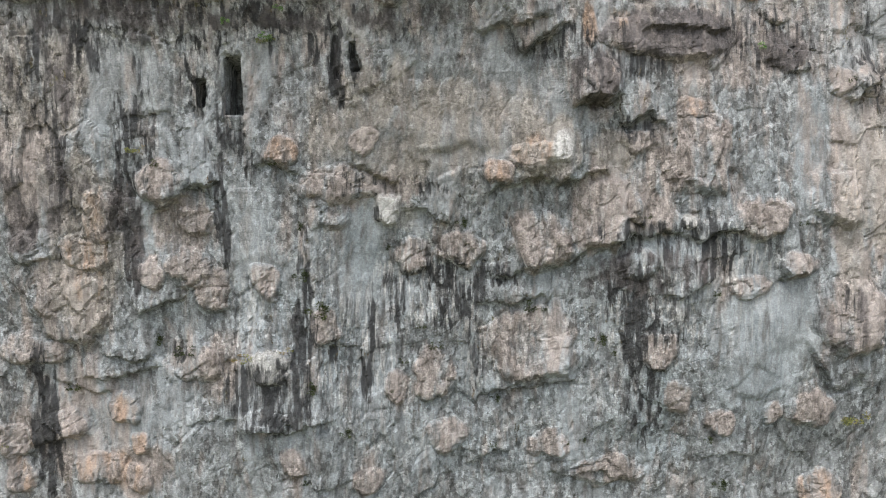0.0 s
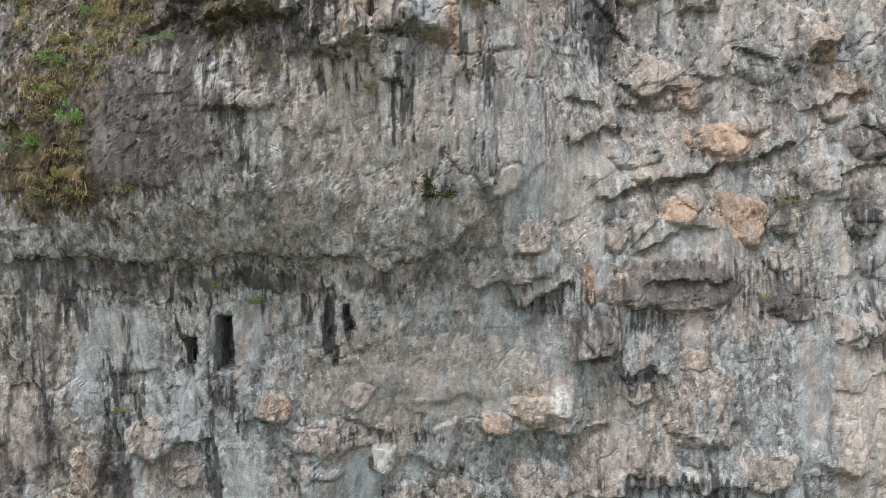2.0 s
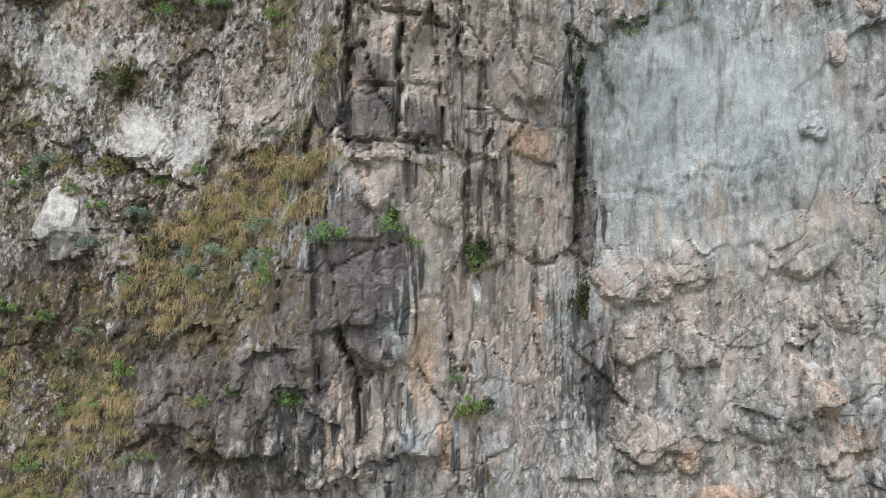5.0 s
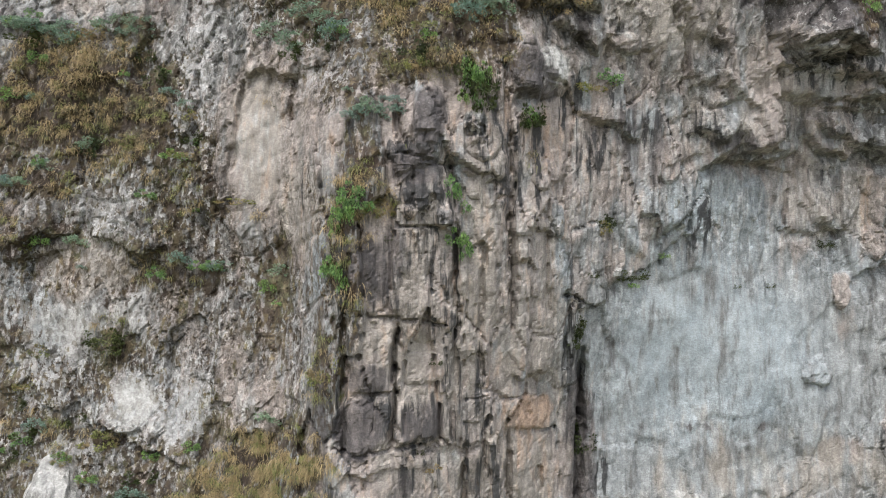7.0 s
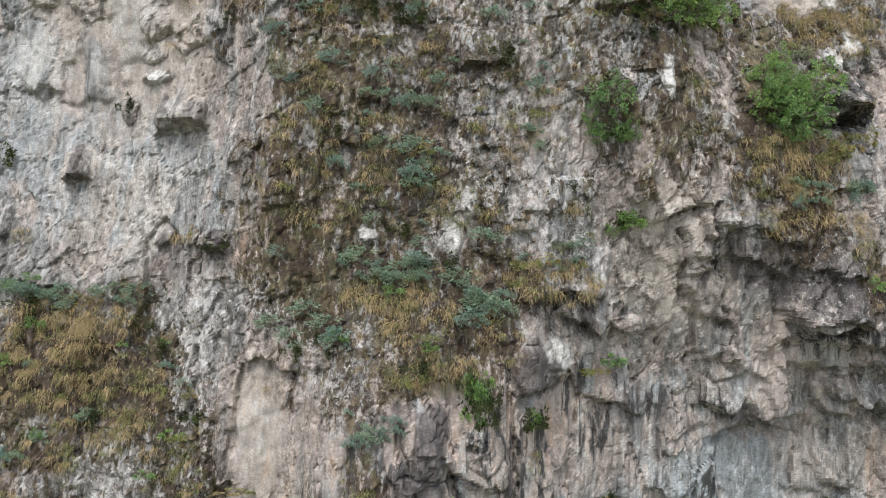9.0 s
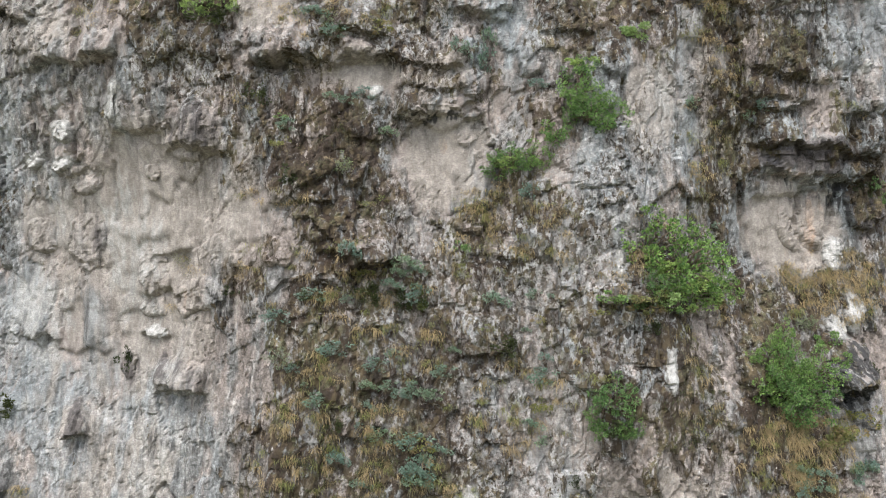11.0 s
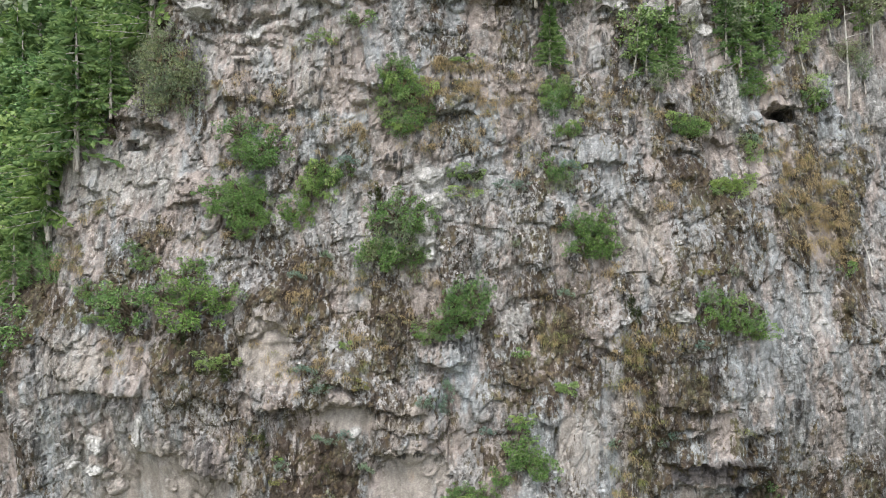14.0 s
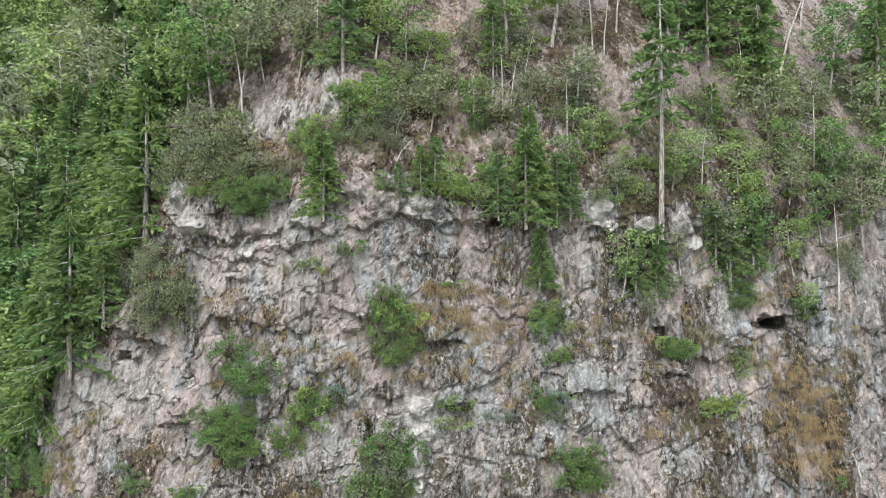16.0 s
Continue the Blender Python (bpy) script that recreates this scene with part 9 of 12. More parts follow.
tint("pale", 0.7, 17.27, 1.47, 1.47, 0.4)
tint("warm", -4.08, 17.17, 1.9, 1.43, 0.6)
tint("warm", 0.04, 19.24, 1.75, 2.06, 0.5)
tint("dark", -5.19, 18.47, 0.46, 1.85, 0.6)
tint("dark", -4.75, 16.88, 0.42, 1.44, 0.6)
tint("dark", -5.86, 17.89, 0.37, 0.93, 0.5)
tint("pale", 1.02, 14.75, 4.24, 1.02, 0.3)
clear("umber dark", -6.1, 16.58, 13.25, 2.1, 0.65)
# thin line of painted shade under the same overhang
tint("dark", -6.31, 15.73, 12.03, 0.33, 0.35)
tint("pale", -2.22, 16.59, 6.15, 1.13, 0.3)
tint("pale", -10.88, 16.3, 3.31, 0.99, 0.25)
clear("warm umber", 10, 28.22, 8.4, 3.5, 0.55)
tint("smooth", 9.82, 28.22, 8.4, 3.67, 0.65)
tint("blue", 9.81, 28.75, 8.04, 2.8, 0.55)
tint("pale", 10.18, 27.86, 0.88, 2.8, 0.5)
tint("pale", 7.33, 27.47, 3.83, 0.45, 0.5)
tint("pale", 8.57, 26.75, 2.79, 0.42, 0.45)
tint("pale", 11.82, 29.42, 2.47, 0.49, 0.4)
tint("pale", 13.13, 32.59, 1.6, 0.53, 0.35)
tint("warm", 12.75, 28.69, 2.12, 1.06, 0.7)
tint("warm", 6.44, 26.36, 2.08, 1.39, 0.8)
tint("umber", 9.26, 29.63, 3.49, 0.28, 0.35)
clear("moss", -3.11, 45.57, 4.66, 4.97, 0.22)
clear("dark umber", 11.22, 39.25, 5.47, 2.39, 0.5)
tint("umber", 11.81, 41.28, 2.96, 0.49, 0.6)
tint("sand", 9.04, 39.35, 3.36, 2.02, 0.5)
tint("pale", 1.03, 64.55, 1.02, 1.31, 1)
tint("pale", 0.92, 62.86, 0.69, 1.63, 1)
clear("moss dark", -13.39, 62.4, 5.39, 3.37, 0.5)
tint("lichen", -12.85, 62.45, 5.36, 3.57, 0.6)
tint("pale", -13.67, 64.09, 4.58, 2.06, 0.4)
tint("streak", -3.45, 20.44, 7.74, 3.42, 0.55)
tint("umber", -7.46, 23.9, 4.1, 2.05, 0.6)
tint("umber", -3.1, 23.46, 2.92, 1.75, 0.5)
tint("umber", -11.74, 23.17, 3.29, 4.28, 0.45)
tint("dark", -1.11, 20.06, 0.46, 3.07, 0.7)
tint("warm", 0.43, 21.67, 1.88, 1.88, 0.6)
tint("umber", -8.43, 20.08, 1.86, 3.42, 0.6)
tint("blue", 7.52, 16.87, 8.83, 5.3, 0.35)
tint("blue", -4.69, 13.45, 12.02, 2.75, 0.5)


def faced(m, share, tag):
    """Each broken face has its own weathering: some bare and warm, some blue-grey, some dark with growth."""
    m["dark"] = np.maximum(m["dark"], 0.50 * share * rise(0.82, 0.86, tag))
    m["moss"] = np.clip(m["moss"] + 0.22 * share * (rise(0.66, 0.70, tag) - 1 + rise(0.36, 0.40, tag)), 0, 1)
    m["blue"] = np.maximum(m["blue"], 0.75 * share * rise(0.56, 0.60, tag) * (1 - rise(0.74, 0.78, tag)))
    m["warm"] = np.clip(m["warm"] + 0.30 * share * (1 - rise(0.24, 0.28, tag)) - 0.12 * share * rise(0.5, 0.6, tag), 0, 1)
    m["orange"] = np.maximum(m["orange"], 0.30 * share * (1 - rise(0.08, 0.12, tag)))
    m["pale"] = np.maximum(m["pale"], 0.42 * share * rise(0.30, 0.34, tag) * (1 - rise(0.40, 0.44, tag)))


def finish_cliff():
    """Adds the grain of the rock to the large shape and makes the sheet."""
    m = {k: np.clip(v, 0, 1) for k, v in MASK.items()}
    corner = -14.4 + 4.4 * rise(66.0, 69.5, Z) + 0.6 * rise(70, 73, Z)
    m["moss"] = np.maximum(m["moss"], 0.95 * rise(0, 2.5, corner - X) * rise(59, 63, Z))
    m["moss"] = np.maximum(m["moss"], 0.9 * rise(0.5, 2.5, -14.2 - X) * rise(54, 57, Z))
    m["pale"] = m["pale"] * (1 - rise(0, 2.5, corner - X) * rise(59, 63, Z))
    wooded = rise(0, 2.5, corner - X) * rise(59, 63, Z)
    m["moss"] = np.maximum(m["moss"], 0.46 * rise(72.3, 74.5, Z))
    m["warm"] = np.maximum(m["warm"], 0.7 * rise(72.3, 74.5, Z)) * (1 - 0.8 * wooded)
    m["lichen"] = m["lichen"] * (1 - 0.6 * rise(72, 74, Z))
    col, smooth, rough = rise(0.15, 0.6, m["column"]), m["smooth"], m["rough"]
    rough = rough * (1 - 0.85 * col)
    calm = 1 - 0.8 * smooth
    high = rise(41, 46, Z)
    calm = calm * (0.6 + 0.4 * rise(17, 24, Z))
    out = PUSH + LIP * (1 - 0.65 * smooth) * (1 - 0.5 * col) + 0.28 * fbm(X / 5.5, Z / 6.5, 101, 4)
    # joints: upright prisms in the buttress, stubby blocks elsewhere
    wx, wz = X + 0.22 * fbm(X / 0.8, Z / 0.8, 131, 4), Z + 0.30 * fbm(X / 0.9, Z / 0.9, 141, 4)
    cx, cz = X + 0.06 * fbm(X / 0.5, Z / 1.6, 121, 3) + 0.05 * Z, Z + 0.10 * fbm(X / 0.9, Z / 0.9, 127, 3)
    edge, tag, ox, oz = chunks(cx / 0.85, cz / 3.0, 3)
    faced(m, col * rise(0.03, 0.10, edge), tag)
    out += col * (0.34 * (tag - 0.5) + 0.26 * ox * (tag - 0.35) - 0.10 * (1 - rise(0.0, 0.06, edge)))
    edge, tag, ox, oz = chunks(cx / 0.36, cz / 1.5, 23)
    out += col * (0.07 * (tag - 0.5) + 0.05 * ox - 0.03 * (1 - rise(0.0, 0.09, edge)))
    body = (1 - 0.8 * col) * calm
    wx, wz = X + 0.05 * fbm(X / 0.7, Z / 0.7, 131, 4) + 0.04 * Z, Z + 0.07 * fbm(X / 0.8, Z / 0.8, 141, 4) - 0.10 * X
    face, edge, tag = facets(wx / 1.3, wz / 2.6, 47, 0.9)
    faced(m, 0.75 * (1 - col) * (1 - 0.8 * smooth) * high * rise(0.02, 0.08, edge), tag)
    out += body * (0.24 * face - 0.08 * (1 - rise(0.0, 0.07, edge)) * rise(0.4, 0.6, tag))
    face, edge, tag = facets(wx / 0.50, wz / 1.15, 63, 0.8)
    faced(m, 0.6 * (1 - col) * (1 - 0.8 * smooth) * high * rise(0.03, 0.12, edge), tag)
    out += body * (0.7 + 0.8 * rough) * (0.12 * face - 0.05 * (1 - rise(0.0, 0.12, edge)) * rise(0.3, 0.6, tag))
    face, edge, tag = facets(wx / 0.21, wz / 0.5, 83, 0.8)
    out += (0.3 + 0.7 * (1 - smooth)) * (0.55 + 0.45 * rise(17, 24, Z)) * (0.018 + 0.034 * rough) * face * (1 - 0.5 * col) - rough * 0.012 * (1 - rise(0.0, 0.2, edge))
    # flutes worn by water, pits, and bedding
    out += (0.04 - 0.01 * col + 0.02 * rough) * calm * (0.6 - np.abs(fbm(XW / 0.34, Z / 1.9, 151, 3)))
    out -= 0.09 * calm * (1 - 0.7 * col) * rise(0.42, 0.75, fbm(X / 0.28, Z / 0.55, 157, 2) + 0.25 * wave(X / 2.5, Z / 2.5, 159))
    bed = (Z - 0.18 * X + 0.9 * fbm(X / 4, Z / 4, 161, 3)) / 1.45
    saw = bed - np.floor(bed)
    out += body * 0.08 * rise(0.55, 1.0, wave(X / 2.2, Z / 1.8, 171) + 0.5) * (1 - saw) * rise(0.0, 0.07, saw)
    out += 0.020 * fbm(X / 0.26, Z / 0.4, 181, 3) * (1 - 0.5 * smooth) * (1 - 0.6 * col)
    flat = rise(75, 80, Z)
    y = BROAD - out * (1 - 0.5 * flat)
    side = 0.05 * fbm(X / 0.5, Z / 0.5, 191, 3) * calm * (1 - 0.8 * col)
    drop = -0.12 * np.clip(out - (PUSH + LIP) * 0.4, 0, 0.7) * calm * (1 - flat)
    co = np.stack([X + side, y, Z + drop], -1)
    m["smooth"] = np.maximum(smooth, 0.45 * col)
    return y, co, m


def sheet(name, co, masks, material):
    rows, cols = co.shape[:2]
    me = bpy.data.meshes.new(name)
    me.vertices.add(rows * cols)
    me.vertices.foreach_set("co", co.reshape(-1).astype(np.float32))
    a = (np.arange(rows - 1)[:, None] * cols + np.arange(cols - 1)[None, :]).reshape(-1)
    quads = np.stack([a, a + 1, a + cols + 1, a + cols], -1).astype(np.int32)
    me.loops.add(quads.size)
    me.polygons.add(len(quads))
    me.loops.foreach_set("vertex_index", quads.reshape(-1))
    me.polygons.foreach_set("loop_start", np.arange(0, quads.size, 4, dtype=np.int32))
    soft = masks["smooth"].reshape(-1)[quads[:, 0]] > 0.5 if "smooth" in masks else np.ones(len(quads), bool)
    me.polygons.foreach_set("use_smooth", soft)
    me.update(calc_edges=True)
    for key, values in masks.items():
        me.attributes.new(key, "FLOAT", "POINT").data.foreach_set("value", values.reshape(-1).astype(np.float32))
    me.materials.append(material)
    return new(name, me)


dice = random.Random(7)
FACE, PLACES, CARRIED = finish_cliff()
SKIN = {k: v for k, v in CARRIED.items() if k not in ("column", "rough")}
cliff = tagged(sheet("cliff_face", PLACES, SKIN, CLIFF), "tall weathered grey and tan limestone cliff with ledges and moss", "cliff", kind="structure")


def at(x, z):
    """y of the finished face."""
    j = min(max(int(np.searchsorted(XS, x)), 1), len(XS) - 2)
    i = min(max(int(np.searchsorted(ZS, z)), 1), len(ZS) - 2)
    return float(FACE[i, j])


def held(key, x, z):
    j, i = min(int(np.searchsorted(XS, x)), len(XS) - 1), min(int(np.searchsorted(ZS, z)), len(ZS) - 1)
    return float(CARRIED[key][i, j])


def rock(x, z, w, h, out):
    """A single block bedded in the face, broken along a few planes; its back edge runs into the wall."""
    a, b = np.searchsorted(XS, (x - w * 0.75 - 0.15, x + w * 0.75 + 0.15))
    c, d = np.searchsorted(ZS, (z - h * 0.75 - 0.15, z + h * 0.75 + 0.15))
    s = (slice(c, d), slice(a, b))
    r = outline(s, x, z, w, h)
    if r.shape[0] < 3 or r.shape[1] < 3 or r.min() > 0.8:
        return
    edge, tag, ox, oz = chunks(XW[s] / (0.45 * w + 0.1), ZW[s] / (0.5 * h + 0.1), int(x * 31 + z * 7) % 97)
    proud = (0.62 - 0.3 * CARRIED["column"][s]) * out * (1 - rise(0.70, 1.08, r)) * (1 - 0.45 * np.clip((Z[s] - z) / (0.5 * h), -1, 1)) * (0.85 + 0.3 * (tag - 0.5) + 0.25 * ox) - 0.025 * (1 - rise(0.0, 0.10, edge)) * (r < 0.9)
    co = PLACES[s].copy()
    co[..., 1] -= proud - 0.14 * rise(0.98, 1.14, r) + 0.015
    co[..., 2] += 0.10 * out * (1 - r.clip(0, 1))
    keep = r < 1.16
    rows, cols = r.shape
    number = np.full(r.shape, -1)
    quads = keep[:-1, :-1] & keep[1:, :-1] & keep[:-1, 1:] & keep[1:, 1:]
    used = np.zeros(r.shape, bool)
    for i, j in ((0, 0), (1, 0), (0, 1), (1, 1)):
        used[i:rows - 1 + i, j:cols - 1 + j] |= quads
    if quads.sum() < 4:
        return
    number[used] = np.arange(used.sum())
    centre = np.array((x, at(x, z), z))
    qi, qj = np.nonzero(quads)
    faces = np.stack([number[qi, qj], number[qi, qj + 1], number[qi + 1, qj + 1], number[qi + 1, qj]], -1)
    me = bpy.data.meshes.new("rock_block")
    me.from_pydata((co[used] - centre).tolist(), [], faces.tolist())
    for key, values in SKIN.items():
        me.attributes.new(key, "FLOAT", "POINT").data.foreach_set("value", values[s][used].astype(np.float32))
    me.materials.append(CLIFF)
    ob = new("rock", me)
    ob.location = centre
    ob.parent = cliff


def boulder(x, z, w, h, pale=0.92):
    """A pale broken block set into the face: a ball cut flat by a few planes."""
    bm = bmesh.new()
    bmesh.ops.create_icosphere(bm, subdivisions=4, radius=1.0)
    cuts = [(Vector((dice.uniform(-1, 1), dice.uniform(-1.0, 0.2), dice.uniform(-1, 1))).normalized(), dice.uniform(0.55, 0.8)) for k in range(16)]
    for v in bm.verts:
        p = v.co.copy()
        for way, reach in cuts:
            d = p.dot(way)
            if d > reach:
                p -= way * (d - reach) * 0.94
        rough = fbm(np.array([p.x * 2.2 + x * 3 + p.y]), np.array([p.z * 2.0 + z * 3 - p.y]), 211, 4, 0.6)[0]
        p *= 1 + 0.16 * rough
        v.co = (p.x * w * 0.62, p.y * 0.27 * (w + h), p.z * h * 0.62)
    me = bpy.data.meshes.new("boulder")
    bm.to_mesh(me)
    bm.free()
    for key in SKIN:
        level = {"pale": pale, "lichen": 0.3, "moss": 0.25, "warm": 0.3}.get(key, 0.0)
        me.attributes.new(key, "FLOAT", "POINT").data.foreach_set("value", [level] * len(me.vertices))
    me.materials.append(CLIFF)
    ob = new("boulder", me)
    ob.location = (x, at(x, z) + 0.03 * (w + h), z)
    return tagged(ob, "pale bleached limestone block set in the cliff", "rock", "pale blocks in the cliff")


# ---- ways of building the things ----


def mesh_of(name, verts, faces, material, smooth=False):
    me = bpy.data.meshes.new(name)
    me.from_pydata(verts, [], faces)
    if smooth:
        me.polygons.foreach_set("use_smooth", [True] * len(me.polygons))
    me.materials.append(material)
    return me


def part(name, me, parent, label=""):
    ob = new(name, me)
    ob.parent = parent
    return tagged(ob, label)


class Heap:
    """Gathers the vertices and faces of one mesh."""

    def __init__(self):
        self.verts, self.faces = [], []

    def tube(self, points, radii, sides=6):
        """A tapered limb through points."""
        start = len(self.verts)
        for k, (p, r) in enumerate(zip(points, radii)):
            way = (Vector(points[min(k + 1, len(points) - 1)]) - Vector(points[max(k - 1, 0)])).normalized()
            u = way.orthogonal().normalized()
            v = way.cross(u)
            for s in range(sides):
                a = 6.28318 * s / sides
                self.verts.append(tuple(Vector(p) + r * (math.cos(a) * u + math.sin(a) * v)))
        for k in range(len(points) - 1):
            for s in range(sides):
                a, b = start + k * sides + s, start + k * sides + (s + 1) % sides
                self.faces.append((a, b, b + sides, a + sides))
        self.faces.append(tuple(start + (len(points) - 1) * sides + s for s in range(sides)))

    def leaf(self, p, way, side, length, wide):
        """A leaf folded along its middle rib."""
        p, way, side = Vector(p), Vector(way).normalized(), Vector(side)
        up = way.cross(side).normalized()
        side = up.cross(way).normalized()
        k = len(self.verts)
        mid = p + way * length * 0.45
        self.verts += [tuple(p), tuple(mid + side * wide * 0.5 + up * wide * 0.15), tuple(p + way * length), tuple(mid - side * wide * 0.5 + up * wide * 0.15)]
        self.faces += [(k, k + 1, k + 2, k + 3)]

    def blade(self, p, way, length, wide, droop):
        """A grass blade that bends over."""
        p, way = Vector(p), Vector(way).normalized()
        side = way.cross(Vector((0, 0, 1)))
        side = (side if side.length > 0.05 else Vector((1, 0, 0))).normalized() * wide * 0.5
        k = len(self.verts)
        a = p + way * length * 0.5 + Vector((0, 0, -droop * 0.25 * length))
        b = p + way * length * 0.85 + Vector((0, 0, -droop * length))
        self.verts += [tuple(p - side), tuple(p + side), tuple(a + side * 0.8), tuple(a - side * 0.8), tuple(b)]
        self.faces += [(k, k + 1, k + 2, k + 3), (k + 3, k + 2, k + 4)]


def toss():
    while True:
        v = Vector((dice.uniform(-1, 1), dice.uniform(-1, 1), dice.uniform(-1, 1)))
        if 0.05 < v.length < 1:
            return v


def bush_pattern(name, leaves, leaf_len, material, flat=0.75, clumps=14, label="", airy=1.0):
    """A shrub about 1 m across, its foot at the origin against a wall at +y: twigs, and leaves in clumps."""
    top = new(name)
    wood, crown = Heap(), Heap()
    hubs = []
    for k in range(clumps):
        v = toss()
        hub = Vector((v.x * 0.58, -0.20 + v.y * 0.26, 0.10 + v.z * 0.52 * flat))
        hubs.append((hub, dice.uniform(0.04, 0.15) * airy))
        mid = hub * 0.5 + Vector((dice.uniform(-0.04, 0.04), -0.03, 0.03))
        wood.tube([(0, 0.12, -0.12), tuple(mid), tuple(hub)], [0.018, 0.011, 0.004], 4)
        tip = hub + toss() * 0.22
        wood.tube([tuple(hub * 0.8), tuple(tip)], [0.007, 0.002], 3)
    for k in range(leaves):
        hub, r = dice.choice(hubs)
        v = toss()
        v = v.normalized() * v.length ** 0.5
        p = hub + Vector((v.x * r, v.y * r, v.z * r * 0.75))
        way = (v + Vector((0, -0.3, 0.25)) + toss() * 0.7)
        crown.leaf(p, way, toss(), leaf_len * dice.uniform(0.6, 1.25), leaf_len * dice.uniform(0.4, 0.65))
    if leaves > 330:
        part("stem", mesh_of(name + "_stem", wood.verts, wood.faces, TWIG, True), top)
    part("foliage", mesh_of(name + "_foliage", crown.verts, crown.faces, material), top)
    return tagged(top, label, "shrub")


def grass_into(heap, x, z, size, droop, count, spread=0.12):
    y = at(x, z)
    for k in range(count):
        root = (x + dice.gauss(0, spread), y - 0.01, z + dice.gauss(0, spread * 0.5))
        way = Vector((dice.gauss(0, 0.55), -0.75 - dice.random() * 0.5, dice.uniform(-0.3, 1.0)))
        heap.blade(root, way, size * dice.uniform(0.5, 1.2), 0.007 + 0.009 * dice.random(), droop * dice.uniform(0.5, 1.3))


def conifer_pattern(name, tall, wide, label, whorls=17, lower=0.06, stout=0.018, fine=1.0):
    """A small spruce: straight stem and drooping sprays of needles."""
    top = new(name)
    stem, spray = Heap(), Heap()
    stem.tube([(0, 0, -0.3), (0.02, 0, tall * 0.5), (0, 0.01, tall)], [stout * tall, stout * 0.6 * tall, 0.004], 6)
    for k in range(whorls):
        h = lower + (1 - lower) * (k / whorls) ** 0.9
        reach = wide * 0.5 * (1 - h) ** 0.75 * dice.uniform(0.75, 1.15) + 0.05
        for j in range(5):
            a = dice.uniform(0, 6.28318)
            way = Vector((math.cos(a), math.sin(a), dice.uniform(-0.35, 0.05)))
            root = Vector((0, 0, h * tall))
            tip = root + way * reach
            stem.tube([tuple(root), tuple(tip)], [0.012, 0.003], 3)
            for s in range(8):
                f = 0.12 + 0.88 * s / 7
                p = root.lerp(tip, f) + Vector((0, 0, -0.10 * reach * f * f))
                for q in range(3 if lower > 0.3 else 2):
                    lean = way.normalized() * 0.8 + toss() * 0.8 + Vector((0, 0, -0.25))
                    spray.leaf(p, lean, Vector((0, 0, 1)) + toss() * 0.5, (0.16 + 0.20 * (1 - f)) * dice.uniform(0.7, 1.3) * fine, 0.10 * fine)
    part("trunk", mesh_of(name + "_trunk", stem.verts, stem.faces, BARK, True), top)
    part("crown", mesh_of(name + "_crown", spray.verts, spray.faces, NEEDLE), top)
    return tagged(top, label, "tree")


def broadleaf_pattern(name, tall, wide, material, label, leaves=1050, clear=0.3, bark=None, leaf_len=0.21):
    """A slim tree: bent trunk, limbs, and leaves in loose layers with gaps."""
    top = new(name)
    wood, crown = Heap(), Heap()
    lean = Vector((dice.uniform(-0.12, 0.12), dice.uniform(-0.12, 0.0), 0))
    spine = [lean * h * tall + Vector((dice.uniform(-0.08, 0.08), dice.uniform(-0.08, 0.08), h * tall)) for h in (-0.05, 0.25, 0.5, 0.75, 1.0)]
    wood.tube([tuple(p) for p in spine], [0.014 * tall, 0.012 * tall, 0.009 * tall, 0.006 * tall, 0.004], 7)
    hubs = []
    for k in range(20):
        h = clear + (1 - clear) * k / 20 + dice.uniform(-0.03, 0.03)
        i = min(int(h * 4), 3)
        root = spine[i].lerp(spine[i + 1], min(max(h * 4 - i, 0), 1))
        a = k * 2.4 + dice.uniform(-0.5, 0.5)
        reach = wide * 0.5 * (0.45 + 0.75 * math.sin(3.14 * min(1, (1 - h) / (1 - clear) + 0.12))) * dice.uniform(0.6, 1.1)
        tip = root + Vector((math.cos(a) * reach, math.sin(a) * reach, reach * dice.uniform(0.15, 0.7)))
        bend = root.lerp(tip, 0.5) + Vector((0, 0, 0.12 * reach))
        wood.tube([tuple(root), tuple(bend), tuple(tip)], [0.005 * tall, 0.003 * tall, 0.006], 4)
        hubs += [(tip, reach * 0.36), (bend, reach * 0.30), (root.lerp(tip, 0.8) + toss() * 0.3 * reach, reach * 0.30)]
    for k in range(leaves):
        hub, r = dice.choice(hubs)
        v = toss()
        p = hub + Vector((v.x * r * 1.2, v.y * r * 1.2, v.z * r * 0.7))
        crown.leaf(p, v + toss() * 0.8 + Vector((0, 0, -0.2)), toss(), leaf_len * dice.uniform(0.6, 1.3), leaf_len * 0.62)
    part("trunk", mesh_of(name + "_trunk", wood.verts, wood.faces, bark or BARK, True), top)
    if leaves:
        part("crown", mesh_of(name + "_crown", crown.verts, crown.faces, material), top)
    return tagged(top, label, "tree")


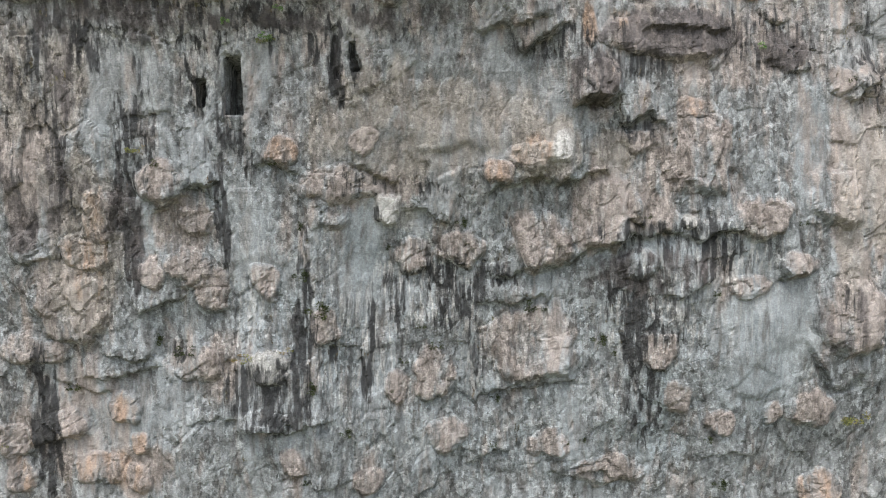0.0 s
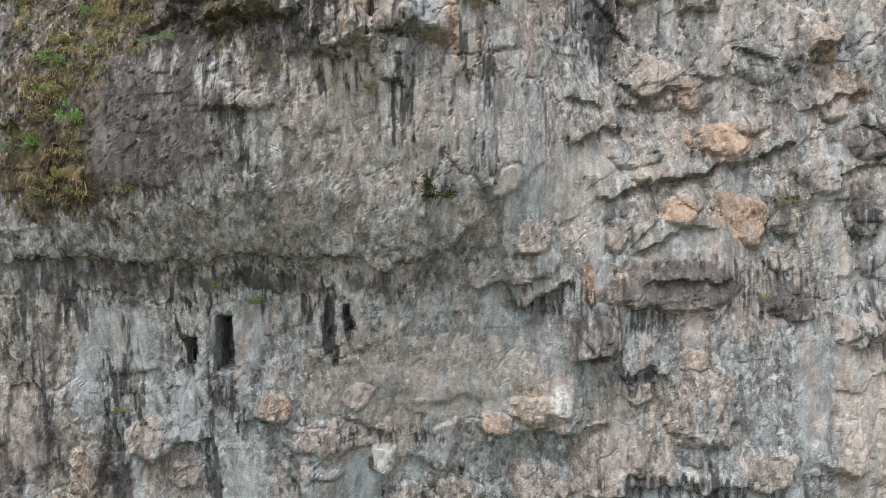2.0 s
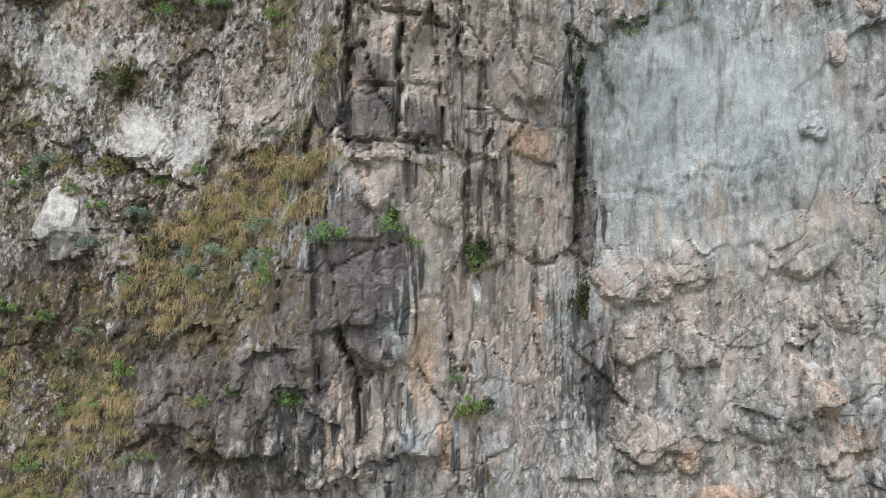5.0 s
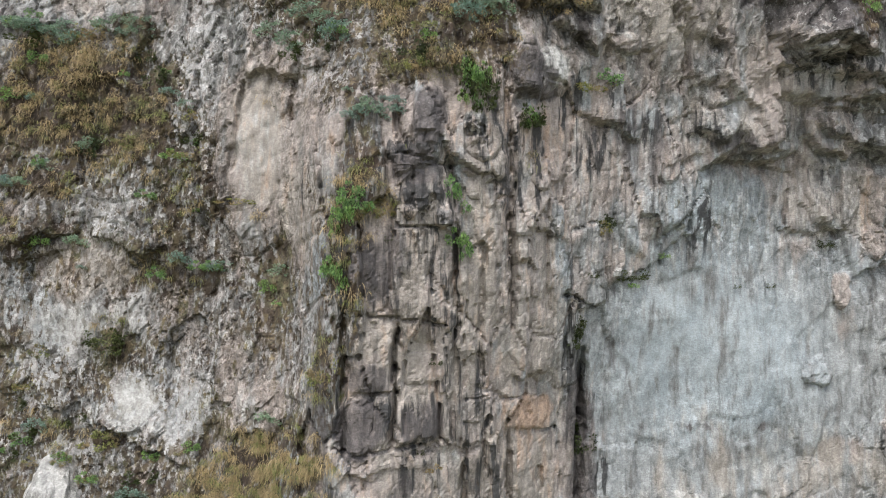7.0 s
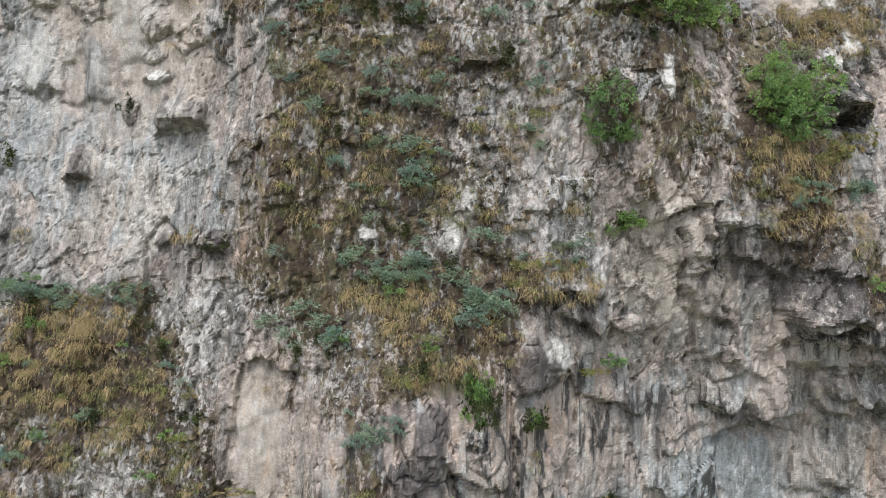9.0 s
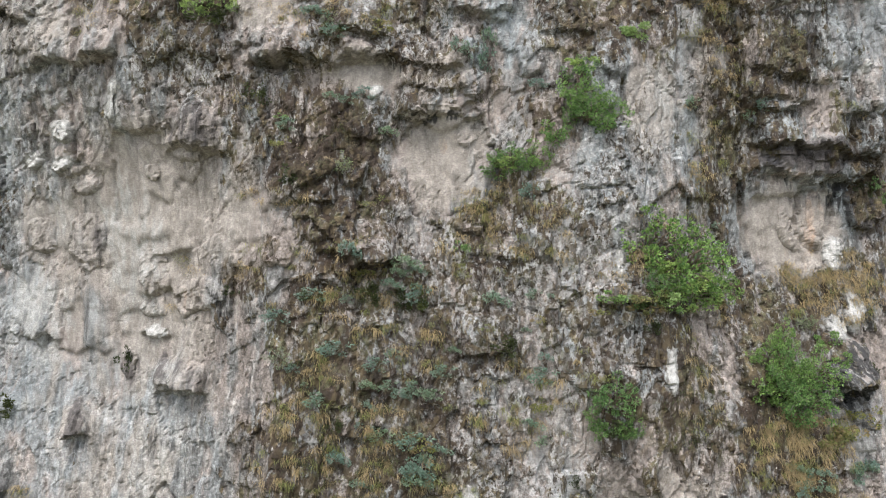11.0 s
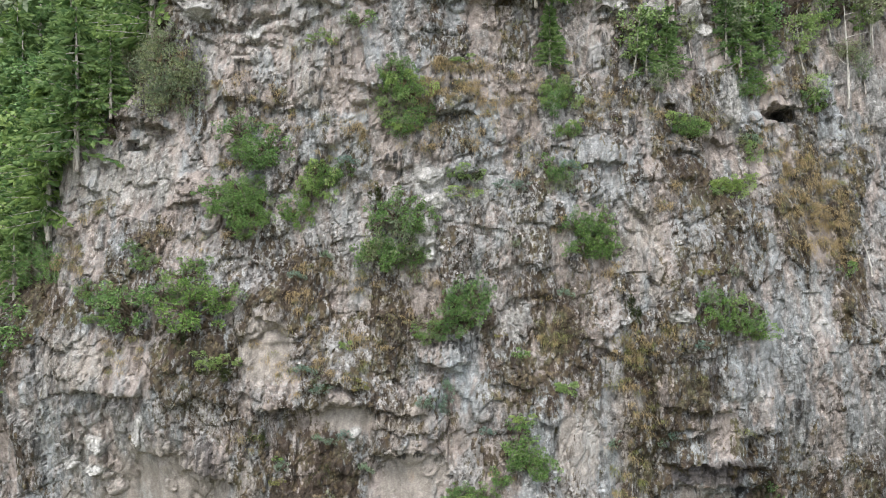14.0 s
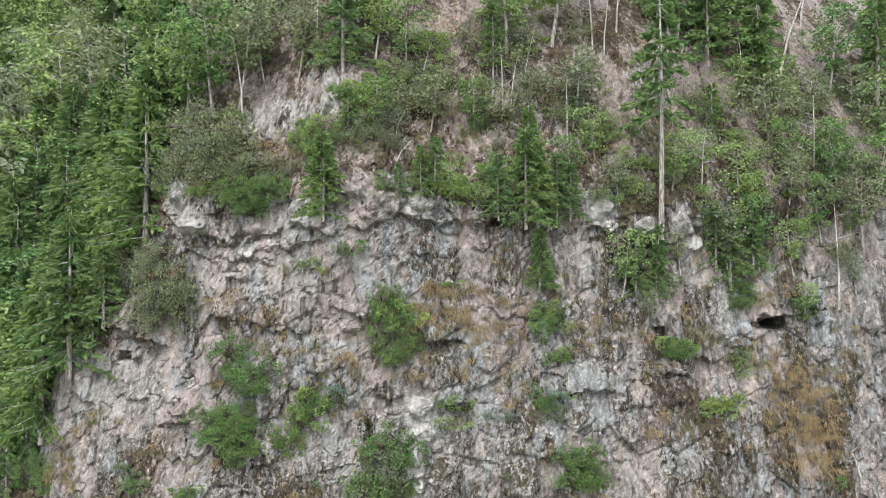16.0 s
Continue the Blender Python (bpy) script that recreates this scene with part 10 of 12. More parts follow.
def snag(name, x, z, tall, lean, label, limbs=7, thick=0.012, back=0.0):
    """A dead bleached tree with broken limbs and roots over the rim."""
    y = at(x, z) + back
    wood = Heap()
    top = new(name)
    top.location = (x, y, z)
    spine = [Vector((lean * h * h * tall, 0.02 * h * tall, h * tall)) + toss() * 0.02 * tall * h for h in (0, 0.3, 0.6, 0.85, 1.0)]
    wood.tube([tuple(p) for p in [Vector((0, 0.1, -0.3))] + spine], [thick * tall * 1.3] + [thick * tall * f for f in (1.2, 0.9, 0.7, 0.4, 0.12)], 7)
    part("trunk", mesh_of("snag_trunk", wood.verts, wood.faces, DEAD_WOOD, True), top)
    for k in range(limbs):
        h = 0.3 + 0.65 * k / max(1, limbs)
        i = min(int(h * 4), 3)
        root = spine[i].lerp(spine[i + 1], h * 4 - i)
        a = dice.uniform(0, 6.28)
        r = tall * dice.uniform(0.08, 0.24)
        limb = Heap()
        mid = root + Vector((math.cos(a), math.sin(a) * 0.6, 0.3)) * r * 0.5
        tip = mid + Vector((math.cos(a + 0.4), math.sin(a) * 0.5, dice.uniform(-0.1, 0.9))) * r * 0.6
        limb.tube([tuple(root), tuple(mid), tuple(tip)], [thick * tall * 0.35, thick * tall * 0.22, 0.006], 5)
        part("branch", mesh_of("snag_branch", limb.verts, limb.faces, DEAD_WOOD, True), top)
    return tagged(top, label, "tree")

# ---- the ground of the valley, below and behind ----
gx = np.linspace(-900, 900, 91)
gy = np.concatenate([np.linspace(-1500, 20, 60), np.linspace(30, 60, 4)])
GX, GY = np.meshgrid(gx, gy)
GZ = -9.0 + 1.2 * fbm(GX / 40, GY / 40, 301, 4) + 0.00012 * np.clip(-GY - 200, 0, 2000) ** 2 * 0.6
ground = tagged(sheet("ground", np.stack([GX, GY, GZ], -1), {}, GROUND), "green and brown valley floor below the cliff", "ground", kind="structure")

# the wooded hill behind the rim and a farther ridge
hx = np.linspace(-420, 260, 120)
hy = np.linspace(34, 420, 70)
HX, HY = np.meshgrid(hx, hy)
HY = HY + 40 + 1.3 * np.clip(-8 - HX, 0, 150)
HZ = 66 + 115 * (1 - np.exp(-np.clip(HY - 60, 0, 900) / 90)) + 4 * fbm(HX / 30, HY / 30, 311, 4) + 30 * rise(200, 420, HY)
hill = tagged(sheet("hillside", np.stack([HX, HY, HZ], -1), {}, FAR_WOOD), "dark green wooded hill rising behind the cliff", "hill", kind="structure")

# ---- single blocks of the face ----
for block in ROCKS:
    rock(*block)
for x, z, w, h in BOULDERS:
    if h > 1.9:
        boulder(x - 0.1, z, 1.45 * w, h, 0.6)
    else:
        boulder(x, z, 0.95 * w, 0.95 * h, 0.92 if z < 70 else 0.76)

# ---- plants: patterns, then copies ----
PATTERN = {
    "shrub": [bush_pattern("shrub", 640, 0.074, LEAF, 0.9, 11, "leafy green shrub rooted in the rock face") for k in range(2)],
    "large": [bush_pattern("large_shrub", 1600, 0.050, LEAF, 0.9, 30, "large leafy green bush growing out of the cliff", 0.85) for k in range(3)],
    "light": [bush_pattern("yellow_green_shrub", 480, 0.085, LIGHT_LEAF, 0.8, 11, "yellow-green leafy shrub on a rock ledge") for k in range(2)],
    "grey": [bush_pattern("grey_shrub", 460, 0.066, GREY_LEAF, 1.1, 16, "sparse grey-green twiggy shrub on the cliff", 1.2) for k in range(2)],
    "green": [bush_pattern("herb", 320, 0.095, LEAF, 0.8, 8, "small green herb growing in a crack") for k in range(2)],
    "olive": [bush_pattern("herb", 320, 0.10, OLIVE_GRASS, 0.8, 9, "small olive-brown tuft on the cliff") for k in range(2)],
    "blue": [bush_pattern("cushion_plant", 360, 0.085, BLUE_PLANT, 0.6, 10, "low blue-green fleshy plant on a ledge") for k in range(2)],
    "dark": [bush_pattern("moss_cushion", 240, 0.13, DARK_PLANT, 0.8, 9, "dark green cushion plant in a pocket of rock") for k in range(2)],
}
TREES = {
    "conifer": [conifer_pattern("spruce", 4.0, 2.2, "small dark green spruce on the cliff rim") for k in range(2)],
    "pine": [conifer_pattern("pine", 4.0, 1.5, "tall thin pine with a bare grey trunk on the rim", 10, 0.45, 0.011, 0.55)],
    "broad": [broadleaf_pattern("slim_tree", 5.0, 2.8, LIGHT_LEAF, "slim pale-barked tree with loose light green leaves"),
              broadleaf_pattern("slim_tree", 5.0, 2.6, LEAF, "slim tree with mid-green leaves on the slope"),
              broadleaf_pattern("slim_tree", 5.0, 2.2, GREY_LEAF, "thin tree with sparse grey-green leaves", 800, 0.4)],
}
USED = set()


def put_copy(group, pattern, m):
    """The pattern itself is set first, then copies of it."""
    if pattern in USED:
        return copy_thing(pattern, m)
    USED.add(pattern)
    pattern.matrix_basis = m
    return pattern


def sized(x, y, z, turn, sx, sy, sz, lean=0.0):
    return Matrix.Translation((x, y, z)) @ Matrix.Rotation(turn, 4, "Z") @ Matrix.Rotation(lean, 4, "X") @ Matrix.Diagonal((sx, sy, sz, 1))


def plant(kind, x, z, w, h):
    """A large clump is several shrubs grown together."""
    if w < 0.05:
        return
    several = 1
    if kind == "shrub" and w * h > 1.3:
        kind, several = "large", 3
    elif max(w, h) > 0.85:
        several = min(4, 1 + int(w * h / 0.6) + int(max(w, h) / 1.1))
    for k in range(several):
        pattern = dice.choice(PATTERN[kind])
        made = put_copy(kind, pattern, Matrix())
        f = 1.0 if several == 1 else dice.uniform(0.40, 0.68) * (1.12 if kind == "large" else 1.0)
        px, pz = x, z
        if several > 1:
            px, pz = x + w * (((k + 0.5) / several) - 0.5) * dice.uniform(0.7, 1.0), z + h * dice.uniform(-0.32, 0.32)
        across = w if several < 3 else min(w, 1.3 * h)
        made.matrix_basis = sized(px, at(px, pz - 0.2 * h) - 0.05, pz - 0.1 * h * f, dice.uniform(-0.6, 0.6), across * 1.2 * f, max(0.5 * (across + h) * f, 0.2), h * 1.25 * f)
        made["group"] = kind + " plants on the cliff"


def tree(kind, x, z, tall, back=0.0):
    pattern = dice.choice(TREES[kind])
    made = put_copy(kind, pattern, Matrix())
    s = tall / (4.0 if kind != "broad" else 5.0)
    made.matrix_basis = sized(x, at(x, z) - 0.15 + back * 0.3, z - 0.1, dice.uniform(0, 6.28), s * 1.15, s * 1.15, s, 0.0)
    made["group"] = kind + " trees on the rim"


def dead_tree(x, z, tall, lean, limbs, thick):
    snag("dead_tree", x, z, tall, lean, "bleached bare dead tree with broken limbs on the rim", limbs, thick)


MEADOW = {"tan": Heap(), "olive": Heap(), "dark": Heap()}


def grass_patch(kind, x, z, w, h):
    """Tufts rooted over an area of the face, in clumps with bare rock between."""
    for k in range(max(3, int(w * h * 13))):
        a, r = dice.uniform(0, 6.28), math.sqrt(dice.random()) * 0.55
        gx0, gz0 = x + math.cos(a) * r * w, z + math.sin(a) * r * h
        if float(wave(np.array([gx0 / 0.62]), np.array([gz0 / 0.48]), 401)[0]) < -0.12:
            continue
        mixed = kind
        if kind != "dark":
            roll = dice.random()
            mixed = "tan" if roll < (0.6 if kind == "tan" else 0.25) else ("olive" if roll < 0.85 else "dark")
        if mixed == "dark":
            grass_into(MEADOW["dark"], gx0, gz0, 0.15, 0.5, 12, 0.09)
        else:
            grass_into(MEADOW[mixed], gx0, gz0, dice.uniform(0.12, 0.30) * (1.35 if mixed == "tan" else 1.0), 0.75, dice.randint(26, 40), dice.uniform(0.06, 0.15))


plant("dark", -4.01, 5.95, 0.63, 0.51)
plant("dark", 3.09, 6.06, 0.58, 0.46)
plant("dark", -4.55, 7.11, 0.44, 0.35)
plant("dark", 5.36, 4.93, 0.46, 0.37)
plant("dark", -8.56, 4.59, 0.53, 0.42)
plant("dark", -9.47, 4.98, 0.45, 0.36)
plant("dark", 9.56, -0.07, 0.43, 0.34)
plant("dark", -4.27, 3.42, 0.45, 0.36)
plant("dark", 0.68, 8.86, 0.34, 0.27)
plant("dark", -0.27, 4.69, 0.39, 0.31)
plant("dark", -4.6, 8.71, 0.33, 0.26)
plant("dark", -1.87, 8.07, 0.3, 0.24)
plant("dark", -8.93, 10.71, 0.22, 0.17)
plant("dark", -0.83, 7.45, 0.3, 0.24)
plant("dark", -12.42, 3.35, 0.38, 0.3)
plant("dark", 8.99, 1.55, 0.27, 0.22)
plant("dark", 4.17, 1.3, 0.24, 0.19)
plant("dark", 1.88, 2.82, 0.32, 0.25)
plant("dark", 11.7, 8.82, 0.22, 0.18)
plant("dark", 8.93, 6.53, 0.26, 0.21)
plant("dark", -4.51, 0.19, 0.27, 0.21)
plant("dark", -3.22, 1.82, 0.38, 0.3)
plant("dark", 13.2, 6.52, 0.26, 0.21)
plant("dark", 2.16, 3.96, 0.2, 0.16)
plant("dark", 5.75, 4.48, 0.23, 0.18)
plant("dark", -0.75, 5.37, 0.27, 0.21)
plant("dark", 6.56, 9.04, 0.26, 0.21)
plant("dark", 1.7, 1.19, 0.24, 0.19)
plant("dark", 4.85, 1.42, 0.2, 0.16)
plant("dark", -1.82, 3.17, 0.23, 0.18)
plant("dark", -1.34, 4.18, 0.27, 0.21)
plant("olive", -6.42, 4.44, 0.64, 0.37)
plant("olive", 13.97, 2.26, 0.73, 0.59)
plant("olive", -9.7, 11.13, 0.43, 0.35)
plant("olive", -5.47, 14.47, 0.42, 0.33)
plant("olive", -5.26, 4.66, 0.56, 0.34)
plant("olive", -14.71, 1.41, 0.46, 0.37)
plant("dark", -0.08, 17.64, 0.79, 0.48)
plant("dark", 3.84, 19.38, 0.24, 0.19)
plant("dark", 11.12, 17.72, 0.4, 0.32)
plant("dark", 10.56, 17.5, 0.36, 0.29)
plant("dark", 13.33, 13.42, 0.4, 0.32)
plant("dark", 1.52, 23.12, 0.64, 0.32)
plant("dark", -9.02, 10.7, 0.35, 0.28)
plant("dark", -5.37, 10.71, 0.25, 0.2)
plant("green", 10.26, 14.56, 0.39, 0.31)
plant("green", -5.45, 14.55, 0.41, 0.33)
plant("green", -5, 15.35, 0.3, 0.24)
plant("green", -6.68, 14.97, 0.34, 0.27)
plant("green", -11.37, 19.03, 0.39, 0.31)
plant("green", -10.24, 19.73, 0.48, 0.38)
plant("green", 11.4, 17.27, 0.25, 0.2)
plant("green", -10.94, 21.46, 0.65, 0.52)
plant("olive", -1.9, 20.32, 0.36, 0.29)
plant("olive", 1.6, 20.87, 0.26, 0.21)
plant("olive", 1.02, 22.99, 0.64, 0.51)
plant("olive", 12.2, 18.87, 0.29, 0.23)
plant("olive", -10.37, 18.46, 0.8, 0.96)
plant("olive", -11.11, 17.75, 0.81, 0.97)
plant("olive", -8.78, 17.74, 0.48, 0.38)
grass_patch("olive", -8.78, 23.19, 2.24, 1.44)
grass_patch("olive", -10.57, 21.44, 1.61, 1.29)
grass_patch("olive", -11.53, 20.33, 1.45, 1.29)
grass_patch("olive", -10.37, 18.54, 0.96, 1.76)
grass_patch("olive", -11.3, 17.75, 1.29, 0.97)
grass_patch("olive", -12.38, 23.02, 1.31, 1.97)
grass_patch("olive", -10, 22.75, 1.29, 0.97)
plant("dark", 4.46, 25.66, 0.59, 0.87)
plant("dark", 4.42, 29.41, 0.53, 0.71)
plant("dark", 1.29, 27.18, 0.5, 0.4)
plant("dark", 0.67, 24.18, 0.4, 0.46)
plant("dark", -4.84, 23.79, 0.38, 0.3)
plant("dark", -3.49, 23.59, 0.63, 0.4)
plant("dark", 7.32, 25.97, 0.22, 0.17)
plant("dark", -0.94, 28.21, 0.43, 0.29)
plant("dark", 1.14, 23.09, 0.62, 0.47)
plant("dark", 8.04, 24.36, 0.21, 0.17)
plant("dark", 2.03, 27.45, 0.19, 0.15)
plant("dark", -11.92, 30.53, 0.51, 0.34)
plant("dark", -12, 29.15, 0.51, 0.34)
plant("dark", 2.47, 20.82, 0.16, 0.13)
plant("green", -3.49, 23.59, 0.51, 0.34)
plant("green", -11.99, 25.72, 0.59, 0.49)
plant("green", -5.76, 23.52, 0.5, 0.4)
plant("green", -2.49, 27.81, 0.85, 0.57)
plant("green", -10.15, 19.74, 0.62, 0.93)
plant("green", -4.84, 23.82, 0.32, 0.25)
plant("green", -0.45, 27.54, 0.44, 0.35)
plant("green", -4.27, 27.24, 0.6, 0.45)
plant("green", -11.43, 19.07, 0.47, 0.38)
plant("olive", 1.06, 23.07, 0.56, 0.45)
plant("olive", 1.47, 21.28, 0.28, 0.47)
plant("olive", -1.84, 20.44, 0.29, 0.23)
plant("olive", 1.38, 26.84, 0.47, 0.31)
plant("olive", -0.6, 27.69, 0.35, 0.28)
plant("olive", 0.21, 19.19, 0, 0)
grass_patch("olive", -4.95, 28.95, 2.34, 1.88)
grass_patch("olive", -3.57, 29.96, 1.8, 1.35)
grass_patch("olive", -6.09, 28.19, 2.52, 1.42)
grass_patch("olive", -6.77, 26.27, 2.02, 1.86)
grass_patch("olive", -4.3, 27.71, 1.8, 1.8)
grass_patch("olive", -8.2, 25.52, 1.89, 1.58)
grass_patch("olive", -8.78, 23.78, 1.25, 1.88)
grass_patch("olive", -9.58, 23, 1.26, 1.88)
grass_patch("olive", -10.89, 23.78, 1.59, 1.27)
grass_patch("olive", -7.46, 27.45, 1.92, 0.96)
grass_patch("olive", -11.13, 21.11, 1.88, 1.88)
grass_patch("olive", -10.03, 20.52, 1.24, 1.56)
grass_patch("olive", -4.34, 26.31, 0.88, 1.17)
grass_patch("olive", -2.99, 29.35, 0.87, 1.45)
grass_patch("olive", -11.88, 22.98, 0.96, 1.6)
grass_patch("olive", -8.78, 22.09, 1.86, 1.39)
grass_patch("tan", -6.75, 25.96, 1.24, 1.08)
grass_patch("tan", -5.72, 28, 1.4, 0.78)
grass_patch("tan", -3.98, 29.79, 1.23, 1.08)
grass_patch("tan", -9.56, 22.84, 0.78, 1.25)
grass_patch("tan", -12.17, 24.09, 0.8, 0.97)
grass_patch("tan", -10.46, 18.32, 0.94, 1.25)
grass_patch("tan", -4.4, 26.63, 0.74, 0.89)
grass_patch("dark", -8.48, 24.57, 2.51, 1.57)
grass_patch("dark", -5.99, 27.2, 1.55, 0.93)
grass_patch("dark", -10.88, 25.54, 1.61, 1.61)
grass_patch("dark", -12.27, 28.27, 1.34, 1.51)
plant("dark", 4.27, 32.49, 0.58, 0.68)
plant("dark", 4.6, 29.18, 0.59, 0.63)
plant("dark", 6.01, 34.26, 0.76, 0.38)
plant("dark", 2.74, 38.44, 0.52, 0.42)
plant("dark", -9.09, 32.36, 0.83, 0.66)
plant("dark", 1.26, 27.35, 0.51, 0.39)
plant("dark", 12.47, 35.19, 0.32, 0.26)
plant("dark", 5.15, 35.79, 0.44, 0.35)
plant("dark", -6.86, 38.3, 0.6, 0.43)
plant("dark", 4.71, 34.3, 0.31, 0.24)
plant("dark", 9.39, 33.91, 0.18, 0.14)
plant("dark", 10.53, 33.92, 0.21, 0.17)
plant("dark", 0.22, 32.19, 0.26, 0.21)
plant("dark", -0.21, 29.89, 0.23, 0.18)
plant("dark", 4.52, 25.88, 0.51, 1.02)
plant("green", 0.65, 36.48, 0.38, 0.58)
plant("green", 0.88, 35.13, 0.44, 0.88)
plant("green", -1.71, 36.14, 0.69, 0.55)
plant("green", -1.04, 28.28, 0.5, 0.4)
plant("green", 2.66, 38.39, 0.4, 0.32)
plant("green", -4.27, 26.73, 0.58, 0.86)
plant("green", -2.06, 35.94, 0.42, 0.83)
plant("green", -2.13, 34.56, 0.55, 0.83)
plant("green", 7.05, 34.87, 0.35, 0.24)
plant("green", 0.95, 36.14, 0.29, 0.44)
plant("blue", -4.38, 27.9, 0.89, 0.59)
plant("blue", -4.24, 30.51, 0.76, 0.46)
plant("blue", -12.41, 37.16, 1.2, 0.86)
plant("blue", -5.65, 27.24, 0.9, 0.6)
plant("blue", -2.7, 27.61, 0.56, 0.42)
plant("olive", -1.09, 36.09, 0.69, 0.56)
plant("olive", -5.25, 36.4, 0.96, 0.22)
plant("olive", 0.07, 29.46, 0.37, 0.3)
plant("olive", -2.5, 32.06, 0.56, 0.84)
plant("olive", -9.18, 32.53, 0.66, 0.53)
plant("olive", 0.21, 28.7, 0.23, 0.19)
grass_patch("olive", -4.17, 29.34, 2.7, 1.95)
grass_patch("olive", -5.46, 28.38, 2.44, 1.83)
grass_patch("olive", -6.53, 27.45, 2.3, 1.84)
grass_patch("olive", -3.39, 28.6, 1.3, 1.44)
grass_patch("olive", -2.43, 32.06, 0.84, 1.96)
grass_patch("olive", -1.99, 35.24, 0.83, 4.15)
grass_patch("olive", -8.48, 38.8, 1.86, 1.69)
grass_patch("olive", -9.18, 32.53, 1.16, 1.32)
grass_patch("olive", -10.93, 37.29, 2.72, 1.53)
grass_patch("olive", -1.57, 36.21, 0.83, 0.83)
grass_patch("olive", -7.35, 36.65, 1.82, 1.98)
grass_patch("olive", -2.56, 29.84, 0.83, 1.11)
grass_patch("olive", -7.33, 26.82, 1.84, 1.38)
grass_patch("olive", -12.33, 35.76, 1.36, 1.02)
grass_patch("olive", -11.55, 30.05, 1.98, 0.66)
grass_patch("olive", -10.28, 29.74, 1.64, 0.65)
grass_patch("tan", -11.45, 39.31, 3.3, 1.56)
grass_patch("tan", -4.17, 29.19, 1.5, 1.2)
grass_patch("tan", -7.08, 27.7, 1.24, 0.93)
grass_patch("tan", -4.98, 27.45, 1.19, 0.89)
grass_patch("tan", -2.78, 31.77, 0.57, 1.13)
grass_patch("tan", -4.39, 39.08, 0.48, 0.32)
grass_patch("dark", -8.46, 38.26, 2.69, 2.02)
grass_patch("dark", -7.5, 36.31, 2.64, 1.98)
grass_patch("dark", -10.7, 35.56, 3.37, 1.18)
grass_patch("dark", -9.17, 32.36, 1.32, 1.16)
grass_patch("dark", -2.27, 34.28, 0.55, 2.77)
grass_patch("dark", -12.28, 38.22, 1.55, 1.38)
plant("dark", 1.32, 39.17, 0.85, 1.61)
plant("dark", 2.71, 38.54, 0.54, 0.76)
plant("dark", 5.45, 43.87, 0.63, 0.47)
plant("dark", -6.07, 43.21, 0.61, 0.44)
plant("dark", -10, 38.1, 0.67, 0.6)
plant("dark", 3.89, 44.73, 0.34, 0.31)
plant("dark", 4.42, 32.8, 0.51, 0.51)
plant("dark", 12.35, 35.23, 0.32, 0.25)
plant("dark", -0.95, 35.3, 0.19, 0.15)
plant("dark", -6.75, 38.17, 0.49, 0.36)
plant("dark", 5.18, 35.85, 0.43, 0.35)
plant("green", 1.32, 39.32, 0.73, 1.32)
plant("green", 4.87, 46.38, 1.25, 0.94)
plant("green", 5.45, 43.9, 0.53, 0.43)
plant("green", -0.75, 42.15, 1.04, 0.6)
plant("green", 5.19, 39.91, 0.8, 0.57)
plant("green", 2.71, 38.62, 0.39, 0.61)
plant("green", 10.29, 46.77, 2.29, 0.98)
plant("green", -12.3, 42.11, 1.07, 0.72)
plant("green", -2.25, 40.78, 0.58, 0.44)
plant("green", 0, 40.56, 0.44, 0.35)
plant("green", -11.44, 37.67, 0.41, 0.51)
plant("green", -12.75, 39.78, 0.87, 0.52)
plant("green", -6.75, 38.17, 0.39, 0.31)
plant("green", 12.61, 42.02, 0.49, 0.65)
plant("green", 6.05, 33.99, 0.86, 0.27)
plant("green", 0.57, 36.63, 0.43, 0.71)
plant("green", 0.86, 35.31, 0.57, 0.72)
plant("green", -1.63, 36.48, 0.68, 0.55)
plant("green", -6.28, 34.48, 0.96, 0.64)
plant("blue", -0.6, 42.53, 1.8, 0.75)
plant("blue", 1.5, 41.56, 1.2, 1.05)
plant("blue", -1.1, 38.64, 1.26, 0.7)
plant("blue", -2.32, 40.78, 0.73, 0.58)
plant("blue", -3.18, 41.43, 0.91, 0.6)
plant("blue", 3.67, 42.55, 1.4, 0.62)
plant("blue", -9.07, 41.81, 2.3, 0.71)
plant("blue", -11.73, 41.93, 1.97, 0.89)
plant("blue", 10.61, 44.71, 1.44, 0.8)
plant("blue", 12.24, 44.57, 0.97, 0.81)
plant("blue", -1.81, 42.85, 0.9, 0.6)
plant("blue", -0.3, 42.77, 0.75, 0.6)
plant("blue", -3.97, 34.45, 0.61, 0.46)
plant("blue", 0.75, 42.31, 0.75, 0.6)
plant("blue", -1.86, 44.7, 0.62, 0.37)
plant("blue", 3.06, 45.81, 0.62, 0.37)
plant("blue", -6.13, 34.64, 0.96, 0.64)
plant("blue", -0.31, 45.8, 0.93, 0.62)
plant("blue", 2.76, 46.28, 0.93, 0.47)
plant("blue", -10.05, 38.18, 0.67, 0.51)
plant("olive", 3.67, 42.55, 1.71, 0.62)
plant("olive", -0.13, 39.62, 0.71, 0.86)
plant("olive", 4.78, 39.67, 0.95, 0.48)
plant("olive", 2.89, 42.68, 0.92, 0.62)
plant("olive", -10.53, 41.55, 1.77, 0.71)
plant("olive", 11.82, 45.94, 1.8, 1.31)
grass_patch("olive", -11.06, 41.19, 3.36, 1.06)
grass_patch("olive", -10.38, 39.95, 2.76, 1.55)
grass_patch("olive", 2.88, 42.37, 1.84, 0.77)
grass_patch("olive", 4.32, 42.09, 0.94, 0.78)
grass_patch("olive", -0.57, 40.48, 1.73, 1.73)
grass_patch("olive", 0.88, 40.2, 1.76, 1.18)
grass_patch("olive", -1.17, 41.52, 1.76, 0.88)
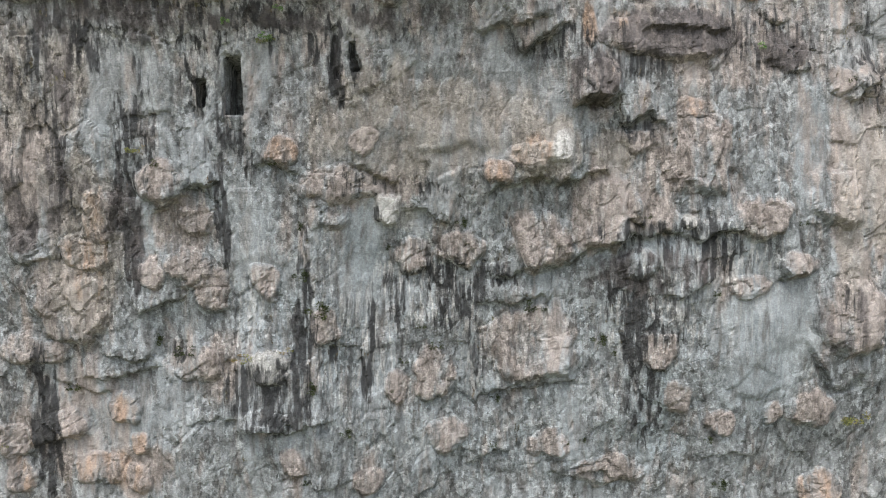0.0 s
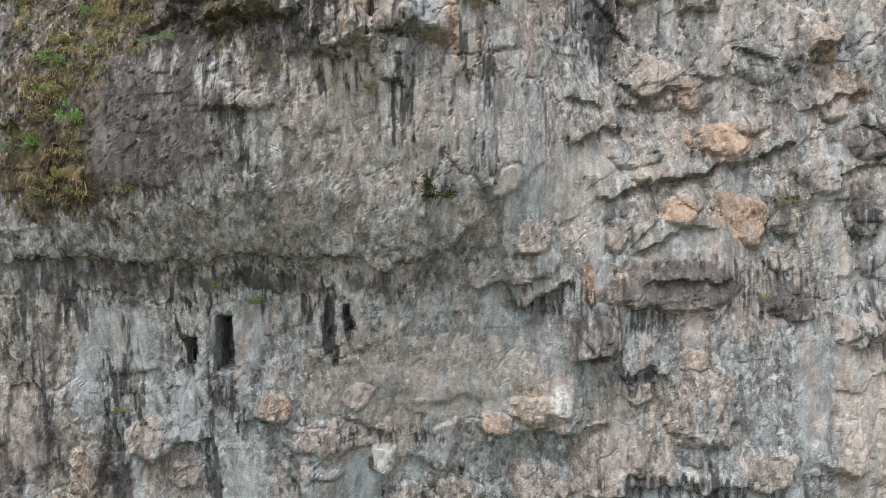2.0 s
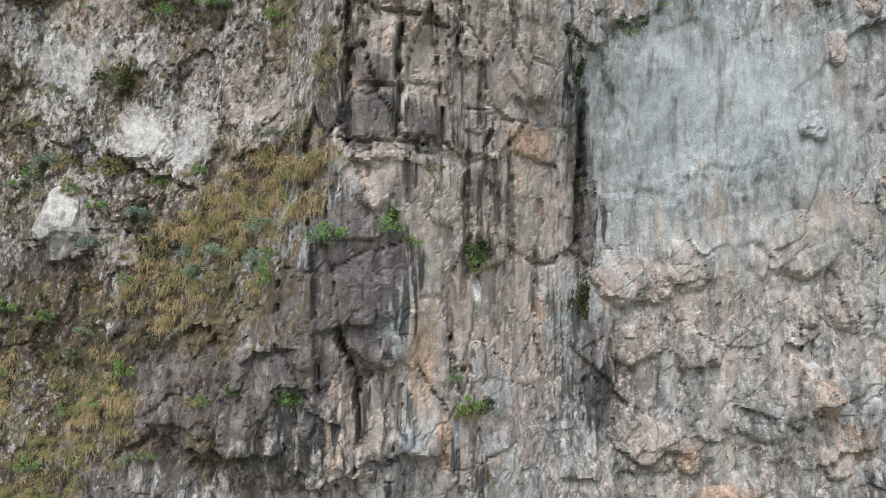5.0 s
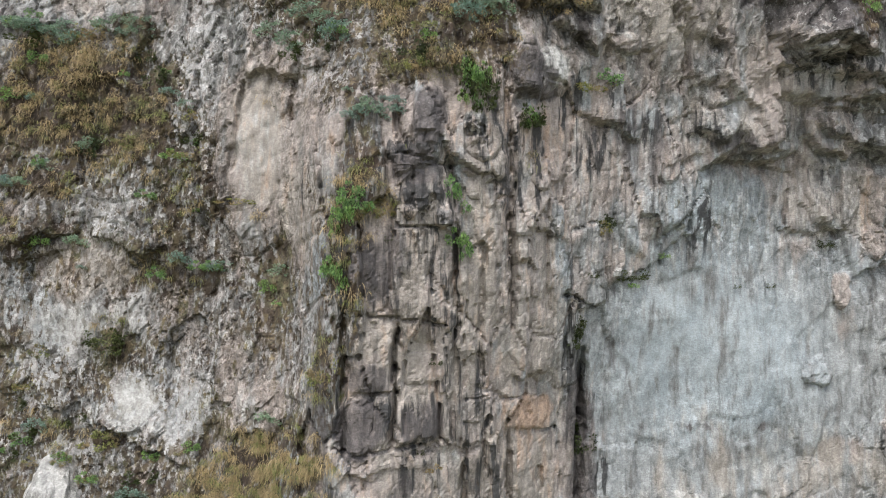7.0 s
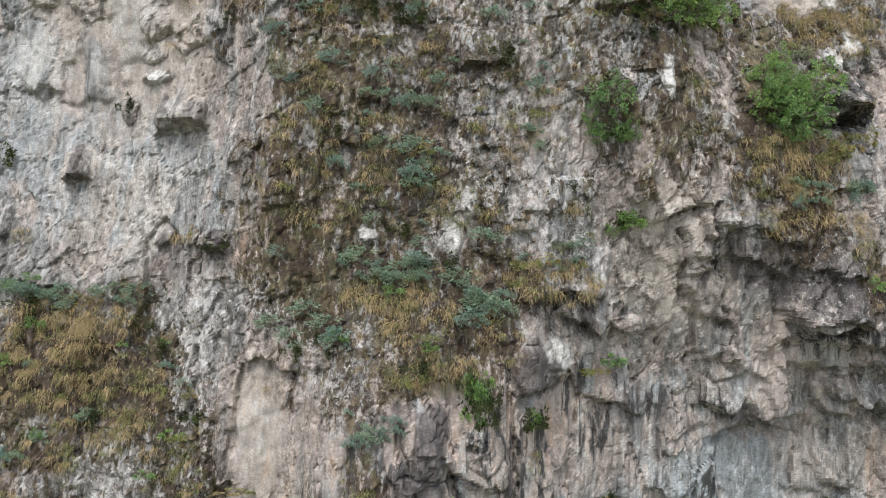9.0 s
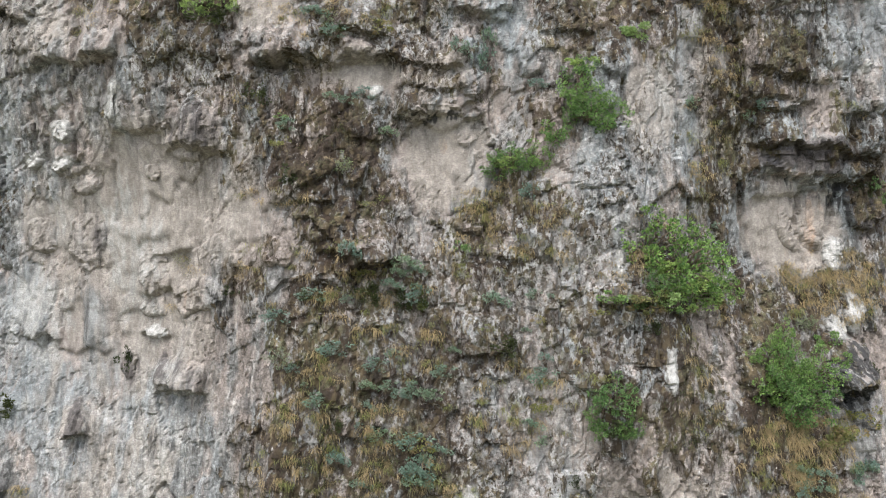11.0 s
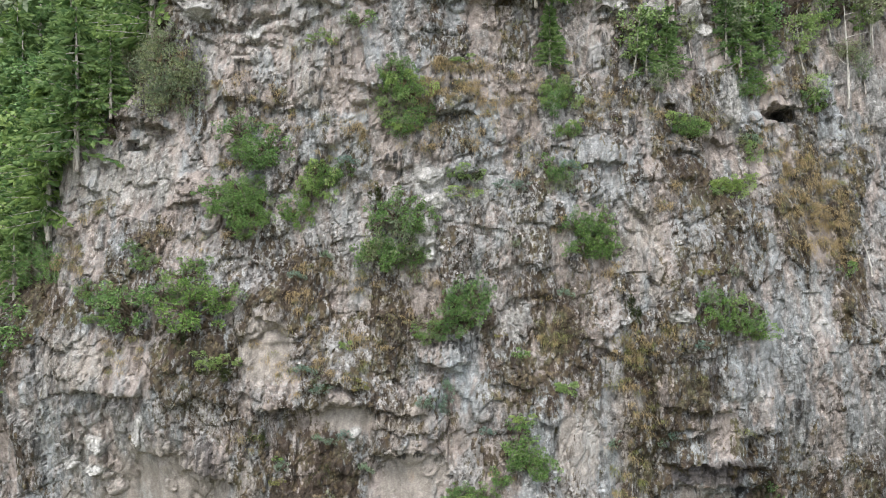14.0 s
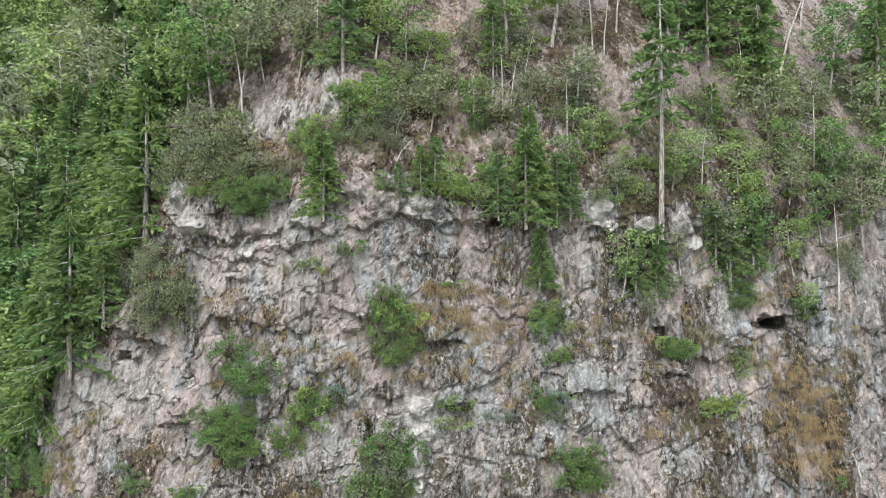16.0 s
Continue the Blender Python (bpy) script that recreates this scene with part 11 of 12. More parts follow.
grass_patch("olive", 10.37, 45.53, 2.74, 1.77)
grass_patch("olive", 9.76, 44.19, 1.91, 1.59)
grass_patch("olive", -8.5, 39.6, 1.69, 1.02)
grass_patch("olive", -11.13, 38.59, 2.04, 1.7)
grass_patch("olive", -1.62, 36.08, 1.23, 2.18)
grass_patch("olive", -7.45, 34.43, 1.94, 1.13)
grass_patch("olive", 1.79, 40.58, 1.19, 1.19)
grass_patch("olive", -2.48, 44.71, 2.47, 1.86)
grass_patch("olive", -0.93, 45.17, 2.16, 1.85)
grass_patch("olive", -12.07, 40.13, 2.09, 1.4)
grass_patch("olive", 4.28, 43.96, 0.94, 0.94)
grass_patch("olive", -4.27, 45.28, 1.58, 1.26)
grass_patch("olive", -12.47, 36.58, 0.84, 1.35)
grass_patch("olive", -8.95, 37.94, 1.33, 1.33)
grass_patch("olive", -3.25, 43.94, 1.55, 1.24)
grass_patch("olive", 2.54, 37.5, 0.6, 0.6)
grass_patch("olive", 12.16, 43.12, 0.97, 1.29)
grass_patch("olive", -0.55, 37.95, 0.42, 0.56)
grass_patch("tan", -10.48, 41.01, 3.51, 0.88)
grass_patch("tan", -9.71, 40.65, 2.62, 0.7)
grass_patch("tan", 2.13, 43.91, 1.39, 0.62)
grass_patch("tan", -0.59, 41.68, 2.96, 0.74)
grass_patch("tan", 1.34, 41.1, 1.34, 0.6)
grass_patch("tan", 0.01, 39.76, 0.86, 1.01)
grass_patch("tan", 4.17, 41.78, 1.41, 0.37)
grass_patch("tan", 2.89, 41.9, 1.07, 0.37)
grass_patch("tan", 10.64, 46.06, 1.95, 1.3)
grass_patch("tan", 11.29, 44.89, 1.29, 0.97)
grass_patch("tan", -12.54, 41.02, 1.41, 1.06)
grass_patch("tan", -0.85, 40.05, 0.86, 0.86)
grass_patch("tan", 0.88, 39.9, 0.73, 0.73)
grass_patch("tan", -7.24, 43.46, 1.05, 0.88)
grass_patch("tan", -4.54, 36.03, 0.93, 0.31)
grass_patch("tan", -11.35, 40.48, 2.8, 0.7)
grass_patch("tan", -0.95, 36.47, 0.82, 0.41)
grass_patch("tan", 9.93, 43.72, 0.96, 0.8)
grass_patch("dark", -3.4, 43.16, 1.23, 2.78)
grass_patch("dark", -2.48, 44.39, 3.09, 2.47)
grass_patch("dark", -10.3, 39.26, 2.39, 1.37)
grass_patch("dark", -9.34, 38.6, 1.34, 1.01)
grass_patch("dark", -0.92, 43.72, 1.83, 1.37)
grass_patch("dark", -4.43, 42.92, 0.95, 1.89)
grass_patch("dark", 0.44, 40.05, 0.58, 1.31)
grass_patch("dark", 8.07, 45.63, 1.27, 1.43)
grass_patch("dark", 12.88, 41.7, 0.66, 1.97)
plant("dark", -9.58, 47.55, 0.46, 0.72)
plant("dark", 12.86, 47.29, 0.67, 1)
plant("dark", -0.63, 49.57, 0.63, 0.38)
plant("dark", -13.55, 46.05, 0.67, 0.67)
plant("dark", -3.31, 49.75, 0.47, 0.32)
plant("shrub", 4.85, 46.64, 1.4, 1.55)
plant("shrub", 5.19, 43.84, 1, 0.94)
plant("shrub", 10.38, 47.27, 1.97, 1.97)
plant("shrub", 9.87, 47.95, 1.16, 1.16)
plant("shrub", 10.72, 46.6, 1.14, 0.81)
plant("shrub", 11.53, 48.14, 1.01, 1.01)
plant("blue", -0.31, 47.04, 1.4, 0.93)
plant("blue", -1.4, 47.28, 1.09, 0.78)
plant("blue", -0.31, 45.03, 0.92, 0.61)
plant("blue", 3.07, 47.5, 0.78, 0.62)
plant("blue", -0.63, 50.36, 1.1, 0.63)
plant("blue", -3.16, 49.75, 0.79, 0.47)
plant("blue", 1.51, 43.37, 0.91, 0.61)
plant("blue", 12.25, 44.98, 0.97, 0.81)
plant("blue", -2.48, 45.34, 0.62, 0.62)
plant("blue", 10.53, 44.35, 1.11, 0.8)
plant("blue", 1.88, 49.57, 0.79, 0.63)
plant("blue", -4.14, 49.15, 0.8, 0.48)
grass_patch("olive", -3.14, 47.69, 1.57, 0.94)
grass_patch("olive", 10.33, 45.62, 2.56, 1.76)
grass_patch("olive", 9.56, 44.2, 1.9, 1.58)
grass_patch("olive", -3.44, 46.43, 2.18, 1.56)
grass_patch("olive", -0, 48.78, 0.94, 0.78)
grass_patch("olive", 1.21, 43.82, 0.91, 0.61)
grass_patch("olive", -2.2, 49.57, 2.51, 1.88)
grass_patch("olive", 1.43, 51.2, 2.22, 1.9)
grass_patch("olive", 3.43, 51.44, 1.88, 1.88)
grass_patch("olive", 7.11, 49.32, 2.57, 1.61)
grass_patch("olive", -0.94, 48.3, 2.5, 1.56)
grass_patch("olive", -1.55, 45.96, 2.16, 1.55)
grass_patch("olive", 7.29, 47.06, 1.27, 2.22)
grass_patch("olive", 2.17, 46.73, 3.1, 2.48)
grass_patch("olive", 0.3, 44.27, 2.14, 1.22)
grass_patch("olive", -7.72, 49.1, 0.69, 0.86)
grass_patch("olive", -3.64, 49.45, 1.42, 0.79)
grass_patch("olive", 4.4, 47.96, 0.93, 0.93)
grass_patch("olive", 5.73, 51.16, 0.63, 1.58)
grass_patch("olive", -3.17, 50.72, 1.58, 0.95)
grass_patch("olive", -12.8, 43.32, 1.09, 0.91)
grass_patch("olive", 12.17, 43.86, 0.96, 1.44)
grass_patch("olive", 1.59, 52.34, 1.59, 0.96)
grass_patch("olive", 3.65, 42.7, 1.39, 0.93)
grass_patch("tan", 10.58, 45.95, 2.42, 1.13)
grass_patch("tan", 11.23, 49.92, 2.41, 1.03)
grass_patch("tan", 13.04, 50.53, 1.58, 0.88)
grass_patch("tan", -3.14, 48, 0.94, 0.47)
grass_patch("tan", -0.32, 48.62, 0.78, 0.63)
grass_patch("tan", -2.22, 50.21, 1.89, 0.63)
grass_patch("tan", -7.52, 50.57, 0.85, 0.68)
grass_patch("tan", 7.69, 49.36, 1.62, 0.97)
grass_patch("tan", -5.02, 50.51, 0.97, 0.97)
grass_patch("tan", 1.83, 43.96, 1.38, 0.46)
grass_patch("tan", 11.61, 46.11, 0.97, 0.97)
grass_patch("tan", -4.19, 52.58, 2.58, 0.48)
grass_patch("tan", 8.83, 45.47, 0.95, 1.27)
grass_patch("dark", -3.11, 46.12, 2.48, 2.17)
grass_patch("dark", -1.83, 43.97, 1.37, 1.37)
grass_patch("dark", 1.4, 48.3, 1.72, 0.94)
grass_patch("dark", 6.76, 46.42, 2.21, 1.89)
grass_patch("dark", -0, 49.57, 2.51, 1.88)
grass_patch("dark", 3.7, 50.63, 2.18, 1.87)
grass_patch("dark", -3.77, 47.38, 1.26, 1.41)
grass_patch("dark", 7.86, 47.55, 1.28, 1.92)
grass_patch("dark", 3.37, 47.96, 1.86, 1.39)
grass_patch("dark", -0.93, 45.49, 1.85, 1.23)
plant("shrub", -8.66, 60.48, 3.98, 2.25)
plant("shrub", -7.05, 60.7, 2.38, 1.87)
plant("shrub", -11.18, 60.45, 2.54, 1.09)
plant("shrub", -11.23, 59.5, 1.98, 0.72)
plant("shrub", 2.47, 60.35, 1.64, 2.13)
plant("shrub", 1.8, 59.42, 1.63, 0.98)
plant("shrub", 0.98, 59.24, 0.98, 0.65)
plant("shrub", 4.43, 55.14, 1.76, 1.6)
plant("shrub", 4.16, 56.12, 0.97, 0.81)
plant("shrub", 3.57, 54.26, 0.79, 0.57)
plant("shrub", 2.69, 53.39, 1.58, 0.7)
plant("shrub", 1.9, 53.23, 0.95, 0.48)
plant("shrub", 6.9, 50.5, 2.87, 2.87)
plant("shrub", 5.96, 49.95, 1.41, 1.09)
plant("shrub", 7.83, 49.49, 1.46, 1.46)
plant("shrub", 11.6, 59.77, 1.57, 1.57)
plant("shrub", 12.76, 59.31, 1.94, 1.41)
plant("shrub", 10.8, 59.53, 0.69, 0.69)
plant("light", -6.22, 58.12, 1.82, 0.66)
plant("light", -6.88, 58.23, 1, 0.5)
plant("light", -11.23, 59.5, 1.26, 0.43)
plant("light", 6.01, 57.23, 0.76, 0.72)
plant("light", 6.68, 50.06, 1.9, 1.42)
plant("light", 2.37, 53.39, 0.95, 0.38)
plant("light", 13.15, 58.89, 1.24, 0.71)
plant("light", -1.82, 58.69, 0.49, 0.49)
plant("blue", -2.59, 55.32, 0.96, 0.64)
plant("blue", -1.79, 55.48, 0.64, 0.48)
plant("blue", 1.78, 57.1, 0.48, 0.81)
plant("blue", -0.63, 50.6, 0.93, 0.62)
plant("blue", -3.29, 57.79, 0.81, 0.49)
plant("blue", -2.21, 50.91, 0.62, 0.78)
plant("blue", -0.32, 49.68, 0.62, 0.78)
plant("blue", -4.01, 54.53, 0.48, 0.48)
plant("blue", -1.13, 54.35, 0.64, 0.48)
plant("blue", 7.46, 55.17, 0.49, 0.4)
plant("blue", 3.05, 55.63, 0.64, 0.48)
plant("blue", -3.67, 61.07, 0.67, 0.5)
plant("blue", 9.69, 55.2, 0.85, 1.02)
plant("blue", 1.61, 56.44, 0.48, 0.97)
plant("dark", -4.87, 55.51, 0.97, 0.97)
plant("dark", 8.33, 59.77, 0.68, 1.01)
plant("dark", -6.21, 57.7, 0.99, 0.5)
plant("dark", -2.79, 57.29, 0.49, 0.39)
plant("dark", -0.47, 49.53, 0.62, 0.62)
plant("dark", -3.82, 53.09, 0.64, 0.64)
grass_patch("olive", 8.35, 58.56, 1.35, 1.85)
grass_patch("olive", -1.99, 58.78, 1.47, 0.82)
grass_patch("olive", -3.29, 57.79, 1.47, 0.98)
grass_patch("olive", 9.82, 58.94, 1.36, 0.85)
grass_patch("olive", -13.22, 61.74, 1.91, 1.33)
grass_patch("olive", -3.32, 59.15, 1.32, 0.99)
grass_patch("olive", 1.89, 52.13, 1.89, 0.79)
grass_patch("olive", 8, 54.02, 1.65, 2.64)
grass_patch("olive", 4.83, 50.31, 0.93, 0.93)
grass_patch("olive", -5.04, 55.51, 0.98, 1.14)
grass_patch("olive", -7.44, 50.71, 0.67, 0.67)
grass_patch("olive", 1.57, 52.21, 0.79, 0.79)
grass_patch("olive", -2.21, 51.07, 0.94, 0.94)
grass_patch("olive", -3.43, 47.98, 1.4, 0.62)
grass_patch("olive", 5.44, 59.17, 1, 1.33)
grass_patch("olive", -1.98, 57.95, 1.95, 0.81)
grass_patch("olive", 7.36, 57.35, 1, 1)
grass_patch("olive", -0.67, 60.77, 1.97, 0.99)
grass_patch("olive", 7.6, 52.06, 0.98, 0.98)
grass_patch("olive", -5.18, 50.83, 0.97, 0.97)
grass_patch("olive", -2.02, 60.98, 1.65, 0.99)
grass_patch("olive", 8.91, 55.87, 1.01, 1.34)
grass_patch("olive", 0.31, 50.13, 1.4, 0.78)
grass_patch("olive", 2.19, 51.36, 1.25, 0.94)
grass_patch("olive", 10.5, 57.43, 1.02, 0.68)
grass_patch("olive", 12.97, 55.24, 1.23, 0.53)
grass_patch("tan", 12.14, 49.58, 2.9, 1.53)
grass_patch("tan", 10.89, 49.78, 1.02, 1.36)
grass_patch("tan", 13.54, 49.86, 1.04, 1.04)
grass_patch("tan", -5.42, 58.52, 0.66, 1.49)
grass_patch("tan", -0.99, 58.6, 1.63, 0.81)
grass_patch("tan", 6.59, 51.62, 0.96, 0.64)
grass_patch("tan", 9.64, 58.94, 1.19, 0.68)
grass_patch("tan", 8.6, 58.4, 1.01, 0.84)
grass_patch("tan", -1.99, 58.95, 0.98, 0.65)
grass_patch("tan", 1.58, 52.76, 1.27, 0.47)
grass_patch("tan", 3.93, 54.34, 1.43, 0.48)
grass_patch("tan", 13.27, 50.37, 1.39, 0.69)
grass_patch("tan", -4.27, 58.15, 0.98, 0.66)
grass_patch("tan", 0.01, 59.58, 1.31, 0.65)
grass_patch("tan", 7.79, 53.52, 0.99, 1.31)
grass_patch("tan", -3.34, 60.34, 1.32, 0.83)
grass_patch("tan", 0.66, 60.92, 1.31, 0.66)
grass_patch("tan", 4.97, 60.35, 1, 0.67)
grass_patch("tan", -12.91, 61.29, 1.13, 0.76)
grass_patch("tan", 7.71, 60.97, 0.85, 1.02)
grass_patch("dark", -2.89, 54.04, 2.23, 2.23)
grass_patch("dark", -3.49, 52.46, 0.95, 0.95)
grass_patch("dark", -8.27, 57.8, 2.71, 1.02)
grass_patch("dark", -1.89, 50.61, 1.56, 0.93)
grass_patch("dark", 2.52, 52.76, 1.58, 0.63)
grass_patch("dark", 1.87, 50.73, 2.51, 1.25)
grass_patch("dark", 0, 58.25, 1.95, 1.3)
grass_patch("dark", 5.25, 58.66, 1.65, 1.49)
grass_patch("dark", 4.87, 57.3, 0.98, 1.31)
grass_patch("dark", -4.13, 50.88, 1.43, 0.79)
grass_patch("dark", 6.87, 57.68, 1, 1)
grass_patch("dark", -1.59, 52.31, 0.94, 0.94)
grass_patch("dark", -5.88, 57.52, 1.32, 0.66)
plant("shrub", -6.14, 63.8, 2.23, 1.82)
plant("shrub", -5.54, 64.31, 1.42, 1.22)
plant("shrub", -3.62, 63.21, 1.19, 0.87)
plant("shrub", -2.62, 64.76, 1.39, 0.99)
plant("shrub", -0.03, 62.05, 2.13, 1.55)
plant("shrub", -0.64, 61.76, 1.16, 0.97)
plant("shrub", 7.06, 62.26, 1.59, 1.27)
plant("shrub", 6.48, 62.75, 0.79, 0.79)
plant("shrub", -5.6, 65.9, 1.64, 1.03)
plant("shrub", 2.33, 64.62, 1.18, 0.59)
plant("shrub", 5.74, 64.66, 1.2, 0.8)
plant("shrub", -17.73, 64.47, 2.6, 1.73)
plant("shrub", -14.65, 63.07, 1.23, 1.48)
plant("shrub", -9.7, 61.94, 1.66, 0.83)
plant("light", 0.29, 67.95, 1.83, 1.83)
plant("light", 0.37, 66.61, 1.4, 1)
plant("light", 5.97, 67.92, 1.22, 1.22)
plant("light", 6.39, 66.55, 1.01, 0.81)
plant("light", 12.84, 64.49, 1.91, 0.93)
plant("light", 2.32, 64.07, 0.98, 0.47)
plant("light", 10.75, 66.64, 1.67, 0.92)
plant("light", 6.36, 64.98, 1, 0.8)
plant("light", 2.53, 64.82, 0.79, 0.59)
plant("blue", 13.63, 66.19, 0.86, 0.65)
plant("blue", 0.9, 56.4, 0.76, 0.95)
plant("blue", 6.16, 64.98, 0.8, 0.64)
plant("blue", -1.82, 65.19, 0.79, 0.6)
plant("blue", 3.71, 64.32, 0.59, 0.47)
plant("dark", -0.83, 63.94, 0.39, 0.78)
plant("dark", 2.53, 64.72, 0.79, 0.59)
plant("dark", 17.17, 67.83, 1.13, 0.68)
plant("dark", 13.63, 66.19, 0.65, 0.65)
plant("dark", -0.03, 63.93, 0.47, 0.38)
grass_patch("olive", -3.47, 66.97, 1.63, 1.02)
grass_patch("olive", 1.39, 68.17, 2.45, 1.22)
grass_patch("olive", -1.43, 64.36, 1.18, 0.79)
grass_patch("olive", 8.09, 58.39, 1.18, 1.38)
grass_patch("olive", -2.64, 65.43, 1.2, 0.8)
grass_patch("olive", -0.64, 60.98, 1.16, 0.77)
grass_patch("olive", 2.91, 64.12, 1.37, 0.78)
grass_patch("olive", 4.54, 65.35, 1.19, 1.19)
grass_patch("olive", 5.9, 62.95, 1.19, 0.79)
grass_patch("olive", 14.36, 66.01, 1.96, 1.3)
grass_patch("olive", 17.85, 64.61, 1.34, 1.79)
grass_patch("olive", -5.19, 66.64, 1.65, 1.03)
grass_patch("olive", -3.44, 64.23, 1.2, 0.8)
grass_patch("olive", -8.91, 62.75, 1.24, 0.83)
grass_patch("olive", -11.93, 63.8, 1.09, 0.44)
grass_patch("olive", -13.21, 61.63, 1.32, 1.1)
grass_patch("olive", 11.96, 66.96, 1.28, 1.06)
grass_patch("olive", -6.44, 65.4, 1.23, 1.03)
grass_patch("olive", 7.08, 67.1, 1.22, 1.22)
grass_patch("olive", 13.9, 68.96, 1.76, 1.1)
grass_patch("olive", -15.92, 62.48, 1.57, 1.31)
grass_patch("tan", 15.91, 64.07, 2.84, 1.97)
grass_patch("tan", 15.51, 64.95, 2.62, 1.31)
grass_patch("tan", 1.79, 67.94, 2.85, 1.22)
grass_patch("tan", 5.04, 67.89, 1.22, 1.42)
grass_patch("tan", 3.39, 67.24, 2.42, 1.21)
grass_patch("tan", -12.96, 61.85, 1.31, 1.09)
grass_patch("tan", 8.15, 67.37, 1.23, 1.44)
grass_patch("tan", 17.47, 62.33, 1.32, 2.2)
grass_patch("tan", -1.42, 66.65, 1.21, 1.21)
grass_patch("tan", -3.84, 63.63, 1.2, 0.8)
grass_patch("tan", 2.96, 66.18, 1.6, 1)
grass_patch("tan", 4.56, 65.97, 0.8, 1)
grass_patch("tan", 10.06, 63.83, 1.23, 1.02)
grass_patch("tan", -3.01, 61.4, 1.57, 0.59)
grass_patch("tan", 0.97, 67.27, 1.21, 0.6)
grass_patch("tan", -7.53, 62.69, 1.01, 1.22)
grass_patch("tan", 13.53, 63.11, 1.27, 1.27)
grass_patch("tan", 9.64, 67.01, 1.04, 0.83)
grass_patch("tan", -6.09, 62.86, 1.61, 0.6)
grass_patch("dark", -1.84, 64.17, 2.37, 1.58)
grass_patch("dark", 3.28, 62.33, 2.73, 1.56)
grass_patch("dark", 6, 60.37, 1.77, 1.57)
grass_patch("dark", -0.62, 65.36, 1.19, 0.59)
grass_patch("dark", 13.43, 62.46, 1.9, 1.26)
grass_patch("dark", 2.49, 61.75, 1.55, 0.78)
grass_patch("dark", 0.57, 65.76, 1.19, 0.79)
grass_patch("dark", -2.63, 62.38, 1.18, 0.98)
tree("conifer", -2.5, 71.73, 3.06)
tree("conifer", 5.59, 71.46, 3.25)
tree("conifer", 1.16, 72.46, 2.01)
tree("conifer", 5.64, 69.03, 2.35)
tree("conifer", 12.84, 69.74, 2.5)
tree("conifer", 6.91, 71.72, 2.18)
tree("conifer", 0.32, 72.44, 1.34)
tree("conifer", -1.67, 74.72, 2.15, 1)
tree("conifer", 5.36, 73.66, 2.56, 1)
tree("conifer", 13.57, 75.16, 2.53, 1)
tree("conifer", 10.17, 68.66, 1.97)
tree("conifer", -12.39, 67, 2.81)
tree("conifer", -11.52, 67.63, 3.13)
tree("conifer", -17.72, 67.94, 5.34, 1)
tree("pine", 10.43, 71.53, 9.37)
tree("pine", 11.69, 76.4, 4.82, 1)
tree("pine", 4.08, 76.2, 4.62, 1)
tree("broad", 13.42, 69.06, 2.96)
tree("broad", 8.81, 68.68, 2.38)
tree("broad", 9.64, 67.38, 1.51)
tree("broad", 6.12, 67.45, 1.06)
tree("broad", -16.91, 64.65, 3.61, 1)
tree("broad", 17.11, 70.9, 1.44)
tree("broad", 21.22, 75.46, 3.65, 2)
tree("broad", 22.35, 74.3, 3.92, 2)
tree("broad", 7.27, 74.85, 3.71, 2)
tree("broad", 5, 76.38, 3.36, 3)
tree("broad", -0.78, 74.5, 2.63, 1)
tree("broad", 2.34, 72.15, 1.55)
tree("broad", -9.63, 75.18, 4.61, 2)
tree("broad", -6.71, 76.84, 4.56, 3)
tree("broad", 16.35, 74.08, 3.96, 2)
tree("broad", 11.76, 73.02, 2.16, 1)
tree("broad", 16.76, 73.17, 2.78, 1)
tree("broad", 8.82, 72.21, 1.82, 0.5)
tree("broad", 18.44, 72.96, 2.56, 1)
tree("broad", 3.31, 74.87, 2.39, 1)
tree("broad", 1.47, 74.82, 2.65, 1)
tree("broad", 0.46, 77.65, 3.13, 2)
tree("broad", 14.61, 79.24, 4.05, 3)
tree("broad", 11.37, 79.95, 3.43, 3)
tree("broad", -3.77, 78.07, 3.77, 3)
tree("broad", -1.79, 79.63, 4, 4)
tree("broad", -5.89, 79.56, 4.3, 4)
tree("broad", 19.4, 70.92, 1.47)
tree("broad", 4.06, 78.99, 2.71, 3)
tree("broad", 14.11, 70.88, 2.32)
tree("broad", 8.17, 73.68, 2.36, 1)
tree("broad", 18.89, 75.33, 3.3, 2)
tree("broad", 15.03, 75.98, 2.94, 2)
tree("broad", 11.01, 75.13, 2.26, 1.5)
tree("broad", 15.18, 71.36, 1.41)
dead_tree(-13.98, 76.07, 3.17, -0.1, 7, 0.02)
dead_tree(-6.19, 75.75, 4.06, -0.15, 3, 0.01)
dead_tree(4.46, 76.09, 2.82, -0.03, 6, 0.01)
dead_tree(4.82, 76.24, 2.35, 0.15, 4, 0.01)
dead_tree(16.71, 76.65, 2.85, -0.02, 5, 0.01)
dead_tree(17.18, 76.59, 5.99, 0.25, 7, 0.01)
dead_tree(9.05, 78.68, 3.25, 0.1, 5, 0.01)
dead_tree(8.57, 78.95, 3.76, -0.08, 5, 0.01)
dead_tree(15.67, 78.77, 1.6, 0, 2, 0.02)
dead_tree(18.64, 68.04, 4.53, -0.02, 3, 0.01)
dead_tree(18.78, 60.6, 1.83, -0.25, 6, 0.02)
dead_tree(7.03, 74.75, 2.76, 0, 3, 0.01)
dead_tree(-11.31, 68.36, 1.55, -0.1, 5, 0.02)
dead_tree(-7.71, 70.25, 1.57, 0.5, 6, 0.02)
dead_tree(11.76, 76.45, 1.48, 0.3, 4, 0.01)
dead_tree(0.19, 73.46, 1.14, 0.6, 5, 0.02)
dead_tree(-9.03, 78.01, 3.55, 0, 4, 0.01)
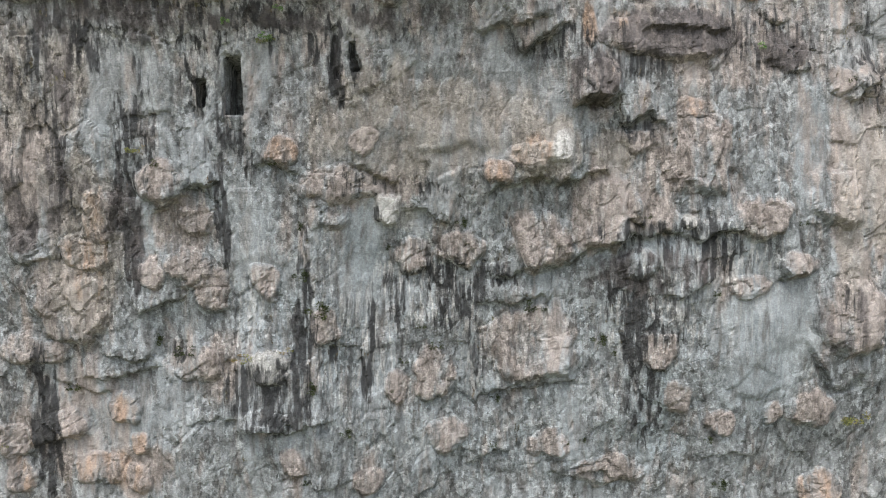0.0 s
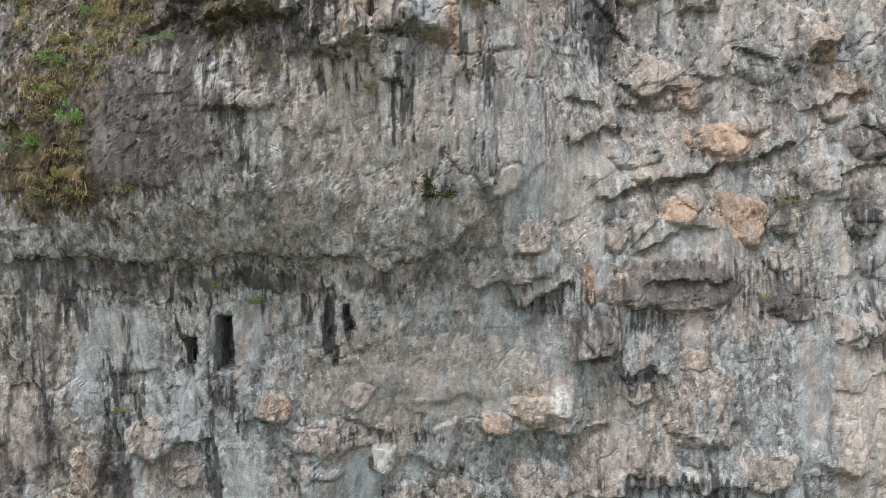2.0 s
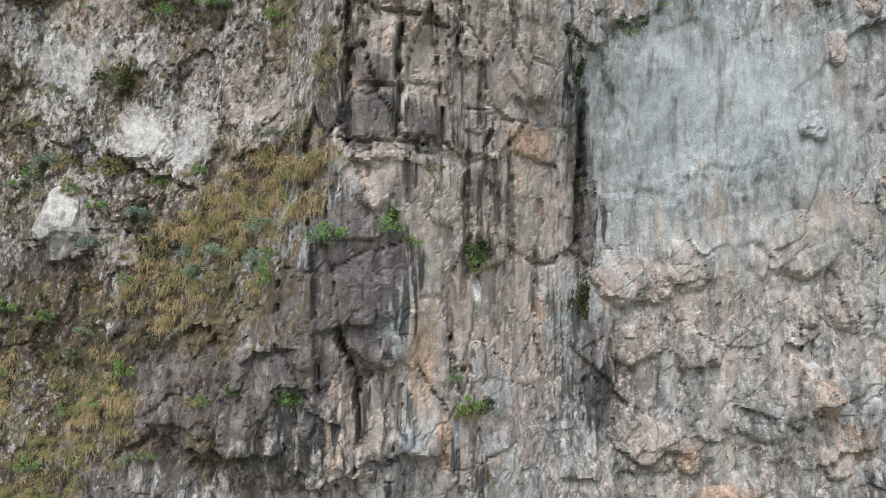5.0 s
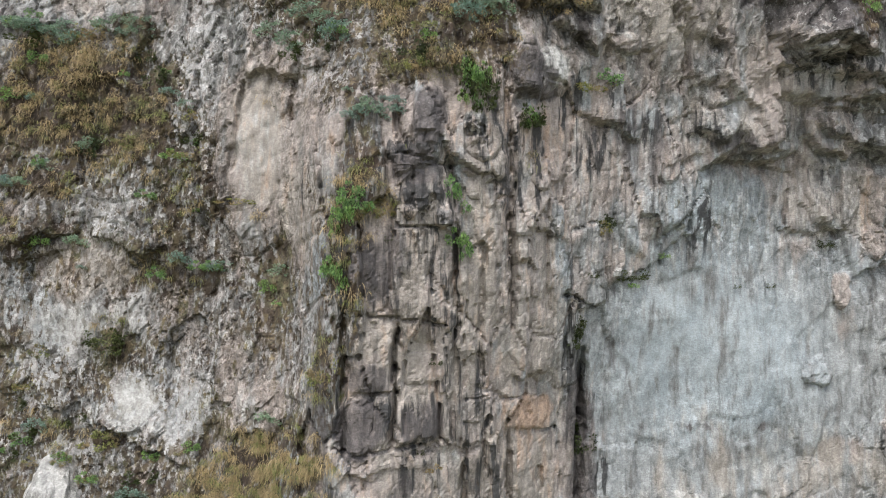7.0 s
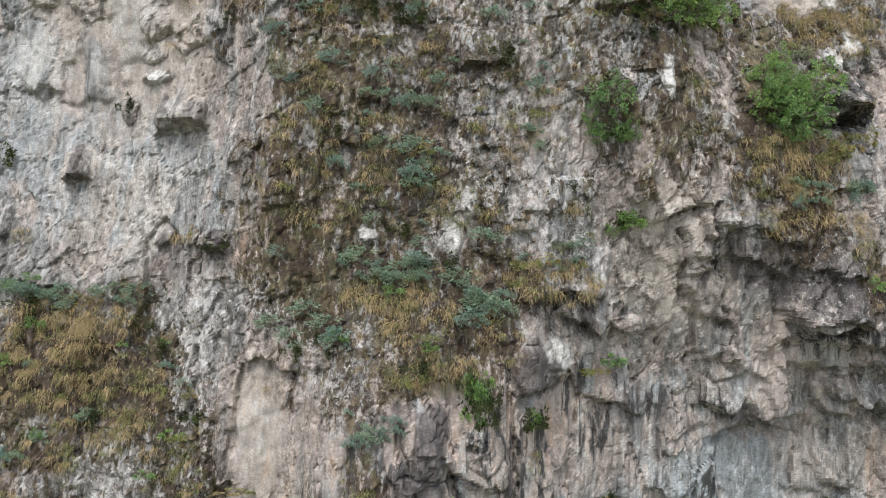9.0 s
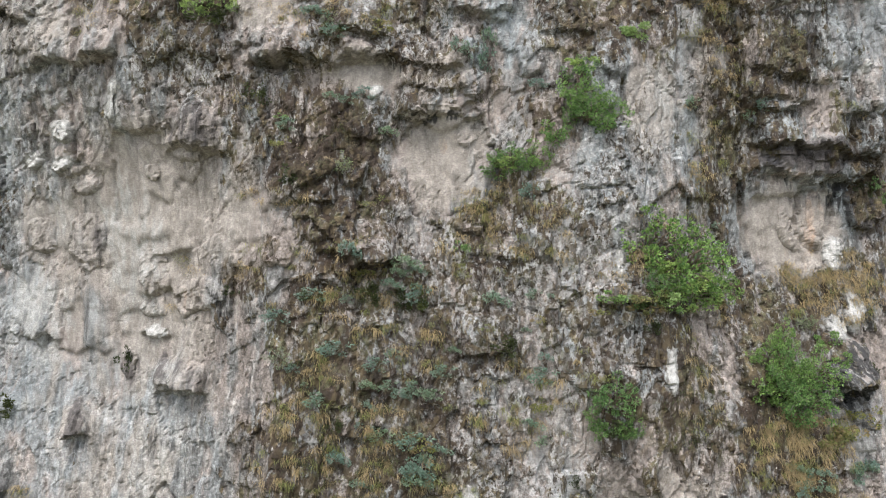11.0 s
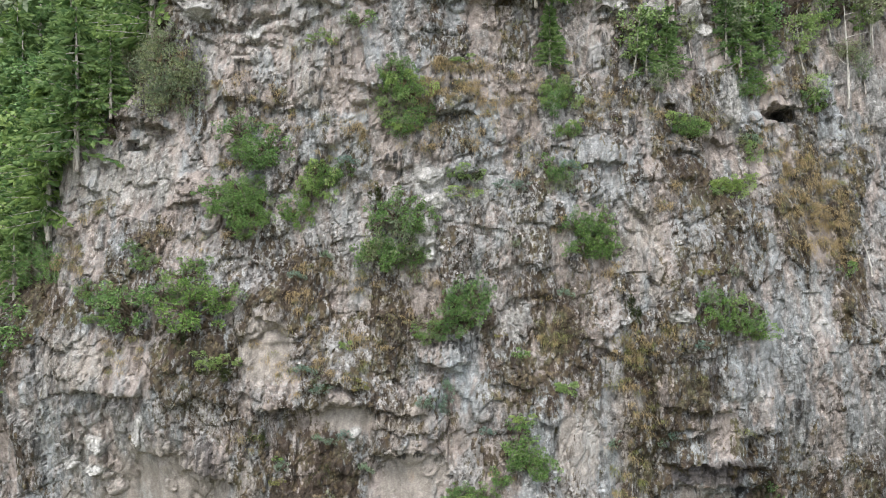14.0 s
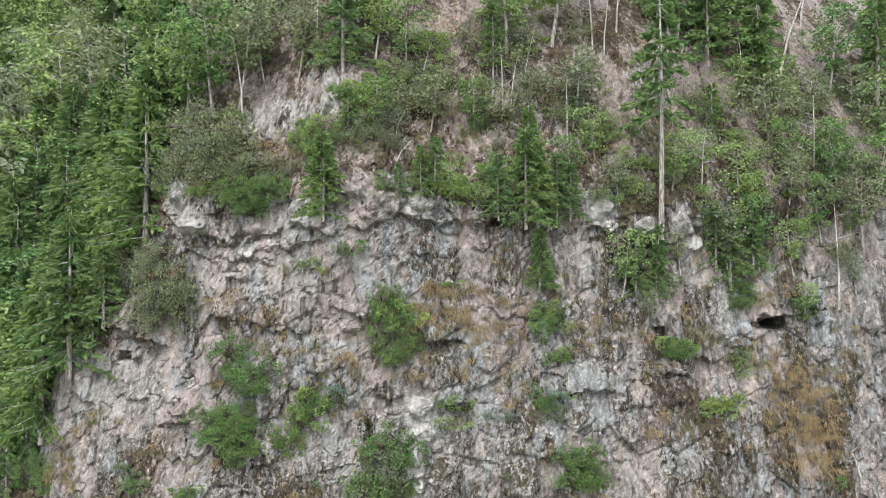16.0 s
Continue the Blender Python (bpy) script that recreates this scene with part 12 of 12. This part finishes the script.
dead_tree(20.78, 78.02, 4.13, 0.05, 4, 0.01)
dead_tree(23.6, 79.57, 5.79, 0.03, 4, 0.01)
plant("shrub", -5.57, 72.44, 2.25, 2.02)
plant("shrub", -4.71, 72.89, 1.35, 1.35)
plant("shrub", 0.02, 67.89, 1.48, 1.06)
plant("shrub", 0.43, 66.66, 1.46, 1.25)
plant("shrub", -2.98, 64.31, 1.33, 1.45)
plant("shrub", -5.57, 65.86, 1.92, 1.28)
plant("shrub", -5.81, 64.01, 1.9, 1.27)
plant("shrub", -5.2, 63.02, 1.46, 1.04)
plant("shrub", -0.04, 62.51, 2.23, 2.23)
plant("shrub", 7.01, 62.33, 1.45, 1.65)
plant("shrub", 6.19, 66.21, 0.92, 0.84)
plant("shrub", 5.92, 67.76, 1.06, 1.27)
plant("shrub", -1.44, 70.42, 0.87, 0.65)
plant("shrub", 10.98, 66.49, 1.31, 0.87)
plant("shrub", -15.66, 61.71, 2.35, 1.56)
plant("shrub", -14.07, 61.81, 1.45, 1.7)
plant("shrub", 13.88, 68.6, 1.37, 0.91)
plant("shrub", 12.46, 61.57, 0, 0)
plant("shrub", 17.44, 61.13, 0.68, 0.68)
plant("shrub", -9.7, 61.75, 1.08, 0.86)
plant("shrub", -6.55, 75.9, 1.44, 0.96)
plant("shrub", -3.94, 63.56, 0.83, 0.83)
plant("shrub", -7.44, 61.47, 1.25, 0.84)
plant("shrub", 5.62, 65.01, 0.83, 0.83)
plant("shrub", -2.92, 74.63, 1.39, 1.85)
plant("shrub", 4.06, 71.94, 0.87, 0.87)
plant("light", 2.67, 72.7, 1.79, 1.34)
plant("light", 4.11, 73.28, 1.34, 1.34)
plant("light", -2.72, 69.8, 1.3, 0.65)
plant("light", 12.64, 64.32, 1.4, 0.96)
plant("light", 2.55, 69.14, 1.07, 0.43)
plant("light", 8.58, 75.03, 2.1, 0.93)
plant("light", 13.64, 65.72, 0.67, 0.89)
plant("light", -3.16, 74.66, 1.16, 1.62)
plant("light", 3.43, 72.59, 1.33, 0.89)
plant("light", 11.84, 73.9, 1.42, 0.94)
plant("light", 1.7, 78.85, 1.51, 1.26)
plant("light", 1.23, 77.75, 1.47, 1.23)
plant("light", 9.87, 74.07, 1.63, 1.16)
plant("light", 8.97, 72.62, 1.8, 1.13)
plant("light", 2.4, 77.23, 1.94, 1.21)
plant("light", 14.78, 73.01, 1.68, 1.2)
plant("light", 11.04, 73.62, 1.63, 1.17)
plant("light", 17.11, 71.38, 1.68, 0.96)
plant("light", 14.76, 69.5, 1.39, 0.92)
plant("grey", -9.23, 68.9, 2.26, 2.93)
plant("grey", -7.78, 74.64, 2.86, 3.1)
plant("grey", -6.9, 73.64, 2.09, 1.86)
plant("grey", -8.34, 75.16, 1.47, 1.96)
plant("grey", -9.69, 69.79, 1.68, 1.68)
plant("grey", -6.29, 74.13, 1.63, 1.4)
plant("grey", 7.93, 79.95, 1.53, 2.05)
plant("grey", 4.41, 79.88, 2.26, 1.76)
plant("grey", 0.1, 76.38, 1.68, 1.68)
plant("grey", -1.15, 75.27, 1.64, 1.17)
plant("grey", -9.21, 73.28, 1.54, 1.79)
plant("grey", 18.74, 70.44, 1.45, 0.97)
plant("grey", 1.47, 76.7, 1.69, 1.45)
plant("grey", 13.5, 76.61, 1.76, 1.51)
grass_patch("tan", 1.69, 68.3, 2.55, 1.49)
grass_patch("tan", 16.27, 63.6, 2.72, 2.04)
grass_patch("tan", 15.96, 65.39, 2.28, 1.37)
grass_patch("tan", 2.74, 67.47, 1.89, 1.26)
grass_patch("tan", -6.38, 68.49, 1.75, 1.09)
grass_patch("tan", 15.2, 68.58, 1.85, 1.15)
grass_patch("tan", -9.2, 67.79, 1.34, 0.89)
grass_patch("tan", 3.6, 68.72, 1.91, 0.85)
grass_patch("tan", 6.19, 69.13, 1.29, 1.07)
grass_patch("tan", 16.83, 62.26, 2.04, 1.81)
grass_patch("tan", 0.22, 67.88, 1.27, 1.27)
grass_patch("tan", 10.24, 66.31, 1.29, 0.86)
grass_patch("tan", -12.25, 63.65, 1.37, 0.68)
grass_patch("tan", -1.85, 69.79, 1.29, 0.65)
grass_patch("tan", 7.99, 74.03, 2.74, 1.14)
grass_patch("tan", 1.93, 75.43, 2.83, 1.42)
grass_patch("tan", -6.08, 74.36, 1.87, 0.93)
grass_patch("tan", 12.95, 72.96, 2.82, 1.18)
grass_patch("tan", 19.64, 72.9, 2.52, 1.51)
grass_patch("tan", 15.45, 75.37, 2.51, 1.51)
grass_patch("olive", 1.06, 67.27, 1.68, 1.26)
grass_patch("olive", 2.76, 68.93, 1.28, 0.64)
grass_patch("olive", -4.97, 67.86, 1.29, 0.86)
grass_patch("olive", 8.39, 69.11, 1.3, 0.87)
grass_patch("olive", -3.64, 69.58, 1.3, 0.65)
grass_patch("olive", -7.99, 68.26, 1.1, 0.88)
grass_patch("olive", 11.54, 67.76, 1.32, 1.1)
grass_patch("olive", -8.78, 69.58, 1.35, 1.35)
grass_patch("olive", 18.88, 66.63, 1.9, 1.42)
grass_patch("olive", 16.46, 70.2, 1.89, 1.18)
grass_patch("olive", 5.48, 73.99, 2.03, 1.36)
grass_patch("olive", -0.92, 74.8, 2.09, 1.16)
grass_patch("olive", 11.32, 75.14, 2.16, 1.44)
grass_patch("olive", 2.81, 74.45, 1.84, 1.15)
grass_patch("olive", 18.15, 73.88, 2.27, 1.51)
grass_patch("olive", -7.75, 73.18, 1.39, 0.93)
grass_patch("olive", -2.68, 74.61, 1.15, 1.85)
grass_patch("olive", 12.5, 70.42, 1.36, 1.14)
grass_patch("olive", 14.98, 66.33, 1.36, 1.36)
grass_patch("olive", 4.06, 70.42, 1.29, 0.86)
tree("broad", 14.78, 69.73, 2.78)
tree("broad", 16.4, 69.49, 2.12)
tree("broad", 17.95, 70.91, 2.65)
tree("broad", 19.92, 70.44, 2.94)
tree("broad", 21.02, 71.96, 3.56, 0.5)
tree("broad", 12.53, 70.87, 2.05)
tree("broad", 14.32, 71.83, 2.85, 0.5)
tree("broad", 16.3, 71.64, 2.66, 0.5)
tree("broad", 18.94, 72.67, 3.28, 0.5)
tree("broad", 16.72, 67.63, 1.4)
tree("broad", 19.39, 68.5, 1.69)
tree("broad", 11.19, 69.53, 1.56)
tree("broad", 5.67, 66.63, 1.26)
tree("broad", 11.03, 72.7, 2.33, 0.5)
tree("broad", 6.96, 72.83, 2)
dead_tree(4.3, 77.55, 2.65, -0.1, 5, 0.01)
dead_tree(1.12, 76.68, 2.17, 0.2, 5, 0.01)
dead_tree(0.16, 74.61, 1.39, 0.4, 6, 0.01)
dead_tree(9.73, 80.02, 3.62, 0.12, 5, 0.01)
dead_tree(12.26, 80.28, 3.99, -0.1, 5, 0.01)
dead_tree(19.98, 81.21, 3.78, 0.2, 6, 0.01)
dead_tree(11.01, 77.82, 2, 0.4, 4, 0.01)
dead_tree(-9.59, 79.01, 4.4, -0.05, 4, 0.01)
dead_tree(-7.44, 80.18, 3.68, 0.05, 4, 0.01)
dead_tree(-3.35, 79.4, 3.03, 0.02, 4, 0.01)
dead_tree(5.46, 77.3, 2.4, 0.2, 5, 0.01)
dead_tree(15.44, 76.72, 3.34, -0.04, 4, 0.01)
dead_tree(12.43, 72.94, 2.57, 0.08, 4, 0.01)
dead_tree(18.15, 73.88, 3.27, 0.02, 4, 0.01)
dead_tree(-9.7, 74.88, 1.64, -0.4, 6, 0.01)
dead_tree(19.95, 70.68, 2.95, -0.06, 4, 0.01)
dead_tree(-7.02, 72.93, 1.38, 0.4, 7, 0.01)
dead_tree(-16.69, 77.33, 3.56, -0.1, 5, 0.01)
plant("grey", -7.78, 74.64, 3.57, 2.62)
plant("grey", -6.29, 74.13, 2.8, 2.1)
plant("grey", -8.57, 75.16, 2.26, 2.01)
plant("grey", -9.36, 73.56, 2.08, 1.82)
plant("grey", 0.56, 76.14, 3.11, 2.15)
plant("grey", 1, 77.74, 2.7, 1.72)
plant("grey", 3.89, 78.99, 3.22, 2.23)
plant("grey", -1.16, 75.06, 2.8, 1.86)
plant("grey", 4.24, 76.46, 2.6, 2.12)
plant("grey", 6.43, 77.32, 2.89, 2.17)
plant("grey", 8.79, 72.86, 2.26, 1.36)
plant("grey", 15.27, 74.81, 2.98, 2.24)
plant("grey", 17.84, 76.63, 2.88, 2.1)
plant("grey", 19.57, 73.68, 3.05, 2.29)
plant("grey", 13.45, 76.34, 2.75, 2)
plant("grey", 22.14, 76.33, 2.17, 2.44)
plant("grey", 7.51, 76.03, 2.36, 1.65)
plant("grey", -11.51, 69.77, 2.52, 2.52)
plant("grey", -8.73, 68.69, 2.46, 2.24)
plant("grey", -9.76, 70.49, 1.96, 1.72)
plant("grey", 11.28, 73.63, 1.87, 1.4)
plant("grey", -2.92, 74.63, 1.85, 1.16)
plant("light", 2.56, 72.82, 2.02, 1.35)
plant("light", -1.23, 76.31, 2.39, 1.43)
plant("light", 4.34, 73.51, 1.57, 1.34)
plant("light", 1.46, 79.44, 2.04, 1.28)
plant("light", 8.39, 75.52, 1.65, 0.95)
plant("light", 16.9, 78.62, 3.22, 1.88)
plant("light", 0.08, 77.63, 1.96, 1.47)
plant("light", -2.28, 78.68, 2, 1.25)
grass_patch("tan", -10.45, 40.92, 3.5, 0.88)
grass_patch("tan", 2.13, 43.8, 1.69, 0.46)
grass_patch("tan", 3.68, 41.81, 2.17, 0.62)
grass_patch("tan", 10.4, 45.81, 2.58, 1.45)
grass_patch("tan", -0.87, 41.83, 2.36, 0.74)
grass_patch("tan", 9.59, 44.48, 1.9, 0.95)
plant("blue", -11.62, 41.61, 2.84, 0.89)
plant("blue", -8.99, 41.61, 1.93, 0.7)
plant("blue", -0.59, 42.42, 1.79, 0.75)
plant("blue", 1.5, 41.52, 1.35, 1.05)
plant("blue", -2.31, 40.68, 0.73, 0.73)
plant("blue", -1.09, 38.78, 1.11, 0.56)
# nearer growth: the wood's edge, rim shrubs, ledge plants and hanging grass
tree("conifer", -2.39, 71.73, 3.14)
tree("conifer", 5.15, 71.5, 3.68)
tree("conifer", 6.37, 71.62, 2.61)
tree("conifer", 4.07, 71.72, 2.37)
tree("conifer", 1.7, 72.47, 2.36)
tree("conifer", 5.64, 69.03, 2.03)
tree("conifer", 9.37, 68.68, 2.6)
tree("conifer", 10.32, 69.1, 2.4)
tree("conifer", 13.42, 69.06, 2.94)
tree("conifer", 14.53, 69.73, 2.52)
tree("conifer", -12.11, 67.03, 2.51)
tree("conifer", -13.06, 66.82, 3.68)
tree("conifer", -11.84, 67.73, 3)
tree("conifer", -14.48, 66.22, 4.78)
tree("conifer", -16.22, 65.52, 5.54)
tree("conifer", -18.03, 64.25, 6.34)
tree("conifer", -12.87, 69.78, 4.41)
tree("conifer", -11.71, 71.04, 3.75)
tree("conifer", -15.43, 69.49, 6.49)
tree("conifer", -16.97, 68.34, 6.87)
tree("conifer", -19.77, 68.23, 7.95)
tree("conifer", -19.96, 67.17, 7.54)
tree("conifer", -10.9, 73.27, 3.74)
tree("conifer", -12.45, 73.21, 5.01)
tree("conifer", -14.74, 72.59, 6.5)
tree("conifer", -17.9, 71.89, 7.63)
tree("conifer", -20.86, 71.38, 7.82)
tree("conifer", -24.13, 71.13, 9.04)
tree("broad", -10.53, 74.82, 4.28)
tree("broad", -8.74, 75.48, 4.5)
tree("broad", -7.56, 76.19, 4.51)
tree("broad", -6.37, 76.42, 4.03)
tree("broad", -13.33, 75.7, 5.66)
tree("broad", -16.72, 75.66, 6.85)
tree("broad", -20.39, 75.83, 7.79)
tree("broad", -25.34, 76.08, 9.36)
tree("broad", -11.53, 78.29, 4.4)
tree("broad", -5.54, 77.49, 3.37)
tree("broad", -4, 77.61, 3.09)
tree("conifer", -28.11, 75.18, 8.6)
plant("grey", -9.57, 69.13, 2.48, 2.93)
plant("grey", -8.73, 68.26, 1.99, 2.21)
plant("grey", -7.59, 74.9, 3.02, 2.55)
plant("grey", -8.4, 73.93, 1.84, 1.84)
plant("grey", -6.31, 74.37, 2.06, 1.83)
plant("shrub", -5.34, 72.44, 1.98, 1.98)
plant("light", 2.56, 72.81, 1.73, 1.19)
plant("light", -1.26, 76.95, 1.82, 1.82)
plant("light", -2.69, 74.62, 1.32, 1.54)
plant("shrub", 0.02, 68.33, 1.25, 1.46)
plant("grey", 0.02, 67.09, 1.46, 1.25)
plant("shrub", -5.35, 65.97, 2.13, 1.92)
plant("shrub", -5.69, 63.91, 1.68, 1.47)
plant("light", -2.89, 64.4, 1.45, 1.66)
plant("grey", -0.16, 62.43, 1.84, 2.45)
plant("shrub", 6.82, 62.78, 1.44, 1.44)
plant("grey", 5.82, 64.6, 1.24, 1.24)
plant("light", 12.52, 64.33, 1.52, 0.87)
plant("shrub", 10.74, 66.52, 1.29, 1.08)
plant("light", 5.92, 67.87, 1.27, 1.27)
plant("shrub", 6.08, 66.22, 1.05, 1.05)
plant("shrub", -15.39, 62.37, 2.16, 1.68)
plant("grey", -1.85, 70.42, 0.83, 0.63)
plant("light", -2.95, 69.8, 1.26, 0.53)
plant("shrub", 13.9, 68.61, 1.36, 1.36)
plant("shrub", 16.79, 68.1, 1.16, 0.93)
plant("grey", 13.41, 65.98, 0.89, 0.89)
grass_patch("tan", 1.69, 68.32, 2.73, 1.68)
grass_patch("tan", 16.28, 63.67, 3.6, 3.6)
grass_patch("olive", 16.77, 65.38, 2.75, 1.6)
grass_patch("tan", 0.65, 66.27, 1.87, 1.24)
grass_patch("olive", -11.45, 63.81, 2, 0.67)
plant("shrub", 4.42, 54.96, 1.73, 1.1)
plant("shrub", 3.62, 54.33, 0.95, 0.79)
plant("shrub", 2.31, 53.37, 1.75, 0.96)
plant("light", 4.4, 56.24, 0.96, 0.48)
plant("light", 5.92, 57.24, 0.81, 0.57)
plant("shrub", 1.48, 59.09, 1.64, 0.82)
grass_patch("tan", 12.17, 49.64, 2.92, 1.72)
grass_patch("olive", 8.22, 58.09, 1.32, 1.32)
grass_patch("tan", 8.19, 56.76, 0.98, 1.97)
grass_patch("olive", -10.22, 58.26, 1.7, 1.53)
grass_patch("olive", -3.77, 57.62, 1.47, 1.15)
plant("shrub", 14.01, 52.84, 0.71, 0.89)
grass_patch("tan", 12.05, 50.31, 3.5, 1.4)
grass_patch("olive", 10.32, 45.39, 2.51, 2.35)
grass_patch("tan", 11.06, 44.76, 1.87, 1.87)
grass_patch("tan", 3.34, 42.36, 2.28, 1.07)
grass_patch("olive", -1.33, 41.87, 2.06, 0.88)
grass_patch("tan", -11.14, 40.67, 3.75, 1.71)
grass_patch("tan", 0, 41.87, 1.47, 1.77)
plant("shrub", 10.12, 46.84, 1.77, 1.77)
plant("shrub", 10.03, 47.87, 1.15, 1.48)
plant("blue", -1.04, 42.5, 1.93, 0.89)
plant("blue", 1.48, 41.84, 1.34, 1.04)
plant("blue", -0.31, 45.1, 0.77, 0.77)
plant("blue", 3.96, 43.11, 1.07, 0.61)
plant("blue", -12.83, 41.96, 1.58, 1.05)
plant("green", 5.51, 43.79, 0.77, 0.61)
plant("green", 1.31, 39.42, 0.73, 1.31)
plant("blue", -0.96, 50.02, 0.79, 0.48)
plant("blue", 12.23, 44.76, 0.94, 0.94)
grass_patch("olive", -4.31, 29.34, 3.02, 1.96)
grass_patch("tan", -3.69, 28.47, 1.74, 1.74)
grass_patch("olive", -6.36, 27.62, 2.45, 1.68)
grass_patch("tan", -11.42, 39.3, 3.76, 1.71)
grass_patch("olive", -8.8, 38.48, 2.5, 1.34)
plant("green", -2.05, 35.75, 0.69, 1.53)
plant("green", -2.27, 34.64, 0.56, 1.25)
plant("blue", -1.59, 38.32, 1.27, 0.7)
plant("blue", -7.1, 34.75, 0.65, 0.65)
plant("green", 1.12, 38.84, 0.59, 1.03)
plant("dark", 1.28, 27.33, 0.55, 0.61)
plant("dark", 2.76, 38.49, 0.46, 0.37)
plant("olive", 0.08, 29.47, 0.44, 0.35)
plant("blue", -2.69, 27.55, 0.83, 0.83)
plant("olive", 5.16, 35.72, 0.44, 0.5)
grass_patch("olive", -4.46, 28.91, 3.1, 2.33)
grass_patch("tan", -3.38, 29.14, 1.79, 1.34)
grass_patch("olive", -6.22, 27.23, 2.5, 2.19)
grass_patch("tan", -7.57, 26.18, 2.06, 1.9)
grass_patch("olive", -8.98, 23.64, 1.9, 2.06)
grass_patch("tan", -8.57, 23.01, 1.41, 1.1)
grass_patch("olive", -10.35, 21.59, 2.05, 2.52)
grass_patch("olive", -10.5, 18.21, 1.08, 1.7)
plant("green", -3.52, 23.63, 0.57, 0.51)
plant("green", -4.96, 23.89, 0.44, 0.35)
plant("olive", -5.79, 23.51, 0.5, 0.53)
plant("green", 1.2, 27.16, 0.53, 0.78)
plant("green", 1.13, 23.18, 0.78, 0.69)
plant("green", 0.73, 23.95, 0.37, 0.46)
plant("dark", -0.19, 17.72, 0.87, 0.78)
plant("olive", 11.14, 17.68, 1.24, 0.71)
plant("green", -8.31, 24.11, 0.63, 0.63)
plant("green", -11.56, 19.09, 0.63, 0.63)
plant("dark", -12.22, 25.8, 0.99, 0.66)
plant("green", -1.11, 27.97, 0.72, 0.52)
plant("blue", -4.46, 27.09, 0.6, 0.6)

# small herbs and cushions scattered over the mossy slopes
for x0, x1, z0, z1, count, kinds in ((-12.5, -6, 18, 30, 90, ("green", "olive", "blue", "dark", "olive")), (-12.5, -4, 29, 42, 70, ("blue", "olive", "dark", "green")),
                                     (-6, 6, 39, 50, 110, ("blue", "olive", "blue", "dark")), (-8, 14, 48, 70, 150, ("olive", "green", "blue", "olive", "grey", "dark"))):
    for k in range(count):
        x, z = dice.uniform(x0, x1), dice.uniform(z0, z1)
        if held("moss", x, z) > 0.42 + 0.2 * dice.random():
            r = dice.uniform(0.2, 0.55)
            plant(dice.choice(kinds), x, z, r * dice.uniform(1.0, 1.7), r)

# ---- the wood on the hill and down the left side ----
for k in range(250):
    if k < 150:
        z = 61 + 36 * dice.random() ** 0.9
        x = -10.2 - 21 * dice.random() ** 1.3 - 4.2 * (1 - min(1, max(0, (z - 64) / 5)))
    else:
        z = 77 + 18 * dice.random()
        x = dice.uniform(-14, 26)
    if abs(x - 2.3) < 1.6 and z > 76.5 or math.hypot(x + 4.7, z - 75.8) < 2.2:
        continue
    spec = "conifer" if dice.random() < (0.75 if k < 150 else 0.35) else "broad"
    tree(spec, x, z, dice.uniform(3.6, 7.0) if k < 150 else dice.uniform(3.0, 6.0))
for k in range(36):
    tree("conifer" if dice.random() < 0.5 else "broad", dice.uniform(-24, -14.6), 56 + 10 * dice.random(), dice.uniform(2.5, 4.5))
for k in range(100):
    x = -22 - 44 * dice.random()
    tree("conifer" if dice.random() < 0.4 else "broad", x, 64 + 42 * dice.random(), dice.uniform(5.5, 9.5))
for k in range(120):
    x, z = dice.uniform(-10, 24), 72.6 + 14 * dice.random() ** 1.4
    if abs(x - 2.3) < 1.3 and z > 77.5 or math.hypot(x + 4.5, z - 75.4) < 1.6:
        continue
    plant(dice.choice(("shrub", "light", "grey", "shrub", "olive", "light")), x, z, dice.uniform(0.6, 1.5), dice.uniform(0.5, 1.1))

for k in range(60):
    grass_patch(dice.choice(("olive", "tan", "olive")), dice.uniform(-9, 22), 72.5 + 9 * dice.random(), dice.uniform(1.0, 2.2), dice.uniform(0.6, 1.2))

GRASS_LOOK = {"tan": (TAN_GRASS, "dry tan grass hanging in tufts from the ledges"), "olive": (OLIVE_GRASS, "olive and brown grass tufts over the cliff"),
              "dark": (DARK_PLANT, "dark moss cushions in the seams of the rock")}
for kind, heap in MEADOW.items():
    look_of, words = GRASS_LOOK[kind]
    tagged(new("grass" if kind != "dark" else "moss", mesh_of(kind + "_growth", heap.verts, heap.faces, look_of)), words, "grass" if kind != "dark" else "moss", kind="stuff")
